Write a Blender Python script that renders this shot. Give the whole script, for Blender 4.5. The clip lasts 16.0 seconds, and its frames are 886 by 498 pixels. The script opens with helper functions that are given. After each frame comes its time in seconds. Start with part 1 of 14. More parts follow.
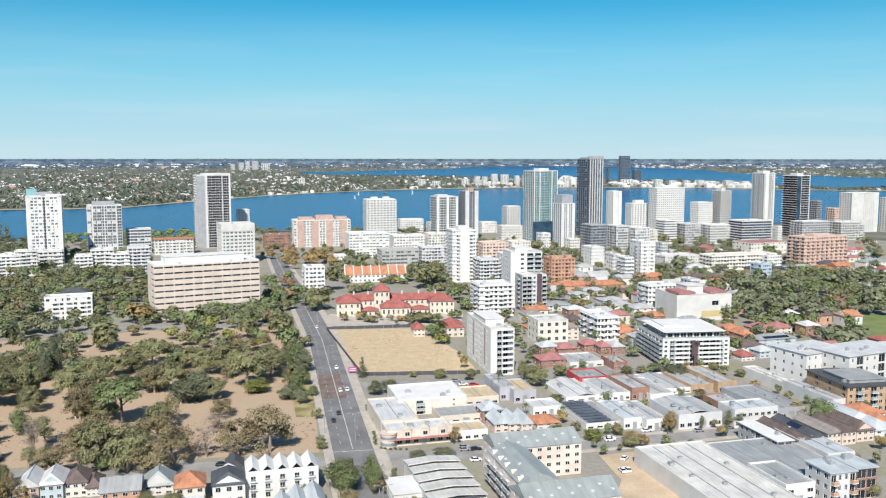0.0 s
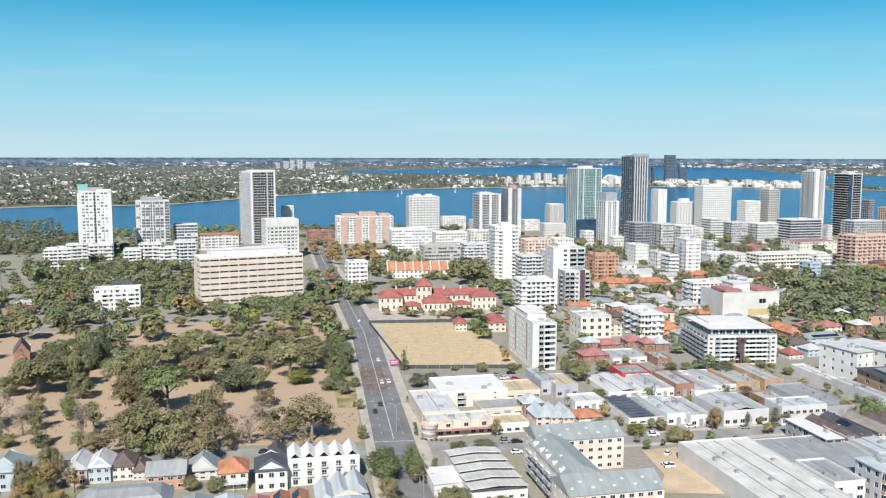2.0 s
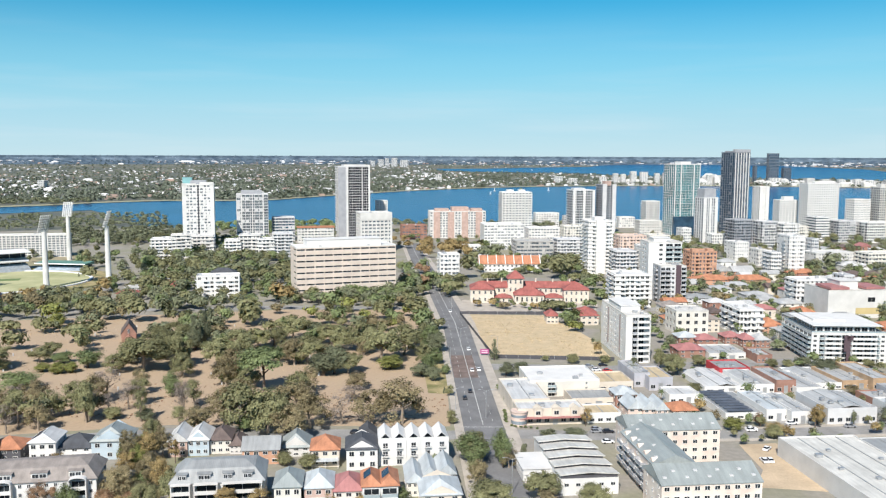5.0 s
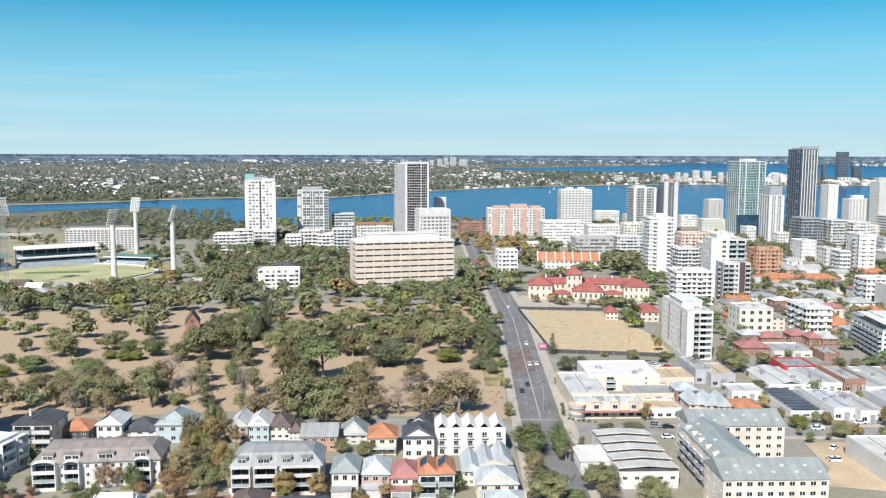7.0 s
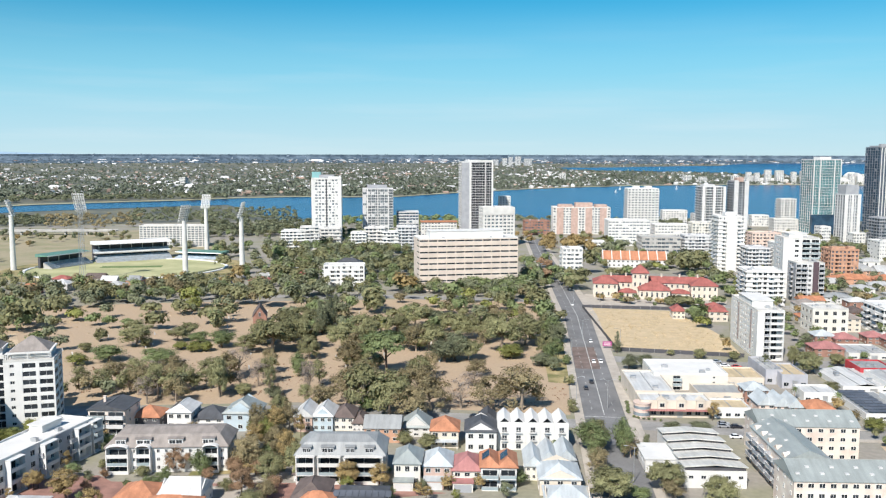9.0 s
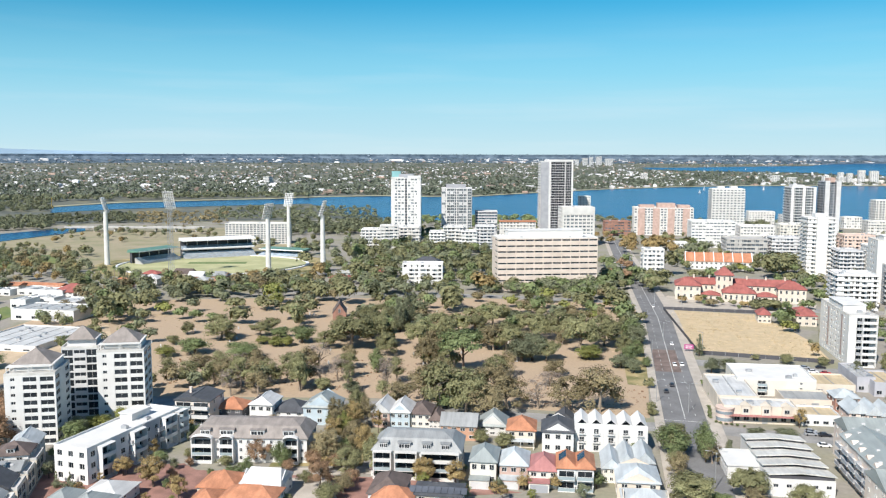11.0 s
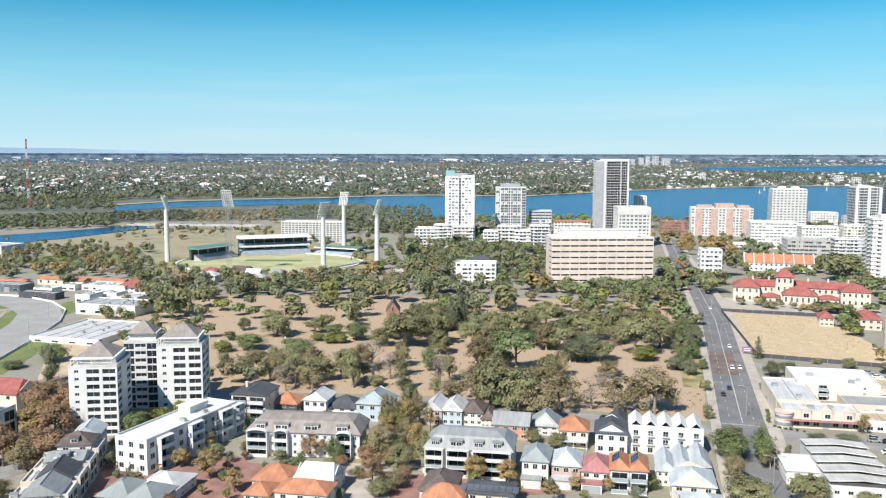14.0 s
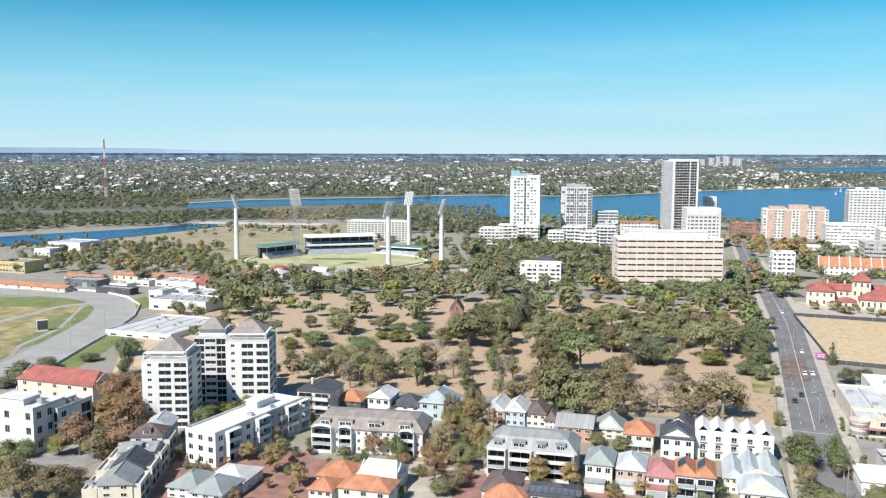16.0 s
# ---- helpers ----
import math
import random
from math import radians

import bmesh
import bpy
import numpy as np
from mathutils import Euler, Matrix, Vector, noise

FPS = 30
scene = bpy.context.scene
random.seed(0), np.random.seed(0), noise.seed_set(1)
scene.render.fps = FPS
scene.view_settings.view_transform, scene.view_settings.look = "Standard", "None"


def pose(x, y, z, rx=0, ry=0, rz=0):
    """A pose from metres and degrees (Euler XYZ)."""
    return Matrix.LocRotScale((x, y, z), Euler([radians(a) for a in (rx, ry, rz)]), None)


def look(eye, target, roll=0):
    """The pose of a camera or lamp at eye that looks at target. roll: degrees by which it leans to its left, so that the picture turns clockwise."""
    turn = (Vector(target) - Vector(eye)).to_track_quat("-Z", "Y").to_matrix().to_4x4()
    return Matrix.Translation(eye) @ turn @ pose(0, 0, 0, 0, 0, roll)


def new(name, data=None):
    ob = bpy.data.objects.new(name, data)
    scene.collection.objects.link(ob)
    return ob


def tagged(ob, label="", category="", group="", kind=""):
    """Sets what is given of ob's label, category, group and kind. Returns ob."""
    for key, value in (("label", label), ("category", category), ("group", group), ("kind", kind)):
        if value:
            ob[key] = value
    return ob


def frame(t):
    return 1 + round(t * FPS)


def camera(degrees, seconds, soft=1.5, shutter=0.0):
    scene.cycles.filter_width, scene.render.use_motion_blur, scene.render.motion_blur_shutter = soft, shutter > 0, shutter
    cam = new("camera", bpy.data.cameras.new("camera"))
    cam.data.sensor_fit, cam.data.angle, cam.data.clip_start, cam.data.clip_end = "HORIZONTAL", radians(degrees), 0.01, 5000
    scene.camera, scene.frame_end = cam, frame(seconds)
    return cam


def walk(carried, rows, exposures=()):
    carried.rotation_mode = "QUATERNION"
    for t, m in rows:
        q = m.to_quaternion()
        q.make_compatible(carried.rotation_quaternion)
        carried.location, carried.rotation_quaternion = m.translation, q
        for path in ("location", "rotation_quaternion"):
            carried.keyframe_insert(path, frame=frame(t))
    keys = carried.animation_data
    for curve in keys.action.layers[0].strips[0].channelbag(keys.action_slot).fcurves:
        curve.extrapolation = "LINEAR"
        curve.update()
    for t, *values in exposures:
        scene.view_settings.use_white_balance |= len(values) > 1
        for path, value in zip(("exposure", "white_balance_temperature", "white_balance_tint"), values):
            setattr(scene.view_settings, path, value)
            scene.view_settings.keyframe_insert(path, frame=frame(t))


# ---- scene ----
cam = camera(54.67, 16.0, 1.2)
PATH = [
    (0.0, pose(0.00, 0.00, 109.79, 83.785, -0.020, 0.009)),
    (0.5, pose(0.03, 0.00, 109.10, 83.778, -0.044, 0.728)),
    (1.0, pose(0.05, 0.00, 108.40, 83.771, -0.068, 1.449)),
    (1.5, pose(0.08, 0.00, 107.52, 83.767, -0.087, 2.132)),
    (2.0, pose(0.10, 0.00, 106.63, 83.763, -0.107, 2.873)),
    (2.5, pose(0.12, 0.00, 105.75, 83.759, -0.126, 3.673)),
    (3.0, pose(0.15, 0.00, 104.86, 83.756, -0.145, 4.880)),
    (3.5, pose(0.18, 0.00, 104.01, 83.745, -0.153, 5.950)),
    (4.0, pose(0.20, 0.00, 103.16, 83.735, -0.162, 7.001)),
    (6.5, pose(0.33, 0.00, 98.89, 83.684, -0.203, 12.037)),
    (7.0, pose(0.35, 0.00, 98.14, 83.683, -0.176, 12.991)),
    (7.5, pose(0.38, 0.00, 97.38, 83.682, -0.148, 13.961)),
    (8.0, pose(0.40, 0.00, 96.63, 83.681, -0.121, 15.002)),
    (8.5, pose(0.43, 0.00, 96.31, 83.680, -0.124, 16.100)),
    (9.0, pose(0.45, 0.00, 95.99, 83.679, -0.126, 17.284)),
    (9.5, pose(0.48, 0.00, 95.67, 83.677, -0.129, 18.571)),
    (10.0, pose(0.50, 0.00, 95.59, 83.672, -0.127, 19.956)),
    (12.5, pose(0.62, 0.00, 95.19, 83.648, -0.117, 24.797)),
    (13.0, pose(0.65, 0.00, 95.11, 83.643, -0.115, 25.010)),
    (13.5, pose(0.68, 0.00, 95.03, 83.639, -0.113, 25.588)),
    (14.0, pose(0.70, 0.00, 95.02, 83.635, -0.119, 26.163)),
    (14.5, pose(0.73, 0.00, 95.02, 83.631, -0.125, 27.128)),
    (15.0, pose(0.75, 0.00, 95.01, 83.628, -0.131, 28.300)),
    (15.5, pose(0.78, 0.00, 95.01, 83.624, -0.137, 29.503)),
    (16.0, pose(0.80, 0.00, 95.00, 83.621, -0.144, 30.508)),
]
# the picture brightens slightly on the way
walk(cam, PATH, ((0.0, 0.38), (6.5, 0.42), (10.0, 0.45), (12.5, 0.49), (16.0, 0.53)))
# ---- world, sun, exposure ----
SUN_BEARING, SUN_HEIGHT = 187.0, 43.0
world = bpy.data.worlds.new("world")
scene.world = world
world.use_nodes = True
wn, wl = world.node_tree.nodes, world.node_tree.links
sky = wn.new("ShaderNodeTexSky")
sky.sky_type, sky.sun_disc = "NISHITA", False
sky.sun_elevation, sky.sun_rotation = radians(SUN_HEIGHT), radians(SUN_BEARING)
sky.air_density, sky.dust_density, sky.ozone_density = 1.0, 0.0, 5.0
# thin cirrus low over the horizon
wc = wn.new("ShaderNodeTexCoord")
wmap = wn.new("ShaderNodeMapping")
wmap.inputs["Scale"].default_value = (2.0, 2.0, 26.0)
wl.new(wc.outputs["Generated"], wmap.inputs["Vector"])
cirrus = wn.new("ShaderNodeTexNoise")
cirrus.inputs["Scale"].default_value, cirrus.inputs["Detail"].default_value = 1.7, 5.0
wl.new(wmap.outputs["Vector"], cirrus.inputs["Vector"])
wr = wn.new("ShaderNodeMapRange")
wr.inputs["From Min"].default_value, wr.inputs["From Max"].default_value = 0.5, 0.75
wl.new(cirrus.outputs["Fac"], wr.inputs["Value"])
wsep = wn.new("ShaderNodeSeparateXYZ")
wl.new(wc.outputs["Generated"], wsep.inputs["Vector"])
wfade = wn.new("ShaderNodeMapRange")
wfade.inputs["From Min"].default_value, wfade.inputs["From Max"].default_value = 0.16, 0.02
wfade.inputs["To Min"].default_value, wfade.inputs["To Max"].default_value = 0.0, 0.22
wl.new(wsep.outputs["Z"], wfade.inputs["Value"])
wmul = wn.new("ShaderNodeMath")
wmul.operation = "MULTIPLY"
wl.new(wr.outputs["Result"], wmul.inputs[0])
wl.new(wfade.outputs["Result"], wmul.inputs[1])
wmix = wn.new("ShaderNodeMixRGB")
wmix.inputs["Color2"].default_value = (7.5, 8.0, 8.4, 1)
wl.new(wmul.outputs["Value"], wmix.inputs["Fac"])
whsv = wn.new("ShaderNodeHueSaturation")
whsv.inputs["Saturation"].default_value, whsv.inputs["Hue"].default_value, whsv.inputs["Value"].default_value = 1.48, 0.481, 0.9
# the clean-air blue is strongest low over the water and fades towards the zenith
wblue = wn.new("ShaderNodeMapRange")
wblue.inputs["From Min"].default_value, wblue.inputs["From Max"].default_value = 0.2, 0.75
wblue.inputs["To Min"].default_value, wblue.inputs["To Max"].default_value = 1.0, 0.0
wl.new(wsep.outputs["Z"], wblue.inputs["Value"])
wl.new(wblue.outputs["Result"], whsv.inputs["Fac"])
# pale sea haze in the lowest few degrees
whaze = wn.new("ShaderNodeMapRange")
whaze.interpolation_type = "SMOOTHSTEP"
whaze.inputs["From Min"].default_value, whaze.inputs["From Max"].default_value = 0.19, 0.02
whaze.inputs["To Min"].default_value, whaze.inputs["To Max"].default_value = 0.0, 0.95
wl.new(wsep.outputs["Z"], whaze.inputs["Value"])
wmix2 = wn.new("ShaderNodeMixRGB")
wlow = wn.new("ShaderNodeMapRange")
wlow.inputs["From Min"].default_value, wlow.inputs["From Max"].default_value = 0.09, 0.0
wl.new(wsep.outputs["Z"], wlow.inputs["Value"])
wair = wn.new("ShaderNodeMixRGB")
wair.inputs["Color1"].default_value, wair.inputs["Color2"].default_value = (2.5, 5.95, 7.85, 1), (4.9, 6.95, 7.8, 1)
wl.new(wlow.outputs["Result"], wair.inputs["Fac"])
wl.new(wair.outputs["Color"], wmix2.inputs["Color2"])
wl.new(whaze.outputs["Result"], wmix2.inputs["Fac"])
wl.new(sky.outputs["Color"], whsv.inputs["Color"])
wl.new(whsv.outputs["Color"], wmix2.inputs["Color1"])
wl.new(wmix2.outputs["Color"], wmix.inputs["Color1"])
wbg = wn["Background"]
wbg.inputs["Strength"].default_value = 0.084
wl.new(wmix.outputs["Color"], wbg.inputs["Color"])
sun = new("sun", bpy.data.lights.new("sun", "SUN"))
sun.data.energy, sun.data.angle, sun.data.color = 5.0, radians(0.53), (1.0, 0.945, 0.87)
sb, se = radians(SUN_BEARING), radians(SUN_HEIGHT)
sun.matrix_world = look((math.sin(sb) * math.cos(se) * 500, math.cos(sb) * math.cos(se) * 500, math.sin(se) * 500), (0, 0, 0))


# ---- materials ----
MATS = {}


def mat(name, col, rough=0.8, var=0.12, size=4.0, metal=0.0, bump=0.0, rnd=0.0, fine=0.35, ribs=0.0, island=0.0, spec=0.5, second=None, split=0.5):
    """A procedural surface: a base colour that varies at a coarse and a fine size (metres), with optional ribs and relief."""
    if name in MATS:
        return MATS[name]
    m = MATS[name] = bpy.data.materials.new(name)
    m.use_nodes = True
    n, l = m.node_tree.nodes, m.node_tree.links
    b = n["Principled BSDF"]
    b.inputs["Roughness"].default_value, b.inputs["Metallic"].default_value = rough, metal
    b.inputs["Specular IOR Level"].default_value = spec
    geo = n.new("ShaderNodeNewGeometry")
    vec = geo.outputs["Position"]
    big, small = n.new("ShaderNodeTexNoise"), n.new("ShaderNodeTexNoise")
    big.inputs["Scale"].default_value, big.inputs["Detail"].default_value = 1.0 / size, 4.0
    small.inputs["Scale"].default_value, small.inputs["Detail"].default_value = 1.0 / fine, 3.0
    l.new(vec, big.inputs["Vector"])
    l.new(vec, small.inputs["Vector"])
    lo = [c * (1 - var) for c in col]
    hi = [min(1.0, c * (1 + var)) for c in (second or col)]
    ramp = n.new("ShaderNodeMapRange")
    ramp.inputs["From Min"].default_value, ramp.inputs["From Max"].default_value = split - 0.15, split + 0.15
    l.new(big.outputs["Fac"], ramp.inputs["Value"])
    mix = n.new("ShaderNodeMixRGB")
    mix.inputs["Color1"].default_value, mix.inputs["Color2"].default_value = (*lo, 1), (*hi, 1)
    l.new(ramp.outputs["Result"], mix.inputs["Fac"])
    grain = n.new("ShaderNodeMapRange")
    grain.inputs["From Min"].default_value, grain.inputs["From Max"].default_value = 0.25, 0.75
    grain.inputs["To Min"].default_value, grain.inputs["To Max"].default_value = 1 - var * 0.8, 1 + var * 0.5
    l.new(small.outputs["Fac"], grain.inputs["Value"])
    value = grain.outputs["Result"]
    for amount, socket in ((rnd, n.new("ShaderNodeObjectInfo").outputs["Random"] if rnd else None), (island, geo.outputs["Random Per Island"])):
        if amount:
            r = n.new("ShaderNodeMapRange")
            r.inputs["To Min"].default_value, r.inputs["To Max"].default_value = 1 - amount, 1 + amount
            l.new(socket, r.inputs["Value"])
            k = n.new("ShaderNodeMath")
            k.operation = "MULTIPLY"
            l.new(r.outputs["Result"], k.inputs[0])
            l.new(value, k.inputs[1])
            value = k.outputs["Value"]
    if ribs:
        oc, om, on, orr, ok = n.new("ShaderNodeTexCoord"), n.new("ShaderNodeMapping"), n.new("ShaderNodeTexNoise"), n.new("ShaderNodeMapRange"), n.new("ShaderNodeMath")
        om.inputs["Scale"].default_value = (0.9, 0.12, 0.12)
        l.new(oc.outputs["Object"], om.inputs["Vector"])
        l.new(om.outputs["Vector"], on.inputs["Vector"])
        on.inputs["Scale"].default_value, on.inputs["Detail"].default_value = 1.0, 3.0
        orr.inputs["From Min"].default_value, orr.inputs["From Max"].default_value = 0.3, 0.7
        orr.inputs["To Min"].default_value, orr.inputs["To Max"].default_value = 0.86, 1.09
        l.new(on.outputs["Fac"], orr.inputs["Value"])
        ok.operation = "MULTIPLY"
        l.new(orr.outputs["Result"], ok.inputs[0])
        l.new(value, ok.inputs[1])
        value = ok.outputs["Value"]
    hsv = n.new("ShaderNodeHueSaturation")
    l.new(mix.outputs["Color"], hsv.inputs["Color"])
    l.new(value, hsv.inputs["Value"])
    l.new(hsv.outputs["Color"], b.inputs["Base Color"])
    if bump or ribs:
        bp = n.new("ShaderNodeBump")
        bp.inputs["Distance"].default_value, bp.inputs["Strength"].default_value = max(bump, 0.03), 0.6
        if ribs:
            tc, wv = n.new("ShaderNodeTexCoord"), n.new("ShaderNodeTexWave")
            wv.inputs["Scale"].default_value = 0.314 / ribs
            l.new(tc.outputs["Object"], wv.inputs["Vector"])
            l.new(wv.outputs["Fac"], bp.inputs["Height"])
        else:
            l.new(small.outputs["Fac"], bp.inputs["Height"])
        l.new(bp.outputs["Normal"], b.inputs["Normal"])
    return m


WHITE = mat("white_render", (0.645, 0.64, 0.62), 0.75, 0.06, 6)
OFFWHITE = mat("off_white_render", (0.585, 0.575, 0.55), 0.8, 0.07, 6)
PALE = mat("pale_grey_render", (0.55, 0.55, 0.55), 0.8, 0.07, 6)
CREAM = mat("cream_render", (0.6, 0.535, 0.45), 0.85, 0.07, 5)
YELLOWISH = mat("pale_yellow_render", (0.63, 0.605, 0.545), 0.85, 0.07, 5)
PINKISH = mat("pale_pink_render", (0.62, 0.49, 0.42), 0.85, 0.07, 5)
PRECAST = mat("pinkish_beige_precast_concrete", (0.62, 0.53, 0.455), 0.85, 0.08, 7)
GREY = mat("grey_render", (0.33, 0.34, 0.36), 0.75, 0.08, 5)
DARK = mat("charcoal_render", (0.07, 0.07, 0.08), 0.7, 0.12, 5)
TAUPE_PANEL = mat("brown_grey_cladding", (0.36, 0.29, 0.27), 0.7, 0.08, 4)
SLATE = mat("slate_grey_cladding", (0.16, 0.18, 0.21), 0.6, 0.1, 5)
PLUM = mat("dark_plum_cladding", (0.09, 0.06, 0.07), 0.6, 0.1, 5)
BRICK = mat("red_brick", (0.3, 0.165, 0.125), 0.9, 0.15, 3, fine=0.25)
ORANGE_BRICK = mat("orange_brick", (0.48, 0.28, 0.19), 0.9, 0.13, 3, fine=0.25)
PINK_BRICK = mat("pink_brick", (0.46, 0.33, 0.28), 0.9, 0.12, 3, fine=0.25)
SALMON_BRICK = mat("pale_salmon_brick", (0.56, 0.41, 0.34), 0.9, 0.1, 3, fine=0.25)
TAN_BRICK = mat("tan_brick", (0.42, 0.29, 0.18), 0.9, 0.13, 3, fine=0.25)
BLUEGREY = mat("blue_grey_weatherboard", (0.42, 0.50, 0.55), 0.7, 0.08, 4)
RED_PAINT = mat("red_painted_wall", (0.45, 0.05, 0.06), 0.7, 0.1, 4)
YELLOW_PAINT = mat("yellow_painted_wall", (0.5, 0.4, 0.2), 0.7, 0.08, 4)
LILAC = mat("lilac_grey_render", (0.41, 0.41, 0.44), 0.8, 0.08, 4)
CONCRETE = mat("weathered_concrete", (0.42, 0.41, 0.39), 0.9, 0.12, 4, bump=0.01)
GLASS = mat("dark_window_glass", (0.03, 0.036, 0.042), 0.15, 0.25, 8, rnd=0.4, spec=0.25)
TEAL_GLASS = mat("teal_curtain_glass", (0.07, 0.22, 0.24), 0.10, 0.3, 9, island=0.4)
BLUE_GLASS = mat("blue_curtain_glass", (0.035, 0.075, 0.12), 0.10, 0.3, 9, island=0.3)
BLACK_GLASS = mat("black_curtain_glass", (0.02, 0.026, 0.036), 0.12, 0.3, 9, island=0.4, spec=0.3)
# far window glass: the sky's reflection is painted in as blue-grey base colour
FAR_GLASS = mat("sky_toned_far_window_glass", (0.12, 0.155, 0.19), 0.12, 0.3, 9, island=0.5)
PALE_GLASS = mat("pale_balustrade_glass", (0.30, 0.36, 0.38), 0.15, 0.15, 8)
TINT_GLASS = mat("grey_blinds_behind_glass", (0.16, 0.19, 0.21), 0.2, 0.3, 9, island=0.5)
ROOF_WHITE = mat("white_metal_roof", (0.56, 0.56, 0.55), 0.5, 0.08, 6, ribs=0.5)
ROOF_PALE = mat("pale_grey_metal_roof", (0.42, 0.425, 0.42), 0.5, 0.1, 6, ribs=0.5)
ROOF_GREY = mat("grey_metal_roof", (0.30, 0.31, 0.31), 0.55, 0.1, 6, ribs=0.5)
ROOF_GREEN = mat("grey_green_metal_roof", (0.285, 0.315, 0.31), 0.5, 0.08, 6, ribs=0.4)
ROOF_BLUE = mat("pale_blue_grey_metal_roof", (0.46, 0.495, 0.51), 0.5, 0.09, 6, ribs=0.4)
ROOF_BROWN = mat("brown_tile_roof", (0.13, 0.10, 0.09), 0.85, 0.18, 3, ribs=0.35)
ROOF_CHAR = mat("charcoal_tile_roof", (0.07, 0.075, 0.085), 0.75, 0.15, 3, ribs=0.35)
ROOF_TAUPE = mat("taupe_tile_roof", (0.27, 0.24, 0.22), 0.85, 0.12, 3, ribs=0.35)
ROOF_TAN = mat("tan_metal_roof", (0.52, 0.42, 0.27), 0.6, 0.1, 5, ribs=0.5)
ROOF_RED = mat("red_tile_roof", (0.32, 0.105, 0.09), 0.85, 0.15, 3, ribs=0.35)
ROOF_PINK = mat("faded_red_metal_roof", (0.38, 0.17, 0.16), 0.6, 0.12, 4, ribs=0.4)
ROOF_ORANGE = mat("orange_tile_roof", (0.44, 0.195, 0.108), 0.85, 0.16, 3, ribs=0.35)
FLAT_ROOF = mat("dusty_flat_roof_membrane", (0.55, 0.54, 0.51), 0.85, 0.14, 5)
SOLAR = mat("solar_panel", (0.02, 0.03, 0.06), 0.2, 0.2, 5)
SOLAR_GREY = mat("dusty_grey_solar_panel", (0.10, 0.11, 0.13), 0.3, 0.2, 5)
METAL = mat("galvanised_metal", (0.45, 0.46, 0.47), 0.45, 0.1, 3, metal=0.5)
POLE_GREY = mat("pale_concrete_mast", (0.60, 0.60, 0.57), 0.7, 0.08, 5)
ASPHALT = mat("asphalt", (0.17, 0.17, 0.172), 0.9, 0.16, 9, bump=0.005, fine=0.8)
OLD_ASPHALT = mat("worn_pale_asphalt", (0.27, 0.265, 0.255), 0.9, 0.16, 7, bump=0.005, fine=0.8)
FOOTPATH = mat("concrete_footpath", (0.42, 0.38, 0.33), 0.9, 0.12, 5)
BRICK_PAVE = mat("red_brick_paving", (0.28, 0.155, 0.125), 0.9, 0.18, 4, fine=0.3)
PAINT = mat("worn_white_road_paint", (0.5, 0.5, 0.48), 0.8, 0.3, 2)
RED_ASPHALT = mat("reddish_worn_asphalt", (0.17, 0.128, 0.112), 0.95, 0.3, 6, fine=0.6)
GROUND = mat("dry_urban_ground", (0.35, 0.325, 0.285), 0.95, 0.2, 30, fine=2.0, second=(0.19, 0.19, 0.11), split=0.58)
PARK = mat("dry_park_ground", (0.47, 0.355, 0.245), 0.95, 0.14, 14, fine=1.2, second=(0.36, 0.275, 0.185), split=0.6)
LOT = mat("straw_coloured_vacant_ground", (0.55, 0.44, 0.28), 0.95, 0.16, 5, fine=0.6, second=(0.48, 0.375, 0.24), split=0.55)
SAND = mat("bare_sand", (0.49, 0.385, 0.265), 0.95, 0.14, 10, fine=0.9)
LAWN = mat("green_lawn", (0.15, 0.21, 0.07), 0.95, 0.2, 12, fine=1.0, second=(0.16, 0.18, 0.06))
OVAL = mat("mown_cricket_turf", (0.36, 0.37, 0.19), 0.95, 0.1, 20, fine=1.0, second=(0.41, 0.40, 0.225))
PITCH = mat("dark_wicket_turf", (0.13, 0.19, 0.07), 0.95, 0.1, 5)
TRACK = mat("grey_trotting_track", (0.31, 0.306, 0.288), 0.95, 0.08, 12, fine=1.0)
# scrub and gardens, with a little bluish haze mixed into the colour
FAR_LAND = mat("haze_tinted_far_scrub_and_gardens", (0.145, 0.165, 0.145), 0.95, 0.3, 60, fine=9.0, second=(0.16, 0.15, 0.095), split=0.58)
# outermost ground rings: slate blue of haze put into the base colour
HAZY_LAND = mat("haze_tinted_remote_plain", (0.085, 0.13, 0.18), 1.0, 0.3, 45, fine=9.0, second=(0.12, 0.16, 0.20), spec=0.0)
FAR_ROOF = mat("far_roofs", (0.58, 0.58, 0.585), 0.8, 0.1, 60, island=0.4)
# copy of the far roofs, darkened and blued in colour for haze
FAR_HAZE = mat("haze_tinted_remote_roofs", (0.30, 0.36, 0.43), 0.9, 0.1, 60, island=0.5, spec=0.1)
# crowns of the remotest woods, blued in base colour to give haze
FAR_HAZE_TREES = mat("haze_tinted_remote_woods", (0.105, 0.145, 0.17), 0.95, 0.25, 60, fine=5.0, island=0.4, spec=0.1)
FAR_RED = mat("far_tiled_roofs", (0.34, 0.25, 0.205), 0.85, 0.1, 60, island=0.4)
FAR_TREES = mat("far_tree_crowns", (0.14, 0.16, 0.12), 0.95, 0.25, 40, fine=3.0, island=0.35, spec=0.1)
# pale blue of distant haze painted into the hills' base colour
HILL = mat("haze_tinted_scarp", (0.42, 0.56, 0.70), 1.0, 0.1, 300, spec=0.0)
BARK = mat("pale_grey_bark", (0.28, 0.23, 0.18), 0.95, 0.2, 1.0, fine=0.2)
BARK_DARK = mat("dark_brown_bark", (0.12, 0.09, 0.07), 0.95, 0.2, 1.0, fine=0.2)
WATER = mat("blue_river_water", (0.009, 0.058, 0.155), 0.25, 0.15, 150, bump=0.25, fine=4.0, second=(0.013, 0.075, 0.185))
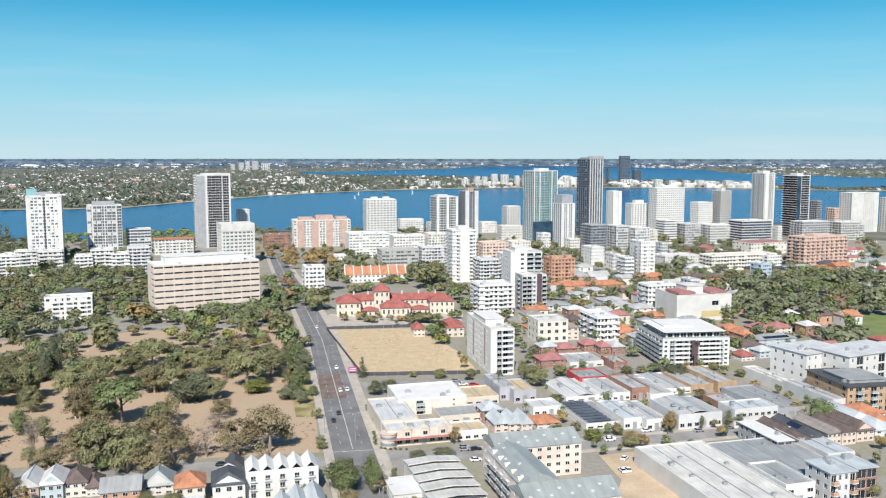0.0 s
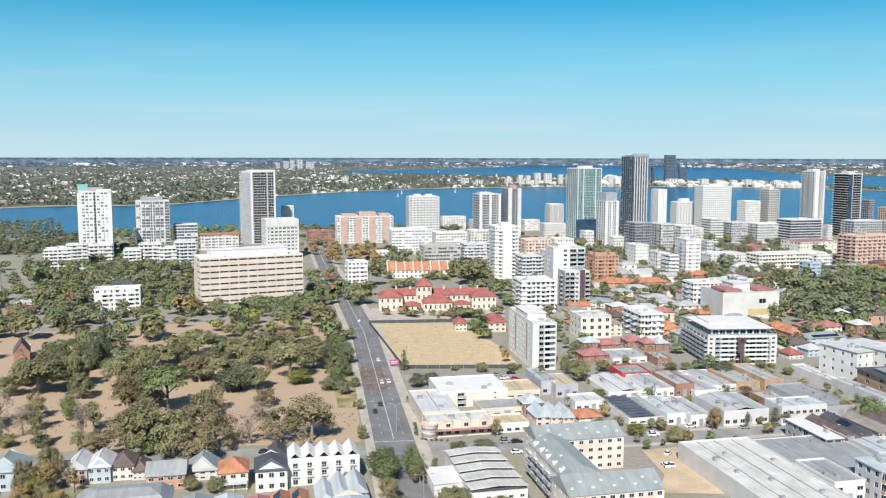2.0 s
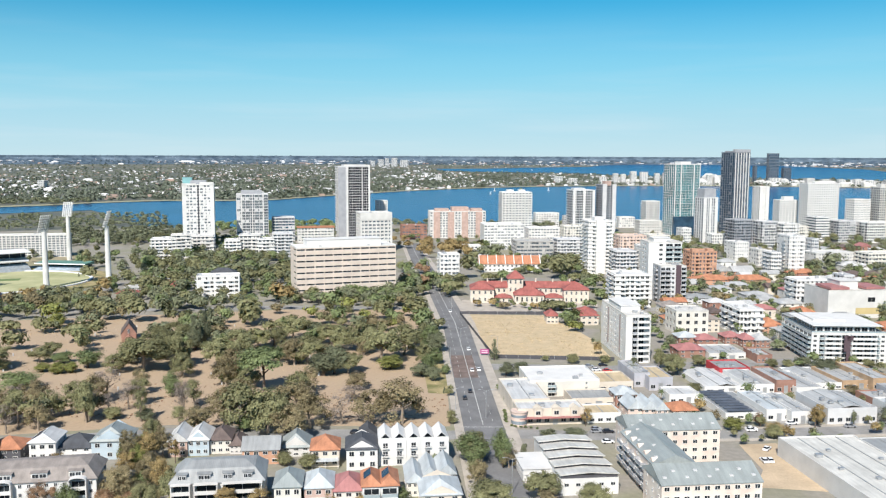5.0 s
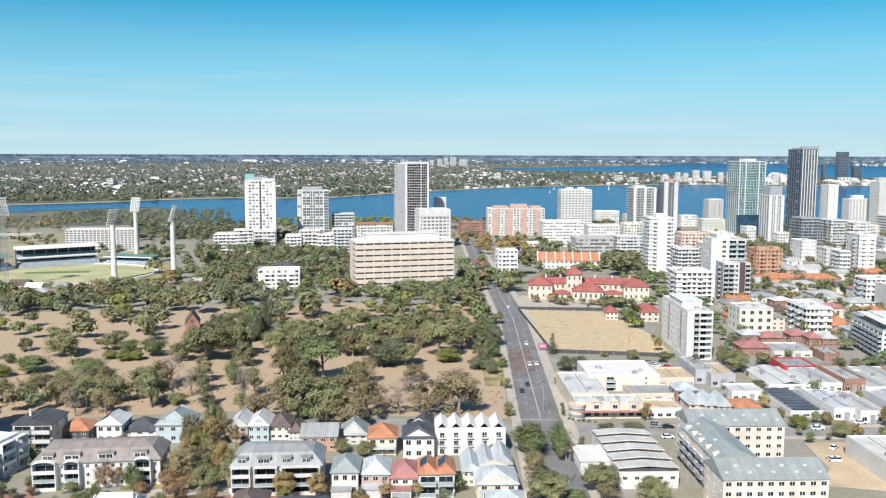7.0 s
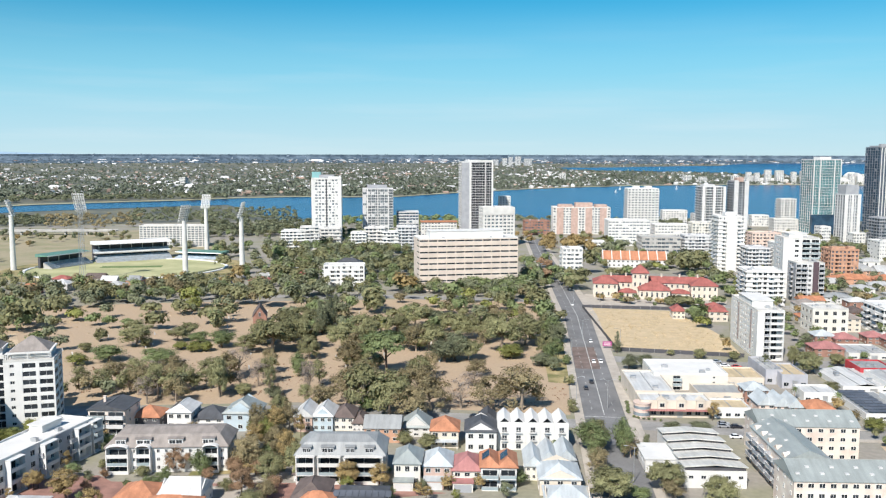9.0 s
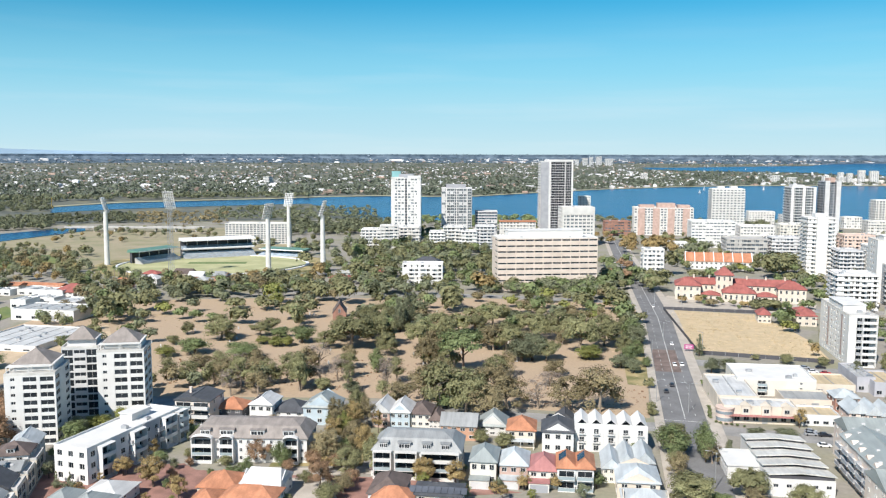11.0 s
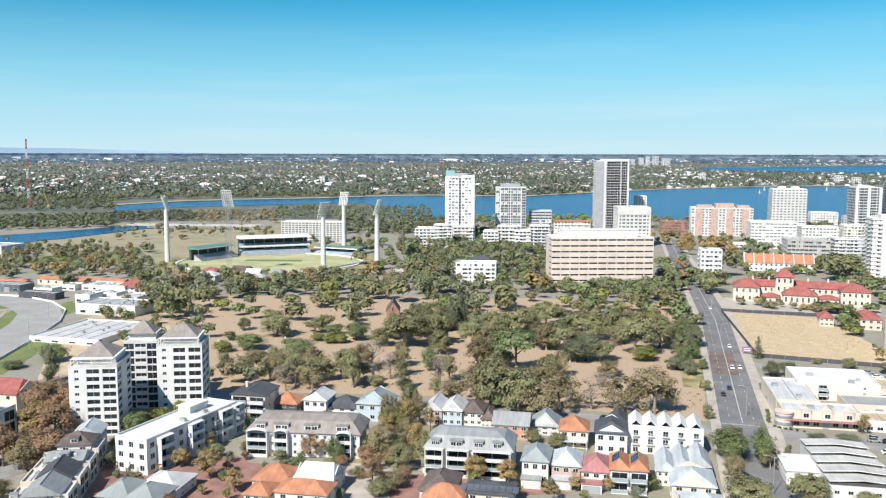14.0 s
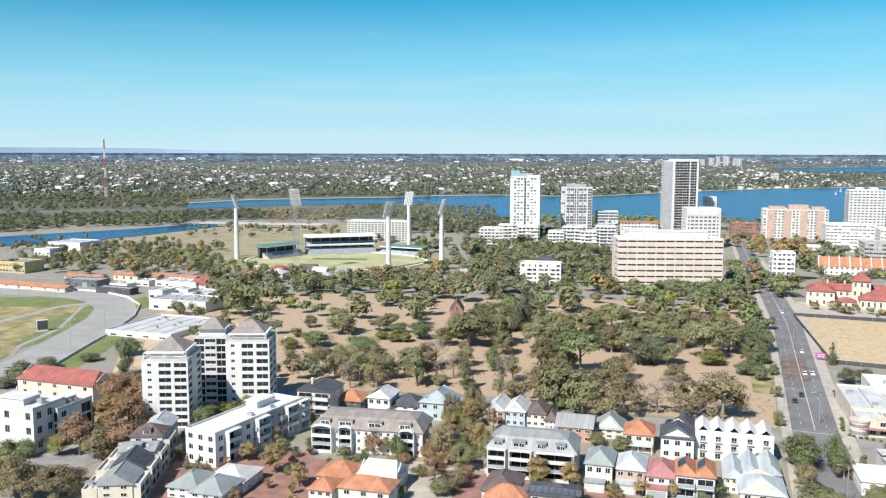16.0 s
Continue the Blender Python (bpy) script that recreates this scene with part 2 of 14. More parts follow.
SHELTER = mat("green_grandstand_roof", (0.12, 0.24, 0.19), 0.5, 0.08, 5, ribs=0.6)
SEATS = mat("pale_blue_stand_seats", (0.33, 0.40, 0.47), 0.7, 0.25, 3, fine=0.8)
PINK_SIGN = mat("magenta_sign_board", (0.42, 0.08, 0.24), 0.6, 0.05)
TEAL_PAINT = mat("teal_painted_roof_box", (0.2, 0.4, 0.41), 0.6, 0.06)
RED_STEEL = mat("red_painted_lattice", (0.52, 0.16, 0.13), 0.6, 0.05)
WHITE_STEEL = mat("white_painted_lattice", (0.75, 0.75, 0.75), 0.6, 0.05)
YELLOW_STEEL = mat("yellow_painted_steel", (0.62, 0.42, 0.10), 0.6, 0.05)
LEAVES = {
    "gum": mat("olive_gum_leaves", (0.262, 0.26, 0.136), 0.75, 0.22, 2.5, island=0.26, rnd=0.22, spec=0.2),
    "brown": mat("brown_olive_leaves", (0.285, 0.24, 0.138), 0.8, 0.22, 2.5, island=0.26, rnd=0.2, spec=0.2),
    "green": mat("fresh_green_leaves", (0.205, 0.248, 0.115), 0.7, 0.2, 2.5, island=0.26, rnd=0.2, spec=0.2),
    "lime": mat("yellow_green_leaves", (0.257, 0.270, 0.089), 0.7, 0.2, 2.5, island=0.26, rnd=0.12, spec=0.2),
    "dark": mat("dark_green_leaves", (0.192, 0.208, 0.128), 0.75, 0.22, 2.5, island=0.26, rnd=0.2, spec=0.2),
    "autumn": mat("rusty_autumn_leaves", (0.340, 0.226, 0.141), 0.8, 0.2, 2.5, island=0.26, rnd=0.15, spec=0.2),
    "gold": mat("golden_olive_leaves", (0.357, 0.270, 0.128), 0.8, 0.2, 2.5, island=0.26, rnd=0.15, spec=0.2),
    "bare": mat("sparse_grey_foliage", (0.324, 0.275, 0.234), 0.85, 0.2, 2.5, island=0.3, rnd=0.15, spec=0.1),
}

# light shines through leaves
for leaf in LEAVES.values():
    n, l = leaf.node_tree.nodes, leaf.node_tree.links
    thin, both = n.new("ShaderNodeBsdfTranslucent"), n.new("ShaderNodeMixShader")
    both.inputs["Fac"].default_value = 0.3
    l.new(n["Principled BSDF"].inputs["Base Color"].links[0].from_socket, thin.inputs["Color"])
    l.new(n["Principled BSDF"].outputs["BSDF"], both.inputs[1])
    l.new(thin.outputs["BSDF"], both.inputs[2])
    l.new(both.outputs["Shader"], n["Material Output"].inputs["Surface"])

# ---- building helpers ----


def bx(bm, x0, y0, z0, x1, y1, z1, mi=0):
    v = [bm.verts.new((x, y, z)) for z in (z0, z1) for x, y in ((x0, y0), (x1, y0), (x1, y1), (x0, y1))]
    for q in ((3, 2, 1, 0), (4, 5, 6, 7), (0, 1, 5, 4), (1, 2, 6, 5), (2, 3, 7, 6), (3, 0, 4, 7)):
        bm.faces.new([v[i] for i in q]).material_index = mi


def face(bm, pts, mi=0):
    f = bm.faces.new([bm.verts.new(p) for p in pts])
    f.material_index = mi
    return f


def solid(bm, bottom, top, mi=0):
    """A closed body between two loops of as many points."""
    a, b = [bm.verts.new(p) for p in bottom], [bm.verts.new(p) for p in top]
    n = len(a)
    bm.faces.new(a[::-1]).material_index = mi
    bm.faces.new(b).material_index = mi
    for i in range(n):
        bm.faces.new((a[i], a[(i + 1) % n], b[(i + 1) % n], b[i])).material_index = mi


def tube(bm, x, y, z0, z1, r0, r1, n=8, mi=0, x1=None, y1=None):
    x1, y1 = x if x1 is None else x1, y if y1 is None else y1
    ring = [(math.cos(2 * math.pi * i / n), math.sin(2 * math.pi * i / n)) for i in range(n)]
    solid(bm, [(x + r0 * c, y + r0 * s, z0) for c, s in ring], [(x1 + r1 * c, y1 + r1 * s, z1) for c, s in ring], mi)


def bar(bm, p, q, r, mi=0):
    """A square bar from p to q."""
    p, q = Vector(p), Vector(q)
    d = (q - p).normalized()
    a = d.cross(Vector((0, 0, 1)) if abs(d.z) < 0.9 else Vector((1, 0, 0))).normalized() * r
    b = d.cross(a).normalized() * r
    solid(bm, [p + a, p + b, p - a, p - b], [q + a, q + b, q - a, q - b], mi)


def finish(name, bm, *materials):
    bmesh.ops.recalc_face_normals(bm, faces=bm.faces[:])
    me = bpy.data.meshes.new(name)
    bm.to_mesh(me)
    bm.free()
    for m in materials:
        me.materials.append(m)
    return me


SHARED = {}
FOOTPRINTS = []


def note(b, w, d):
    """Remember where a building stands, so that woods keep clear of it."""
    FOOTPRINTS.append((b.matrix_basis.inverted(), w, d))


def shared(key, name, build, *materials):
    """One mesh for all alike pieces."""
    key = (key, name, *(m.name for m in materials))
    if key not in SHARED:
        bm = bmesh.new()
        build(bm)
        SHARED[key] = finish(name, bm, *materials)
    return SHARED[key]


def put(name, me, parent, m=None, label=""):
    ob = new(name, me)
    ob.parent = parent
    if m is not None:
        ob.matrix_basis = m
    return tagged(ob, label)


def part(name, bm, material, parent, label="", m=None):
    return put(name, finish(name, bm, *(material if isinstance(material, (list, tuple)) else [material])), parent, m, label)


def thing(name, x, y, rot, label, category, group="", z=0.0):
    ob = new(name)
    ob.empty_display_size = 1
    ob.matrix_basis = pose(x, y, z, 0, 0, rot)
    return tagged(ob, label, category, group)


def one(name, bm, materials, label, category, m, group="", kind=""):
    ob = new(name, finish(name, bm, *materials))
    ob.matrix_basis = m
    return tagged(ob, label, category, group, kind)


def side_pose(w, d, side):
    """From facade coordinates (along, inwards, up) to the building's."""
    return {"f": pose(0, 0, 0), "r": pose(w, 0, 0, 0, 0, 90), "b": pose(w, d, 0, 0, 0, 180), "l": pose(0, d, 0, 0, 0, -90)}[side]


def window_mesh(ww, wh, frame_mat=None, glass=None):
    """A framed window of two panes that lie a little behind the frame."""
    def build(bm):
        f = min(0.08, ww * 0.12)
        xs, zs = (-ww / 2, -ww / 2 + f, -f / 2, f / 2, ww / 2 - f, ww / 2), (0, f, wh - f, wh)
        g = [[bm.verts.new((x, -0.06, z)) for z in zs] for x in xs]
        for i in range(5):
            for j in range(3):
                q = (g[i][j], g[i + 1][j], g[i + 1][j + 1], g[i][j + 1])
                if j == 1 and i in (1, 3):
                    r = [bm.verts.new((v.co.x, 0.0, v.co.z)) for v in q]
                    for k in range(4):
                        bm.faces.new((q[k], q[(k + 1) % 4], r[(k + 1) % 4], r[k]))
                    bm.faces.new(r).material_index = 1
                else:
                    bm.faces.new(q)
        rim = [g[0][0], g[5][0], g[5][3], g[0][3]]
        back = [bm.verts.new((v.co.x, 0.06, v.co.z)) for v in rim]
        bm.faces.new(back[::-1])
        bm.faces.new([back[0], back[1]] + [g[i][0] for i in range(5, -1, -1)])
        bm.faces.new([back[2], back[3]] + [g[i][3] for i in range(0, 6)])
        bm.faces.new([back[1], back[2]] + [g[5][j] for j in (3, 2, 1, 0)])
        bm.faces.new([back[3], back[0]] + [g[0][j] for j in (0, 1, 2, 3)])
    return shared((round(ww, 2), round(wh, 2)), "window", build, frame_mat or PALE, glass or GLASS)


def balcony_mesh(bw, depth, front):
    def build(bm):
        bx(bm, -bw / 2, -depth, -0.25, bw / 2, -0.003, 0.0, 0)
        bx(bm, -bw / 2, -depth, 0.0, bw / 2, -depth + 0.06, 1.0, 1)
        bx(bm, -bw / 2, -depth + 0.06, 0.0, -bw / 2 + 0.06, -0.003, 1.0, 1)
        bx(bm, bw / 2 - 0.06, -depth + 0.06, 0.0, bw / 2, -0.003, 1.0, 1)
        bx(bm, -bw / 2 - 0.02, -depth - 0.02, 1.0, bw / 2 + 0.02, -depth + 0.08, 1.06, 0)
    return shared((round(bw, 2), depth), "balcony", build, WHITE, front)


def facade(parent, M, L, h, floors, pattern, wall, glass=None, ground=0.0, rail=None, base=None):
    """A wall with real openings. One letter a bay: w window, t tall window, b balcony, s strip, n blank, d dark recess."""
    n = len(pattern)
    bw, fh = L / n, (h - ground) / floors
    bm = bmesh.new()
    T = 0.35
    if ground:
        bx(bm, 0, 0, 0, L, T, ground)
    spec = {"w": (0.44, 0.30, 0.80), "t": (0.36, 0.10, 0.82), "b": (0.80, 0.04, 0.82), "s": (0.94, 0.34, 0.82), "q": (0.80, 0.20, 0.80), "d": (0.90, 0.03, 0.86), "v": (0.26, 0.34, 0.72), "p": (0.9, 0.56, 0.86)}
    if set(pattern) == {"n"}:
        bx(bm, 0, 0, ground, L, T, h)
        pattern = ""
    for i, c in enumerate(pattern):
        u0, u1 = i * bw, (i + 1) * bw
        if c == "n":
            bx(bm, u0, 0, ground, u1, T, h)
            continue
        frac, sill, head = spec[c]
        a, b = u0 + bw * (1 - frac) / 2, u1 - bw * (1 - frac) / 2
        bx(bm, u0, 0, ground, a, T, h)
        bx(bm, b, 0, ground, u1, T, h)
        for k in range(floors):
            z = ground + k * fh
            bx(bm, a, 0.01, z, b, T, z + fh * sill)
            bx(bm, a, 0.01, z + fh * head, b, T, z + fh)
            me = window_mesh(b - a, fh * (head - sill), None, glass)
            put("window", me, parent, M @ pose((a + b) / 2, 0.22, z + fh * sill))
            if c == "b" and (k > 0 or ground):
                put("balcony", balcony_mesh(bw * 0.9, 1.5, rail or PALE_GLASS), parent, M @ pose((a + b) / 2, 0, z + 0.03))
    part("wall", bm, wall, parent, "", M)


def roof_clutter(parent, w, d, h, seed, amount=3):
    rng = random.Random(seed)
    for _ in range(amount):
        a, b, c = rng.uniform(1.2, 2.6), rng.uniform(1.0, 2.0), rng.uniform(0.8, 1.6)
        x, y = rng.uniform(1, max(1.1, w - a - 1)), rng.uniform(1, max(1.1, d - b - 1))
        bm = bmesh.new()
        bx(bm, 0, 0, 0, a, b, c, 0)
        bx(bm, a * 0.2, b * 0.2, c, a * 0.8, b * 0.8, c + 0.15, 1)
        part("roof_unit", bm, (METAL, GREY), parent, "grey rooftop plant unit", pose(x, y, h + 0.25))


def block(x, y, rot, w, d, h, floors, front, side, wall, label, category="apartment block", roof=None, trim=None, ground=0.0, core=None, rail=None, glass=None, side_wall=None, clutter=3, eave=0.0, group="", bays_out=()):
    """A mid-rise building with openings on the sides that are seen and a flat roof."""
    b = thing("apartment_building" if "apart" in category else category.replace(" ", "_"), x, y, rot, label, category, group)
    note(b, w, d)
    bm = bmesh.new()
    bx(bm, 0.353, 0.353, 0, w - 0.353, d - 0.353, h - 0.01)
    part("body", bm, wall, b)
    facade(b, side_pose(w, d, "f"), w, h, floors, front, wall, glass, ground, rail)
    left_seen = math.sin(math.atan2(x, y) + radians(rot)) > 0
    plain = "".join(c if i % 3 == 1 else "n" for i, c in enumerate(side))
    for s, pat in (("l", side if left_seen else plain), ("r", plain if left_seen else side)):
        m = side_pose(w, d, s) @ pose(0.352, 0, 0)
        facade(b, m, d - 0.704, h, floors, pat, side_wall or wall, glass, ground, rail)
    fh = (h - ground) / floors
    for side_name, u, wide in bays_out:
        bm = bmesh.new()
        for k in range(floors + 1):
            z = ground + k * fh
            bx(bm, u, -2.0, z - 0.12, u + wide, -0.01, z + 0.13)
            if 0 < k < floors or ground:
                bx(bm, u + 0.25, -1.98, z + 0.13, u + wide - 0.25, -1.9, z + 1.05)
        for a in (u, u + wide - 0.25):
            bx(bm, a, -1.99, 0, a + 0.25, -0.012, h)
        part("bay_frame", bm, trim or WHITE, b, "", side_pose(w, d, side_name))
    bm = bmesh.new()
    bx(bm, 0, d - 0.35, 0, w, d, h)
    part("back_wall", bm, wall, b)
    e = eave
    bm = bmesh.new()
    bx(bm, -e, -e, h + 0.003, w + e, d + e, h + 0.25)
    if not e:
        for x0, y0, x1, y1 in ((0, 0, w, 0.3), (0, d - 0.3, w, d), (0, 0.3, 0.3, d - 0.3), (w - 0.3, 0.3, w, d - 0.3)):
            bx(bm, x0, y0, h + 0.25, x1, y1, h + 0.85)
    part("roof", bm, roof or FLAT_ROOF, b, "pale flat roof")
    if core:
        cx, cy, cw, cd, ch = core
        bm = bmesh.new()
        bx(bm, cx * w, cy * d, h + 0.25, (cx + cw) * w, (cy + cd) * d, h + ch)
        bx(bm, cx * w - 0.4, cy * d - 0.4, h + ch, (cx + cw) * w + 0.4, (cy + cd) * d + 0.4, h + ch + 0.3)
        part("roof_structure", bm, trim or wall, b)
    roof_clutter(b, w, d, h, int(x * 7 + y), clutter)
    return b


def storey_mesh(w, d, fh, bays, dbays, pier, band, proud, wall, glass, mix=0.0, variant=0, bal=0):
    """One storey: glass set back, a band of wall or slab below, piers between the panes, and some bays closed."""
    def build(bm):
        rng = random.Random(variant * 7 + bays)
        i = 0.6
        bx(bm, i, i, 0, w - i, d - i, fh, 1)
        p = proud
        bx(bm, -p, -p, 0, w + p, d + p, fh * band, 0)
        for n, L, axis in ((bays, w, 0), (dbays, d, 1)):
            for k in range(n + 1):
                if not pier:
                    break
                c = L / n * pier * (1.0 if 0 < k < n else 0.5)
                u0 = min(max(k * L / n - c / 2, 0), L - c)
                if mix and rng.random() < mix and k < n:
                    c = min(L / n * rng.choice((0.8, 0.97)), L - u0)
                for v0, v1 in ((0, i), ((d if axis == 0 else w) - i, d if axis == 0 else w)):
                    if axis == 0:
                        bx(bm, u0, v0, fh * band, u0 + c, v1, fh, 0)
                    elif 0 < k < n:
                        bx(bm, v0, u0, fh * band, v1, u0 + c, fh, 0)
        for n, L, axis in ((bays, w, 0), (dbays, d, 1)):
            for k in range(n):
                if bal and k % bal == (1 if n > 2 else 0):
                    a, c = (k + 0.08) * L / n, (k + 0.92) * L / n
                    if axis == 0:
                        bx(bm, a, -1.5 - p, 0.0, c, -0.01 - p, 0.25, 0)
                        bx(bm, a, -1.5 - p, 0.25, c, -1.42 - p, 1.15, 0)
                    else:
                        for v0, v1, r0, r1 in ((-1.5 - p, -0.01 - p, -1.5 - p, -1.42 - p), (w + 0.01 + p, w + 1.5 + p, w + 1.42 + p, w + 1.5 + p)):
                            bx(bm, v0, a, 0.0, v1, c, 0.25, 0)
                            bx(bm, r0, a, 0.25, r1, c, 1.15, 0)
        for k in range(bays):
            u = (k + 0.5) * w / bays
            bx(bm, u - 0.06, i - 0.08, fh * band, u + 0.06, i, fh, 0)
    return shared((round(w, 1), round(d, 1), round(fh, 2), bays, dbays, pier, band, proud, mix, variant, bal), "storey", build, wall, glass)


def tower(x, y, rot, w, d, h, floors, bays, dbays, wall, label, glass=None, pier=0.3, band=0.4, proud=0.0, cap=None, capm=None, fins=0, finm=None, finw=0.5, podium=None, z=0.0, category="tower", group="", mix=0.0, bal=0, panels=()):
    """A high building made of storeys, each with its band of wall, piers and glass."""
    b = thing("tower_building" if category == "tower" else category.replace(" ", "_"), x, y, rot, label, category, group, z)
    fh = h / floors
    if wall in (WHITE, OFFWHITE):
        pier, band = min(0.85, pier * 1.15), min(0.62, band * 1.12)
    # x and w are given for the whole silhouette as seen from the city's north side: take off the receding flank
    turn = radians(rot) + math.atan2(x, y)
    if turn > 0:
        d = min(d, 0.45 * w / max(math.sin(turn), 0.01))
        flank = d * math.sin(turn)
        w = (w * math.cos(turn) - flank) / math.cos(turn)
        b.matrix_basis = pose(x + flank * math.cos(math.atan2(x, y)) + (2.0 if x < -150 else -0.5), y, z, 0, 0, rot)
    elif 650 < y < 2000:
        b.matrix_basis = pose(x + 3.5, y, z, 0, 0, rot)
    note(b, w, d)
    # beyond y 640 the default panes have the sky's reflection in their colour
    for k in range(floors):
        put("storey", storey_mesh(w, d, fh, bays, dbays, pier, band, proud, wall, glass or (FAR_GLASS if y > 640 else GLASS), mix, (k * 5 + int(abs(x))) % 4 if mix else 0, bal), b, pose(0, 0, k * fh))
    if category != "tower":
        roof_clutter(b, w, d, h + 0.3, int(x * 7 + y), 2)
    bm = bmesh.new()
    p = max(proud, 0.15)
    bx(bm, -p, -p, h, w + p, d + p, h + 0.5)
    for x0, y0, x1, y1 in ((0, 0, w, 0.3), (0, d - 0.3, w, d), (0, 0.3, 0.3, d - 0.3), (w - 0.3, 0.3, w, d - 0.3)):
        bx(bm, x0, y0, h + 0.5, x1, y1, h + 1.3)
    part("roof", bm, wall, b)
    for cx, cy, cw, cd, ch, *own in cap or ():
        bm = bmesh.new()
        bx(bm, cx * w, cy * d, h + 0.5, (cx + cw) * w, (cy + cd) * d, h + ch)
        part("roof_structure", bm, own[0] if own else capm or wall, b)
    for k in range(fins):
        bm = bmesh.new()
        u = (k + 0.5) * w / fins if fins > 1 else w * 0.5
        bx(bm, u - finw, -0.6 - proud, 0, u + finw, -0.002 - max(proud, 0), h + 0.4)
        part("fin", bm, finm or wall, b)
    for u0, u1, z0, z1, pm in panels:
        bm = bmesh.new()
        q = max(proud, 0) + 0.35 + (1.55 if bal else 0)
        bx(bm, u0 * w, -q, z0 * h, u1 * w, -0.003 - max(proud, 0), z1 * h)
        part("facade_panel", bm, pm, b)
    if podium:
        px, pw, pd, ph, pm = podium
        bm = bmesh.new()
        bx(bm, px, -pd, 0, px + pw, -0.01 - proud, ph)
        part("podium", bm, pm, b)
    return b


def hip_roof(bm, w, d, z, rise, over, hip=1.0, mi=0, thick=0.22):
    """Hipped (hip 1), gabled (hip 0) or half-hipped roof, its ridge along the longer side."""
    x0, y0, x1, y1 = -over, -over, w + over, d + over
    if w >= d:
        c = (y0 + y1) / 2
        k = (y1 - y0) / 2 * hip
        r0, r1 = (x0 + k, c), (x1 - k, c)
    else:
        c = (x0 + x1) / 2
        k = (x1 - x0) / 2 * hip
        r0, r1 = (c, y0 + k), (c, y1 - k)
    lo = [bm.verts.new((*p, z - thick)) for p in ((x0, y0), (x1, y0), (x1, y1), (x0, y1))]
    e = [bm.verts.new((*p, z)) for p in ((x0, y0), (x1, y0), (x1, y1), (x0, y1))]
    a, b = bm.verts.new((*r0, z + rise)), bm.verts.new((*r1, z + rise))
    faces = [lo[::-1]] + [[lo[i], lo[(i + 1) % 4], e[(i + 1) % 4], e[i]] for i in range(4)]
    if w >= d:
        faces += [[e[0], e[1], b, a], [e[1], e[2], b], [e[2], e[3], a, b], [e[3], e[0], a]]
    else:
        faces += [[e[0], e[1], a], [e[1], e[2], b, a], [e[2], e[3], b], [e[3], e[0], a, b]]
    for f in faces:
        bm.faces.new(f).material_index = mi
    # ridge cap
    bar(bm, (*r0, z + rise + 0.03), (*r1, z + rise + 0.03), 0.13, mi)


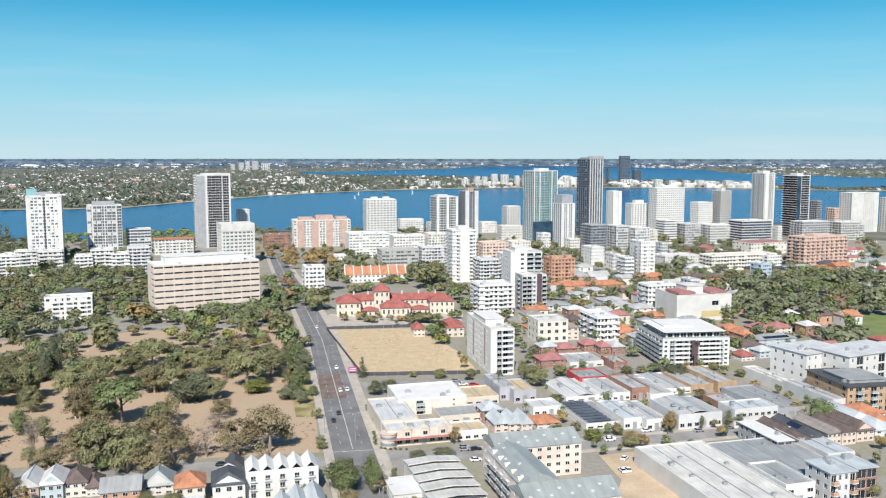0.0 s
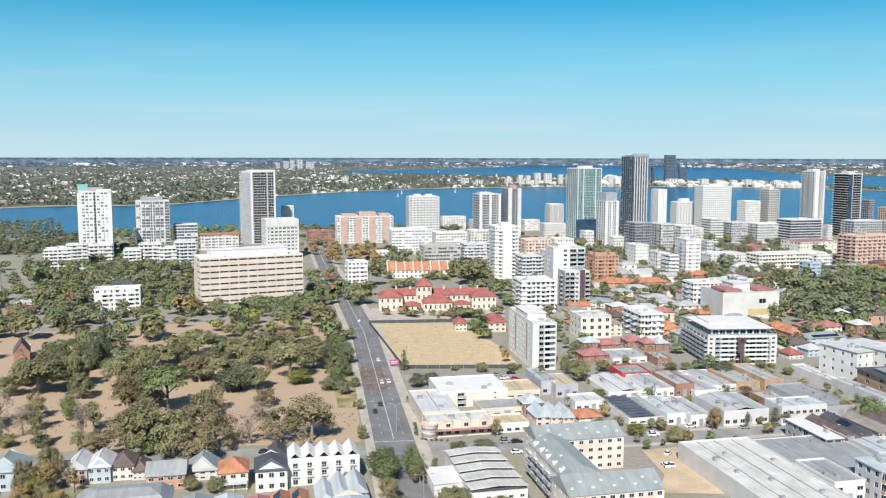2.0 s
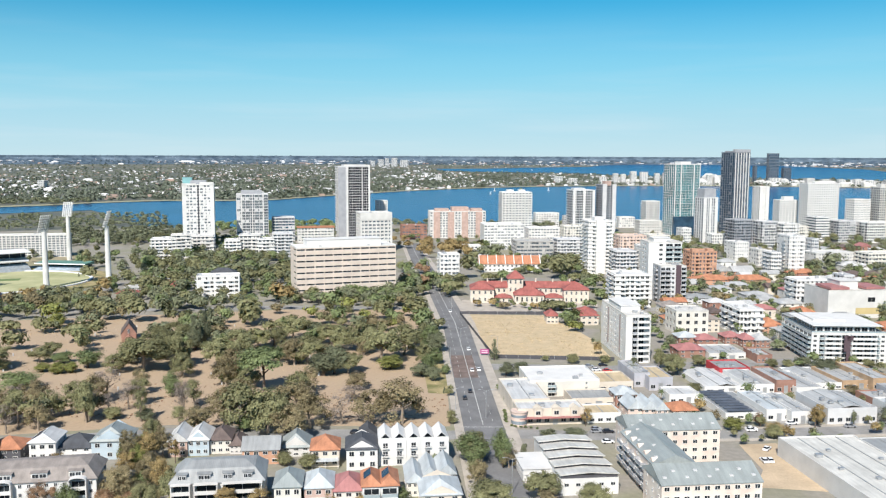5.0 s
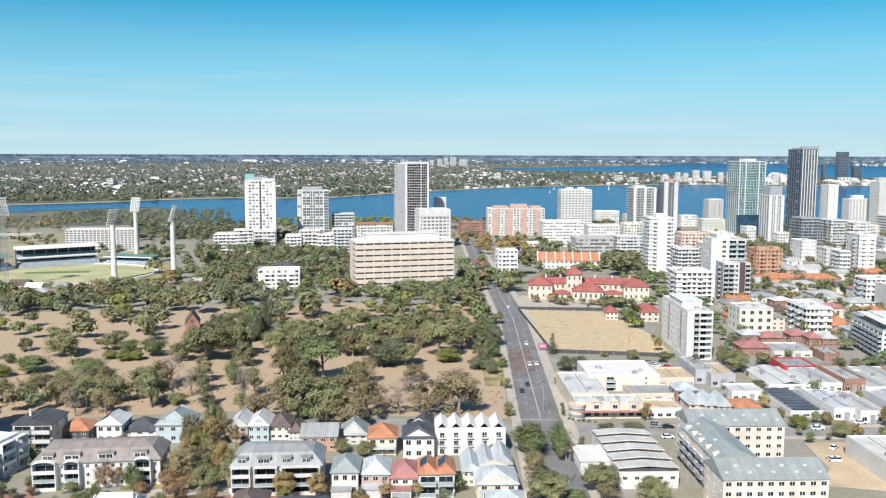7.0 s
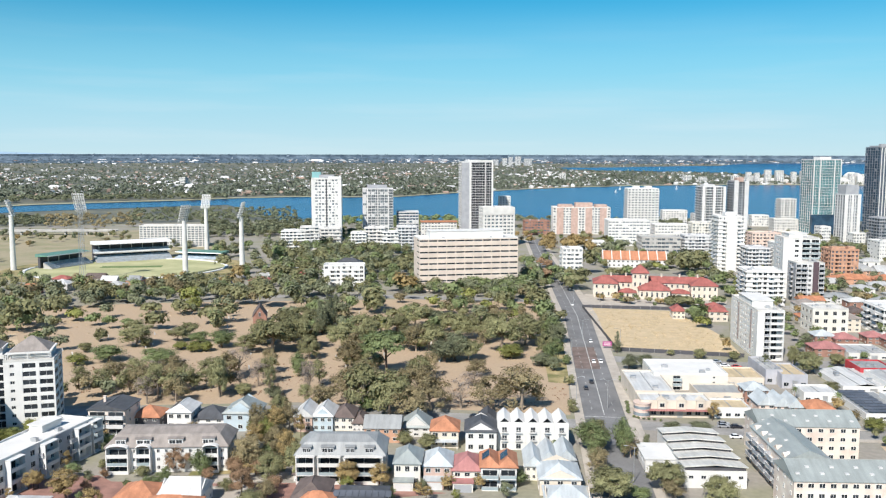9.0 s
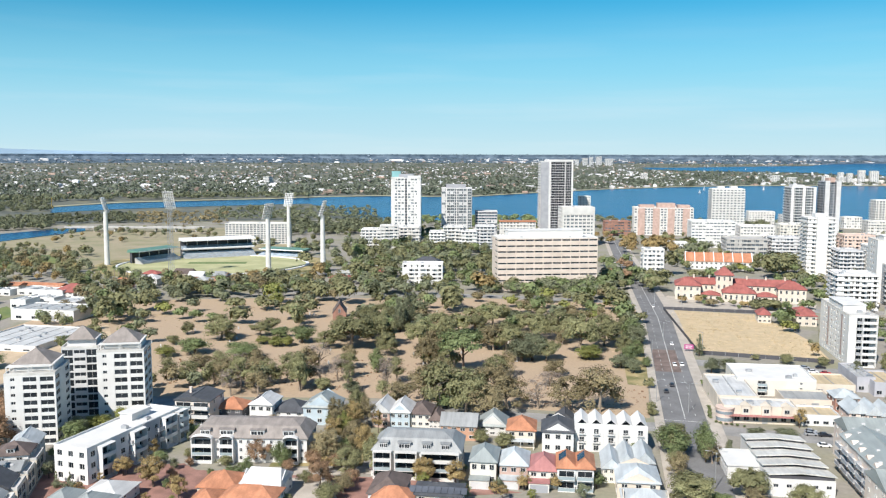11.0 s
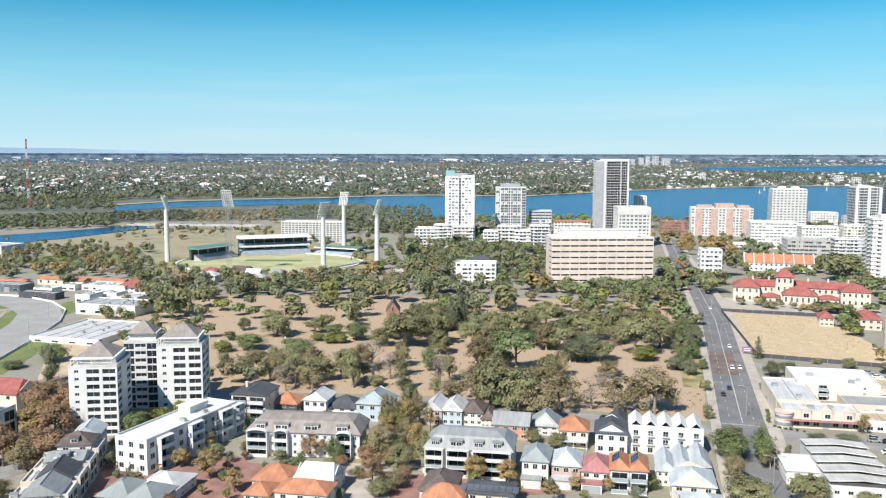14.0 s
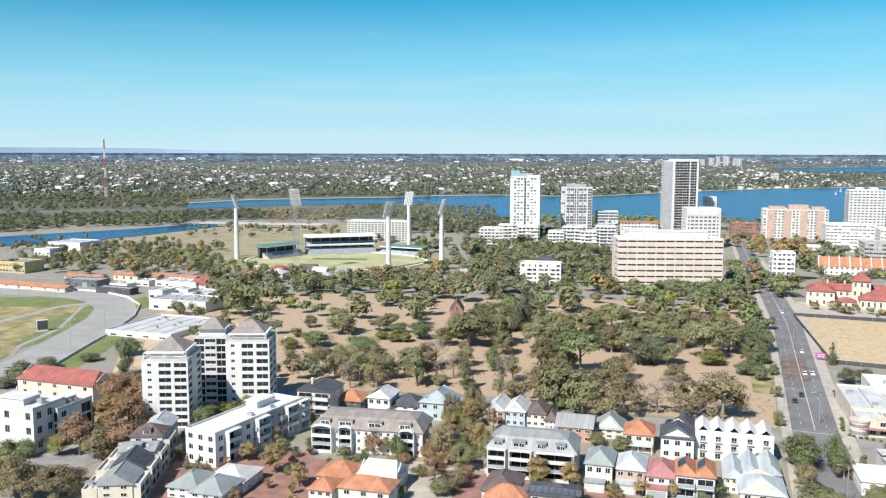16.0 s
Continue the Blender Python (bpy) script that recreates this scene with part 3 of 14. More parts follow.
def house(x, y, rot, w, d, h, rise, roof, wall, label, hip=1.0, floors=2, wins=3, over=0.5, garage=False, porch=None, dormers=0, solar=0, chimney=0, name="house", group="", solar_mat=None, side_wins=2, bal="", skylights=0):
    """A house with its walls, openings, pitched roof and extras."""
    b = thing(name, x, y, rot, label, name.replace("_", " "), group)
    note(b, w, d)
    bm = bmesh.new()
    bx(bm, 0, 0, 0, w, d, h - 0.2)
    if hip < 1:
        if w >= d:
            for u in (0, w - 0.25):
                solid(bm, [(u, 0, h - 0.2), (u + 0.25, 0, h - 0.2), (u + 0.25, d, h - 0.2), (u, d, h - 0.2)], [(u, d / 2 - 0.05, h + rise - 0.4), (u + 0.25, d / 2 - 0.05, h + rise - 0.4), (u + 0.25, d / 2 + 0.05, h + rise - 0.4), (u, d / 2 + 0.05, h + rise - 0.4)])
        else:
            for v in (0, d - 0.25):
                solid(bm, [(0, v, h - 0.2), (w, v, h - 0.2), (w, v + 0.25, h - 0.2), (0, v + 0.25, h - 0.2)], [(w / 2 - 0.05, v, h + rise - 0.4), (w / 2 + 0.05, v, h + rise - 0.4), (w / 2 + 0.05, v + 0.25, h + rise - 0.4), (w / 2 - 0.05, v + 0.25, h + rise - 0.4)])
    part("wall", bm, wall, b)
    bm = bmesh.new()
    hip_roof(bm, w, d, h, rise, over, hip)
    part("roof", bm, roof, b)
    fh = h / floors
    for k in range(floors):
        for i in range(wins):
            u = (i + 0.5) * w / wins
            if k == 0 and garage and i == 0:
                gw = min(w * 0.72, 5.6)
                bm = bmesh.new()
                bx(bm, 0.1, -3.4, 0, gw + 0.3, -0.003, 2.7)
                part("garage_wall", bm, wall, b)
                bm = bmesh.new()
                bx(bm, -0.1, -3.7, 2.7, gw + 0.5, -0.004, 2.95)
                part("garage_roof", bm, porch or roof, b)
                bm = bmesh.new()
                bx(bm, 0.5, -3.48, 0.02, gw - 0.1, -3.405, 2.2)
                for j in range(4):
                    bx(bm, 0.5, -3.5, 0.5 + j * 0.5, gw - 0.1, -3.482, 0.54 + j * 0.5)
                part("garage_door", bm, GREY if int(x) % 2 else PALE, b, "panelled garage door")
                continue
            if bal and bal[i % len(bal)] == "b":
                bw = w / wins * 0.92
                put("window", window_mesh(bw * 0.9, fh * 0.72), b, pose(u, -0.07, k * fh + 0.08))
                put("balcony", balcony_mesh(bw, 1.6, PALE if i % 4 else PALE_GLASS), b, pose(u, -0.01, k * fh + 0.26))
                continue
            ww = min(1.6, w / wins * 0.55)
            put("window", window_mesh(ww, fh * 0.45, WHITE), b, pose(u, -0.07, k * fh + fh * 0.32))
        seen = "l" if math.sin(math.atan2(x, y) + radians(rot)) > 0 else "r"
        for s in ("l", "r"):
            for i in range(side_wins if s == seen else min(1, side_wins)):
                put("window", window_mesh(1.1, fh * 0.4, WHITE), b, side_pose(w, d, s) @ pose((i + 0.6) * d / side_wins, -0.07, k * fh + fh * 0.36))
    if porch:
        bm = bmesh.new()
        solid(bm, [(0.2, -2.2, fh - 0.45), (w - 0.2, -2.2, fh - 0.45), (w - 0.2, -0.003, fh - 0.1), (0.2, -0.003, fh - 0.1)], [(0.2, -2.2, fh - 0.33), (w - 0.2, -2.2, fh - 0.33), (w - 0.2, -0.003, fh + 0.05), (0.2, -0.003, fh + 0.05)])
        part("porch_roof", bm, porch, b)
        for u in (0.4, w / 2, w - 0.4):
            bm = bmesh.new()
            bx(bm, u - 0.08, -2.1, 0, u + 0.08, -1.94, fh - 0.45)
            part("porch_post", bm, WHITE, b)
    for k in range(dormers):
        u = (k + 0.5) * w / dormers
        bm = bmesh.new()
        bx(bm, u - 1.1, 0.5, h + 0.2, u + 1.1, 3.2, h + 1.75, 0)
        bx(bm, u - 1.35, 0.2, h + 1.75, u + 1.35, 3.4, h + 1.95, 1)
        dm = part("dormer", bm, (WHITE, roof), b)
        put("window", window_mesh(1.7, 1.05), dm, pose(u, 0.43, h + 0.5))
    slope = math.degrees(math.atan2(rise, (d if w >= d else w) / 2 + over))
    for k in range(solar):
        bm = bmesh.new()
        bx(bm, -0.8, 0, 0, 0.8, 2.6, 0.06)
        u = w * 0.5 + (k - (solar - 1) / 2) * 1.75
        m = pose(u, -over + 0.9, h + 0.9 * rise / ((d if w >= d else w) / 2 + over) + 0.12, slope) if w >= d else pose(-over + 0.9, d * 0.5 + (k - (solar - 1) / 2) * 1.75, h + 0.9 * rise / (w / 2 + over) + 0.12, 0, 0, -90) @ pose(0, 0, 0, slope)
        part("solar_panel", bm, solar_mat or SOLAR, b, "", m)
    half = (d if w >= d else w) / 2 + over
    for k in range(skylights):
        t = 0.35 + 0.3 * (k % 2)
        u = (k + 0.5) * w / skylights if w >= d else -over + half * t
        v = -over + half * t if w >= d else (k + 0.5) * d / skylights
        bm = bmesh.new()
        bx(bm, -0.5, -0.4, -0.35, 0.5, 0.4, 0.22)
        part("skylight", bm, PALE, b, "", pose(u, v, h + rise * t))
    for k in range(chimney):
        u = w * (0.25 + 0.5 * k)
        bm = bmesh.new()
        bx(bm, u - 0.4, d * 0.5 - 0.4, h + rise * 0.4, u + 0.4, d * 0.5 + 0.4, h + rise + 1.2)
        bx(bm, u - 0.5, d * 0.5 - 0.5, h + rise + 1.2, u + 0.5, d * 0.5 + 0.5, h + rise + 1.4)
        part("chimney", bm, wall, b)
    return b


def mansard(x, y, rot, w, d, h, floors, roof, wall, label, dormers, loggias, arch=False):
    """Apartments under a steep mansard roof: wide dormers, deep balconies between piers, small windows."""
    b = thing("apartment_house", x, y, rot, label, "apartment house")
    note(b, w, d)
    bm = bmesh.new()
    bx(bm, 0, 0, 0, w, d, h)
    part("wall", bm, wall, b)
    bm = bmesh.new()
    k, rise, o = 2.6, 3.3, 0.5
    eave = [(-o, -o), (w + o, -o), (w + o, d + o), (-o, d + o)]
    curb = [(k, k), (w - k, k), (w - k, d - k), (k, d - k)]
    solid(bm, [(*p, h + 0.003) for p in eave], [(*p, h + 0.25) for p in eave])
    solid(bm, [(*p, h + 0.25) for p in eave], [(*p, h + rise) for p in curb])
    solid(bm, [(*p, h + rise) for p in curb], [(k + 3, d / 2 - 0.4, h + rise + 0.9), (w - k - 3, d / 2 - 0.4, h + rise + 0.9), (w - k - 3, d / 2 + 0.4, h + rise + 0.9), (k + 3, d / 2 + 0.4, h + rise + 0.9)])
    part("roof", bm, roof, b)
    fh = h / floors
    for u, wide in dormers:
        bm = bmesh.new()
        bx(bm, u - wide / 2, 0.35, h + 0.5, u + wide / 2, 3.6, h + 2.5, 0)
        bx(bm, u - wide / 2 - 0.3, 0.05, h + 2.5, u + wide / 2 + 0.3, 3.9, h + 2.72, 1)
        dm = part("dormer", bm, (WHITE if arch else GREY, roof), b)
        for i in range(2):
            put("window", window_mesh(wide * 0.42, 1.2), dm, pose(u + (i - 0.5) * wide * 0.46, 0.29, h + 0.95))
    for u, wide in loggias:
        for k in range(floors):
            z = k * fh
            put("window", window_mesh(wide * 0.9, fh * 0.78), b, pose(u + wide / 2, -0.07, z + 0.1))
            bm = bmesh.new()
            bx(bm, u, -1.9, z - 0.1, u + wide, -0.01, z + 0.12, 0)
            bx(bm, u, -1.9, z + 0.12, u + wide, -1.8, z + 1.05, 1 if k % 2 else 0)
            part("balcony", bm, (wall, PALE_GLASS), b)
        bm = bmesh.new()
        for a in (u - 0.3, u + wide):
            bx(bm, a, -1.95, 0, a + 0.3, -0.012, h - 0.05)
        n = 8
        for i in range(n):
            t0, t1 = math.pi * i / n, math.pi * (i + 1) / n
            top = 1.1 if arch else 0.15
            p, q = [(u + wide / 2 - math.cos(t) * (wide / 2 + 0.4), h - 0.05 + math.sin(t) * top) for t in (t0, t1)]
            solid(bm, [(p[0], -2.1, p[1]), (q[0], -2.1, q[1]), (q[0], -0.013, q[1]), (p[0], -0.013, p[1])], [(p[0], -2.1, p[1] + 0.25), (q[0], -2.1, q[1] + 0.25), (q[0], -0.013, q[1] + 0.25), (p[0], -0.013, p[1] + 0.25)])
        part("bay_frame", bm, wall, b)
    taken = [(u - 1.2, u + wide + 1.2) for u, wide in loggias]
    for k in range(floors):
        for i in range(int(w / 2.4)):
            u = 1.2 + i * 2.4
            if not any(p < u < q for p, q in taken):
                put("window", window_mesh(0.9, 1.1), b, pose(u, -0.07, k * fh + fh * 0.36))
        for s in ("l", "r"):
            for i in range(3):
                put("window", window_mesh(1.2, 1.3), b, side_pose(w, d, s) @ pose((i + 0.5) * d / 3, -0.07, k * fh + fh * 0.34))
    return b


def shed(x, y, rot, w, d, h, roof, wall, label, style="flat", parapet=0.6, bays=4, vents=3, door=True, solar=0, name="warehouse", group="", awning=None):
    """A low commercial building: parapet walls, a ribbed roof with sheets' seams, roller doors and shop windows."""
    b = thing(name, x, y, rot, label, name.replace("_", " "), group)
    note(b, w, d)
    bm = bmesh.new()
    t = 0.3
    for x0, y0, x1, y1 in ((0, 0, w, t), (0, d - t, w, d), (0, t, t, d - t), (w - t, t, w, d - t)):
        bx(bm, x0, y0, 0, x1, y1, h + parapet)
    part("wall", bm, wall, b)
    bm = bmesh.new()
    rise = {"flat": 0.15, "low": min(w, d) * 0.08, "saw": 0}[style] if style != "saw" else 0.2
    if style == "low":
        c = w / 2
        solid(bm, [(t + 0.01, t + 0.01, h - 0.2), (c, t + 0.01, h - 0.2 + rise), (w - t - 0.01, t + 0.01, h - 0.2), (w - t - 0.01, d - t - 0.01, h - 0.2), (c, d - t - 0.01, h - 0.2 + rise), (t + 0.01, d - t - 0.01, h - 0.2)],
              [(t + 0.01, t + 0.01, h), (c, t + 0.01, h + rise), (w - t - 0.01, t + 0.01, h), (w - t - 0.01, d - t - 0.01, h), (c, d - t - 0.01, h + rise), (t + 0.01, d - t - 0.01, h)])
    else:
        bx(bm, t + 0.01, t + 0.01, h - 0.3, w - t - 0.01, d - t - 0.01, h)
    part("roof", bm, roof, b)
    rng = random.Random(int(x * 13 + y * 7))
    n = max(1, int(w / 9))
    for k in range(1, n + 1):
        u = k * w / (n + 1)
        z = h + (rise * (1 - abs(u - w / 2) / (w / 2)) if style == "low" else 0)
        bm = bmesh.new()
        bx(bm, u - 0.18, t + 0.05, z - 0.02, u + 0.18, d - t - 0.05, z + 0.16)
        part("gutter", bm, ROOF_GREY, b)
    for k in range(vents):
        u, v = rng.uniform(0.1, 0.85) * w, rng.uniform(0.15, 0.85) * d
        s = rng.uniform(0.6, 1.1)
        bm = bmesh.new()
        bx(bm, -s, -s * 0.7, 0, s, s * 0.7, s * 0.9)
        bx(bm, -s * 1.1, -s * 0.8, s * 0.9, s * 1.1, s * 0.8, s)
        part("roof_vent", bm, METAL, b, "", pose(u, v, h + rise * 0.6))
    for k in range(bays):
        u = (k + 0.5) * w / bays
        ww = w / bays * 0.6
        if door and k == bays // 2:
            bm = bmesh.new()
            bx(bm, u - ww / 2, -0.06, 0.02, u + ww / 2, -0.003, min(h * 0.75, 3.4))
            part("roller_door", bm, METAL, b)
        else:
            put("window", window_mesh(min(ww, 3.6), min(1.6, h * 0.35)), b, pose(u, -0.07, min(1.0, h * 0.2)))
            if h > 6:
                put("window", window_mesh(min(ww, 3.0), 1.3), b, pose(u, -0.07, h * 0.62))
    for k in range(solar):
        for j in range(int((w - 3) / 3.4)):
            bm = bmesh.new()
            bx(bm, 1.5 + j * 3.4, 0, 0, 1.5 + j * 3.4 + 3.3, d / solar * 0.55, 0.12)
            part("solar_panel", bm, SOLAR_GREY, b, "dark grey solar panel", pose(0, (k + 0.25) * d / solar, h + rise + 0.3, 8))
    if awning:
        bm = bmesh.new()
        bx(bm, 0.2, -2.4, 3.0, w - 0.2, -0.003, 3.2)
        part("awning", bm, awning, b)
    return b


# ---- vegetation ----


def crown_mesh(kind, seed, shape, lobes, leaves, size):
    """A crown of many small leaf clumps round uneven lobes, for a tree 10 m high and 5 m in radius."""
    rng = np.random.default_rng(seed)
    verts, faces = [], []
    lean = rng.normal(size=2) * 0.5
    for i in range(lobes):
        a = rng.uniform(0, 6.28)
        if shape == "column":
            z = rng.uniform(1.0, 9.6)
            k = (1 - abs(z - 3.5) / 7.5)
            r = rng.uniform(0, 3.4) * k
            c, s = np.array([r * np.cos(a), r * np.sin(a), z]), np.array([2.2, 2.2, 1.5]) * k
        elif shape == "flat":
            r = 4.0 * np.sqrt(rng.uniform(0, 1))
            c, s = np.array([r * np.cos(a), r * np.sin(a), rng.uniform(7.0, 9.3) - 0.12 * r]), np.array([1.6, 1.6, 0.7])
        elif shape == "tall":
            r, z = 3.4 * np.sqrt(rng.uniform(0, 1)), rng.uniform(3.6, 9.1)
            r *= 1.15 - abs(z - 5.8) / 6.0
            c, s = np.array([r * np.cos(a), r * np.sin(a), z]), np.array([1.5, 1.5, 1.0]) * rng.uniform(0.6, 1.1)
        elif shape == "open":
            # boughs that carry separate clumps, bare trunk below
            r = 4.0 * rng.uniform(0, 1) ** 0.6
            z = 8.6 - 0.14 * r * r - rng.uniform(0, 1) ** 1.3 * 4.6
            c, s = np.array([r * np.cos(a), r * np.sin(a), max(z, 2.5)]), np.array([1.45, 1.45, 1.05]) * rng.uniform(0.55, 1.25)
        else:
            q = rng.normal(size=3)
            q /= np.linalg.norm(q)
            c = np.array([0, 0, 4.9]) + q * np.array([3.4, 3.4, 3.3]) * rng.uniform(0.45, 1.0)
            s = np.array([1.8, 1.8, 1.45]) * rng.uniform(0.55, 1.15)
        c[:2] += lean * c[2] / 10
        p = rng.normal(size=(leaves, 3))
        p /= np.linalg.norm(p, axis=1)[:, None]
        out = p * 0.9 + (c - np.array([0, 0, 4.0])) / 5.0 + rng.normal(size=(leaves, 3)) * 0.3 + np.array([0, 0, 0.35])
        p = c + p * s * rng.uniform(0.35, 1.15, (leaves, 1))
        p[:, 2] = np.maximum(p[:, 2], 0.3)
        u = np.cross(out, rng.normal(size=(leaves, 3)))
        u /= np.linalg.norm(u, axis=1)[:, None]
        v = np.cross(out, u)
        v /= np.linalg.norm(v, axis=1)[:, None]
        k = size * rng.uniform(0.6, 1.4, (leaves, 1))
        for q, a1, a2 in zip(p, u * k, v * k * 0.75):
            n = len(verts)
            verts += [q - a1, q + a1 * 0.9, q + a2 * 1.7]
            faces.append((n, n + 1, n + 2))
    me = bpy.data.meshes.new("crown")
    me.from_pydata([tuple(v) for v in verts], [], faces)
    me.materials.append(LEAVES[kind])
    return me


def trunk_mesh(kind, seed, shape):
    rng = random.Random(seed)
    bm = bmesh.new()
    top = {"column": 8.0, "flat": 7.6, "tall": 6.5, "open": 5.2, "round": 4.5}[shape]
    lx, ly = rng.uniform(-0.5, 0.5), rng.uniform(-0.5, 0.5)
    tube(bm, 0, 0, -0.2, 0.5, 0.42, 0.3, 7)
    tube(bm, 0, 0, 0.5, top, 0.3, 0.15, 7, 0, lx, ly)
    if shape != "column":
        for i in range(7):
            a, k = i * 0.9 + rng.uniform(0, 0.6), rng.uniform(0.4, 0.98)
            z, r, rise = k * top, rng.uniform(1.6, 3.4), rng.uniform(1.0, 2.8)
            mid = (lx * k + r * 0.55 * math.cos(a), ly * k + r * 0.55 * math.sin(a), z + rise * 0.7)
            bar(bm, (lx * k, ly * k, z), mid, 0.12)
            bar(bm, mid, (r * math.cos(a + 0.25), r * math.sin(a + 0.25), min(z + rise, 8.6)), 0.07)
    return finish("trunk", bm, BARK if kind in ("gum", "brown", "bare") else BARK_DARK)


TREES = {}
TREE_SHAPES = {"gum": ("open", 40, 135, 0.23), "brown": ("open", 32, 125, 0.21), "green": ("round", 36, 145, 0.22), "lime": ("round", 34, 130, 0.23), "dark": ("round", 36, 145, 0.22),
               "autumn": ("open", 36, 150, 0.23), "gold": ("tall", 32, 120, 0.24), "bare": ("tall", 20, 70, 0.17), "cypress": ("column", 34, 120, 0.25), "pine": ("flat", 34, 130, 0.28), "tallgum": ("tall", 28, 130, 0.2)}
TREE_LEAF = {"cypress": "dark", "pine": "green", "tallgum": "gum"}
TREE_LABEL = {"gum": "olive green gum tree with an open rounded crown", "brown": "drought-browned olive gum tree with ragged crown", "green": "leafy fresh green broadleaf tree", "lime": "small yellow-green leafy tree in sunlight",
              "dark": "dense dark green broadleaf tree", "autumn": "plane tree in rusty brown autumn leaf", "gold": "tree with thinning golden olive leaves", "bare": "sparse half-bare tree with grey limbs",
              "cypress": "tall dark green columnar cypress", "pine": "flat-topped umbrella pine with bare trunk", "tallgum": "tall slender gum tree with airy crown"}


# open ground in the park and the view to the chapel
CLEARINGS = ([(-231, 350), (-204, 375), (-175, 380), (-162, 339), (-153, 302), (-170, 294), (-186, 304), (-215, 325)], [(-326, 436), (-286, 460), (-264, 424), (-262, 397), (-294, 373), (-322, 392)], [(-345, 385), (-330, 416), (-296, 380), (-289, 343), (-312, 348)], [(-270, 452), (-272, 473), (-260, 479), (-232, 428), (-236, 401), (-251, 402), (-264, 424)])


def in_clearing(x, y):
    for ring_pts in CLEARINGS:
        inside = False
        for (ax, ay), (cx, cy) in zip(ring_pts, ring_pts[1:] + ring_pts[:1]):
            if (ay > y) != (cy > y) and x < (cx - ax) * (y - ay) / (cy - ay) + ax:
                inside = not inside
        if inside:
            return True
    return False


def tree(kind, x, y, h, r, group="park trees", z=0.0):
    i = (int(abs(x) * 3 + abs(y) * 5)) % 4
    if y > 300 and x < -190:
        h, r = h * 1.12, r * 1.3
    shape, lobes, leaves, size = TREE_SHAPES[kind]
    if shape == "open":
        h = h * 1.25 if y > 268 and x < -40 else h
        r = min(r, 0.6 * h + 1.0)
    if h < 7.5 and shape == "open":
        i, shape = i + 4, "round"
    if r < 3.4:
        i, lobes, leaves, size = i + 8, int(lobes * 0.6), int(leaves * 0.6), size * 1.3
    if (kind, i) not in TREES:
        leaf = TREE_LEAF.get(kind, kind)
        TREES[kind, i] = (trunk_mesh(leaf, i, shape), crown_mesh(leaf, 31 * i + len(kind), shape, lobes, leaves, size))
    t = thing("tree", x, y, (x * 37 + y * 11) % 360, TREE_LABEL[kind], "tree", group, z)
    t.scale = (r / 5, r / 5, h / 10)
    put("trunk", TREES[kind, i][0], t)
    put("crown", TREES[kind, i][1], t)
    return t


GROVES = {}


def grow(kind, x, y, h, r):
    """One more tree of the woods too far off to count."""
    GROVES.setdefault(TREE_LEAF.get(kind, kind), []).append((x, y, 0.0, h, r))


def palm(x, y, h):
    t = thing("palm_tree", x, y, (x * 31) % 360, "tall palm with arching green fronds", "palm", "palms")
    t.scale = (h / 8, h / 8, h / 8)

    def trunk(bm):
        tube(bm, 0, 0, -0.1, 7, 0.28, 0.18, 7)

    def fronds(bm):
        for i in range(26):
            a, lift = i * 2.4, 0.9 - 1.5 * (i / 26)
            px, pz, width = 0.0, 7.0, 0.35
            for k in range(5):
                qx, qz = px + 0.55, pz + (lift - 0.32 * k) * 0.5
                c, s = math.cos(a), math.sin(a)
                w0, w1 = width, width * (1.0 if k < 2 else 0.6)
                face(bm, [(px * c - w0 * s, px * s + w0 * c, pz), (qx * c - w1 * s, qx * s + w1 * c, qz), (qx * c + w1 * s, qx * s - w1 * c, qz), (px * c + w0 * s, px * s - w0 * c, pz)])
                px, pz, width = qx, qz, w1
    put("trunk", shared("palm", "trunk", trunk, BARK), t)
    put("fronds", shared("palm", "fronds", fronds, LEAVES["green"]), t)


def bush_row(x0, y0, x1, y1, n, kind, h, r, group="hedges and shrubs"):
    for i in range(n):
        k = (i + 0.5) / n
        j = random.Random(int(x0 * 9 + y0 * 5 + i)).uniform
        tree(kind, x0 + (x1 - x0) * k + j(-1, 1) * r * 0.3, y0 + (y1 - y0) * k + j(-1, 1) * r * 0.3, h * j(0.75, 1.25), r * j(0.8, 1.2), group)


# ---- ground pieces, vehicles, street furniture ----


def patch(name, pts, material, z, label="", category="ground", edge=0.03):
    bm = bmesh.new()
    solid(bm, [(px, py, z - 0.4) for px, py in pts], [(px, py, z) for px, py in pts])
    return one(name, bm, (material,), label, category, pose(0, 0, 0), kind="structure")


def strip(name, pts, left, right, material, z, label="", category="road"):
    """A ribbon along a line of points, from left to right metres of it."""
    bm = bmesh.new()
    P = [Vector((*p, 0)) for p in pts]
    rows = []
    for i, p in enumerate(P):
        d = (P[min(i + 1, len(P) - 1)] - P[max(i - 1, 0)]).normalized()
        nrm = Vector((d.y, -d.x, 0))
        rows.append((p + nrm * left, p + nrm * right))
    for (a, b), (c, d) in zip(rows, rows[1:]):
        solid(bm, [(*q.xy, z - 0.3) for q in (a, b, d, c)], [(*q.xy, z) for q in (a, b, d, c)])
    return one(name, bm, (material,), label, category, pose(0, 0, 0), kind="structure")


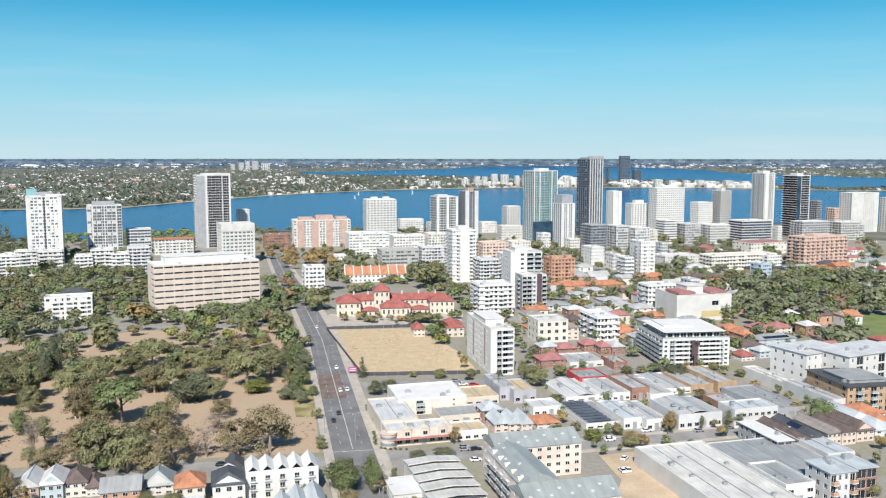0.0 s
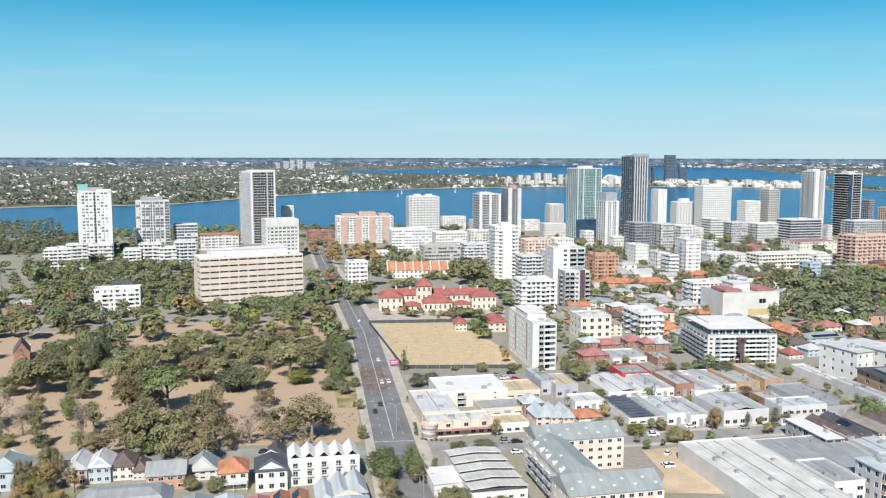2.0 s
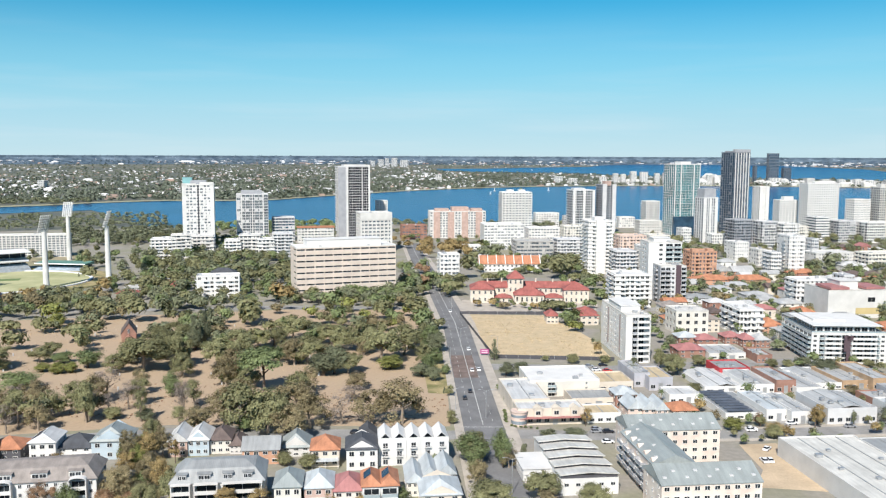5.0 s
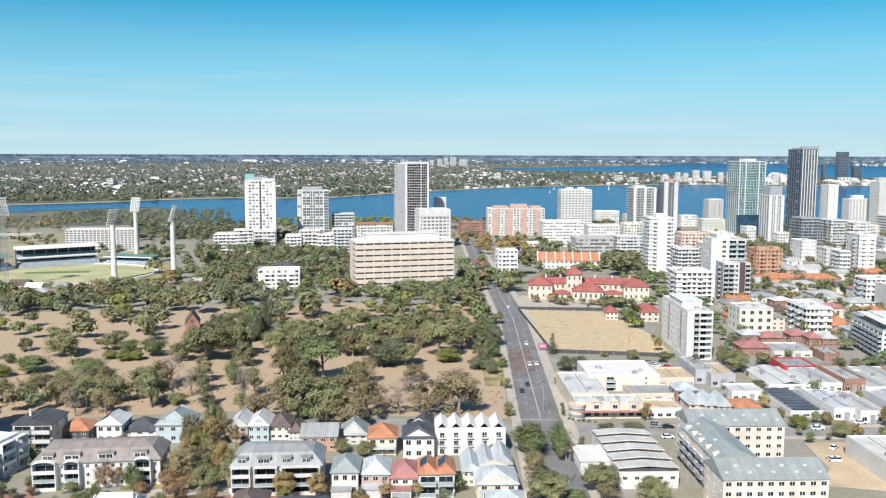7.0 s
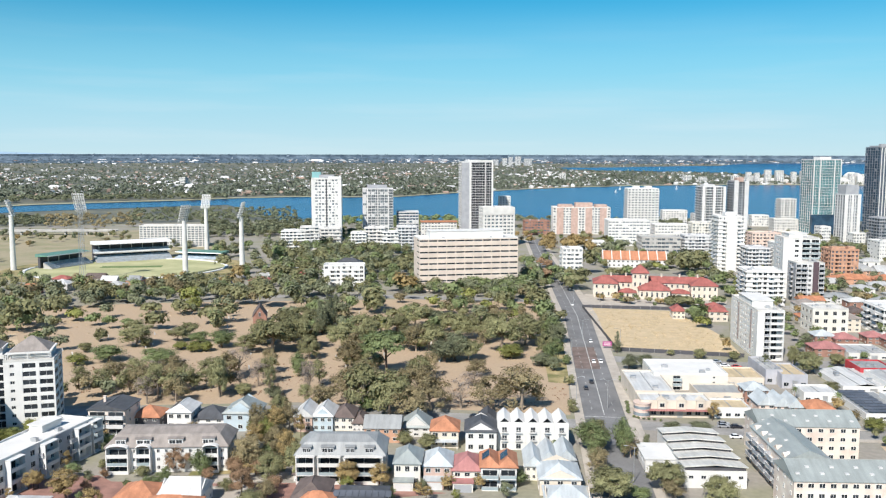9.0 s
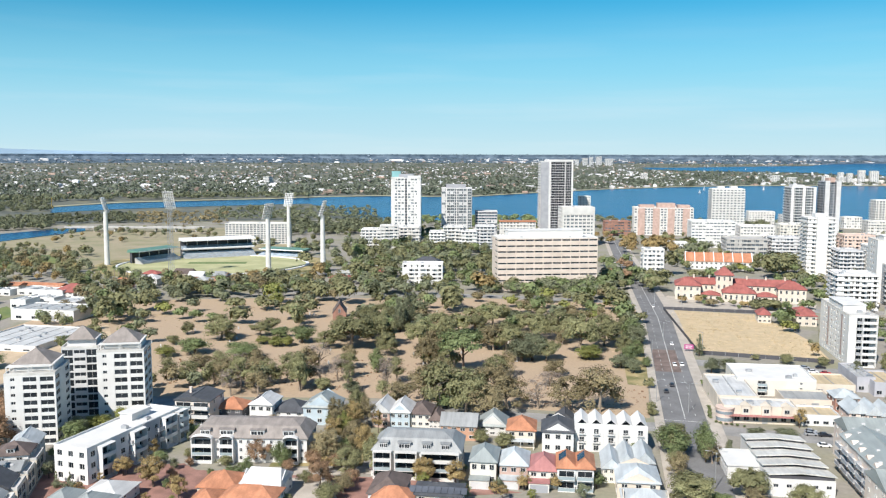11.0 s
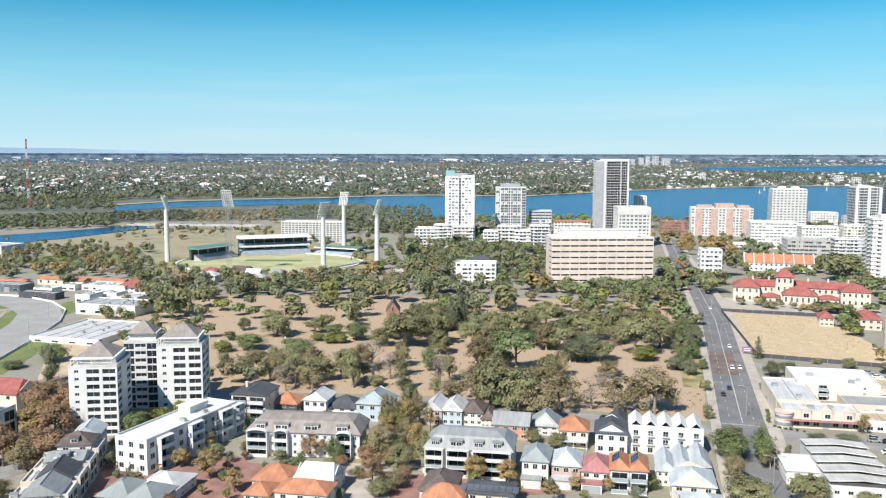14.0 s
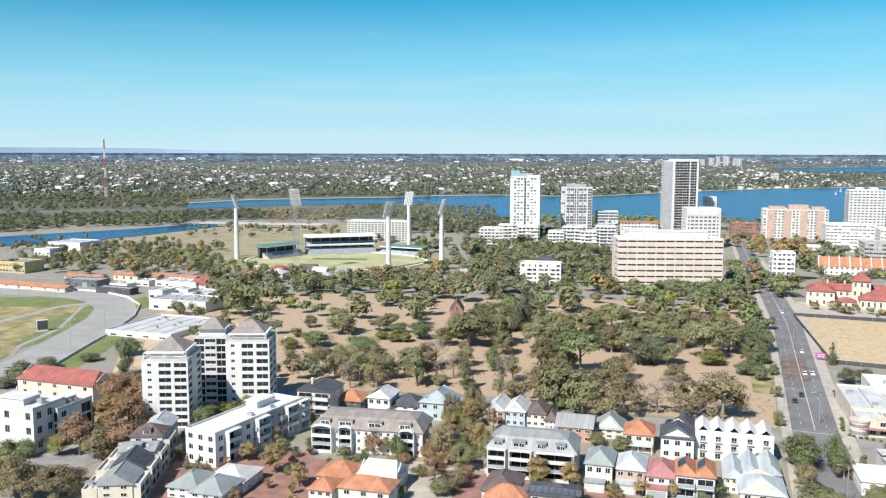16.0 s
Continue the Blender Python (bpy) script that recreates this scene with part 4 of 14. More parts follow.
CAR_PAINT = {"white": mat("white_car_paint", (0.75, 0.75, 0.75), 0.3, 0.03), "black": mat("black_car_paint", (0.02, 0.02, 0.025), 0.3, 0.03), "silver": mat("silver_car_paint", (0.45, 0.46, 0.48), 0.3, 0.03, metal=0.5),
             "red": mat("red_car_paint", (0.45, 0.03, 0.03), 0.3, 0.03), "blue": mat("blue_car_paint", (0.04, 0.07, 0.18), 0.3, 0.03), "grey": mat("grey_car_paint", (0.14, 0.15, 0.16), 0.3, 0.03)}
TYRE = mat("black_tyre_rubber", (0.02, 0.02, 0.02), 0.9, 0.1)


def car(x, y, rot, paint, where="parked at the kerb"):
    c = thing("car", x, y, rot, f"{paint} passenger car {where}", "car", "cars")

    def body(bm):
        solid(bm, [(-2.2, -0.85, 0.3), (2.2, -0.85, 0.3), (2.2, 0.85, 0.3), (-2.2, 0.85, 0.3)], [(-2.15, -0.88, 0.75), (2.15, -0.88, 0.7), (2.15, 0.88, 0.7), (-2.15, 0.88, 0.75)])
        solid(bm, [(-2.15, -0.88, 0.75), (2.15, -0.88, 0.7), (2.15, 0.88, 0.7), (-2.15, 0.88, 0.75)], [(-2.0, -0.8, 0.98), (1.9, -0.8, 0.88), (1.9, 0.8, 0.88), (-2.0, 0.8, 0.98)])

    def cabin(bm):
        solid(bm, [(-1.75, -0.78, 0.96), (1.0, -0.78, 0.92), (1.0, 0.78, 0.92), (-1.75, 0.78, 0.96)], [(-1.3, -0.64, 1.42), (0.3, -0.64, 1.44), (0.3, 0.64, 1.44), (-1.3, 0.64, 1.42)])

    def top(bm):
        bx(bm, -1.28, -0.63, 1.42, 0.28, 0.63, 1.48)

    def wheel(bm):
        ring = [(0.32 * math.cos(a * 0.524), 0.32 * math.sin(a * 0.524)) for a in range(12)]
        solid(bm, [(u, -0.1, v) for u, v in ring], [(u, 0.1, v) for u, v in ring])
    put("body", shared("car", "body", body, CAR_PAINT[paint]), c)
    put("cabin_glass", shared("car", "cabin_glass", cabin, BLACK_GLASS), c)
    put("roof", shared("car", "roof", top, CAR_PAINT[paint]), c)
    for u in (-1.35, 1.35):
        for v in (-0.82, 0.82):
            put("wheel", shared("car", "wheel", wheel, TYRE), c, pose(u, v, 0.32))


def street_lamp(x, y, rot, h=11.0, arms=2):
    b = thing("street_lamp", x, y, rot, "tall grey twin-arm street lamp" if arms == 2 else "tall grey street lamp with one arm", "street lamp", "street lamps")

    def pole(bm):
        tube(bm, 0, 0, 0, h, 0.14, 0.08, 8)

    def arm(bm):
        bar(bm, (0, 0, h - 0.4), (1.4, 0, h + 0.3), 0.05)
        bar(bm, (1.4, 0, h + 0.3), (2.4, 0, h + 0.35), 0.05)

    def head(bm):
        solid(bm, [(2.2, -0.16, h + 0.25), (3.1, -0.1, h + 0.3), (3.1, 0.1, h + 0.3), (2.2, 0.16, h + 0.25)], [(2.2, -0.12, h + 0.42), (3.1, -0.08, h + 0.4), (3.1, 0.08, h + 0.4), (2.2, 0.12, h + 0.42)])
    put("pole", shared(h, "pole", pole, METAL), b)
    for k in range(arms):
        put("arm", shared(h, "arm", arm, METAL), b, pose(0, 0, 0, 0, 0, 180 * k))
        put("lamp_head", shared(h, "lamp_head", head, METAL), b, pose(0, 0, 0, 0, 0, 180 * k))


# ---- far country: true distances are drawn in towards a bowl within the camera's reach ----
EYE = 97.0


def drawn_in(D):
    """The distance and ground height at which a true distance is set."""
    if D <= 2000:
        return D, 0.0
    k = 2000 + 2850 * (1 - math.exp(-(D - 2000) / 2850))
    return k, EYE * (1 - k / D)


def far(bearing, D):
    k, z = drawn_in(D)
    a = radians(bearing)
    return k * math.sin(a), k * math.cos(a), z, k / D

ROOF_PALEST = mat("weathered_off_white_roof", (0.58, 0.57, 0.53), 0.6, 0.12, 7, ribs=0.7)
DRY_FLAT = mat("dry_riverside_grass", (0.40, 0.34, 0.23), 0.95, 0.15, 25, fine=2.0, second=(0.22, 0.21, 0.12), split=0.52)
SAND_GRASS = mat("pale_dry_shore_grass", (0.33, 0.315, 0.205), 0.95, 0.15, 40)
LAWN_DRY = mat("patchy_dry_lawn", (0.19, 0.19, 0.07), 0.95, 0.2, 10, fine=1.0, second=(0.34, 0.27, 0.14))
WHITE_ROOF_STAND = mat("white_stand_roof", (0.74, 0.74, 0.73), 0.6, 0.06, 5)
PINKISH_CREAM = mat("faded_pink_and_cream_render", (0.64, 0.52, 0.45), 0.85, 0.08, 5, second=(0.68, 0.61, 0.54))


def crown_roof(x, y, rot, w, d, h):
    """A steep square tiled roof set back on a flat one."""
    bm = bmesh.new()
    hip_roof(bm, w * 0.72, d * 0.72, 0, 4.2, 0.6, 0.97)
    c, s = math.cos(radians(rot)), math.sin(radians(rot))
    u, v = w * 0.12, d * 0.24
    one("pyramid_roof", bm, (ROOF_TAUPE,), "grey tiled pyramid roof on an apartment tower wing", "roof", pose(x + u * c - v * s, y + u * s + v * c, h, 0, 0, rot))


# ---- ground, river, far country ----
RINGS = [0, 40, 90, 150, 220, 300, 400, 520, 660, 820, 1000, 1250, 1500, 1750, 2000, 2300, 2600, 3000, 3500, 4000, 5000, 6500, 9000, 14000, 30000, 90000]


def ground_sheet():
    bm = bmesh.new()
    rows = []
    for D in RINGS[1:]:
        k, z = drawn_in(D)
        rows.append([bm.verts.new((k * math.sin(a * math.pi / 60), k * math.cos(a * math.pi / 60), z)) for a in range(120)])
    c = bm.verts.new((0, 0, 0))
    for i in range(120):
        bm.faces.new((c, rows[0][(i + 1) % 120], rows[0][i]))
        for j in range(len(rows) - 1):
            f = bm.faces.new((rows[j][i], rows[j][(i + 1) % 120], rows[j + 1][(i + 1) % 120], rows[j + 1][i]))
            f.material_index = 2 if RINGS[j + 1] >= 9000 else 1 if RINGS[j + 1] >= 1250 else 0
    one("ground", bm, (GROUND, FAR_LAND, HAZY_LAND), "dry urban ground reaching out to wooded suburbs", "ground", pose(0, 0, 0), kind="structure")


ground_sheet()


def water_body(name, near, far_edge, label, lift=0.5):
    """A sheet of water between a near and a far shore; each a row of (bearing, true distance)."""
    bm = bmesh.new()
    nb, nd = zip(*near)
    fb, fd = zip(*far_edge)
    b0, b1 = max(nb[0], fb[0]), min(nb[-1], fb[-1])
    n = 160
    rows = []
    for i in range(n + 1):
        b = b0 + (b1 - b0) * i / n
        a, c = 1 / np.interp(b, nb, nd), 1 / np.interp(b, fb, fd)
        row = []
        for j in range(13):
            x, y, z, k = far(b, 1 / (a + (c - a) * j / 12))
            row.append(bm.verts.new((x, y, z + lift)))
        rows.append(row)
    for r, s in zip(rows, rows[1:]):
        for j in range(12):
            bm.faces.new((r[j], s[j], s[j + 1], r[j + 1]))
    one(name, bm, (WATER,), label, "water", pose(0, 0, 0), kind="structure")


def shore_land(name, near, far_edge, material, label, lift=1.2):
    bm = bmesh.new()
    nb, nd = zip(*near)
    fb, fd = zip(*far_edge)
    b0, b1 = max(nb[0], fb[0]), min(nb[-1], fb[-1])
    rows = []
    for i in range(61):
        b = b0 + (b1 - b0) * i / 60
        a, c = 1 / np.interp(b, nb, nd), 1 / np.interp(b, fb, fd)
        rows.append([bm.verts.new((p[0], p[1], p[2] + lift)) for p in (far(b, 1 / (a + (c - a) * j / 6)) for j in range(7))])
    for r, s in zip(rows, rows[1:]):
        for j in range(6):
            bm.faces.new((r[j], s[j], s[j + 1], r[j + 1]))
    one(name, bm, (material,), label, "ground", pose(0, 0, 0), kind="structure")


def wet(b, D, bodies):
    for near, far_edge in bodies:
        if near[0][0] <= b <= near[-1][0] and far_edge[0][0] <= b <= far_edge[-1][0]:
            if np.interp(b, *zip(*near)) * 0.985 < D < np.interp(b, *zip(*far_edge)) * 1.015:
                return True
    return False


def far_suburbs(bodies, seed, n, b0, b1, y0, y1, reds, paint=None, big=1.0):
    """Roofs of the suburbs beyond the river, too many and too small to count."""
    rng = np.random.default_rng(seed)
    verts, faces = [], []
    made = 0
    while made < n:
        b, yy = rng.uniform(b0, b1), rng.uniform(y0, y1)
        D = 1517 * EYE / yy
        made += 1
        if b < -26 and rng.uniform() < 0.4:
            continue
        if wet(b, D, bodies) or noise.noise(Vector((b * 0.3, math.log(yy) * 5.0, 3))) < rng.uniform(-0.35, 0.25):
            continue
        x, y, z, k = far(b, D)
        w, d, h = rng.uniform(8, 17) * k, rng.uniform(7, 12) * k, rng.uniform(2.6, 4.4) * k
        if big > 1:
            w, d, h = w * big, d * big, h * rng.uniform(1.5, 2.2 * big)
        if D > 9000:
            w, d, h = w * rng.uniform(2, 6), d * 3, h * rng.uniform(1.0, 3.0)
        if rng.uniform() < 0.05:
            w, h = w * 2.2, h * 1.8
        r = h * 0.4
        a = rng.choice([0.2, 0.2 + 1.57, 0.5, 2.0])
        c, s = math.cos(a), math.sin(a)
        o = len(verts)
        for px, py, pz in ((-w, -d, -3), (w, -d, -3), (w, d, -3), (-w, d, -3), (-w, -d, h), (w, -d, h), (w, d, h), (-w, d, h), (-w * 0.6, 0, h + r), (w * 0.6, 0, h + r)):
            verts.append((x + (px * c - py * s) / 2, y + (px * s + py * c) / 2, z + pz))
        faces += [tuple(o + i for i in q) for q in ((0, 1, 5, 4), (1, 2, 6, 5), (2, 3, 7, 6), (3, 0, 4, 7), (4, 5, 9, 8), (5, 6, 9), (6, 7, 8, 9), (7, 4, 8))]
    me = bpy.data.meshes.new("far_houses")
    me.from_pydata(verts, [], faces)
    me.materials.append(paint or (FAR_RED if reds else FAR_ROOF))
    tagged(new("far_houses", me), "distant red tiled suburban roofs beyond the river" if reds else "distant pale suburban roofs beyond the river", "houses", kind="stuff")


def far_woods(name, places, label, leaf=None, quads=26, leafy=0.42):
    """Joined tree crowns of clumps; places: x, y, z, height, radius."""
    rng = np.random.default_rng(len(places))
    P = np.array(places)
    n = len(P)
    p = rng.normal(size=(n, quads, 3))
    p /= np.linalg.norm(p, axis=2)[..., None]
    p *= rng.uniform(0.55, 1.0, (n, quads, 1))
    if quads >= 60:
        # uneven lobes instead of one ball
        lobes = 9
        q = rng.normal(size=(n, lobes, 3))
        q /= np.linalg.norm(q, axis=2)[..., None]
        q *= rng.uniform(0.3, 0.66, (n, lobes, 1))
        q[..., 2] = q[..., 2] * 0.75 + 0.2
        p = q[:, np.arange(quads) % lobes] + p * 0.52 * rng.uniform(0.7, 1.15, (n, lobes, 1))[:, np.arange(quads) % lobes]
    R, H = P[:, 4][:, None], P[:, 3][:, None]
    C = np.stack([P[:, 0][:, None] + p[..., 0] * R, P[:, 1][:, None] + p[..., 1] * R, P[:, 2][:, None] + H * 0.55 + p[..., 2] * H * 0.42], -1)
    out = p * 1.3 + rng.normal(size=C.shape) * 0.25 + np.array([0, 0, 0.35])
    u = np.cross(out, rng.normal(size=C.shape))
    u /= np.linalg.norm(u, axis=2)[..., None]
    v = np.cross(out, u)
    v /= np.linalg.norm(v, axis=2)[..., None]
    k = (R * leafy)[..., None] * rng.uniform(0.7, 1.3, (n, quads, 1))
    V = np.stack([C - u * k * 1.15, C + u * k, C + v * k * 1.6], 2).reshape(-1, 3)
    F = np.arange(len(V)).reshape(-1, 3)
    me = bpy.data.meshes.new(name)
    me.from_pydata(V.tolist(), [], F.tolist())
    me.materials.append(leaf or FAR_TREES)
    tagged(new(name, me), label, "trees", kind="stuff")


def wood_places(bodies, seed, n, b0, b1, y0, y1, h0, h1, gaps=-9.0):
    rng = np.random.default_rng(seed)
    out = []
    for _ in range(n):
        b, yy = rng.uniform(b0, b1), rng.uniform(y0, y1)
        D = 1517 * EYE / yy
        if b < -26 and rng.uniform() < 0.4:
            continue
        if wet(b, D, bodies) or noise.noise(Vector((b * 0.5, 900 / D * 3, seed))) < gaps:
            continue
        x, y, z, k = far(b, D)
        h = rng.uniform(h0, h1) * k * max(1.0, D / 6000) ** 0.7
        out.append((x, y, z, h, h * rng.uniform(0.45, 0.75)))
    return out


def scarp():
    """The low hills along the horizon, with the blue of haze put into their colour."""
    bm = bmesh.new()
    prev = None
    for i in range(241):
        b = -180 + i * 1.5
        a = radians(b)
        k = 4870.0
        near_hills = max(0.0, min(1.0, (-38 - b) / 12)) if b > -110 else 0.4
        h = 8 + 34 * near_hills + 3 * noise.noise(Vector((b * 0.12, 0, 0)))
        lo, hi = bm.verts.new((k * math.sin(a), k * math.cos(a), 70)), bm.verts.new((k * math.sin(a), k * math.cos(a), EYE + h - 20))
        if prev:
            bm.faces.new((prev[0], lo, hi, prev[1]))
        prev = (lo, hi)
    one("hills_backdrop", bm, (HILL,), "low hills on the horizon with haze in their colour", "backdrop", pose(0, 0, 0), kind="structure")


scarp()

# ---- special buildings ----


def townhouse(x, y, rot, w, d, h, rise, label):
    b = thing("townhouse", x, y, rot, label, "townhouse", "white gabled townhouses")
    bm = bmesh.new()
    bx(bm, 0, 0, 0, w, d, h)
    solid(bm, [(0, 1.6, h), (w, 1.6, h), (w, d, h), (0, d, h)], [(w / 2 - 0.05, 1.6, h + rise - 0.1), (w / 2 + 0.05, 1.6, h + rise - 0.1), (w / 2 + 0.05, d, h + rise - 0.1), (w / 2 - 0.05, d, h + rise - 0.1)])
    part("wall", bm, WHITE, b)
    bm = bmesh.new()
    for s in (-1, 1):
        e = 0.0 if s < 0 else w
        solid(bm, [(e, 0.4, h), (w / 2, 0.4, h + rise), (w / 2, d, h + rise), (e, d, h)], [(e, 0.4, h + 0.2), (w / 2, 0.4, h + rise + 0.2), (w / 2, d, h + rise + 0.2), (e, d, h + 0.2)])
    part("roof", bm, WHITE, b, "white metal gable roof")
    bm = bmesh.new()
    solid(bm, [(0.4, 1.5, h + 0.1), (w - 0.4, 1.5, h + 0.1), (w - 0.4, 1.58, h + 0.1), (0.4, 1.58, h + 0.1)], [(w / 2 - 0.1, 1.5, h + rise - 0.45), (w / 2 + 0.1, 1.5, h + rise - 0.45), (w / 2 + 0.1, 1.58, h + rise - 0.45), (w / 2 - 0.1, 1.58, h + rise - 0.45)])
    part("gable_window", bm, GLASS, b, "dark glazed gable under the roof")
    bm = bmesh.new()
    bx(bm, 0, 0, h, w, 0.12, h + 0.9)
    part("balustrade", bm, WHITE, b)
    for k in range(3):
        put("window", window_mesh(1.6, 1.7), b, pose(w / 2, -0.07, 0.5 + k * 2.75))
        bm = bmesh.new()
        bx(bm, w / 2 - 1.1, -0.8, 0.3 + 2.75 * k, w / 2 + 1.1, -0.003, 0.42 + 2.75 * k)
        for i in range(8):
            u = w / 2 - 1.1 + i * 2.2 / 7
            bx(bm, u - 0.02, -0.8, 0.42 + 2.75 * k, u + 0.02, -0.76, 1.35 + 2.75 * k)
        bx(bm, w / 2 - 1.1, -0.82, 1.35 + 2.75 * k, w / 2 + 1.1, -0.75, 1.4 + 2.75 * k)
        if k:
            part("balcony", bm, WHITE, b)
        else:
            bm.free()
    for k in range(3):
        for i in (0.3, 0.7):
            put("window", window_mesh(1.0, 1.4), b, side_pose(w, d, "r") @ pose(i * d, -0.07, 0.9 + k * 2.9))


def school(x, y, rot):
    """The old school: two storeys of cream render, red tiled hips and a square tower."""
    b = thing("school_building", x, y, rot, "old cream rendered school with red tiled hip roofs and tower", "school")

    def wing(px, py, w, d, h, rise, wins, over=0.7, hip=1.0, floors=2):
        bm = bmesh.new()
        bx(bm, px, py, 0, px + w, py + d, h - 0.2)
        part("wall", bm, CREAM_SCHOOL, b)
        bm = bmesh.new()
        hip_roof(bm, w, d, h, rise, over, hip)
        part("roof", bm, ROOF_RED, b, "", pose(px, py, 0))
        for k in range(floors):
            for i in range(wins):
                put("window", window_mesh(min(1.3, w / wins * 0.5), h / floors * 0.5, WHITE), b, pose(px + (i + 0.5) * w / wins, py - 0.07, h / floors * (k + 0.28)))
            for i in range(max(1, int(d / 4))):
                put("window", window_mesh(1.2, h / floors * 0.5, WHITE), b, pose(px, py + d, 0, 0, 0, -90) @ pose((i + 0.5) * d / max(1, int(d / 4)), -0.07, h / floors * (k + 0.28)))
    wing(0, 14, 80, 12, 9, 3.6, 22)
    wing(0, 2, 16, 13, 9.4, 4.2, 4)
    wing(64, 2, 17, 13, 9.4, 4.2, 5)
    wing(30, -2, 20, 14, 6.2, 4.6, 6, floors=1)
    wing(17, 0, 11, 8, 4.0, 2.2, 3, floors=1)
    wing(51, 2, 12, 8, 4.0, 2.2, 3, floors=1)
    wing(26, 10, 10.5, 10.5, 16, 5.4, 3, 0.9, floors=3)
    for px in (12, 22, 46, 58, 70):
        bm = bmesh.new()
        bx(bm, px - 0.5, 19.4, 10, px + 0.5, 20.4, 14.2)
        bx(bm, px - 0.65, 19.25, 14.2, px + 0.65, 20.55, 14.5)
        part("chimney", bm, CREAM_SCHOOL, b)


CREAM_SCHOOL = mat("aged_cream_render", (0.61, 0.54, 0.45), 0.85, 0.08, 5)


def chapel(x, y, rot):
    b = thing("chapel", x, y, rot, "small red brick chapel with steep dark slate roof", "chapel")
    w, d, h, rise = 7.5, 15.0, 5.0, 5.5
    bm = bmesh.new()
    bx(bm, 0, 0, 0, w, d, h)
    solid(bm, [(0, 0, h), (w, 0, h), (w, d, h), (0, d, h)], [(w / 2 - 0.05, 0, h + rise), (w / 2 + 0.05, 0, h + rise), (w / 2 + 0.05, d, h + rise), (w / 2 - 0.05, d, h + rise)])
    part("wall", bm, BRICK, b)
    bm = bmesh.new()
    for e in (-0.4, w + 0.4):
        solid(bm, [(e, -0.3, h - 0.4), (w / 2, -0.3, h + rise + 0.1), (w / 2, d + 0.3, h + rise + 0.1), (e, d + 0.3, h - 0.4)], [(e, -0.3, h - 0.1), (w / 2, -0.3, h + rise + 0.4), (w / 2, d + 0.3, h + rise + 0.4), (e, d + 0.3, h - 0.1)])
    part("roof", bm, ROOF_BROWN, b)
    bm = bmesh.new()
    bx(bm, w / 2 - 1.8, -2.6, 0, w / 2 + 1.8, -0.003, 2.8)
    solid(bm, [(w / 2 - 2.1, -2.9, 2.8), (w / 2 + 2.1, -2.9, 2.8), (w / 2 + 2.1, -0.003, 2.8), (w / 2 - 2.1, -0.003, 2.8)], [(w / 2 - 0.05, -2.9, 4.6), (w / 2 + 0.05, -2.9, 4.6), (w / 2 + 0.05, -0.003, 4.6), (w / 2 - 0.05, -0.003, 4.6)])
    part("porch", bm, BRICK, b)
    put("window", window_mesh(1.2, 2.4), b, pose(w / 2, -0.07, 5.2))
    for i in range(3):
        put("window", window_mesh(0.8, 2.0), b, side_pose(w, d, "l") @ pose(2.5 + i * 4.5, -0.07, 1.6))


def floodlight(x, y, h, face_rot, lattice=False):
    b = thing("floodlight_tower", x, y, face_rot, "tall pale floodlight tower with a tilted lamp panel" if not lattice else "thin lattice floodlight mast with lamp panel", "floodlight", "stadium floodlights")
    bm = bmesh.new()
    if lattice:
        for sx in (-1.1, 1.1):
            for sy in (-1.1, 1.1):
                bar(bm, (sx * 1.5, sy * 1.5, 0), (sx, sy, h), 0.16)
        n = 16
        for k in range(n):
            z0, z1 = h * k / n, h * (k + 1) / n
            for s in (-1.2, 1.2):
                bar(bm, (-1.2, s, z0), (1.2, s, z1), 0.08)
                bar(bm, (s, 1.2, z0), (s, -1.2, z1), 0.08)
        part("mast", bm, METAL, b)
    else:
        tube(bm, 0, 0, 0, h * 0.86, 2.3, 1.7, 16)
        part("mast", bm, POLE_GREY, b)
    tilt = pose(0, -1.5, h * 0.86, -18)
    bm = bmesh.new()
    for k in range(6):
        bx(bm, -4.5 + k * 1.8 - 0.16, 0.12, -0.8, -4.5 + k * 1.8 + 0.16, 0.4, 12.8)
    for k in range(8):
        bx(bm, -4.6, 0.0, -1.0 + k * 2.0 - 0.16, 4.6, 0.12, -1.0 + k * 2.0 + 0.16)
    panel = part("lamp_panel", bm, POLE_GREY, b, "open steel panel of lamps", tilt)

    def lamp(bm):
        tube(bm, 0, 0, -0.75, 0.1, 0.75, 0.35, 8)
    me = shared("lamp", "lamp", lamp, PALE)
    for i in range(7):
        for j in range(5):
            put("lamp", me, panel, pose(-3.6 + j * 1.8, -0.1, i * 2.0, -90))


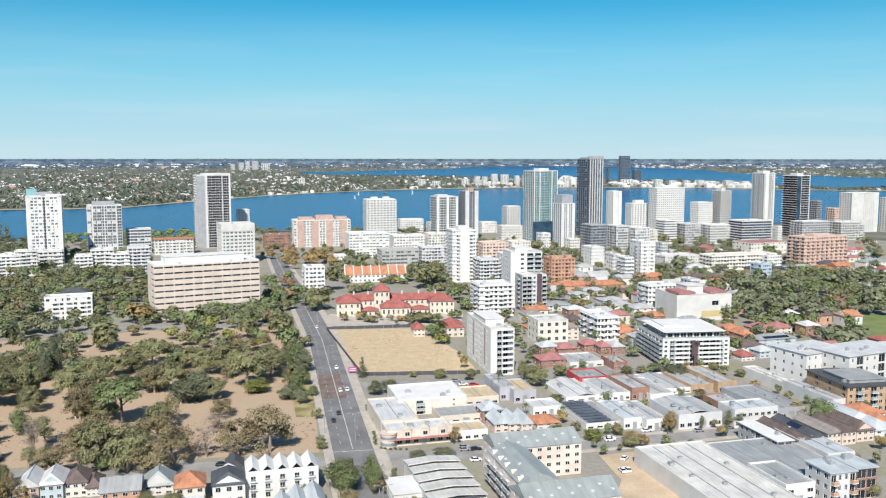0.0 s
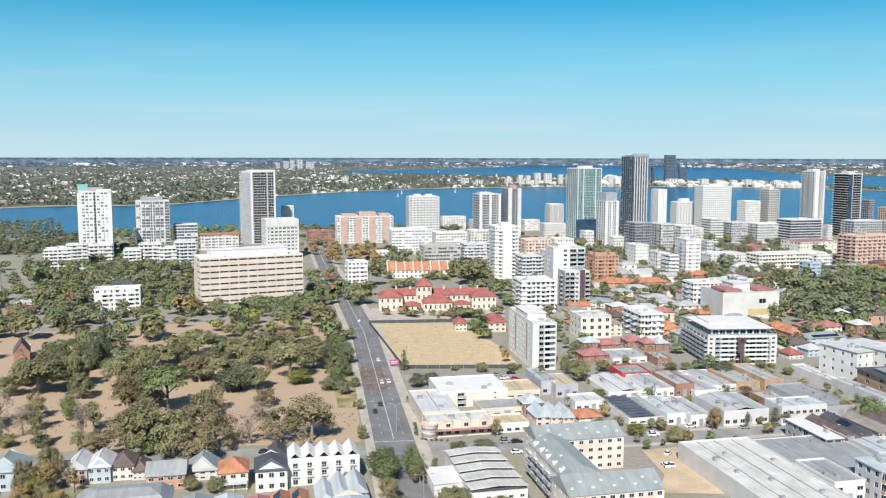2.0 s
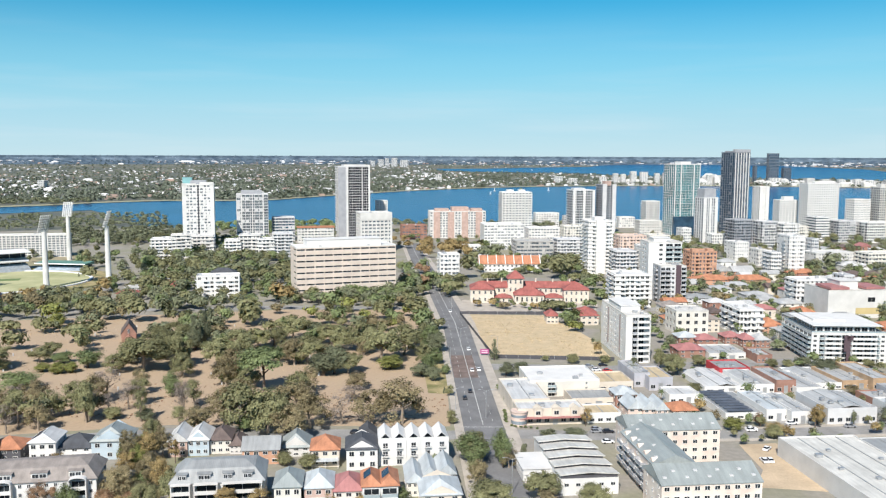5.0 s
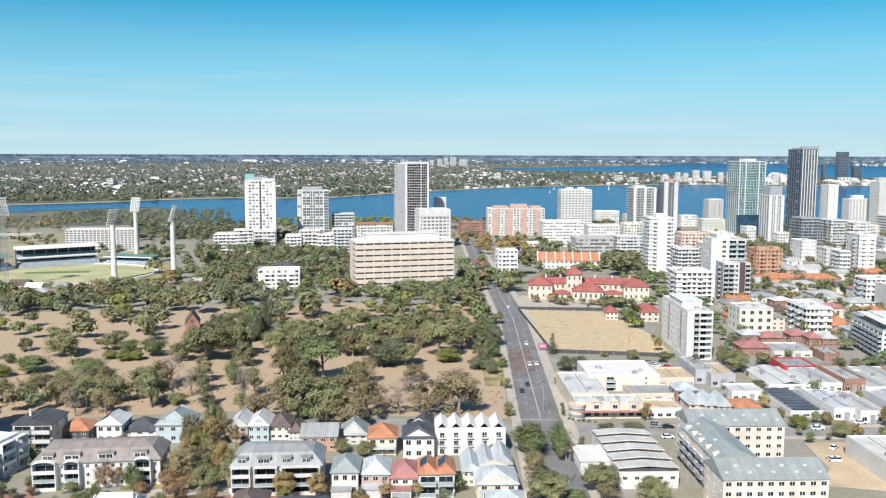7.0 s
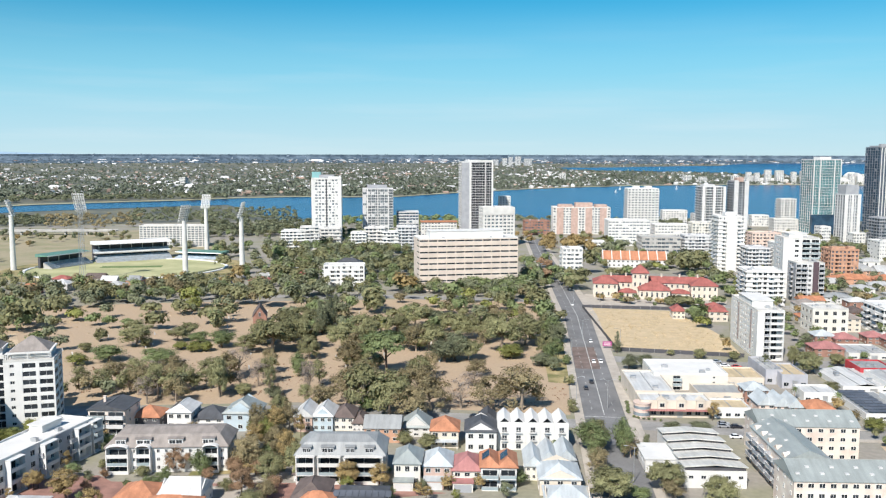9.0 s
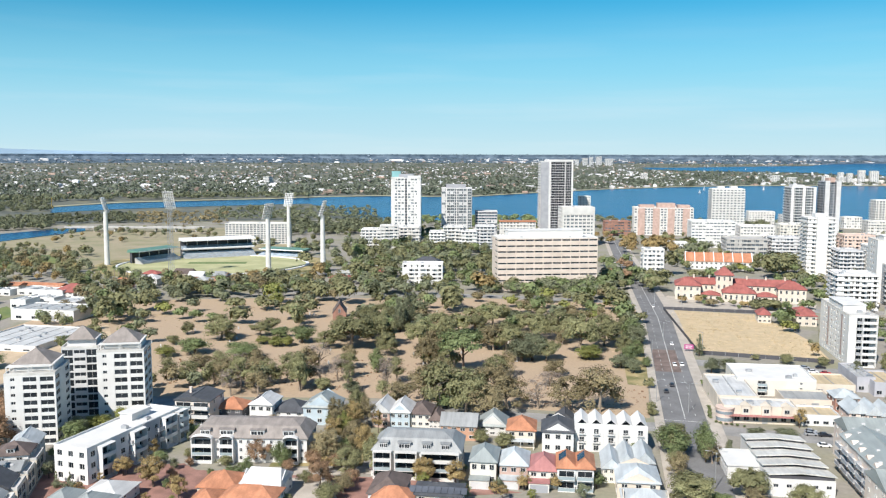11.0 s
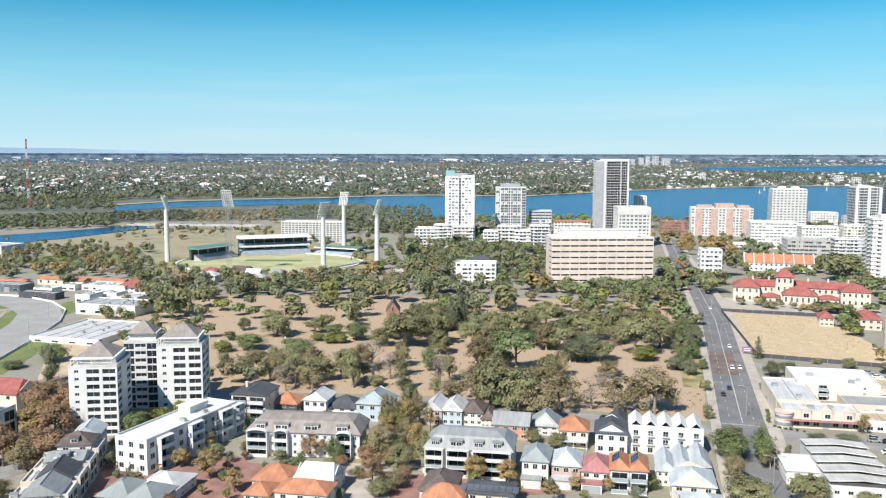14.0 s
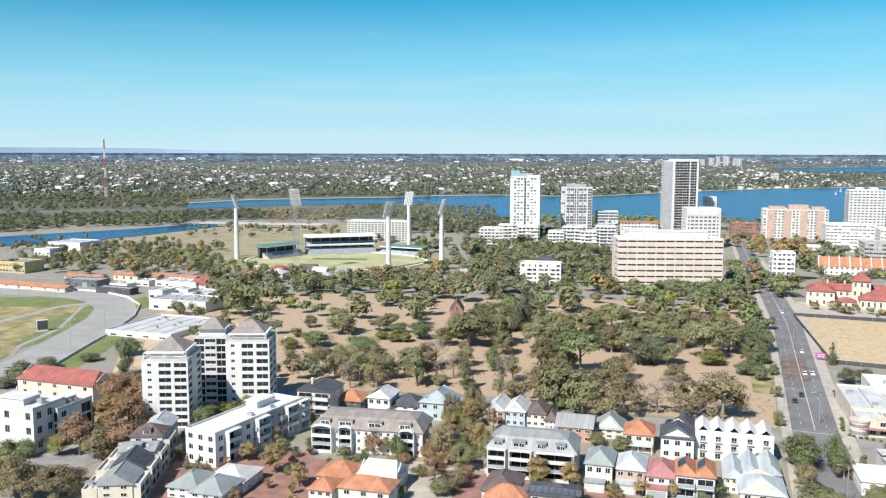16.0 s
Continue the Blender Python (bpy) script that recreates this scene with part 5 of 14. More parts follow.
def ribbed_stand(x, y, rot, w, d, h, roof, label, tiers=8, deck=False):
    """Stepped seats below, a charcoal back wall for the shade behind them, for the large stand an upper deck, and a
    cantilevered roof.
    """
    b = thing("grandstand", x, y, rot, label, "grandstand", "grandstands")
    low = h * (0.28 if deck else 0.42)
    for k in range(tiers):
        y0 = k * d * 0.62 / tiers
        bm = bmesh.new()
        bx(bm, 0, y0, 0, w, y0 + d * 0.62 / tiers - 0.005, 1.0 + k * low / tiers, 0)
        bx(bm, 0.4, y0 + 0.3, 1.0 + k * low / tiers, w - 0.4, y0 + 0.75, 1.42 + k * low / tiers, 1)
        part("seat_tier", bm, (CONCRETE, SEATS), b)
    # back wall coloured charcoal to give the shade under the roof
    bm = bmesh.new()
    bx(bm, 0, d * 0.84, 0, w, d, h * 0.86)
    part("back_wall", bm, DARK, b)
    if deck:
        bm = bmesh.new()
        bx(bm, 0, d * 0.36, h * 0.44, w, d * 0.835, h * 0.49, 0)
        for k in range(4):
            bx(bm, 0, d * (0.4 + k * 0.1), h * 0.49, w, d * (0.495 + k * 0.1), h * (0.52 + 0.04 * k), 1)
        bx(bm, 0, d * 0.36, h * 0.49, w, d * 0.36 + 0.15, h * 0.56, 2)
        part("upper_deck", bm, (CONCRETE, SEATS, WHITE_STEEL), b, "upper seating deck with white parapet")
    bm = bmesh.new()
    f = d * 0.22
    solid(bm, [(-1, f, h - 0.6), (w + 1, f, h - 0.6), (w + 1, d + 2, h - 1.6), (-1, d + 2, h - 1.6)], [(-1, f, h), (w + 1, f, h), (w + 1, d + 2, h + 0.9), (-1, d + 2, h + 0.9)])
    part("roof", bm, roof, b)
    bm = bmesh.new()
    bx(bm, -1, f - 0.3, h - 0.75, w + 1, f - 0.005, h + 0.15)
    part("fascia", bm, WHITE_STEEL, b, "white edge beam of the roof")
    for k in range(max(3, int(w / 9))):
        u = (k + 0.5) * w / max(3, int(w / 9))
        bm = bmesh.new()
        bx(bm, u - 0.2, d * 0.64, 0, u + 0.2, d * 0.64 + 0.4, h - 1.05)
        part("column", bm, WHITE, b)
    return b


def ring(name, cx, cy, rx, ry, rot, width, z0, z1, material, label, kind="structure"):
    bm = bmesh.new()
    n = 96
    m = pose(cx, cy, 0, 0, 0, rot)
    for i in range(n):
        q = []
        for a in (2 * math.pi * i / n, 2 * math.pi * (i + 1) / n):
            q.append(((rx * math.cos(a), ry * math.sin(a)), ((rx + width) * math.cos(a), (ry + width) * math.sin(a))))
        (a0, b0), (a1, b1) = q
        solid(bm, [(*a0, z0), (*b0, z0), (*b1, z0), (*a1, z0)], [(*a0, z1), (*b0, z1), (*b1, z1), (*a1, z1)])
    return one(name, bm, (material,), label, name.replace("_", " "), m, kind=kind)


def disc(name, cx, cy, rx, ry, rot, z, material, label):
    bm = bmesh.new()
    pts = [(rx * math.cos(2 * math.pi * i / 96), ry * math.sin(2 * math.pi * i / 96)) for i in range(96)]
    solid(bm, [(*p, z - 0.4) for p in pts], [(*p, z) for p in pts])
    return one(name, bm, (material,), label, "ground", pose(cx, cy, 0, 0, 0, rot), kind="structure")


def radio_mast(x, y, h):
    b = thing("radio_mast", x, y, 20, "tall red and white banded lattice mast", "mast")
    n = 7
    for k in range(n):
        z0, z1 = h * k / n, h * (k + 1) / n - 0.02
        w0, w1 = 1.8 * (1 - k / n * 0.6), 1.8 * (1 - (k + 1) / n * 0.6)
        bm = bmesh.new()
        for sx, sy in ((-1, -1), (1, -1), (1, 1), (-1, 1)):
            bar(bm, (sx * w0, sy * w0, z0), (sx * w1, sy * w1, z1), 0.3)
        for i in range(3):
            t0, t1 = i / 3, (i + 1) / 3
            a, c = w0 + (w1 - w0) * t0, w0 + (w1 - w0) * t1
            for s in (-1, 1):
                bar(bm, (-a, s * a, z0 + (z1 - z0) * t0), (c, s * c, z0 + (z1 - z0) * t1), 0.2)
                bar(bm, (s * a, a, z0 + (z1 - z0) * t0), (s * c, -c, z0 + (z1 - z0) * t1), 0.2)
        part("section", bm, RED_STEEL if k % 2 == 0 else WHITE_STEEL, b)


def crane(x, y, h, lean, rot):
    b = thing("crane", x, y, rot, "yellow construction crane with raised jib", "crane", "cranes")
    bm = bmesh.new()
    bx(bm, -3, -2, 0, 3, 2, 3.5)
    part("cab", bm, YELLOW_STEEL, b)
    bm = bmesh.new()
    for s in (-0.8, 0.8):
        bar(bm, (0, s, 3), (lean, s * 0.3, h), 0.35)
    for k in range(10):
        t0, t1 = k / 10, (k + 1) / 10
        bar(bm, (lean * t0, -0.7, 3 + (h - 3) * t0), (lean * t1, 0.7, 3 + (h - 3) * t1), 0.2)
    part("jib", bm, YELLOW_STEEL, b)


def sailboat(b, D, h):
    x, y, z, k = far(b, D)
    boat = thing("sailing_boat", x, y, 30, "small white sailing boat on the river", "boat", "boats", z + 0.5)
    bm = bmesh.new()
    solid(bm, [(-3 * k, -0.6 * k, 0), (3 * k, -0.3 * k, 0), (3 * k, 0.3 * k, 0), (-3 * k, 0.6 * k, 0)], [(-3.3 * k, -1.2 * k, 1.0 * k), (4 * k, -0.1 * k, 1.2 * k), (4 * k, 0.1 * k, 1.2 * k), (-3.3 * k, 1.2 * k, 1.0 * k)])
    part("hull", bm, WHITE, boat)
    bm = bmesh.new()
    solid(bm, [(-2.8 * k, -0.05, 1.6 * k), (1 * k, -0.05, 1.6 * k), (1 * k, 0.05, 1.6 * k), (-2.8 * k, 0.05, 1.6 * k)], [(0.8 * k, -0.04, h * k), (1 * k, -0.04, h * k), (1 * k, 0.04, h * k), (0.8 * k, 0.04, h * k)])
    part("sail", bm, WHITE, boat)


def pergola(x, y, rot, w, d, z):
    """White posts and beams over a roof terrace."""
    p = thing("roof_pergola", x, y, rot, "white pergola frame on a roof terrace", "pergola", "roof pergolas", z)
    for u in (0.4, w / 2, w - 0.4):
        for v in (0.4, d - 0.4):
            bm = bmesh.new()
            bx(bm, u - 0.12, v - 0.12, 0, u + 0.12, v + 0.12, 2.4)
            part("post", bm, WHITE, p)
    for i in range(5):
        bm = bmesh.new()
        bx(bm, 0.1, 0.2 + i * (d - 0.6) / 4, 2.4, w - 0.1, 0.4 + i * (d - 0.6) / 4, 2.6)
        part("beam", bm, WHITE, p)

# ---- river and far banks ----
RIVER = ([(-47.17, 1501), (-43.64, 1558), (-41.10, 1580), (-35.92, 1618), (-31.40, 1654), (-28.36, 1265), (-26.09, 1216), (-23.84, 1212), (-20.14, 1226), (-12.83, 1256), (-6.95, 1272), (0.60, 1345), (11.79, 1398), (29.50, 1575)],
    [(-47.17, 1649), (-43.63, 1741), (-38.90, 1784), (-33.66, 1820), (-31.40, 1880), (-26.88, 1929), (-23.88, 1893), (-20.19, 1917), (-13.50, 2259), (-11.70, 2368), (-6.92, 2589), (-3.17, 2745), (0.59, 2836), (6.22, 2955), (11.74, 3030), (18.75, 3055), (22.06, 2969), (29.39, 3014)])
CREEK = ([(-60.60, 963), (-57.96, 969), (-56.13, 972), (-53.70, 979), (-51.63, 1017), (-50.30, 1029), (-46.72, 1100), (-45.27, 1135)],
    [(-60.57, 1076), (-57.93, 1079), (-56.10, 1093), (-53.67, 1104), (-50.28, 1129), (-46.71, 1178), (-45.27, 1180)])
BAY = ([(-9.48, 5451), (-6.90, 5093), (-3.17, 4921), (0.59, 4646), (2.47, 4408), (8.07, 4128), (11.73, 3983), (15.29, 4046), (18.73, 3941), (22.05, 3295), (24.91, 3250), (29.38, 3386)],
    [(-9.48, 6139), (-6.16, 6326), (-3.17, 6958), (0.59, 7586), (1.34, 8779), (4.34, 9845), (8.06, 10552), (11.70, 9508), (14.56, 8259), (17.00, 7323), (18.71, 5820), (22.02, 5500), (25.19, 5028), (29.35, 4833)])
water_body("river_water", *RIVER, "wide blue river below the city")
water_body("creek_water", *CREEK, "narrow dark blue river arm between banks")
water_body("bay_water", *BAY, "blue bay beyond the far peninsula", 1.5)
BODIES = (RIVER, CREEK, BAY)
far_suburbs(BODIES, 3, 8800, -64, 32, 7, 68, False)
far_suburbs(BODIES, 4, 3600, -64, 32, 12, 74, True)
# the remotest roofs carry haze in their colour
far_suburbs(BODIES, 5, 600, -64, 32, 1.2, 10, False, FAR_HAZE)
far_suburbs(BODIES, 21, 210, 2, 20.5, 43.6, 48.0, False, OFFWHITE, 1.9)
far_woods("far_woods", wood_places(BODIES, 7, 24000, -66, 34, 17, 75, 7, 13), "olive green trees filling the distant suburbs", quads=11)
far_woods("far_woods", wood_places(BODIES, 9, 9000, -66, 34, 2, 18, 8, 15), "trees in the remote suburbs with blue haze in their colour", FAR_HAZE_TREES, 9)
shore_land("foreshore", [(b, d * 1.0) for b, d in RIVER[1]], [(b, d * 1.022) for b, d in RIVER[1]], SAND_GRASS, "pale dry grass along the far river shore")
RIVERBANK = random.Random(8)


def bank_wood(name, b0, b1, d0, d1, n, h0, h1, label, leaf=None):
    places = []
    for _ in range(n):
        b, d = radians(RIVERBANK.uniform(b0, b1)), 1 / RIVERBANK.uniform(1 / d1, 1 / d0)
        h = RIVERBANK.uniform(h0, h1)
        places.append((d * math.sin(b), d * math.cos(b), 0, h, h * RIVERBANK.uniform(0.45, 0.75)))
    far_woods(name, places, label, leaf, 80, 0.2)


bank_wood("riverside_wood", -59.66, -56.08, 1141, 1422, 260, 6, 11, "olive green wood along the river", LEAVES['dark'])
bank_wood("riverside_wood", -56.38, -47.19, 1175, 1374, 420, 6, 11, "olive green wood along the river", LEAVES['dark'])
bank_wood("riverside_wood", -47.18, -42.21, 1248, 1415, 160, 5, 9, "olive green wood along the river", LEAVES['dark'])
bank_wood("far_bank_wood", -59.61, -47.17, 1541, 1918, 520, 6, 10, "olive trees on the far river flats", LEAVES['dark'])
bank_wood("island_wood", -37.41, -26.86, 1262, 1530, 380, 4, 8, "scrubby trees on the river island", LEAVES['dark'])
bank_wood("island_wood", -42.21, -36.67, 1188, 1420, 160, 4, 8, "scrubby trees on the river island", LEAVES['brown'])
bank_wood("riverside_wood", -32.90, -26.09, 1013, 1200, 260, 6, 11, "olive green wood along the river", LEAVES['dark'])
bank_wood("riverside_wood", -26.09, -15.81, 1128, 1265, 160, 6, 11, "trees along the near river shore", LEAVES['green'])
bank_wood("riverside_wood", -12.84, 0.60, 1180, 1270, 120, 6, 10, "trees along the near river shore", LEAVES['dark'])
bank_wood("far_bank_wood", -59.59, -31.40, 1846, 1968, 330, 9, 15, "dark trees along the far river bank", LEAVES['dark'])
bank_wood("far_bank_wood", -13.49, 8.08, 2426, 2886, 10, 5, 9, "low trees along the far shore", LEAVES['dark'])
bank_wood("bluff_wood", 25.19, 29.35, 3945, 7916, 500, 10, 18, "wooded bluff beyond the bay", LEAVES['dark'])

# ---- roads, paths and open ground ----
MAIN_ROAD = [(0.5, 150), (-18.5, 238), (-34.0, 312.6), (-51.5, 400), (-72.6, 505), (-104, 630), (-150, 800), (-190, 960)]
strip("main_road", MAIN_ROAD, -7.6, 7.6, ASPHALT, 0.13, "wide grey asphalt road with lane lines")
strip("kerb_left", MAIN_ROAD, -8.0, -7.6, FOOTPATH, 0.26, "concrete kerb", "kerb")
strip("kerb_right", MAIN_ROAD, 7.6, 8.0, FOOTPATH, 0.26, "concrete kerb", "kerb")
strip("pavement_left", MAIN_ROAD, -11.0, -8.0, FOOTPATH, 0.22, "pale concrete footpath beside the road", "pavement")
strip("pavement_right", MAIN_ROAD, 8.0, 12.0, FOOTPATH, 0.22, "pale concrete footpath beside the road", "pavement")
strip("median_line", MAIN_ROAD[2:], -0.16, 0.16, PAINT, 0.145, "white centre line", "road marking")
strip("road_patch", [(-47.5, 380), (-51.5, 400), (-56.1, 423)], -7.2, 4.0, RED_ASPHALT, 0.137, "reddish worn road patch", "road")
NORTH_STREET = [(-330, 215), (-143, 286), (-45, 299), (-34, 303), (14, 308), (60, 318), (115, 333), (190, 358), (300, 400)]
strip("north_street", NORTH_STREET, -5.0, 5.0, OLD_ASPHALT, 0.022, "pale worn asphalt side street")
strip("pavement_north", NORTH_STREET[4:], 5.0, 7.5, FOOTPATH, 0.128, "pale concrete footpath", "pavement")
strip("pavement_south", NORTH_STREET[4:], -7.5, -5.0, FOOTPATH, 0.128, "pale concrete footpath", "pavement")
SOUTH_STREET = [(-46, 402), (17, 408), (60, 424), (130, 446), (260, 500)]
strip("south_street", SOUTH_STREET, -6.0, 6.0, OLD_ASPHALT, 0.027, "pale worn asphalt side street")
strip("stadium_road", [(-660, 380), (-580, 405), (-545, 432), (-500, 470), (-430, 500), (-340, 545)], -5.0, 5.0, OLD_ASPHALT, 0.132, "worn asphalt road past the stadium")
strip("school_street", [(-330, 500), (-190, 540), (-82, 552), (-18, 560), (90, 585), (300, 650)], -6.5, 6.5, OLD_ASPHALT, 0.017, "pale asphalt street by the school")
strip("lane_street", [(66, 424), (72, 380), (82, 330)], -3.2, 3.2, OLD_ASPHALT, 0.012, "narrow asphalt lane between workshops")
for k in range(2):
    for i in range(56):
        y = 318 + i * 9
        x = np.interp(y, [p[1] for p in MAIN_ROAD], [p[0] for p in MAIN_ROAD]) + (-4.2, 4.2)[k]
        bm = bmesh.new()
        bx(bm, -0.09, 0, 0.1, 0.09, 3.2, 0.142)
        one("lane_dash", bm, (PAINT,), "white painted lane dash", "road marking", pose(x, y, 0, 0, 0, 12.5), kind="structure")
for x0, y0, L in ((-41.5, 308.5, 15.5),):
    bm = bmesh.new()
    bx(bm, 0, 0, 0.1, L, 0.35, 0.142)
    one("stop_line", bm, (PAINT,), "white painted stop line", "road marking", pose(x0, y0, 0, 0, 0, 10), kind="structure")
patch("park_ground", [(-46, 309), (-62, 400), (-80, 500), (-92, 548), (-190, 530), (-330, 470), (-420, 420), (-395, 330), (-260, 250), (-150, 293)], PARK, 0.035, "bare dry brown parkland earth")
patch("park_verge", [(-50, 352), (-62, 412), (-82, 505), (-96, 508), (-76, 412), (-62, 352)], LAWN_DRY, 0.040, "thin green verge lawn")
patch("vacant_lot", [(-73.1, 534.7), (-40.3, 423.2), (18.4, 426.7), (9.8, 470.6), (-4.1, 507.8), (-21.1, 540.2)], LOT, 0.045, "straw coloured vacant block of dry ground", "vacant lot")
patch("sand_yard", [(57.5, 305.9), (70.8, 309.6), (77.6, 266.1), (55.7, 266.1), (60.8, 281.6)], SAND, 0.050, "bare sandy yard with worn edges")
patch("sports_lawn", [(256.5, 542.5), (292.2, 585.8), (345.1, 603.3), (270.9, 471.1), (256.6, 492.7)], LAWN, 0.055, "mown green oval lawn")
patch("hillside_sand", [(-354.0, 291.9), (-359.1, 318.7), (-353.1, 364.1), (-307.0, 320.3), (-295.2, 271.3), (-306.9, 240.5), (-328.9, 261.2)], SAND, 0.060, "bare sandy bank beside the track")
patch("oval_surround", [(-853.1, 790.0), (-662.4, 889.6), (-473.2, 775.8), (-444.7, 729.3), (-515.3, 532.4), (-672.3, 531.6), (-786.9, 615.5)], DRY_FLAT, 0.065, "dry grass and gravel round the stadium")
patch("sandy_flat", [(-740.2, 596.3), (-771.8, 727.6), (-760.9, 817.6), (-670.7, 925.9), (-612.3, 845.2), (-654.4, 676.8), (-650.5, 601.7)], DRY_FLAT, 0.070, "dry grassy riverside flat")
patch("playing_field", [(-672.3, 531.6), (-650.5, 601.7), (-617.6, 581.7), (-587.4, 553.1), (-606.7, 502.9)], LAWN, 0.075, "green playing field by the river")
patch("tower_park_lawn", [(-341.2, 706.8), (-290.1, 745.7), (-252.4, 722.7), (-239.2, 677.6), (-290.6, 655.6)], LAWN, 0.080, "green park lawn below apartment towers")
patch("lane_paving", [(-184.6, 155.2), (-209.4, 189.6), (-201.8, 188.0), (-171.6, 206.1), (-164.6, 203.1), (-96.7, 223.1), (-68.4, 224.6)], BRICK_PAVE, 0.085, "red brick paved courtyard lane")
patch("courtyard_paving", [(-135.9, 207.9), (-124.8, 214.2), (-112.7, 198.2), (-124.3, 188)], FOOTPATH, 0.089, "pale paved courtyard between garden beds")
patch("garden_path", [(-154, 208.4), (-112.9, 228.1), (-110.3, 223.1), (-150.3, 203.3)], FOOTPATH, 0.093, "pale paved garden path")
patch("garden_beds", [(-152, 236), (-128, 246), (-120, 226), (-146, 214)], LAWN_DRY, 0.097, "patchy garden beds under trees")
patch("parking_court", [(-246, 150), (-238, 176), (-220, 167), (-226, 145)], OLD_ASPHALT, 0.101, "grey asphalt parking court")
patch("school_yard", [(-84.7, 564.6), (-78.5, 589.3), (14.1, 589.5), (11.4, 553.2), (-67.3, 545.5)], FOOTPATH, 0.090, "pale paved school forecourt")
TRACK_LINE = [(-605.3, 327.8), (-556.0, 346.4), (-522.2, 361.5), (-494.5, 367.4), (-464.8, 362.0), (-437.1, 347.6), (-413.1, 323.6), (-391.8, 293.7), (-372.3, 262.6), (-352.0, 230.9), (-329.2, 195.9)]
strip("trotting_track", TRACK_LINE, -13, 13, TRACK, 0.12, "wide grey curved trotting track")
patch("track_infield", [(-567.5, 307.0), (-511.1, 341.4), (-478.5, 351.1), (-449.7, 337.7), (-431.7, 316.4), (-392.3, 260.9), (-357.0, 210.3)], LAWN_DRY, 0.095, "patchy green and straw track infield")
patch("track_verge", [(-337.7, 233.5), (-365.6, 277.1), (-394.1, 319.5), (-377.2, 311.3), (-345.0, 267.6), (-325.8, 234.8)], LAWN, 0.100, "green verge by the track")
track_rail = thing("track_rail", 0, 0, 0, "low white boarded rail round the trotting track", "rail")
edge = []
for i, p in enumerate(TRACK_LINE):
    (ax, ay), (cx, cy) = TRACK_LINE[max(i - 1, 0)], TRACK_LINE[min(i + 1, len(TRACK_LINE) - 1)]
    d = Vector((cy - ay, ax - cx)).normalized()
    edge.append((Vector(p) - d * 13.1, Vector(p) - d * 13.35))
for (a, b), (c, d) in zip(edge, edge[1:]):
    bm = bmesh.new()
    solid(bm, [(*q, 0.0) for q in (a, c, d, b)], [(*q, 1.2) for q in (a, c, d, b)])
    part("rail_board", bm, WHITE_STEEL, track_rail)

# ---- stadium ----
disc("cricket_oval", -462, 600, 80, 66, 25, 0.25, OVAL, "mown pale green cricket oval with faint stripes")
ring("oval_fence", -462, 600, 79, 65, 25, 2.2, 0.1, 1.0, WHITE_STEEL, "white boundary boards round the oval")
ring("grass_bank", -462, 600, 83, 69, 25, 16, 0.05, 0.6, LAWN_DRY, "grass bank round the oval")
patch("wicket", [(-492, 606), (-446, 626), (-441, 616), (-487, 596)], PITCH, 0.35, "dark green wicket strips", "wicket")
ribbed_stand(-510.3, 621.2, 48.0, 65.4, 24, 16.4, WHITE_ROOF_STAND, "two-tier grandstand with white roof and blue seats", 8, True)
ribbed_stand(-518.0, 576.3, 82.8, 43.8, 16, 11.2, SHELTER, "low grandstand with green roof", 8)
ribbed_stand(-465.6, 670.3, 1.5, 45.2, 16, 6.5, SHELTER, "low grandstand with green roof", 8)
floodlight(-367.6, 623.3, 51.3, -76, False)
floodlight(-395.9, 584.7, 50.0, 257, False)
floodlight(-479.3, 745.4, 49.8, 7, False)
floodlight(-449.7, 531.6, 62.5, 190, True)
floodlight(-542.8, 561.0, 53.3, 116, False)
tower(-563.5, 747.5, 20, 67.7, 16, 21.0, 9, 18, 4, OFFWHITE, "long cream slab building with a grid of windows", pier=0.25, band=0.35, category="slab building")

# ---- far towers by the river ----
# the single charcoal fin stands for a dark vertical slot in the facade
tower(-419.9, 854.6, 22, 32.7, 24, 68.0, 21, 9, 5, WHITE, "white apartment tower with staggered dark windows", mix=0.35, pier=0.3, band=0.4, cap=((0.0, 0.5, 0.3, 0.4, 8, TEAL_PAINT), (0.25, 0.2, 0.5, 0.6, 5, GREY)), fins=1, finm=DARK, panels=((0.0, 0.1, 0, 1.02, WHITE), (0.9, 1.0, 0, 1.02, WHITE), (0.0, 0.44, 1.0, 1.03, WHITE), (0.56, 1.0, 1.0, 1.05, WHITE)))
tower(-389.8, 927.3, 22, 35.7, 22, 54.8, 17, 7, 5, PALE, "pale grey gridded glass apartment tower", TINT_GLASS, mix=0.2, pier=0.12, band=0.22, cap=((0.15, 0.2, 0.65, 0.6, 5),), capm=GREY, fins=3, finm=WHITE)
tower(-296.5, 1013.4, 24, 43.0, 28, 85.7, 27, 9, 5, PALE, "dark glass apartment tower with white roof frame", BLACK_GLASS, pier=0.05, band=0.17, proud=0.3, cap=((0.2, 0.1, 0.78, 0.8, 3),), capm=WHITE, fins=2, finm=PALE, panels=((0, 0.25, 0, 1.0, GREY), (0.26, 0.31, 0, 1.02, WHITE), (0.95, 1.0, 0, 1.035, WHITE), (0.45, 0.95, 1.01, 1.035, WHITE)))
tower(-262.8, 1080.0, 22, 16.3, 14, 40.8, 13, 4, 3, WHITE, "slim white tower with arched roof", pier=0.5, band=0.5)
tower(-231.0, 864.2, 25, 38.5, 26, 39.7, 11, 8, 4, OFFWHITE, "white gridded office building", pier=0.3, band=0.45, category="office building", panels=((0, 1.0, 0.84, 1.02, OFFWHITE), (0, 0.06, 0, 0.84, OFFWHITE), (0.94, 1.0, 0, 0.84, OFFWHITE)))
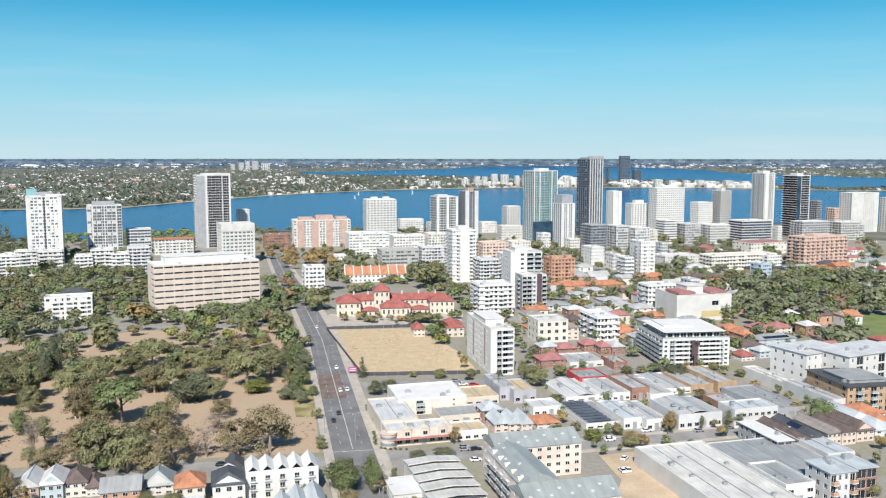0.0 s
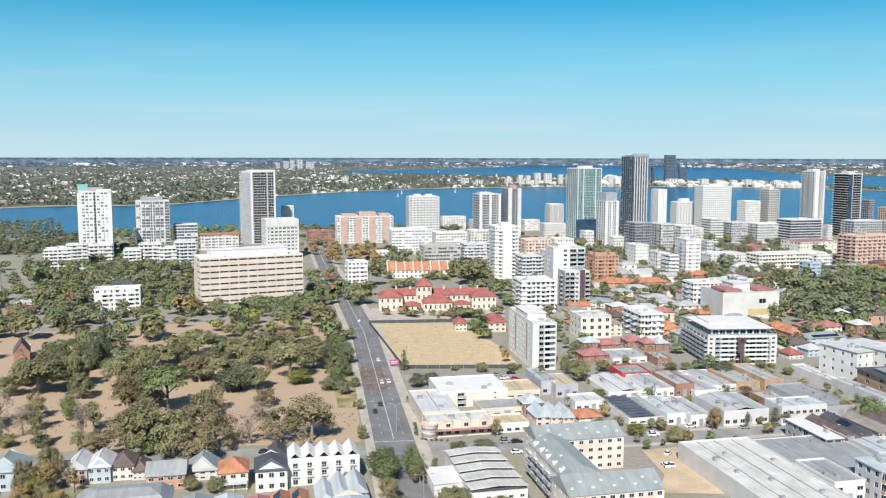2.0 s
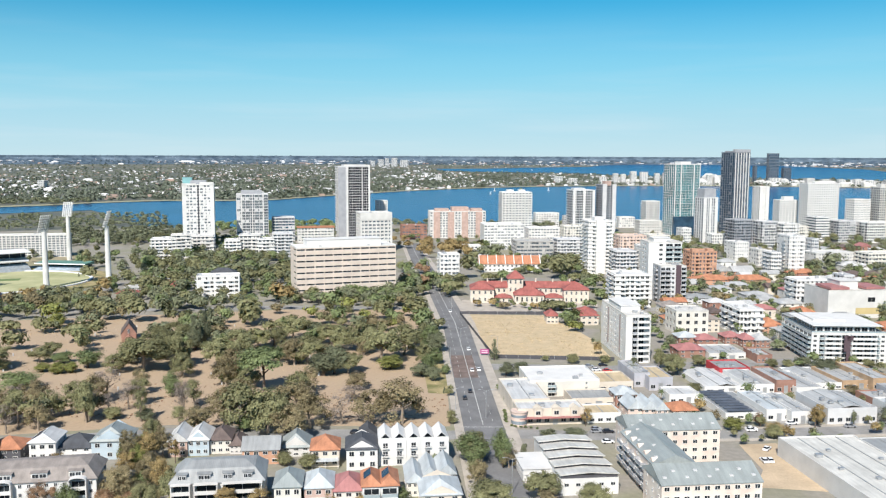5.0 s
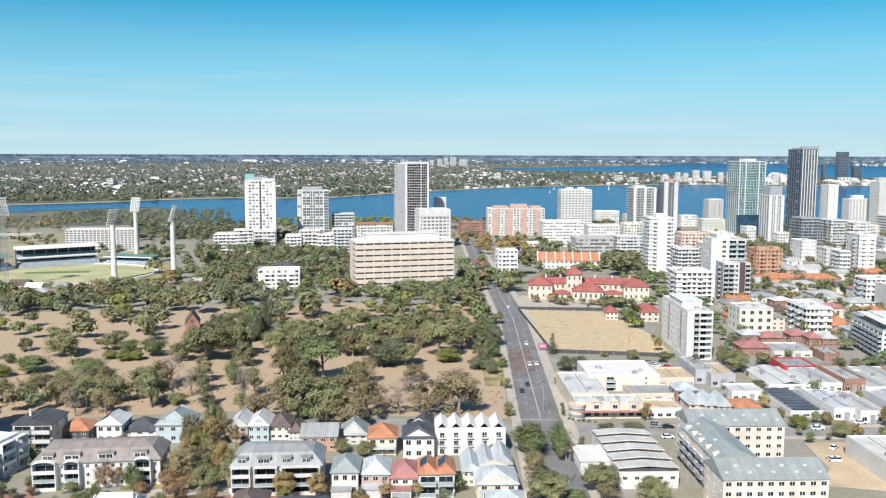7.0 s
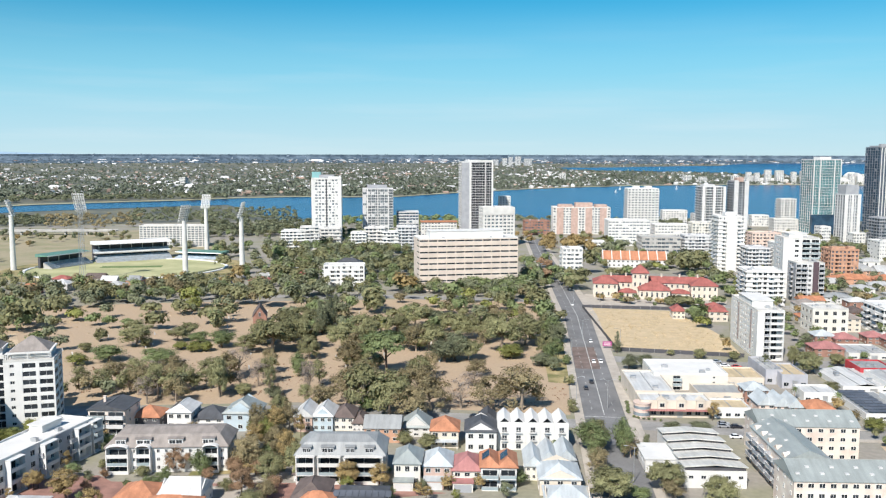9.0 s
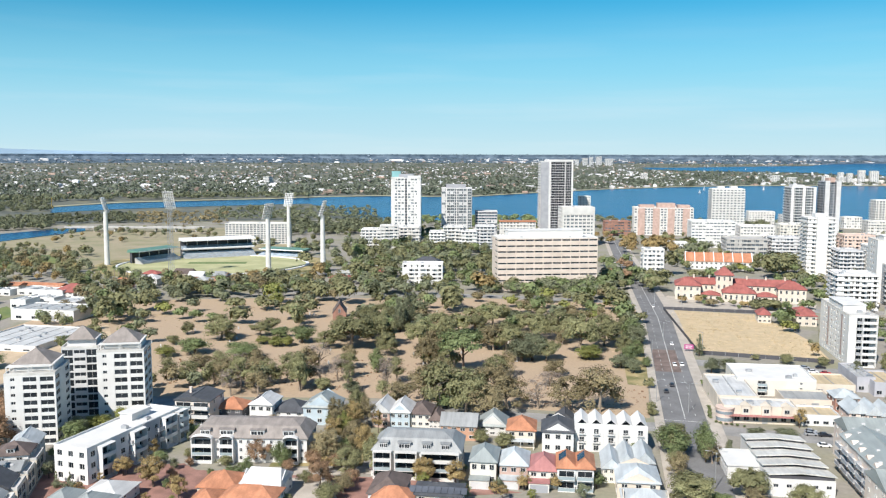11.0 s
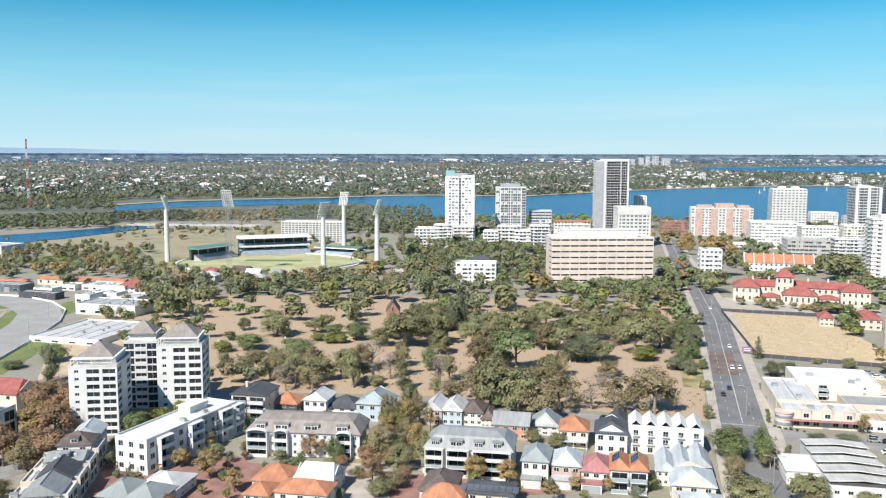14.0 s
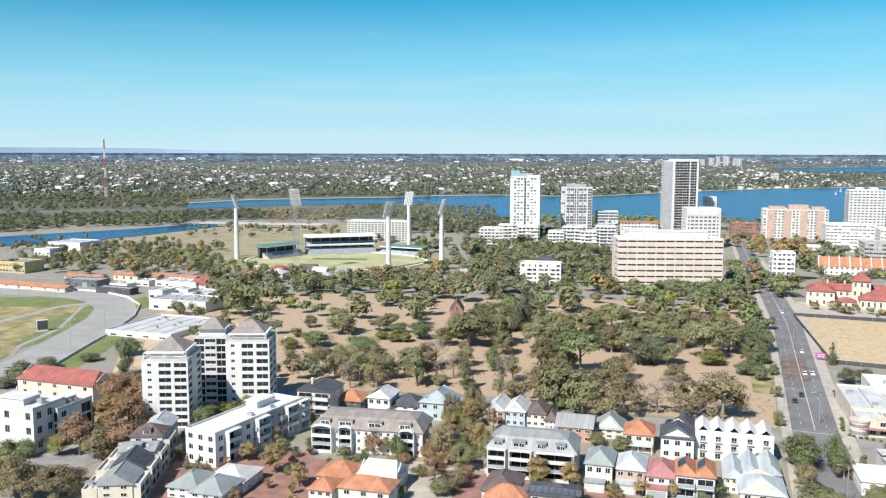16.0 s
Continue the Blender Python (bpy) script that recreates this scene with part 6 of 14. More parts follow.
tower(-103.0, 1117.2, 15, 43.0, 24, 51.8, 16, 9, 5, WHITE, "white apartment tower with rounded balconies", bal=2, pier=0.4, band=0.5, proud=0.8, cap=((0.2, 0.2, 0.2, 0.5, 4), (0.6, 0.2, 0.2, 0.5, 4)))
tower(-15.7, 1117.5, 18, 36.8, 26, 55.5, 17, 6, 5, PALE, "pale grey balconied apartment tower", TINT_GLASS, bal=2, pier=0.15, band=0.3, proud=1.0, cap=((0.1, 0.2, 0.5, 0.5, 3.5),), panels=((0, 0.1, 0, 1.02, WHITE), (0.46, 0.56, 0, 1.02, WHITE), (0.9, 1.0, 0, 1.02, WHITE)))
tower(21.3, 1117.6, 18, 26.0, 24, 62.8, 20, 5, 5, GREY, "grey apartment tower with pinkish side panels", bal=2, pier=0.3, band=0.3, proud=0.6, cap=((0.3, 0.2, 0.4, 0.5, 5),), capm=PINK_BRICK, panels=((0, 0.28, 0, 1.03, PALE), (0.72, 1.0, 0, 1.02, PALE), (0.3, 0.6, 1.0, 1.09, PINK_BRICK)))
tower(85.8, 1225.7, 18, 27.2, 18, 36.5, 11, 5, 4, WHITE, "small white apartment tower", bal=2, pier=0.4, band=0.35, proud=0.5)
tower(102.9, 1095.7, 22, 49.7, 30, 89.7, 28, 9, 6, PALE, "teal glass tower with pale floor edges", TEAL_GLASS, pier=0.04, band=0.13, cap=((0.3, 0.2, 0.4, 0.5, 4),), capm=WHITE, podium=(-1.5, 44, 4, 26, BLUE_GLASS), fins=2, finm=WHITE, panels=((0.97, 1.0, 0.28, 1.0, WHITE), (0.0, 0.03, 0.28, 1.02, WHITE)))
tower(131.1, 1014.8, 22, 29.4, 20, 52.5, 16, 6, 4, PALE, "slim white and grey apartment tower with dark crown", TINT_GLASS, pier=0.35, band=0.2, cap=((0.1, 0.1, 0.8, 0.8, 11),), capm=GREY, fins=3, finm=WHITE, panels=((0, 0.2, 0, 1.0, WHITE), (0.42, 0.56, 0, 1.0, WHITE), (0.8, 1.0, 0, 1.0, WHITE)))
tower(180.7, 1157.4, 24, 43.0, 30, 104.4, 33, 6, 6, SLATE, "tall dark glass tower with white frame ribs", BLUE_GLASS, mix=0.12, pier=0.1, band=0.16, cap=((0.0, 0.0, 1.0, 0.12, 5), (0.05, 0.2, 0.9, 0.6, 3)), capm=GREY, fins=6, finm=WHITE)
tower(234.3, 1226.3, 18, 24.7, 20, 58.3, 18, 4, 4, WHITE, "plain white tower with narrow windows", pier=0.7, band=0.3, panels=((0, 0.36, 0, 1.02, WHITE), (0.64, 1.0, 0, 1.02, WHITE)))
tower(276.2, 1293.6, 18, 39.0, 18, 36.8, 11, 6, 4, WHITE, "white stepped apartment block", pier=0.4, band=0.4, cap=((0.3, 0.2, 0.5, 0.5, 6),))
tower(304.2, 1264.1, 18, 61.0, 22, 61.8, 19, 14, 5, WHITE, "wide white hotel slab with gridded facade", pier=0.35, band=0.5, cap=((0.3, 0.3, 0.4, 0.4, 4),))
tower(360.7, 1245.3, 18, 38.6, 20, 41.2, 13, 12, 5, WHITE, "white gridded office slab", pier=0.35, band=0.5)
tower(392.9, 1245.4, 18, 31.1, 20, 58.4, 18, 5, 5, OFFWHITE, "cream balconied apartment tower", bal=2, pier=0.3, band=0.35, proud=0.9, cap=((0.2, 0.2, 0.4, 0.5, 5),))
tower(425.3, 1174.8, 20, 35.6, 24, 85.2, 27, 6, 5, WHITE, "tall white apartment tower with balconies", TINT_GLASS, bal=2, pier=0.3, band=0.35, proud=0.9, cap=((0.1, 0.2, 0.7, 0.5, 4),), panels=((0, 0.36, 0, 1.03, WHITE), (0.9, 1.0, 0, 1.02, WHITE)))
tower(461.6, 1158.5, 20, 44.5, 26, 82.5, 26, 4, 5, PALE, "dark glass tower with curved white balcony edges", BLACK_GLASS, pier=0.0, band=0.16, proud=0.9, cap=((0.2, 0.2, 0.5, 0.5, 4),), panels=((0, 0.3, 0, 1.0, BLUE_GLASS), (0.96, 1.0, 0, 1.02, WHITE), (0.3, 0.33, 0, 1.02, WHITE)))
tower(570.9, 1227.7, 18, 70.7, 24, 55.9, 17, 14, 5, OFFWHITE, "broad cream slab tower with blank ends", pier=0.55, band=0.45, panels=((0, 0.45, 0, 1.02, OFFWHITE), (0.82, 1.0, 0, 1.02, OFFWHITE)))
tower(534.8, 1246.0, 18, 22.3, 18, 43.6, 14, 4, 4, GREY, "small dark glass office tower", BLACK_GLASS, pier=0.1, band=0.3)
tower(559.6, 1246.1, 18, 24.5, 18, 33.0, 10, 4, 4, PINKISH, "small dark and tan office block", BLACK_GLASS, pier=0.3, band=0.3)
tower(630.3, 1227.9, 18, 62.5, 24, 48.7, 15, 8, 5, OFFWHITE, "cream office slab with plain windows", pier=0.35, band=0.45)
FX, FY, FZ, FK = far(11.53, 3355)
tower(FX, FY, 10, 46.4 * FK, 24 * FK, 109.0 * FK, 20, 5, 5, SLATE, "black glass tower on the far shore", BLUE_GLASS, pier=0.1, band=0.25, z=FZ)
FX, FY, FZ, FK = far(12.40, 3366)
tower(FX, FY, 10, 37.7 * FK, 24 * FK, 56.6 * FK, 20, 5, 5, SLATE, "dark gridded tower on the far shore", BLUE_GLASS, pier=0.1, band=0.25, z=FZ)
FX, FY, FZ, FK = far(10.72, 3345)
tower(FX, FY, 10, 17.6 * FK, 24 * FK, 62.9 * FK, 20, 5, 5, SLATE, "grey tower on the far shore", BLUE_GLASS, pier=0.1, band=0.25, z=FZ)
FX, FY, FZ, FK = far(1.23, 3043)
tower(FX, FY, 10, 28.1 * FK, 20 * FK, 25.3 * FK, 6, 4, 3, OFFWHITE, "small white apartment tower on the far shore", pier=0.4, band=0.4, z=FZ, group="far shore towers")
FX, FY, FZ, FK = far(2.10, 3045)
tower(FX, FY, 10, 20.1 * FK, 20 * FK, 37.0 * FK, 9, 4, 3, OFFWHITE, "small white apartment tower on the far shore", pier=0.4, band=0.4, z=FZ, group="far shore towers")
FX, FY, FZ, FK = far(2.59, 3046)
tower(FX, FY, 10, 20.1 * FK, 20 * FK, 35.0 * FK, 9, 4, 3, OFFWHITE, "small white apartment tower on the far shore", pier=0.4, band=0.4, z=FZ, group="far shore towers")
FX, FY, FZ, FK = far(3.19, 3048)
tower(FX, FY, 10, 24.1 * FK, 20 * FK, 44.8 * FK, 11, 4, 3, OFFWHITE, "small white apartment tower on the far shore", pier=0.4, band=0.4, z=FZ, group="far shore towers")
FX, FY, FZ, FK = far(3.81, 3050)
tower(FX, FY, 10, 30.2 * FK, 20 * FK, 42.8 * FK, 11, 4, 3, OFFWHITE, "small white apartment tower on the far shore", pier=0.4, band=0.4, z=FZ, group="far shore towers")
FX, FY, FZ, FK = far(4.73, 3054)
tower(FX, FY, 10, 20.1 * FK, 20 * FK, 38.9 * FK, 10, 4, 3, OFFWHITE, "small white apartment tower on the far shore", pier=0.4, band=0.4, z=FZ, group="far shore towers")
FX, FY, FZ, FK = far(5.25, 3057)
tower(FX, FY, 10, 24.2 * FK, 20 * FK, 40.9 * FK, 10, 4, 3, OFFWHITE, "small white apartment tower on the far shore", pier=0.4, band=0.4, z=FZ, group="far shore towers")
FX, FY, FZ, FK = far(7.93, 3075)
tower(FX, FY, 10, 24.3 * FK, 20 * FK, 35.0 * FK, 9, 4, 3, OFFWHITE, "small white apartment tower on the far shore", pier=0.4, band=0.4, z=FZ, group="far shore towers")
FX, FY, FZ, FK = far(8.50, 3080)
tower(FX, FY, 10, 26.4 * FK, 20 * FK, 33.1 * FK, 8, 4, 3, OFFWHITE, "small white apartment tower on the far shore", pier=0.4, band=0.4, z=FZ, group="far shore towers")
FX, FY, FZ, FK = far(13.76, 3139)
tower(FX, FY, 10, 35.2 * FK, 20 * FK, 25.3 * FK, 6, 4, 3, OFFWHITE, "small white apartment tower on the far shore", pier=0.4, band=0.4, z=FZ, group="far shore towers")
FX, FY, FZ, FK = far(14.63, 3151)
tower(FX, FY, 10, 37.4 * FK, 20 * FK, 21.4 * FK, 5, 4, 3, OFFWHITE, "small white apartment tower on the far shore", pier=0.4, band=0.4, z=FZ, group="far shore towers")
FX, FY, FZ, FK = far(15.56, 3109)
tower(FX, FY, 10, 30.7 * FK, 20 * FK, 23.0 * FK, 6, 4, 3, OFFWHITE, "small white apartment tower on the far shore", pier=0.4, band=0.4, z=FZ, group="far shore towers")
FX, FY, FZ, FK = far(16.43, 3123)
tower(FX, FY, 10, 30.9 * FK, 20 * FK, 24.9 * FK, 6, 4, 3, OFFWHITE, "small white apartment tower on the far shore", pier=0.4, band=0.4, z=FZ, group="far shore towers")
FX, FY, FZ, FK = far(17.16, 3136)
tower(FX, FY, 10, 35.1 * FK, 20 * FK, 19.1 * FK, 5, 4, 3, OFFWHITE, "small white apartment tower on the far shore", pier=0.4, band=0.4, z=FZ, group="far shore towers")
FX, FY, FZ, FK = far(18.07, 3152)
tower(FX, FY, 10, 41.6 * FK, 20 * FK, 23.0 * FK, 6, 4, 3, OFFWHITE, "small white apartment tower on the far shore", pier=0.4, band=0.4, z=FZ, group="far shore towers")
FX, FY, FZ, FK = far(19.05, 3171)
tower(FX, FY, 10, 37.6 * FK, 20 * FK, 21.0 * FK, 5, 4, 3, OFFWHITE, "small white apartment tower on the far shore", pier=0.4, band=0.4, z=FZ, group="far shore towers")
FX, FY, FZ, FK = far(11.64, 3292)
tower(FX, FY, 10, 54.3 * FK, 20 * FK, 20.6 * FK, 5, 4, 3, OFFWHITE, "small white apartment tower on the far shore", pier=0.4, band=0.4, z=FZ, group="far shore towers")
FX, FY, FZ, FK = far(-13.86, 7125)
tower(FX, FY, 10, 32.9 * FK, 24 * FK, 47.4 * FK, 9, 4, 3, PALE, "small tower block in the distant suburbs", TINT_GLASS, pier=0.3, band=0.35, z=FZ, group="distant towers")
FX, FY, FZ, FK = far(-13.36, 7112)
tower(FX, FY, 10, 42.2 * FK, 24 * FK, 60.3 * FK, 12, 4, 3, PALE, "small tower block in the distant suburbs", TINT_GLASS, pier=0.3, band=0.35, z=FZ, group="distant towers")
FX, FY, FZ, FK = far(-12.93, 7101)
tower(FX, FY, 10, 32.8 * FK, 24 * FK, 68.9 * FK, 14, 4, 3, PALE, "small tower block in the distant suburbs", TINT_GLASS, pier=0.3, band=0.35, z=FZ, group="distant towers")
FX, FY, FZ, FK = far(-12.49, 7089)
tower(FX, FY, 10, 46.7 * FK, 24 * FK, 73.2 * FK, 14, 4, 3, PALE, "small tower block in the distant suburbs", TINT_GLASS, pier=0.3, band=0.35, z=FZ, group="distant towers")
FX, FY, FZ, FK = far(-11.91, 7076)
tower(FX, FY, 10, 65.3 * FK, 24 * FK, 56.0 * FK, 11, 4, 3, PALE, "small tower block in the distant suburbs", TINT_GLASS, pier=0.3, band=0.35, z=FZ, group="distant towers")
FX, FY, FZ, FK = far(-34.36, 2655)
tower(FX, FY, 10, 19.3 * FK, 24 * FK, 24.2 * FK, 5, 4, 3, OFFWHITE, "small tower block in the distant suburbs", TINT_GLASS, pier=0.3, band=0.35, z=FZ, group="distant towers")
FX, FY, FZ, FK = far(-9.64, 3258)
tower(FX, FY, 10, 25.8 * FK, 24 * FK, 24.6 * FK, 5, 4, 3, OFFWHITE, "small tower block in the distant suburbs", TINT_GLASS, pier=0.3, band=0.35, z=FZ, group="distant towers")
FX, FY, FZ, FK = far(-1.61, 3042)
tower(FX, FY, 10, 26.1 * FK, 24 * FK, 25.3 * FK, 5, 4, 3, OFFWHITE, "small tower block in the distant suburbs", TINT_GLASS, pier=0.3, band=0.35, z=FZ, group="distant towers")
FX, FY, FZ, FK = far(-0.75, 3041)
tower(FX, FY, 10, 30.1 * FK, 24 * FK, 19.4 * FK, 4, 4, 3, OFFWHITE, "small tower block in the distant suburbs", TINT_GLASS, pier=0.3, band=0.35, z=FZ, group="distant towers")
sailboat(-5.62, 2399, 11)
sailboat(-2.05, 2460, 12)
sailboat(-5.88, 2210, 9)
sailboat(14.89, 2477, 9)
sailboat(21.22, 4509, 14)
sailboat(21.77, 4643, 14)
sailboat(-3.17, 5574, 14)

# ---- middle distance buildings ----
tower(-183.9, 1026.4, 15, 71.2, 28, 31.4, 10, 18, 6, OFFWHITE, "pink brick hotel with white window bands", pier=0.35, band=0.4, proud=0, category="hotel", cap=((0.1, 0.2, 0.25, 0.6, 4), (0.4, 0.2, 0.3, 0.6, 6), (0.75, 0.2, 0.2, 0.6, 4)), capm=PINK_BRICK, fins=4, finm=PINK_BRICK, finw=4.0, mix=0.10)
tower(-213.3, 1001.3, 20, 32.5, 20, 16.0, 5, 8, 4, BRICK, "red brick and white low office block", pier=0.2, band=0.5, proud=0, category="office building", mix=0.30)
tower(-104.4, 912.7, 15, 48.1, 30, 25.6, 8, 12, 6, WHITE, "white horizontal banded office block", pier=0.2, band=0.55, proud=0, category="office building", mix=0.30)
tower(-59.7, 955.3, 15, 42.4, 25, 19.1, 6, 11, 5, WHITE, "white stepped office building", pier=0.3, band=0.5, proud=0, category="office building", mix=0.10)
tower(-19.9, 928.4, 15, 30.7, 20, 24.1, 8, 8, 4, YELLOWISH, "cream apartment block with arched windows", pier=0.4, band=0.4, proud=0, category="apartment building", mix=0.20, bal=3)
tower(-63.5, 821.3, 15, 41.5, 28, 17.6, 5, 10, 6, CONCRETE, "grey concrete car park building", pier=0.1, band=0.5, proud=0, category="car park", mix=0.20)
tower(-116.1, 855.5, 15, 20.0, 16, 8.6, 3, 5, 3, WHITE, "small white office block", pier=0.35, band=0.4, proud=0, category="office building", mix=0.30)
tower(-111.8, 677.9, 18, 18.2, 14, 20.5, 6, 5, 3, WHITE, "white walk-up flats with dark openings", pier=0.4, band=0.45, proud=0, category="apartment building", mix=0.30, bal=2)
tower(-24.9, 846.9, 15, 30.3, 20, 18.1, 6, 8, 4, PALE, "pale grey stepped apartments", pier=0.3, band=0.4, proud=0.6, category="apartment building", mix=0.30, bal=2)
# charcoal fin added for the slab's dark vertical slot
tower(3.3, 739.7, 14, 26.7, 22, 44.5, 14, 7, 4, WHITE, "tall white slab apartment tower", pier=0.55, band=0.4, proud=0.5, category="apartment building", cap=((0.3, 0.2, 0.4, 0.5, 4),), fins=1, finm=DARK, finw=0.8, mix=0.2, bal=2, panels=((0.3, 0.7, 0, 1.04, WHITE),))
tower(25.9, 723.4, 15, 23.4, 22, 20.9, 7, 6, 4, PALE, "pale grey apartments with balconies", pier=0.3, band=0.35, proud=0.8, category="apartment building", mix=0.20, bal=3)
tower(34.6, 855.9, 15, 33.1, 20, 21.7, 7, 8, 4, PINKISH, "pale pink apartment block", pier=0.5, band=0.45, proud=0, category="apartment building", mix=0.10, bal=2)
tower(65.7, 893.3, 15, 28.4, 20, 19.1, 6, 7, 4, YELLOWISH, "cream apartment block with plain windows", pier=0.45, band=0.45, proud=0, category="apartment building", mix=0.30, bal=2)
tower(51.7, 1225.6, 15, 27.3, 16, 13.8, 4, 7, 3, WHITE, "white low office block", pier=0.35, band=0.4, proud=0, category="apartment building", mix=0.30, bal=3)
tower(70.9, 1117.8, 15, 35.4, 20, 17.1, 5, 9, 4, OFFWHITE, "white stepped office block", pier=0.4, band=0.5, proud=0, category="apartment building", mix=0.20, bal=2)
tower(-64.2, 1225.1, 15, 37.5, 18, 17.9, 6, 9, 4, WHITE, "white stepped low building with dark openings", pier=0.4, band=0.5, proud=0, category="apartment building", mix=0.30, bal=2)
tower(-22.7, 1173.1, 15, 8.0, 14, 17.9, 6, 2, 3, PALE, "grey low apartments with plain windows", pier=0.35, band=0.4, proud=0, category="apartment building", mix=0.10, bal=3)
tower(47.2, 739.8, 14, 23.4, 18, 23.8, 7, 6, 4, WHITE, "white lift tower block of apartments", pier=0.8, band=0.4, proud=0, category="apartment building", mix=0.10, bal=3)
block(48.8, 614.1, 13, 23.8, 20, 40.1, 12, "nwbb", "nwwn", WHITE, "white apartment tower with corner balconies", core=(0.2, 0.2, 0.5, 0.5, 3))
plum_block = \
block(55.9, 598.3, 13, 18.2, 20, 25.4, 8, "bbwnb", "nwbn", PALE, "grey and white apartment block with dark plum panel", side_wall=GREY, rail=GREY)
bm = bmesh.new()
bx(bm, 10.90, -0.3, 0.05, 14.53, -0.012, 26.63)
part("panel", bm, PLUM, plum_block, "dark plum wall panel")
tower(19.6, 576.9, 13, 29.5, 22, 21.1, 7, 7, 4, WHITE, "white apartment block with overhanging flat roof", pier=0.35, band=0.35, proud=0.7, category="apartment building", mix=0.20, bal=3)
tower(85.7, 723.5, 14, 28.9, 20, 21.8, 7, 7, 4, ORANGE_BRICK, "orange brick apartments with gables", pier=0.5, band=0.4, proud=0, category="apartment building", cap=((0.05, 0.1, 0.25, 0.3, 3), (0.65, 0.1, 0.25, 0.3, 3)), mix=0.10, bal=3)
tower(153.8, 750.3, 14, 16.4, 24, 19.6, 6, 4, 5, WHITE, "white apartment wing with red roof box", pier=0.3, band=0.4, proud=0.5, category="apartment building", mix=0.10, bal=2)
tower(166.8, 757.3, 14, 24.9, 22, 32.9, 10, 6, 4, WHITE, "white tower with staggered dark windows", pier=0.55, band=0.5, proud=0, category="apartment building", mix=0.5, bal=3)
tower(213.9, 856.4, 14, 13.8, 18, 21.7, 7, 3, 4, PALE, "white and red striped block", pier=0.3, band=0.4, proud=0, category="apartment building", mix=0.10, bal=2)
tower(155.9, 955.9, 18, 32.0, 22, 31.8, 10, 8, 4, GREY, "grey framed apartment block", pier=0.2, band=0.3, proud=0.6, category="apartment building", mix=0.10, bal=2)
tower(189.9, 984.7, 18, 29.6, 22, 28.2, 9, 7, 4, PALE, "grey and white apartment block", pier=0.2, band=0.35, proud=0.6, category="apartment building", mix=0.20, bal=3)
tower(210.2, 978.9, 18, 31.1, 22, 26.7, 8, 8, 4, WHITE, "white balconied apartment block", pier=0.3, band=0.35, proud=0.8, category="apartment building", mix=0.30, bal=2)
tower(239.0, 1027.8, 18, 23.4, 18, 20.5, 6, 6, 4, YELLOWISH, "cream apartment block with plain windows", pier=0.4, band=0.4, proud=0, category="apartment building", mix=0.30, bal=2)
tower(265.9, 1067.9, 18, 31.0, 22, 28.4, 9, 8, 4, WHITE, "white banded office with curved corner", pier=0, band=0.5, proud=0.5, category="office building", mix=0.20)
tower(291.4, 1068.0, 18, 36.3, 22, 24.1, 8, 9, 4, PALE, "pale apartment block with balconies", pier=0.2, band=0.35, proud=0.7, category="apartment building", mix=0.30, bal=3)
tower(322.6, 1068.1, 18, 50.2, 22, 22.7, 7, 13, 4, WHITE, "white apartment block with dark glass", pier=0.25, band=0.35, proud=0.7, category="apartment building", mix=0.20, bal=2)
tower(353.5, 1054.5, 18, 65.6, 28, 28.7, 9, 16, 6, OFFWHITE, "blue glass office with white end wall", BLUE_GLASS, pier=0, band=0.25, proud=0, category="office building", mix=0.20)
tower(418.7, 1082.4, 18, 14.7, 18, 20.1, 6, 4, 4, WHITE, "white low block with plain windows", pier=0.35, band=0.4, proud=0, category="apartment building", mix=0.10, bal=2)
tower(448.9, 1096.9, 18, 61.0, 22, 24.7, 8, 15, 4, PALE, "white and dark glass apartment row", pier=0.2, band=0.3, proud=0.6, category="apartment building", mix=0.10, bal=2)
tower(508.5, 1119.4, 18, 57.6, 22, 22.3, 7, 14, 4, OFFWHITE, "white and lime balconied apartment row", pier=0.2, band=0.3, proud=0.6, category="apartment building", mix=0.10, bal=2)
tower(338.4, 830.7, 22, 76.0, 22, 29.9, 9, 18, 4, SALMON_BRICK, "long pink brick apartment slab", pier=0.5, band=0.4, proud=0.5, category="apartment building", cap=((0.3, 0.2, 0.1, 0.5, 3),), mix=0.30, bal=2)
tower(323.6, 945.5, 22, 76.9, 30, 12.5, 3, 12, 6, YELLOWISH, "long cream hall with red metal roof", pier=0.5, band=0.6, proud=0, category="hall", cap=((0, 0, 1, 1, 1.2),), capm=ROOF_PINK, mix=0.30)
tower(202.7, 822.0, 18, 54.2, 24, 12.1, 4, 14, 5, OFFWHITE, "long white shop building", pier=0.4, band=0.5, proud=0, category="shop", mix=0.20)
tower(246.7, 814.0, 18, 88.1, 20, 13.6, 4, 22, 4, YELLOWISH, "long cream two-storey apartments", pier=0.3, band=0.45, proud=0.6, category="apartment building", mix=0.20, bal=3)
tower(139.8, 856.2, 18, 25.5, 22, 17.2, 5, 6, 4, WHITE, "white commercial building with plain windows", pier=0.5, band=0.6, proud=0, category="shop", mix=0.20)
tower(156.2, 821.9, 18, 18.5, 18, 14.3, 4, 5, 4, OFFWHITE, "white low shop with plain windows", pier=0.35, band=0.4, proud=0, category="shop", mix=0.30)
tower(140.9, 984.5, 18, 21.8, 14, 13.1, 4, 5, 3, WHITE, "white small building with plain windows", pier=0.35, band=0.4, proud=0, category="shop", mix=0.20)
tower(111.5, 1014.8, 18, 18.4, 14, 16.9, 5, 5, 3, WHITE, "white stepped house with plain windows", pier=0.35, band=0.4, proud=0, category="apartment building", mix=0.30, bal=3)
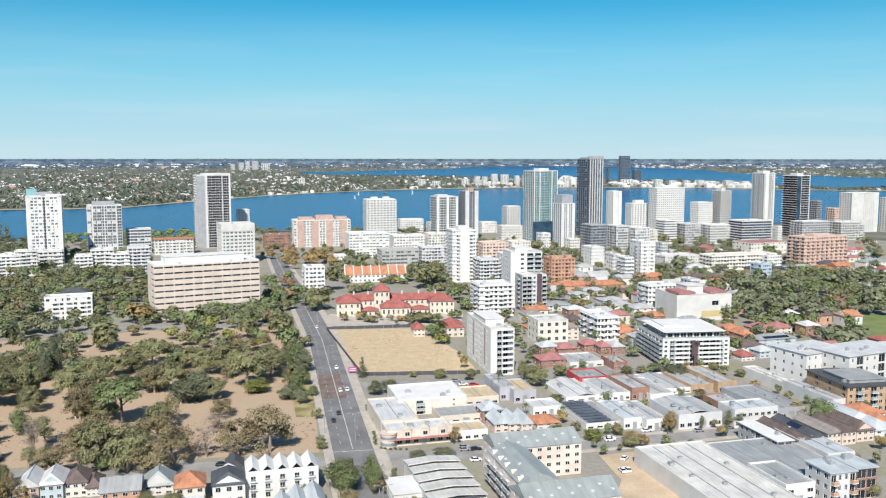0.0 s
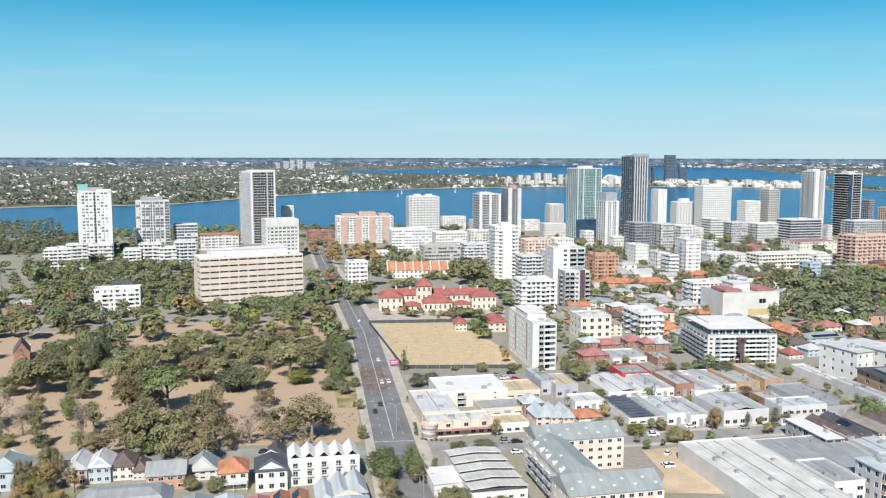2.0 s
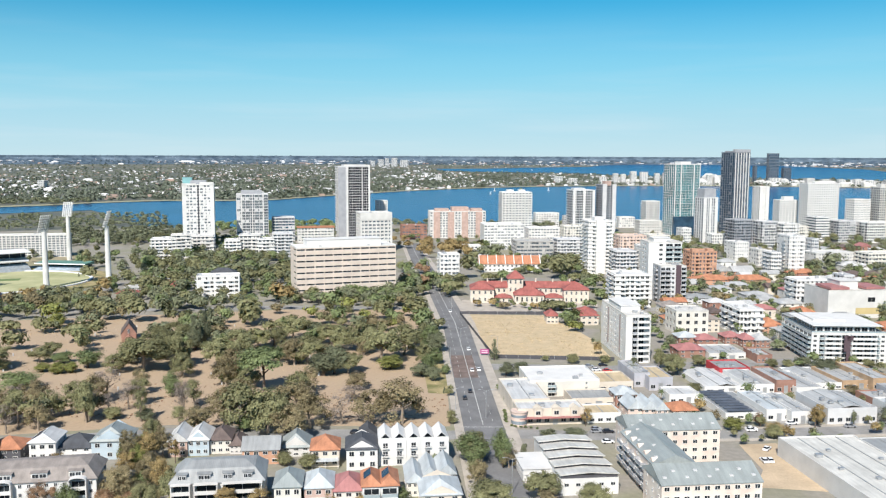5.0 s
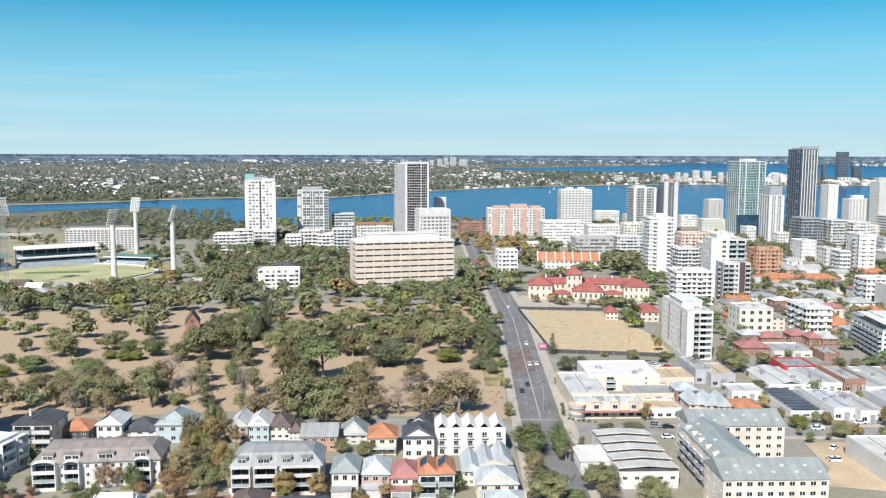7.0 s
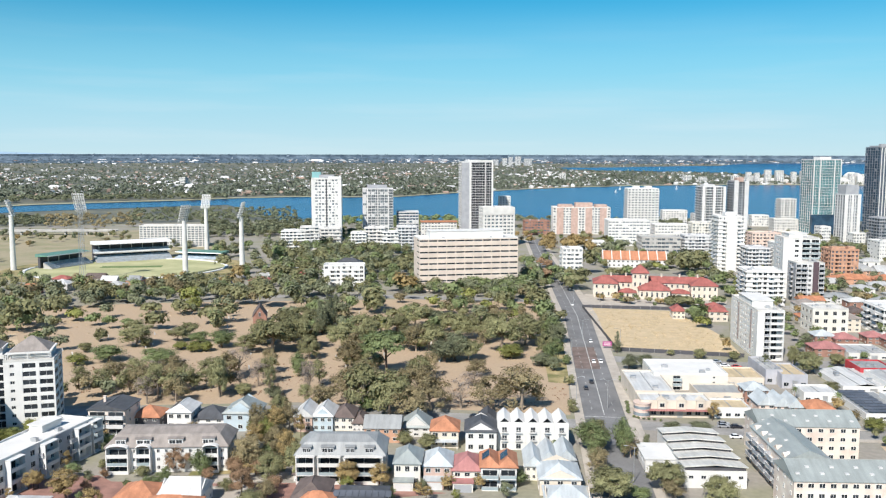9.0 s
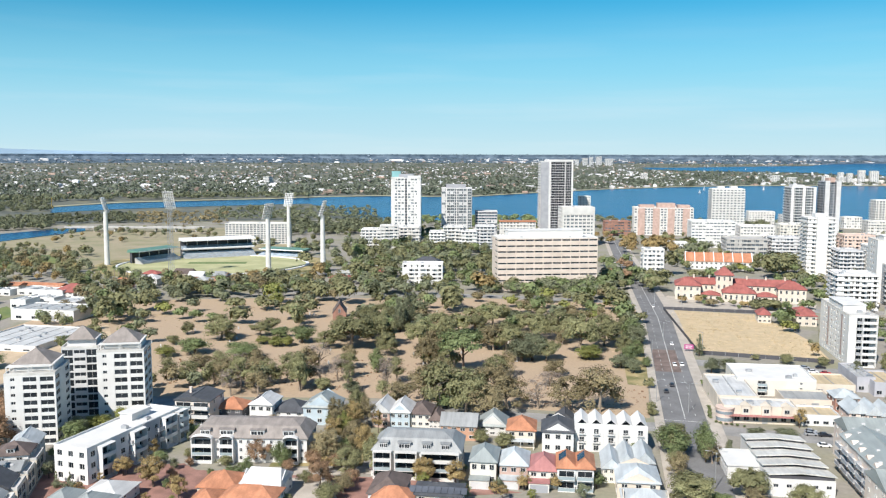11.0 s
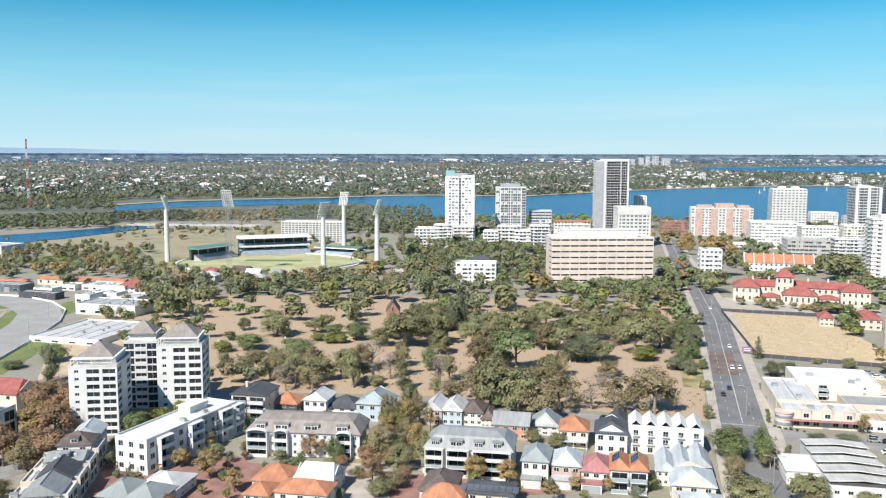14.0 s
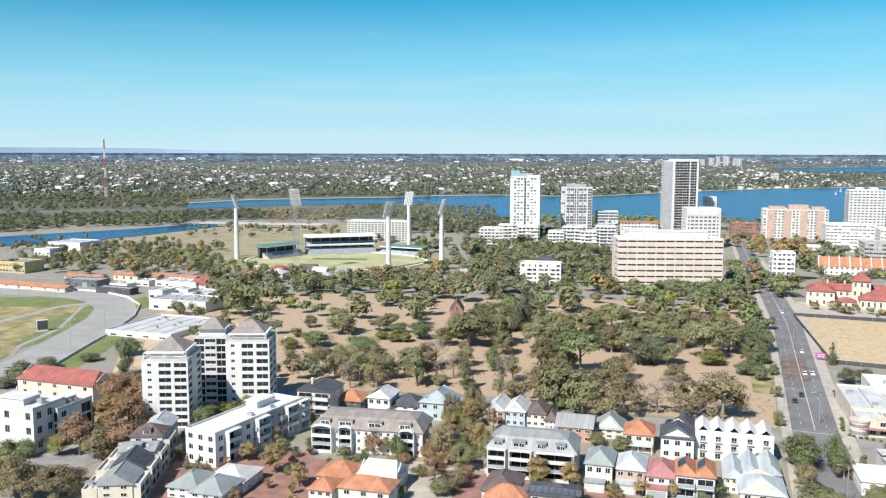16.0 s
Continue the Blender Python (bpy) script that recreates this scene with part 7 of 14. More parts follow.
tower(139.4, 602.9, 14, 33.5, 16, 17.1, 5, 8, 3, WHITE, "white apartment block with grey corner", pier=0.45, band=0.45, proud=0.5, category="apartment building", mix=0.20, bal=3)
tower(172.7, 614.4, 14, 16.0, 16, 19.5, 6, 4, 3, PALE, "pale grey apartment wing", pier=0.45, band=0.45, proud=0, category="apartment building", mix=0.10, bal=2)
tower(81.8, 500.1, 14, 24.8, 26, 13.6, 4, 6, 5, WHITE, "white and grey gridded apartment block", pier=0.3, band=0.35, proud=0.8, category="apartment building", mix=0.30, bal=2)
tower(303.9, 822.3, 20, 30.6, 16, 12.6, 4, 8, 3, WHITE, "white small flats with plain windows", pier=0.35, band=0.4, proud=0, category="apartment building", mix=0.20, bal=3)
tower(269.1, 740.4, 20, 23.2, 14, 14.9, 5, 6, 3, BLUEGREY, "pale blue-grey flats with plain windows", pier=0.35, band=0.4, proud=0, category="apartment building", mix=0.30, bal=3)
cream_hall = \
block(155.1, 561.1, 14, 40.6, 30, 17.1, 2, "nnnnnn", "nnn", OFFWHITE, "windowless cream hall with yellow stripe", "hall", core=(0.3, 0.3, 0.3, 0.5, 5), clutter=1)
bm = bmesh.new()
bx(bm, 18.3, -0.06, 2.5, 39.0, -0.004, 6.5)
part("yellow_stripe", bm, YELLOW_PAINT, cream_hall, "bright yellow painted stripe")
put("window", window_mesh(5, 3), cream_hall, pose(28.4, -0.07, 10.2))
for u in (0.05, 0.62):
    bm = bmesh.new()
    bx(bm, u * 40.6, 1, 18.0, (u + 0.3) * 40.6, 20, 19.5)
    part("roof_pitch", bm, ROOF_PINK, cream_hall)
tower(-410.3, 766.4, 22, 22.9, 20, 18.4, 6, 6, 4, WHITE, "white stepped apartments with plain windows", pier=0.35, band=0.4, proud=0.8, category="apartment building", mix=0.10, bal=3)
tower(-392.5, 773.8, 26, 17.6, 16, 22.2, 7, 4, 3, OFFWHITE, "white stepped apartments with plain windows", pier=0.35, band=0.4, proud=0.8, category="apartment building", mix=0.20, bal=3)
tower(-393.9, 812.2, 22, 24.6, 20, 17.4, 5, 6, 4, OFFWHITE, "white low apartments with balconies", pier=0.35, band=0.4, proud=0.8, category="apartment building", mix=0.30, bal=3)
tower(-334.9, 766.6, 22, 14.1, 20, 18.5, 6, 4, 4, WHITE, "white balconied apartment block", pier=0.35, band=0.4, proud=0.8, category="apartment building", mix=0.10, bal=3)
tower(-323.6, 773.9, 20, 19.2, 18, 23.3, 7, 5, 4, OFFWHITE, "white balconied apartment block", pier=0.35, band=0.4, proud=0.8, category="apartment building", mix=0.30, bal=2)
tower(-304.0, 774.0, 24, 15.5, 18, 19.7, 6, 4, 4, WHITE, "white balconied apartment block", pier=0.35, band=0.4, proud=0.8, category="apartment building", mix=0.30, bal=3)
tower(-291.3, 781.4, 22, 18.7, 20, 24.6, 8, 5, 4, PALE, "pale balconied apartment block", pier=0.35, band=0.4, proud=0.8, category="apartment building", mix=0.20, bal=2)
tower(-356.1, 954.3, 22, 26.4, 20, 26.7, 8, 7, 4, PALE, "blue and white glass office", BLUE_GLASS, pier=0.1, band=0.4, proud=0, category="office building", mix=0.10)
tower(-322.0, 943.5, 22, 42.2, 14, 16.3, 5, 11, 3, OFFWHITE, "cream flats with orange tiled roofs", pier=0.4, band=0.5, proud=0, category="apartment building", cap=((-0.02, -0.05, 1.04, 1.1, 1.8),), capm=ROOF_ORANGE, mix=0.10, bal=2)
tower(-264.1, 560.3, 20, 29.5, 13, 15.1, 5, 7, 3, WHITE, "white walk-up flats with open galleries", pier=0.45, band=0.4, proud=0, category="apartment building", mix=0.30, bal=2)
tower(-450.8, 862.7, 15, 29.4, 16, 9.7, 3, 7, 3, OFFWHITE, "long low stand building", pier=0.35, band=0.4, proud=0, category="apartment building", mix=0.10, bal=2)
block(-192.3, 564.4, 28.5, 71.6, 24, 36.5, 9, "ppppppppppp", "np", PRECAST, "beige precast office block with dark window strips", "office building", core=(0.12, 0.25, 0.75, 0.6, 5), trim=WHITE, clutter=5, roof=WHITE)
school(-72.2, 576.7, 8)
chapel(-241.5, 419.8, 28)
radio_mast(-1288.4, 1009.1, 118)
crane(-1274.4, 1037.9, 31, -9, 30)
crane(-1207.4, 1122.1, 18, 1, 30)
house(90.9, 690.6, 14, 30.7, 14, 4.0, 3, ROOF_ORANGE, ORANGE_BRICK, "orange tiled brick flats")
house(119.4, 690.7, 14, 31.0, 14, 4.8, 3, ROOF_ORANGE, ORANGE_BRICK, "orange tiled brick flats")
house(116.6, 744.9, 14, 12.8, 14, 4.3, 4, ROOF_PALE, ORANGE_BRICK, "pale roofed brick flats with gables", hip=0)
house(129.4, 744.9, 14, 18.5, 14, 4.3, 4, ROOF_PALE, ORANGE_BRICK, "pale roofed brick flats with gables", hip=0)
house(174.6, 745.0, 14, 11.2, 12, 3.4, 3, ROOF_ORANGE, BRICK, "orange tiled house with plain windows")
house(181.4, 745.0, 14, 16.9, 12, 4.3, 3, ROOF_ORANGE, BRICK, "orange tiled house with plain windows")
house(206.2, 745.1, 14, 14.2, 12, 4.3, 3, ROOF_BROWN, BRICK, "brown tiled house with plain windows")
house(217.3, 739.3, 14, 17.0, 12, 4.3, 3, ROOF_BROWN, BRICK, "brown tiled house with plain windows")
house(232.5, 739.4, 14, 17.1, 12, 4.3, 3, ROOF_BROWN, BRICK, "brown tiled house with plain windows")
house(120.3, 598.8, 14, 16.5, 16, 4.2, 2.5, ROOF_PALE, YELLOWISH, "pale roofed cream flats")
house(132.1, 584.0, 14, 16.2, 16, 4.8, 2.5, ROOF_PALE, YELLOWISH, "pale roofed cream flats")
house(98.7, 648.1, 14, 14.4, 14, 3.8, 2, ROOF_PALE, OFFWHITE, "pale roofed low house")
house(117.8, 622.5, 14, 18.7, 14, 3.6, 2, ROOF_PALE, PALE, "grey roofed low house")
house(73.5, 598.7, 14, 19.2, 16, 4.2, 2, ROOF_GREY, PALE, "grey roofed low building")
house(110.6, 666.4, 14, 19.9, 12, 3.9, 2, ROOF_PALE, CREAM, "pale roofed low house")
house(233.5, 801.6, 14, 20.5, 16, 5.5, 2.5, ROOF_PALE, OFFWHITE, "pale roofed house with plain windows")
house(183.9, 1003.5, 14, 29.9, 14, 4.6, 3, ROOF_ORANGE, OFFWHITE, "orange tiled hall with plain windows")
house(54.3, 556.2, 14, 13.6, 14, 5.2, 3, ROOF_TAUPE, YELLOWISH, "cream flats with taupe roof")
house(63.1, 502.6, 14, 18.7, 16, 7.7, 3.5, ROOF_TAUPE, YELLOWISH, "cream flats with taupe hip roof", floors=3)
house(104.8, 502.7, 14, 8.9, 10, 4.7, 2.5, ROOF_ORANGE, ORANGE_BRICK, "orange tiled brick house")
house(173.8, 515.9, 18, 13.4, 14, 3.6, 3, ROOF_ORANGE, BRICK, "orange tiled brick house")
house(178.1, 499.4, 18, 6.9, 14, 4.1, 3, ROOF_ORANGE, BRICK, "orange tiled brick house")
house(192.8, 515.9, 18, 12.2, 14, 4.2, 3, ROOF_PINK, CREAM, "red metal roofed house")
house(205.1, 521.7, 18, 13.1, 12, 3.7, 3, ROOF_PINK, CREAM, "red metal roofed house")
house(183.5, 488.9, 18, 26.1, 12, 3.4, 2, ROOF_GREY, BLUEGREY, "long low building with solar panels", solar=10)
house(166.6, 469.3, 18, 15.6, 12, 3.9, 2.5, ROOF_BROWN, YELLOWISH, "brown roofed low house")
house(172.6, 457.8, 18, 9.6, 9, 3.8, 2.5, ROOF_BLUE, BLUEGREY, "small blue-grey house with plain windows")
house(155.9, 460.0, 18, 10.1, 12, 2.2, 2.5, ROOF_PALE, OFFWHITE, "pale roofed cottage with plain windows")
house(160.3, 451.1, 18, 8.7, 10, 2.7, 2.5, ROOF_RED, OFFWHITE, "red roofed cottage with plain windows")
house(289.6, 793.2, 18, 24.0, 14, 4.6, 2.5, ROOF_CHAR, TAN_BRICK, "tan brick flats with charcoal roof and panels", solar=4)
house(307.0, 786.7, 18, 21.8, 14, 4.5, 2.5, ROOF_CHAR, TAN_BRICK, "tan brick flats with charcoal roof and panels", solar=4)
house(322.4, 780.3, 18, 28.5, 16, 7.2, 2, ROOF_PALE, WHITE, "white flats with plain windows")
house(345.6, 780.4, 18, 19.9, 14, 6.3, 3, ROOF_ORANGE, OFFWHITE, "white flats with orange roof")
house(361.7, 780.4, 18, 16.7, 14, 9.0, 3, ROOF_ORANGE, ORANGE_BRICK, "orange brick flats with plain windows", hip=0)
house(415.3, 835.3, 18, 26.6, 14, 5.8, 3, ROOF_GREEN, YELLOWISH, "cream flats with pale green roof")
house(370.1, 827.9, 18, 21.1, 14, 4.8, 3, ROOF_CHAR, TAN_BRICK, "charcoal roofed flats with plain windows")
house(270.9, 881.1, 18, 23.7, 16, 5.1, 2.5, ROOF_RED, BRICK, "red roofed brick building")
house(229.7, 793.1, 18, 25.5, 16, 5.5, 2.5, ROOF_WHITE, WHITE, "white roofed low building")
orange_terrace = \
house(-85.0, 736.3, 10, 53.3, 17, 6.8, 6.5, ROOF_ORANGE, WHITE, "long white terrace with orange tiled roofs and party walls", hip=0, wins=14, floors=2, name="terrace_house")
for i in range(8):
    u = 53.32 * i / 7
    bm = bmesh.new()
    solid(bm, [(u - 0.35, -0.5, 5.80), (u + 0.35, -0.5, 5.80), (u + 0.35, 8.5, 12.30), (u - 0.35, 8.5, 12.30)], [(u - 0.35, -0.5, 7.70), (u + 0.35, -0.5, 7.70), (u + 0.35, 8.5, 14.20), (u - 0.35, 8.5, 14.20)])
    part("party_wall", bm, WHITE, orange_terrace)
house(-18.0, 513.5, 10, 7.2, 12, 4.8, 3, ROOF_RED, CREAM, "small house with red tiled roof")
house(-0.3, 531.0, 10, 12.5, 12, 4.3, 3, ROOF_RED, CREAM, "small house with red tiled roof")
house(4.5, 513.5, 10, 8.4, 12, 4.2, 3, ROOF_RED, CREAM, "small house with red tiled roof")
house(-324.6, 571.1, 15, 11.6, 12, 4.6, 3.5, ROOF_PALE, OFFWHITE, "house with pale grey roof by the park")
house(-313.7, 577.8, 15, 10.8, 12, 5.3, 3.5, ROOF_WHITE, OFFWHITE, "house with white roof by the park")
house(-297.2, 581.8, 15, 10.6, 12, 4.5, 3.5, ROOF_RED, OFFWHITE, "house with red roof by the park")
house(-269.5, 592.7, 15, 19.3, 12, 13.4, 3.5, ROOF_CHAR, ORANGE_BRICK, "house with dark tiled roof by the park")

# ---- low houses filling the city blocks ----
house(146.6, 634.1, 14, 14.6, 12.8, 6.0, 2.9, ROOF_PINK, OFFWHITE, "low city house with faded red metal roof", hip=1, floors=1, wins=2, side_wins=1, group="low city houses")
house(205.8, 606.4, 14, 11.0, 12.8, 4.0, 3.2, ROOF_PINK, OFFWHITE, "low city house with faded red metal roof", hip=0, floors=1, wins=2, side_wins=1, group="low city houses")
house(184.8, 852.7, 14, 9.3, 9.7, 5.7, 3.1, ROOF_WHITE, ORANGE_BRICK, "low city house with white metal roof", hip=0.5, floors=1, wins=2, side_wins=1, group="low city houses")
house(102.0, 585.3, 14, 10.5, 11.1, 4.5, 3.1, ROOF_GREY, WHITE, "low city house with grey metal roof", hip=1, floors=1, wins=2, side_wins=1, group="low city houses")
house(57.3, 645.9, 14, 16.0, 9.6, 6.5, 2.6, ROOF_ORANGE, ORANGE_BRICK, "low city house with orange tiled roof", hip=1, floors=1, wins=2, side_wins=1, group="low city houses")
house(77.0, 668.7, 14, 14.8, 10.8, 3.6, 3.1, ROOF_PALE, CREAM, "low city house with pale grey metal roof", hip=0, floors=1, wins=2, side_wins=1, group="low city houses")
house(112.2, 780.1, 12, 15.9, 11.3, 3.7, 2.5, ROOF_PALE, OFFWHITE, "low city house with pale grey metal roof", hip=1, floors=1, wins=2, side_wins=1, group="low city houses")
house(183.5, 698.6, 14, 11.0, 10.6, 4.6, 3.2, ROOF_PALE, OFFWHITE, "low city house with pale grey metal roof", hip=0, floors=1, wins=2, side_wins=1, group="low city houses")
house(137.9, 650.9, 16, 14.8, 10.1, 5.4, 2.7, ROOF_BROWN, CREAM, "low city house with brown tiled roof", hip=0, floors=1, wins=2, side_wins=1, group="low city houses")
house(189.7, 655.9, 12, 14.6, 10.4, 4.5, 3.0, ROOF_GREY, YELLOWISH, "low city house with grey metal roof", hip=0, floors=1, wins=2, side_wins=1, group="low city houses")
house(199.1, 589.7, 14, 12.6, 11.1, 6.0, 3.1, ROOF_PALE, ORANGE_BRICK, "low city house with pale grey metal roof", hip=0.5, floors=1, wins=2, side_wins=1, group="low city houses")
house(187.0, 672.2, 16, 13.7, 10.7, 5.6, 2.0, ROOF_PINK, OFFWHITE, "low city house with faded red metal roof", hip=0, floors=1, wins=2, side_wins=1, group="low city houses")
house(182.0, 789.2, 12, 14.3, 9.7, 6.4, 2.2, ROOF_ORANGE, OFFWHITE, "low city house with orange tiled roof", hip=1, floors=1, wins=2, side_wins=1, group="low city houses")
house(133.1, 726.1, 16, 13.3, 11.4, 3.4, 2.5, ROOF_WHITE, BRICK, "low city house with white metal roof", hip=0, floors=1, wins=2, side_wins=1, group="low city houses")
house(65.9, 725.2, 14, 12.3, 9.8, 4.5, 3.1, ROOF_PALE, CREAM, "low city house with pale grey metal roof", hip=0, floors=1, wins=2, side_wins=1, group="low city houses")
house(51.5, 675.6, 12, 13.3, 9.6, 4.7, 2.3, ROOF_PALE, BRICK, "low city house with pale grey metal roof", hip=0, floors=1, wins=2, side_wins=1, group="low city houses")
house(32.7, 684.1, 14, 10.9, 12.7, 4.9, 3.0, ROOF_ORANGE, YELLOWISH, "low city house with orange tiled roof", hip=0.5, floors=1, wins=2, side_wins=1, group="low city houses")
house(197.6, 712.7, 12, 13.0, 11.8, 4.9, 2.8, ROOF_WHITE, YELLOWISH, "low city house with white metal roof", hip=1, floors=1, wins=2, side_wins=1, group="low city houses")
house(220.2, 702.5, 12, 14.3, 10.2, 5.2, 2.8, ROOF_ORANGE, ORANGE_BRICK, "low city house with orange tiled roof", hip=0.5, floors=1, wins=2, side_wins=1, group="low city houses")
house(60.5, 698.5, 14, 12.8, 11.0, 4.7, 2.6, ROOF_GREY, CREAM, "low city house with grey metal roof", hip=1, floors=1, wins=2, side_wins=1, group="low city houses")
house(220.1, 642.4, 12, 12.1, 9.7, 5.9, 2.1, ROOF_PALE, OFFWHITE, "low city house with pale grey metal roof", hip=1, floors=1, wins=2, side_wins=1, group="low city houses")
house(174.1, 811.2, 12, 11.8, 11.5, 3.7, 2.8, ROOF_ORANGE, ORANGE_BRICK, "low city house with orange tiled roof", hip=0, floors=1, wins=2, side_wins=1, group="low city houses")
house(222.1, 680.1, 16, 10.5, 9.3, 6.0, 2.3, ROOF_WHITE, OFFWHITE, "low city house with white metal roof", hip=1, floors=1, wins=2, side_wins=1, group="low city houses")
house(209.4, 691.3, 12, 12.2, 10.6, 6.4, 2.1, ROOF_WHITE, WHITE, "low city house with white metal roof", hip=1, floors=1, wins=2, side_wins=1, group="low city houses")
house(149.6, 724.9, 14, 14.9, 12.8, 5.7, 2.1, ROOF_PALE, YELLOWISH, "low city house with pale grey metal roof", hip=0, floors=1, wins=2, side_wins=1, group="low city houses")
house(128.1, 804.6, 16, 14.8, 11.6, 5.0, 2.7, ROOF_PALE, WHITE, "low city house with pale grey metal roof", hip=1, floors=1, wins=2, side_wins=1, group="low city houses")
house(87.6, 840.5, 14, 15.2, 10.9, 4.7, 2.4, ROOF_GREY, WHITE, "low city house with grey metal roof", hip=0, floors=1, wins=2, side_wins=1, group="low city houses")
house(34.6, 639.9, 16, 13.0, 11.6, 5.5, 2.2, ROOF_PALE, BRICK, "low city house with pale grey metal roof", hip=0.5, floors=1, wins=2, side_wins=1, group="low city houses")
house(75.1, 779.5, 14, 9.3, 11.4, 4.8, 2.5, ROOF_BROWN, YELLOWISH, "low city house with brown tiled roof", hip=0, floors=1, wins=2, side_wins=1, group="low city houses")
house(220.4, 1070.1, 18, 14.8, 12.3, 5.6, 2.3, ROOF_GREY, ORANGE_BRICK, "low city house with grey metal roof", hip=1, floors=1, wins=2, side_wins=1, group="low city houses")
house(521.7, 1064.0, 18, 10.7, 9.2, 3.5, 3.0, ROOF_PALE, ORANGE_BRICK, "low city house with pale grey metal roof", hip=0.5, floors=1, wins=2, side_wins=1, group="low city houses")
house(297.4, 968.3, 18, 12.0, 12.1, 5.6, 3.1, ROOF_PINK, BRICK, "low city house with faded red metal roof", hip=0, floors=1, wins=2, side_wins=1, group="low city houses")
house(177.1, 919.5, 18, 12.3, 11.8, 4.3, 2.6, ROOF_PALE, OFFWHITE, "low city house with pale grey metal roof", hip=1, floors=1, wins=2, side_wins=1, group="low city houses")
house(158.6, 1032.9, 18, 13.8, 12.1, 5.6, 2.3, ROOF_ORANGE, ORANGE_BRICK, "low city house with orange tiled roof", hip=1, floors=1, wins=2, side_wins=1, group="low city houses")
house(258.0, 983.0, 20, 10.0, 11.0, 3.5, 2.7, ROOF_GREY, YELLOWISH, "low city house with grey metal roof", hip=1, floors=1, wins=2, side_wins=1, group="low city houses")
house(163.0, 1063.9, 18, 9.9, 10.4, 4.1, 2.5, ROOF_BROWN, BRICK, "low city house with brown tiled roof", hip=1, floors=1, wins=2, side_wins=1, group="low city houses")
house(433.3, 1049.7, 16, 12.7, 9.7, 5.8, 2.5, ROOF_PALE, ORANGE_BRICK, "low city house with pale grey metal roof", hip=1, floors=1, wins=2, side_wins=1, group="low city houses")
house(252.1, 943.7, 16, 10.6, 11.4, 3.6, 2.8, ROOF_PALE, OFFWHITE, "low city house with pale grey metal roof", hip=0, floors=1, wins=2, side_wins=1, group="low city houses")
house(456.1, 905.3, 18, 9.7, 12.3, 4.0, 2.0, ROOF_PALE, WHITE, "low city house with pale grey metal roof", hip=1, floors=1, wins=2, side_wins=1, group="low city houses")
house(423.3, 1003.0, 16, 11.5, 10.0, 4.6, 2.2, ROOF_ORANGE, OFFWHITE, "low city house with orange tiled roof", hip=0, floors=1, wins=2, side_wins=1, group="low city houses")
house(300.5, 937.3, 16, 12.7, 9.4, 5.5, 2.1, ROOF_WHITE, WHITE, "low city house with white metal roof", hip=1, floors=1, wins=2, side_wins=1, group="low city houses")
house(536.3, 1075.7, 18, 14.4, 9.8, 3.5, 2.9, ROOF_BROWN, WHITE, "low city house with brown tiled roof", hip=0, floors=1, wins=2, side_wins=1, group="low city houses")
house(421.2, 882.9, 18, 14.9, 12.0, 4.9, 2.1, ROOF_PINK, CREAM, "low city house with faded red metal roof", hip=1, floors=1, wins=2, side_wins=1, group="low city houses")
house(195.0, 884.7, 20, 11.2, 10.3, 4.2, 2.1, ROOF_PINK, BRICK, "low city house with faded red metal roof", hip=0.5, floors=1, wins=2, side_wins=1, group="low city houses")
house(318.8, 897.4, 16, 13.5, 11.2, 4.1, 2.6, ROOF_PALE, WHITE, "low city house with pale grey metal roof", hip=1, floors=1, wins=2, side_wins=1, group="low city houses")
house(374.7, 1020.7, 18, 10.3, 11.4, 3.6, 2.6, ROOF_GREY, WHITE, "low city house with grey metal roof", hip=1, floors=1, wins=2, side_wins=1, group="low city houses")
house(179.7, 899.6, 18, 9.7, 12.0, 5.6, 3.1, ROOF_GREY, WHITE, "low city house with grey metal roof", hip=1, floors=1, wins=2, side_wins=1, group="low city houses")
house(173.8, 836.5, 16, 15.9, 12.1, 6.3, 2.6, ROOF_WHITE, CREAM, "low city house with white metal roof", hip=1, floors=1, wins=2, side_wins=1, group="low city houses")
house(276.9, 972.6, 18, 14.2, 11.0, 3.8, 2.6, ROOF_BROWN, BRICK, "low city house with brown tiled roof", hip=1, floors=1, wins=2, side_wins=1, group="low city houses")
house(466.0, 961.9, 18, 11.0, 11.0, 4.3, 2.4, ROOF_RED, CREAM, "low city house with red tiled roof", hip=0, floors=1, wins=2, side_wins=1, group="low city houses")
house(169.2, 993.2, 16, 9.7, 10.9, 6.1, 2.3, ROOF_PALE, ORANGE_BRICK, "low city house with pale grey metal roof", hip=0.5, floors=1, wins=2, side_wins=1, group="low city houses")
house(201.0, 1052.8, 18, 14.7, 9.6, 4.2, 2.5, ROOF_ORANGE, ORANGE_BRICK, "low city house with orange tiled roof", hip=1, floors=1, wins=2, side_wins=1, group="low city houses")
house(164.3, 1009.1, 18, 15.8, 10.8, 6.4, 2.7, ROOF_WHITE, YELLOWISH, "low city house with white metal roof", hip=0, floors=1, wins=2, side_wins=1, group="low city houses")
house(170.9, 860.6, 18, 12.0, 12.9, 4.6, 2.2, ROOF_GREY, OFFWHITE, "low city house with grey metal roof", hip=0, floors=1, wins=2, side_wins=1, group="low city houses")
house(448.1, 1055.9, 18, 13.8, 9.1, 4.0, 2.0, ROOF_PALE, ORANGE_BRICK, "low city house with pale grey metal roof", hip=0.5, floors=1, wins=2, side_wins=1, group="low city houses")
house(137.6, 559.3, 14, 10.7, 12.7, 4.0, 2.5, ROOF_ORANGE, BRICK, "low city house with orange tiled roof", hip=1, floors=1, wins=2, side_wins=1, group="low city houses")
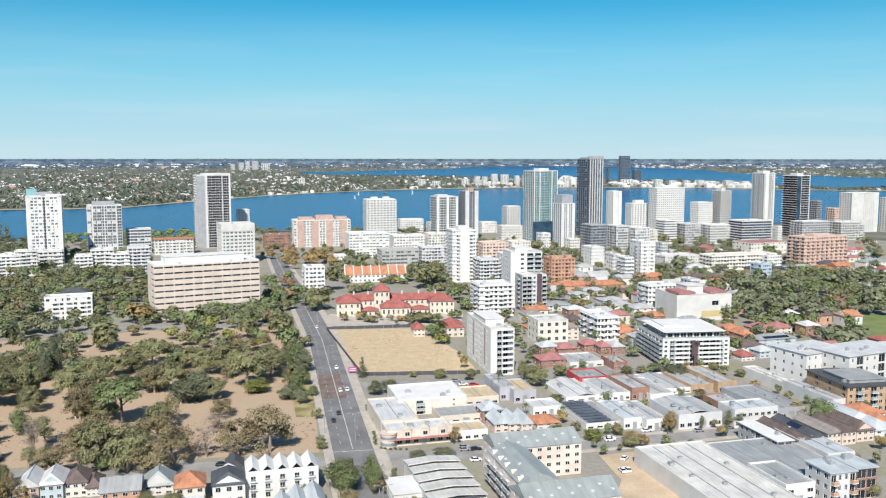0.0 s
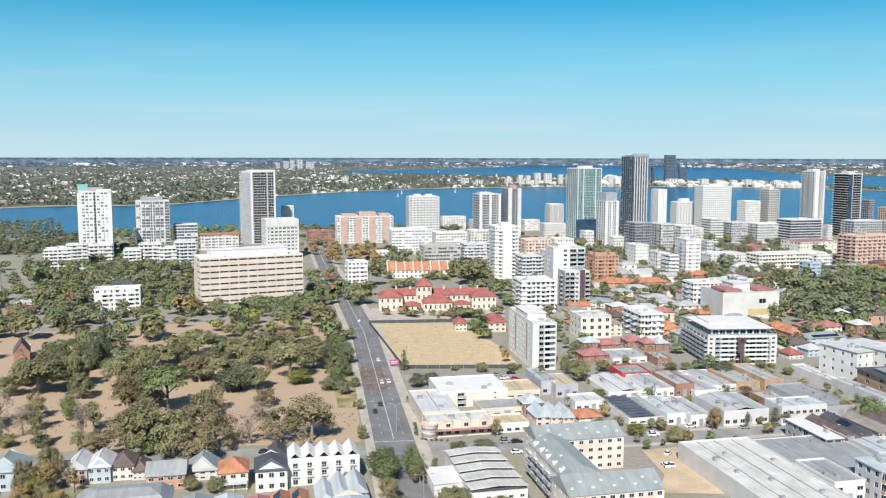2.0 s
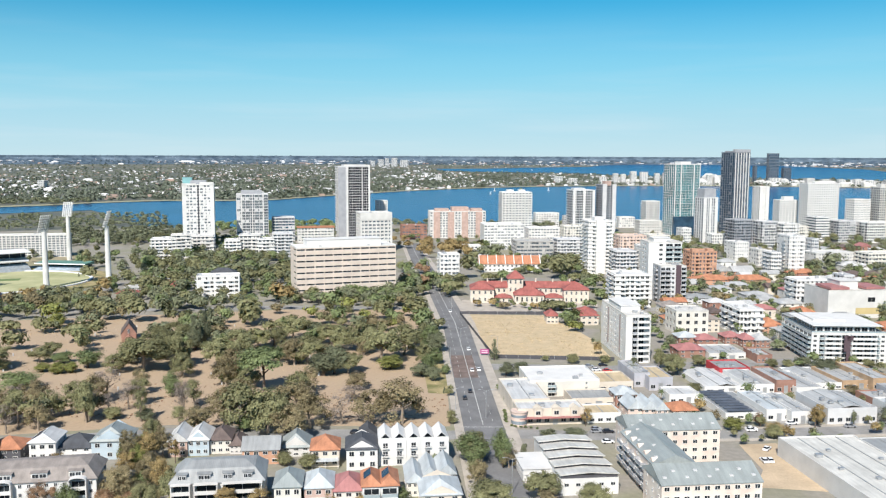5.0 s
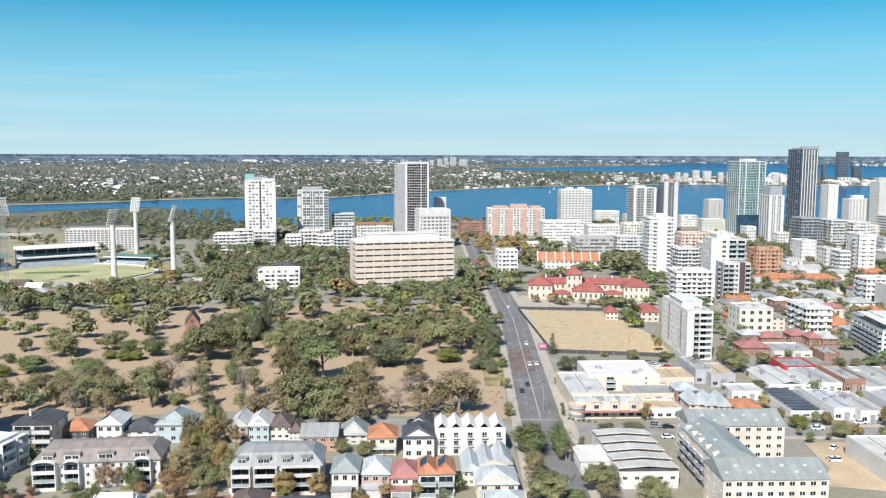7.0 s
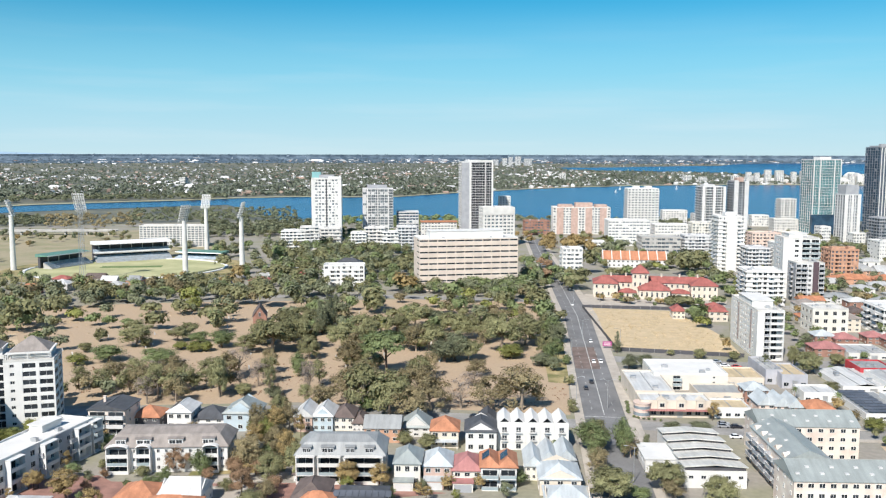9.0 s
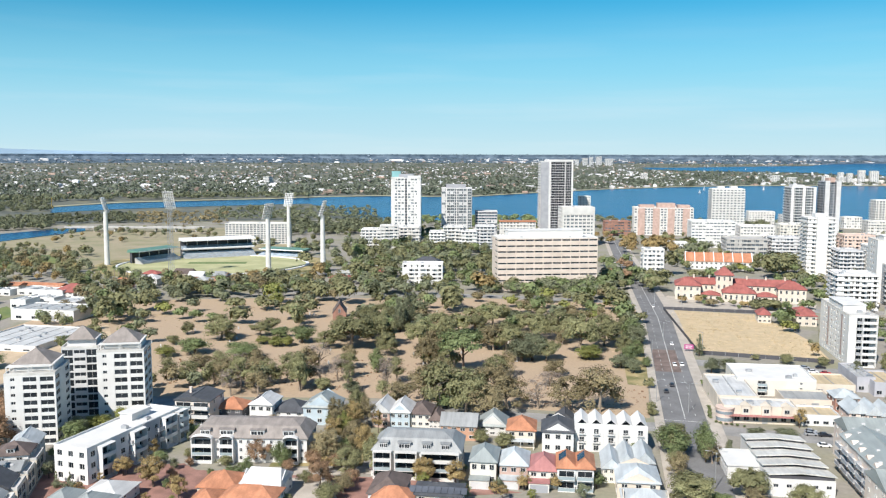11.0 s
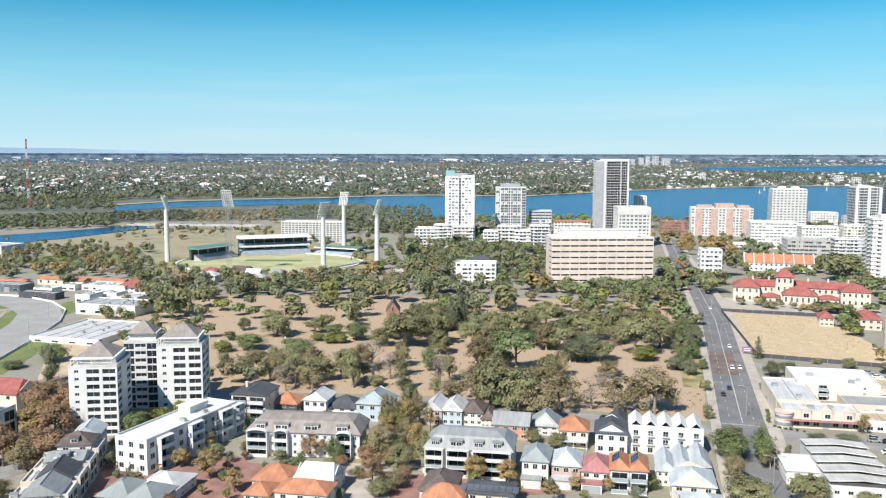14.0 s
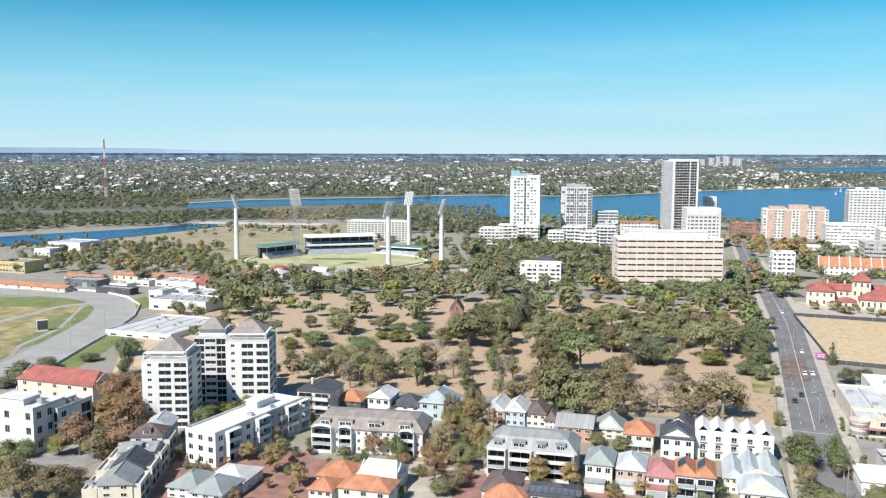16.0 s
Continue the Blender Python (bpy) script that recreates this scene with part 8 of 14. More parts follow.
house(149.5, 524.9, 14, 14.4, 9.6, 4.3, 2.1, ROOF_PINK, ORANGE_BRICK, "low city house with faded red metal roof", hip=0.5, floors=1, wins=2, side_wins=1, group="low city houses")
house(52.8, 523.1, 14, 10.7, 11.7, 3.4, 2.3, ROOF_ORANGE, OFFWHITE, "low city house with orange tiled roof", hip=1, floors=1, wins=2, side_wins=1, group="low city houses")
house(110.7, 482.0, 16, 15.6, 12.8, 6.0, 2.7, ROOF_PALE, YELLOWISH, "low city house with pale grey metal roof", hip=1, floors=1, wins=2, side_wins=1, group="low city houses")
house(142.1, 483.4, 14, 13.1, 12.5, 5.2, 3.1, ROOF_PALE, BRICK, "low city house with pale grey metal roof", hip=1, floors=1, wins=2, side_wins=1, group="low city houses")
house(57.4, 574.0, 14, 14.8, 11.0, 5.2, 2.1, ROOF_ORANGE, YELLOWISH, "low city house with orange tiled roof", hip=0, floors=1, wins=2, side_wins=1, group="low city houses")
house(154.0, 541.0, 12, 11.1, 9.0, 4.8, 2.2, ROOF_GREY, OFFWHITE, "low city house with grey metal roof", hip=0.5, floors=1, wins=2, side_wins=1, group="low city houses")
house(107.5, 550.1, 12, 15.4, 9.7, 6.3, 2.4, ROOF_PINK, CREAM, "low city house with faded red metal roof", hip=1, floors=1, wins=2, side_wins=1, group="low city houses")
house(82.3, 543.7, 16, 10.2, 11.2, 4.3, 2.1, ROOF_BROWN, BRICK, "low city house with brown tiled roof", hip=0, floors=1, wins=2, side_wins=1, group="low city houses")
house(102.1, 564.5, 14, 13.4, 12.4, 5.8, 2.7, ROOF_PALE, OFFWHITE, "low city house with pale grey metal roof", hip=0.5, floors=1, wins=2, side_wins=1, group="low city houses")
house(127.5, 536.5, 14, 9.8, 11.0, 4.8, 2.1, ROOF_GREY, OFFWHITE, "low city house with grey metal roof", hip=1, floors=1, wins=2, side_wins=1, group="low city houses")
house(130.4, 513.7, 14, 11.8, 11.8, 5.2, 2.5, ROOF_RED, YELLOWISH, "low city house with red tiled roof", hip=1, floors=1, wins=2, side_wins=1, group="low city houses")
house(85.8, 577.2, 16, 13.0, 10.9, 5.3, 2.1, ROOF_WHITE, BRICK, "low city house with white metal roof", hip=1, floors=1, wins=2, side_wins=1, group="low city houses")
house(124.5, 495.0, 14, 15.4, 12.4, 5.4, 2.5, ROOF_WHITE, WHITE, "low city house with white metal roof", hip=1, floors=1, wins=2, side_wins=1, group="low city houses")
house(252.1, 484.2, 15, 10.4, 11.1, 4.1, 2.0, ROOF_RED, ORANGE_BRICK, "low city house with red tiled roof", hip=1, floors=1, wins=2, side_wins=1, group="low city houses")
house(239.6, 462.1, 13, 13.8, 9.9, 3.9, 3.2, ROOF_PALE, BRICK, "low city house with pale grey metal roof", hip=0, floors=1, wins=2, side_wins=1, group="low city houses")
house(241.6, 549.7, 15, 13.8, 12.4, 6.1, 3.1, ROOF_BROWN, ORANGE_BRICK, "low city house with brown tiled roof", hip=0, floors=1, wins=2, side_wins=1, group="low city houses")
house(262.0, 549.5, 15, 13.1, 11.9, 5.9, 3.2, ROOF_ORANGE, OFFWHITE, "low city house with orange tiled roof", hip=0.5, floors=1, wins=2, side_wins=1, group="low city houses")
house(222.3, 482.8, 15, 12.0, 12.3, 3.4, 2.2, ROOF_BROWN, ORANGE_BRICK, "low city house with brown tiled roof", hip=1, floors=1, wins=2, side_wins=1, group="low city houses")
house(186.9, 452.2, 17, 14.1, 10.5, 5.9, 2.5, ROOF_WHITE, BRICK, "low city house with white metal roof", hip=0, floors=1, wins=2, side_wins=1, group="low city houses")
house(221.9, 515.6, 15, 10.1, 10.1, 6.4, 2.6, ROOF_WHITE, BRICK, "low city house with white metal roof", hip=1, floors=1, wins=2, side_wins=1, group="low city houses")
house(256.8, 569.6, 17, 11.6, 10.7, 5.3, 2.5, ROOF_PALE, BRICK, "low city house with pale grey metal roof", hip=1, floors=1, wins=2, side_wins=1, group="low city houses")
house(231.0, 564.6, 17, 11.3, 12.3, 3.5, 3.2, ROOF_WHITE, YELLOWISH, "low city house with white metal roof", hip=1, floors=1, wins=2, side_wins=1, group="low city houses")
house(210.0, 462.6, 17, 11.2, 10.8, 5.0, 2.1, ROOF_PINK, WHITE, "low city house with faded red metal roof", hip=0, floors=1, wins=2, side_wins=1, group="low city houses")
house(-85.2, 1027.7, 15, 14.1, 12.7, 3.6, 2.4, ROOF_RED, CREAM, "low city house with red tiled roof", hip=0.5, floors=1, wins=2, side_wins=1, group="low city houses")
house(-50.1, 912.9, 17, 9.3, 12.7, 4.3, 2.8, ROOF_BROWN, CREAM, "low city house with brown tiled roof", hip=0, floors=1, wins=2, side_wins=1, group="low city houses")
house(-59.7, 882.7, 15, 14.9, 11.5, 4.5, 3.2, ROOF_ORANGE, WHITE, "low city house with orange tiled roof", hip=1, floors=1, wins=2, side_wins=1, group="low city houses")
house(10.4, 1045.3, 17, 14.2, 11.9, 4.3, 2.2, ROOF_WHITE, ORANGE_BRICK, "low city house with white metal roof", hip=1, floors=1, wins=2, side_wins=1, group="low city houses")
house(-0.4, 977.7, 13, 10.8, 11.5, 3.8, 2.5, ROOF_PALE, OFFWHITE, "low city house with pale grey metal roof", hip=1, floors=1, wins=2, side_wins=1, group="low city houses")
house(-44.5, 1015.8, 15, 12.5, 11.3, 6.2, 2.9, ROOF_PINK, BRICK, "low city house with faded red metal roof", hip=1, floors=1, wins=2, side_wins=1, group="low city houses")
house(-109.6, 965.0, 15, 9.2, 9.5, 6.5, 2.4, ROOF_WHITE, OFFWHITE, "low city house with white metal roof", hip=1, floors=1, wins=2, side_wins=1, group="low city houses")
house(-42.9, 898.4, 17, 15.3, 11.3, 4.2, 2.2, ROOF_GREY, BRICK, "low city house with grey metal roof", hip=0.5, floors=1, wins=2, side_wins=1, group="low city houses")
house(-107.8, 985.3, 17, 15.7, 10.9, 5.0, 2.4, ROOF_ORANGE, BRICK, "low city house with orange tiled roof", hip=1, floors=1, wins=2, side_wins=1, group="low city houses")
house(-11.3, 894.9, 15, 11.1, 9.6, 4.1, 2.0, ROOF_ORANGE, BRICK, "low city house with orange tiled roof", hip=1, floors=1, wins=2, side_wins=1, group="low city houses")
house(-439.8, 521.8, 15, 13.7, 11.3, 4.0, 3.1, ROOF_BROWN, CREAM, "low city house with brown tiled roof", hip=0, floors=1, wins=2, side_wins=1, group="low city houses")
house(-281.4, 633.8, 17, 9.1, 9.7, 4.6, 3.0, ROOF_PALE, WHITE, "low city house with pale grey metal roof", hip=0.5, floors=1, wins=2, side_wins=1, group="low city houses")
house(-449.7, 498.0, 15, 12.9, 9.8, 6.2, 2.2, ROOF_RED, WHITE, "low city house with red tiled roof", hip=1, floors=1, wins=2, side_wins=1, group="low city houses")
house(-413.7, 506.4, 15, 11.2, 9.5, 5.3, 3.1, ROOF_WHITE, ORANGE_BRICK, "low city house with white metal roof", hip=0, floors=1, wins=2, side_wins=1, group="low city houses")
house(-320.0, 606.0, 13, 11.8, 12.9, 6.3, 2.1, ROOF_PALE, ORANGE_BRICK, "low city house with pale grey metal roof", hip=1, floors=1, wins=2, side_wins=1, group="low city houses")
house(-398.7, 492.5, 13, 11.9, 10.9, 4.9, 2.6, ROOF_PALE, YELLOWISH, "low city house with pale grey metal roof", hip=1, floors=1, wins=2, side_wins=1, group="low city houses")
house(-273.1, 615.3, 15, 14.0, 12.8, 5.8, 2.8, ROOF_RED, WHITE, "low city house with red tiled roof", hip=1, floors=1, wins=2, side_wins=1, group="low city houses")
house(-316.3, 544.4, 13, 14.6, 12.3, 4.8, 2.2, ROOF_RED, CREAM, "low city house with red tiled roof", hip=1, floors=1, wins=2, side_wins=1, group="low city houses")
house(-396.1, 508.2, 15, 12.7, 11.7, 6.4, 2.6, ROOF_GREY, ORANGE_BRICK, "low city house with grey metal roof", hip=0.5, floors=1, wins=2, side_wins=1, group="low city houses")
house(-446.1, 464.9, 15, 11.2, 11.0, 4.0, 3.1, ROOF_ORANGE, BRICK, "low city house with orange tiled roof", hip=0.5, floors=1, wins=2, side_wins=1, group="low city houses")
house(361.6, 699.8, 20, 10.6, 10.7, 4.8, 2.4, ROOF_WHITE, OFFWHITE, "low city house with white metal roof", hip=1, floors=1, wins=2, side_wins=1, group="low city houses")
house(369.4, 743.5, 20, 15.6, 10.4, 3.7, 2.7, ROOF_WHITE, BRICK, "low city house with white metal roof", hip=1, floors=1, wins=2, side_wins=1, group="low city houses")
house(409.4, 788.2, 18, 9.3, 11.7, 4.8, 2.9, ROOF_RED, WHITE, "low city house with red tiled roof", hip=1, floors=1, wins=2, side_wins=1, group="low city houses")
house(344.8, 692.9, 16, 9.3, 12.6, 3.4, 2.3, ROOF_PALE, WHITE, "low city house with pale grey metal roof", hip=0, floors=1, wins=2, side_wins=1, group="low city houses")
house(396.1, 730.8, 18, 9.0, 10.2, 6.2, 3.1, ROOF_WHITE, OFFWHITE, "low city house with white metal roof", hip=0.5, floors=1, wins=2, side_wins=1, group="low city houses")
house(462.7, 815.0, 18, 11.1, 9.3, 4.8, 2.4, ROOF_PALE, ORANGE_BRICK, "low city house with pale grey metal roof", hip=1, floors=1, wins=2, side_wins=1, group="low city houses")
house(448.7, 949.0, 18, 16.0, 11.5, 5.5, 2.8, ROOF_PINK, WHITE, "low city house with faded red metal roof", hip=0.5, floors=1, wins=2, side_wins=1, group="low city houses")
house(369.0, 761.4, 18, 9.2, 11.5, 6.4, 2.6, ROOF_PALE, WHITE, "low city house with pale grey metal roof", hip=1, floors=1, wins=2, side_wins=1, group="low city houses")
house(393.7, 703.8, 16, 10.8, 9.9, 4.2, 2.3, ROOF_WHITE, WHITE, "low city house with white metal roof", hip=0.5, floors=1, wins=2, side_wins=1, group="low city houses")
house(489.0, 862.1, 18, 13.7, 10.9, 3.6, 2.5, ROOF_ORANGE, WHITE, "low city house with orange tiled roof", hip=1, floors=1, wins=2, side_wins=1, group="low city houses")
house(466.9, 842.0, 20, 15.2, 10.2, 5.5, 2.4, ROOF_WHITE, WHITE, "low city house with white metal roof", hip=1, floors=1, wins=2, side_wins=1, group="low city houses")
house(436.3, 929.0, 18, 13.6, 12.6, 5.7, 2.4, ROOF_PINK, OFFWHITE, "low city house with faded red metal roof", hip=1, floors=1, wins=2, side_wins=1, group="low city houses")

# ---- buildings between the vacant lot and the workshops ----
lot_block = \
block(23.9, 422.2, 13.5, 12.5, 46, 22.8, 8, "nbbn", "nvwvwvwvwvn", WHITE, "white apartment block with grey balconies beside the vacant lot", bays_out=(("f", 5.5, 6),), rail=GREY, core=(0.1, 0.3, 0.8, 0.5, 3))
for u in (13.0, 34.5):
    bm = bmesh.new()
    bx(bm, u, -0.09, 3.0, u + 2.2, -0.012, 22.0)
    part("panel", bm, TAUPE_PANEL, lot_block, "brown-grey vertical wall panel", side_pose(12.5, 46, "l"))
plum_frame_block = \
block(114.5, 438.6, 7, 36.6, 38, 14.1, 6, "wbbwdbbbbw", "bbbbbbb", WHITE, "white apartment block with long balconies and plum panel", bays_out=(("f", 6, 8), ("f", 19, 12)), core=(0.1, 0.12, 0.8, 0.75, 3.3), eave=0.0, clutter=0)
bm = bmesh.new()
for p in ((16.2, -2.3, 0.05, 18.2, -2.0, 13.6), (15.0, -2.3, 11.6, 19.4, -2.0, 13.9), (15.0, -2.28, 6.0, 16.2, -2.02, 11.6)):
    bx(bm, *p)
part("panel", bm, PLUM, plum_frame_block, "dark plum wall panel")
bm = bmesh.new()
bx(bm, 1.2, 2.2, 17.71, 35.6, 36.5, 18.0)
bx(bm, 6.0, 14.0, 18.0, 22.0, 34.0, 18.9)
part("roof_overhang", bm, WHITE, plum_frame_block, "thin white overhanging top roof")
for i in range(8):
    put("window", window_mesh(2.9, 2.1), plum_frame_block, pose(5.6 + i * 3.65, 4.42, 14.75))
    put("window", window_mesh(2.9, 2.1), plum_frame_block, pose(3.58, 7.0 + i * 3.5, 14.75, 0, 0, -90))
bm = bmesh.new()
for x0, y0, x1, y1 in ((0.1, 0.1, 36.5, 0.2), (0.1, 0.2, 0.2, 37.8)):
    bx(bm, x0, y0, 14.953, x1, y1, 15.7)
part("glass_rail", bm, PALE_GLASS, plum_frame_block, "glass rail of the roof terrace")
block(171.0, 395.1, 25, 28.5, 22, 16.8, 4, "vvvvvvv", "vvvv", WHITE, "white walk-up apartment block with metal roof", roof=ROOF_WHITE, eave=0.6)
block(186.5, 385.6, 25, 38.7, 22, 18.0, 4, "vdvvdvvv", "vvvv", OFFWHITE, "cream apartment block with stair recess", roof=ROOF_WHITE, eave=0.6)
block(55.8, 495.4, 14, 18.9, 18, 12.8, 3, "wwww", "www", YELLOWISH, "cream rendered walk-up flats")
house(62.3, 501.3, 14, 19.7, 16, 7.6, 3, ROOF_TAUPE, CREAM, "cream flats with taupe hip roof", floors=3, wins=5)
house(54.4, 466.6, 14, 10.2, 10, 4.3, 2.5, ROOF_BLUE, BRICK, "brick cottage with pale roof")
house(63.6, 464.3, 14, 11.4, 10, 3.8, 2.5, ROOF_PINK, BRICK, "brick cottage with faded red roof")
house(79.5, 473.6, 14, 9.9, 10, 3.9, 2.5, ROOF_PINK, BRICK, "brick cottage with faded red roof")
house(87.4, 466.6, 14, 6.9, 10, 4.3, 2.5, ROOF_PINK, BRICK, "brick cottage with faded red roof")
house(93.8, 466.6, 14, 8.1, 10, 4.3, 2.5, ROOF_PALE, BRICK, "brick cottage with pale roof")
house(50.9, 436.3, 14, 13.9, 12, 4.1, 2.5, ROOF_PINK, BRICK, "old brick house with faded red roof")
house(106.3, 506.7, 14, 9.5, 12, 5.3, 3, ROOF_ORANGE, ORANGE_BRICK, "orange tiled brick house")
house(2.3, 512.0, 14, 10.9, 12, 5.9, 3, ROOF_RED, CREAM, "red tiled house by the lot")
shed(65.9, 436.3, 14, 18.9, 20, 2.5, ROOF_PALE, OFFWHITE, "pale roofed low hall")
shed(88.1, 432.3, 14, 7.6, 16, 3.5, ROOF_PALE, BRICK, "long brick workshop with pale roof")
shed(65.5, 401.8, 14, 14.5, 16, 3.5, ROOF_GREY, RED_PAINT, "red painted workshop with grey roof")
shed(55.1, 374.4, 15, 19.8, 30, 1.7, ROOF_WHITE, WHITE, "white warehouse with white metal roof", style="low")
shed(73.3, 375.0, 15, 11.9, 26, 3.3, ROOF_PALE, WHITE, "white warehouse with pale roof", style="low")
shed(85.0, 376.6, 15, 8.9, 24, 5.3, ROOF_PALE, BRICK, "two-storey red brick workshop", bays=3)
shed(93.0, 375.1, 15, 11.8, 28, 2.9, ROOF_PALE, WHITE, "white warehouse with pale grey roof", style="low")
shed(31.6, 372.0, 15, 10.5, 20, 5.3, ROOF_TAN, LILAC, "lilac grey workshop with tan roof", bays=3)
shed(25.5, 376.5, 15, 7.1, 24, 5.8, ROOF_PALE, LILAC, "grey workshop with pale roof", bays=2)
shed(10.1, 367.5, 15, 15.2, 18, 3.5, ROOF_TAN, CREAM, "low walled yard building with tan roof", vents=0)
shed(57.6, 335.2, 15, 16.2, 30, 2.4, ROOF_GREY, WHITE, "warehouse roofed with rows of grey solar panels", solar=8, vents=0, parapet=0.2)
shed(72.8, 335.7, 15, 10.1, 26, 4.0, ROOF_BLUE, WHITE, "white workshop with pale blue roof", style="low", bays=3)
shed(81.5, 333.7, 15, 9.2, 26, 4.2, ROOF_PALE, WHITE, "white workshop with pale roof", style="low", bays=3)
shed(38.3, 353.6, 15, 13.2, 12, 3.3, ROOF_WHITE, WHITE, "white roofed store with plain windows", vents=0)
house(37.9, 335.6, 15, 10.0, 10, 2.4, 2.5, ROOF_ORANGE, OFFWHITE, "cottage with orange tiled roof")
house(16.2, 343.1, 15, 8.8, 9, 5.7, 2.5, ROOF_BLUE, BRICK, "brick house with pale blue roof")
house(20.5, 330.8, 15, 6.2, 11, 3.9, 3.2, ROOF_BLUE, PINKISH, "pink gabled terrace house", hip=0, wins=2, name="terrace_house", group="pink terraces")
house(26.3, 330.8, 15, 5.1, 11, 3.9, 3.2, ROOF_BLUE, PINKISH, "pink gabled terrace house", hip=0, wins=2, name="terrace_house", group="pink terraces")
house(31.2, 330.8, 15, 4.6, 11, 3.9, 3.2, ROOF_BLUE, PINKISH, "pink gabled terrace house", hip=0, wins=2, name="terrace_house", group="pink terraces")
shed(94.8, 335.2, 15, 19.8, 24, 5.7, ROOF_PALE, PALE, "pale workshop with dark shopfronts", style="low", bays=6)
shed(118.1, 337.7, 15, 20.3, 12, 7.2, ROOF_BLUE, OFFWHITE, "two-storey pale office with brick side", bays=7, door=False)
shed(127.7, 388.6, 15, 9.7, 30, 4.9, ROOF_PALE, TAN_BRICK, "tan brick workshop with pale roof", bays=3)
shed(115.4, 389.2, 15, 14.2, 26, 3.2, ROOF_PALE, TAN_BRICK, "low tan workshop with grey roof", bays=4)
shed(101.1, 385.9, 15, 15.0, 28, 2.3, ROOF_PALE, WHITE, "white warehouse with pale roof", style="low")
shed(121.6, 359.2, 15, 13.3, 18, 2.5, ROOF_PALE, BRICK, "low brick workshop with pale roof", bays=3)
shed(136.1, 347.1, 15, 16.9, 36, 4.5, ROOF_GREY, GREY, "large grey roofed warehouse", vents=4)
shed(158.1, 388.6, 15, 7.3, 32, 4.7, FLAT_ROOF, OFFWHITE, "two-storey white workshop with plain windows", bays=3)
shed(166.6, 357.0, 15, 6.4, 34, 5.7, ROOF_PALE, PALE, "narrow pale two-storey workshop", bays=3, style="low")
block(173.1, 357.8, 10, 25.0, 30, 11.5, 4, "wbwbwbw", "nwnwnw", TAN_BRICK, "tan brick apartments with cream gables and charcoal roof", roof=ROOF_CHAR, eave=0.7, core=(0.15, 0.15, 0.7, 0.6, 1.6), trim=ROOF_GREY)
block(121.8, 302.5, 15, 6.5, 24, 6.3, 2, "bb", "wwwbwwb", GREY, "grey modern townhouses with white flat roof", roof=WHITE, eave=0.5, clutter=1)
house(131.0, 307.8, 15, 6.2, 24, 4.7, 2.2, ROOF_BROWN, WHITE, "white terrace house with dark brown roof", hip=0, solar=0)
house(137.7, 310.9, 15, 6.7, 24, 5.0, 2, ROOF_CHAR, WHITE, "white terrace house with charcoal roof and panels", hip=0, solar=4)
house(146.4, 316.6, 15, 6.1, 20, 4.8, 2.2, ROOF_TAUPE, CREAM, "cream terrace house with taupe tiled roof", hip=0)
house(152.3, 317.2, 15, 6.2, 18, 5.2, 2.2, ROOF_BROWN, PINKISH, "pink terrace house with brown tiled roof", hip=0)
house(159.4, 320.5, 15, 7.9, 20, 4.5, 3, ROOF_BROWN, PINKISH, "pink terrace house with brown tiled roof", hip=0.6)
house(162.8, 332.7, 15, 11.4, 20, 4.8, 2.5, ROOF_BLUE, OFFWHITE, "white terrace house with pale blue roof", hip=0.4)
house(167.4, 322.5, 15, 11.2, 16, 4.0, 2.6, ROOF_BLUE, WHITE, "white terrace house with grey roof")
house(171.8, 344.4, 15, 13.0, 13, 3.6, 3, ROOF_ORANGE, CREAM, "cream house with orange tiled roof")
house(173.0, 332.7, 15, 11.0, 12, 3.0, 3, ROOF_ORANGE, CREAM, "cream house with orange tiled roof")
shed(130.3, 298.9, 15, 9.8, 26, 2.8, ROOF_PALE, PALE, "grey roofed low building", vents=2)
shed(135.6, 292.2, 15, 11.3, 30, 4.9, ROOF_BLUE, OFFWHITE, "long pale blue roofed building", vents=3)
block(122.1, 260.4, 15, 9.4, 12, 10.3, 3, "bwwb", "www", PALE, "grey apartments with orange and glass balconies", rail=ORANGE_BRICK, roof=ROOF_BLUE, eave=0.5)
block(132.5, 265.0, 15, 7.8, 12, 10.1, 3, "dd", "nnn", BRICK, "apartments with deep balconies and red brick end", roof=ROOF_BLUE, eave=0.5)
shed(107.5, 258.9, 15, 10.7, 20, 6.8, ROOF_GREY, WHITE, "white gabled shop with skylight", vents=2, bays=3)
shed(105.3, 281.4, 15, 25.4, 26, 2.7, ROOF_GREY, PALE, "low grey workshop roof with vents", vents=6)
shed(84.5, 236.9, 15, 27, 62, 6.0, ROOF_PALEST, OFFWHITE, "large white roofed warehouse with long gutters", parapet=0.5, vents=7)
shed(105.4, 265.3, 15, 33, 40, 5.0, ROOF_GREY, PALE, "wide dark grey flat roofed warehouse", parapet=0.3, vents=2)

# ---- white corner shops, saw-tooth hall, pink apartment complex ----
corner_shops = \
shed(-21.1, 314.4, 15, 25.6, 11, 5.8, ROOF_WHITE, CREAM, "cream two-storey corner shops with metal roof", bays=8, name="corner_shops", vents=2, awning=ROOF_PINK)
bm = bmesh.new()
tube(bm, 0.6, 0.6, 0, 5.4, 3.0, 3.0, 18, 0)
tube(bm, 0.6, 0.6, 5.4, 5.7, 3.3, 3.3, 18, 0)
part("corner_bay", bm, PINKISH, corner_shops, "round pale pink corner bay")
bm = bmesh.new()
tube(bm, 0.6, 0.6, 3.5, 4.5, 3.06, 3.06, 18)
tube(bm, 0.6, 0.6, 1.0, 2.2, 3.06, 3.06, 18)
part("bay_window", bm, TINT_GLASS, corner_shops, "curved dark window bands")
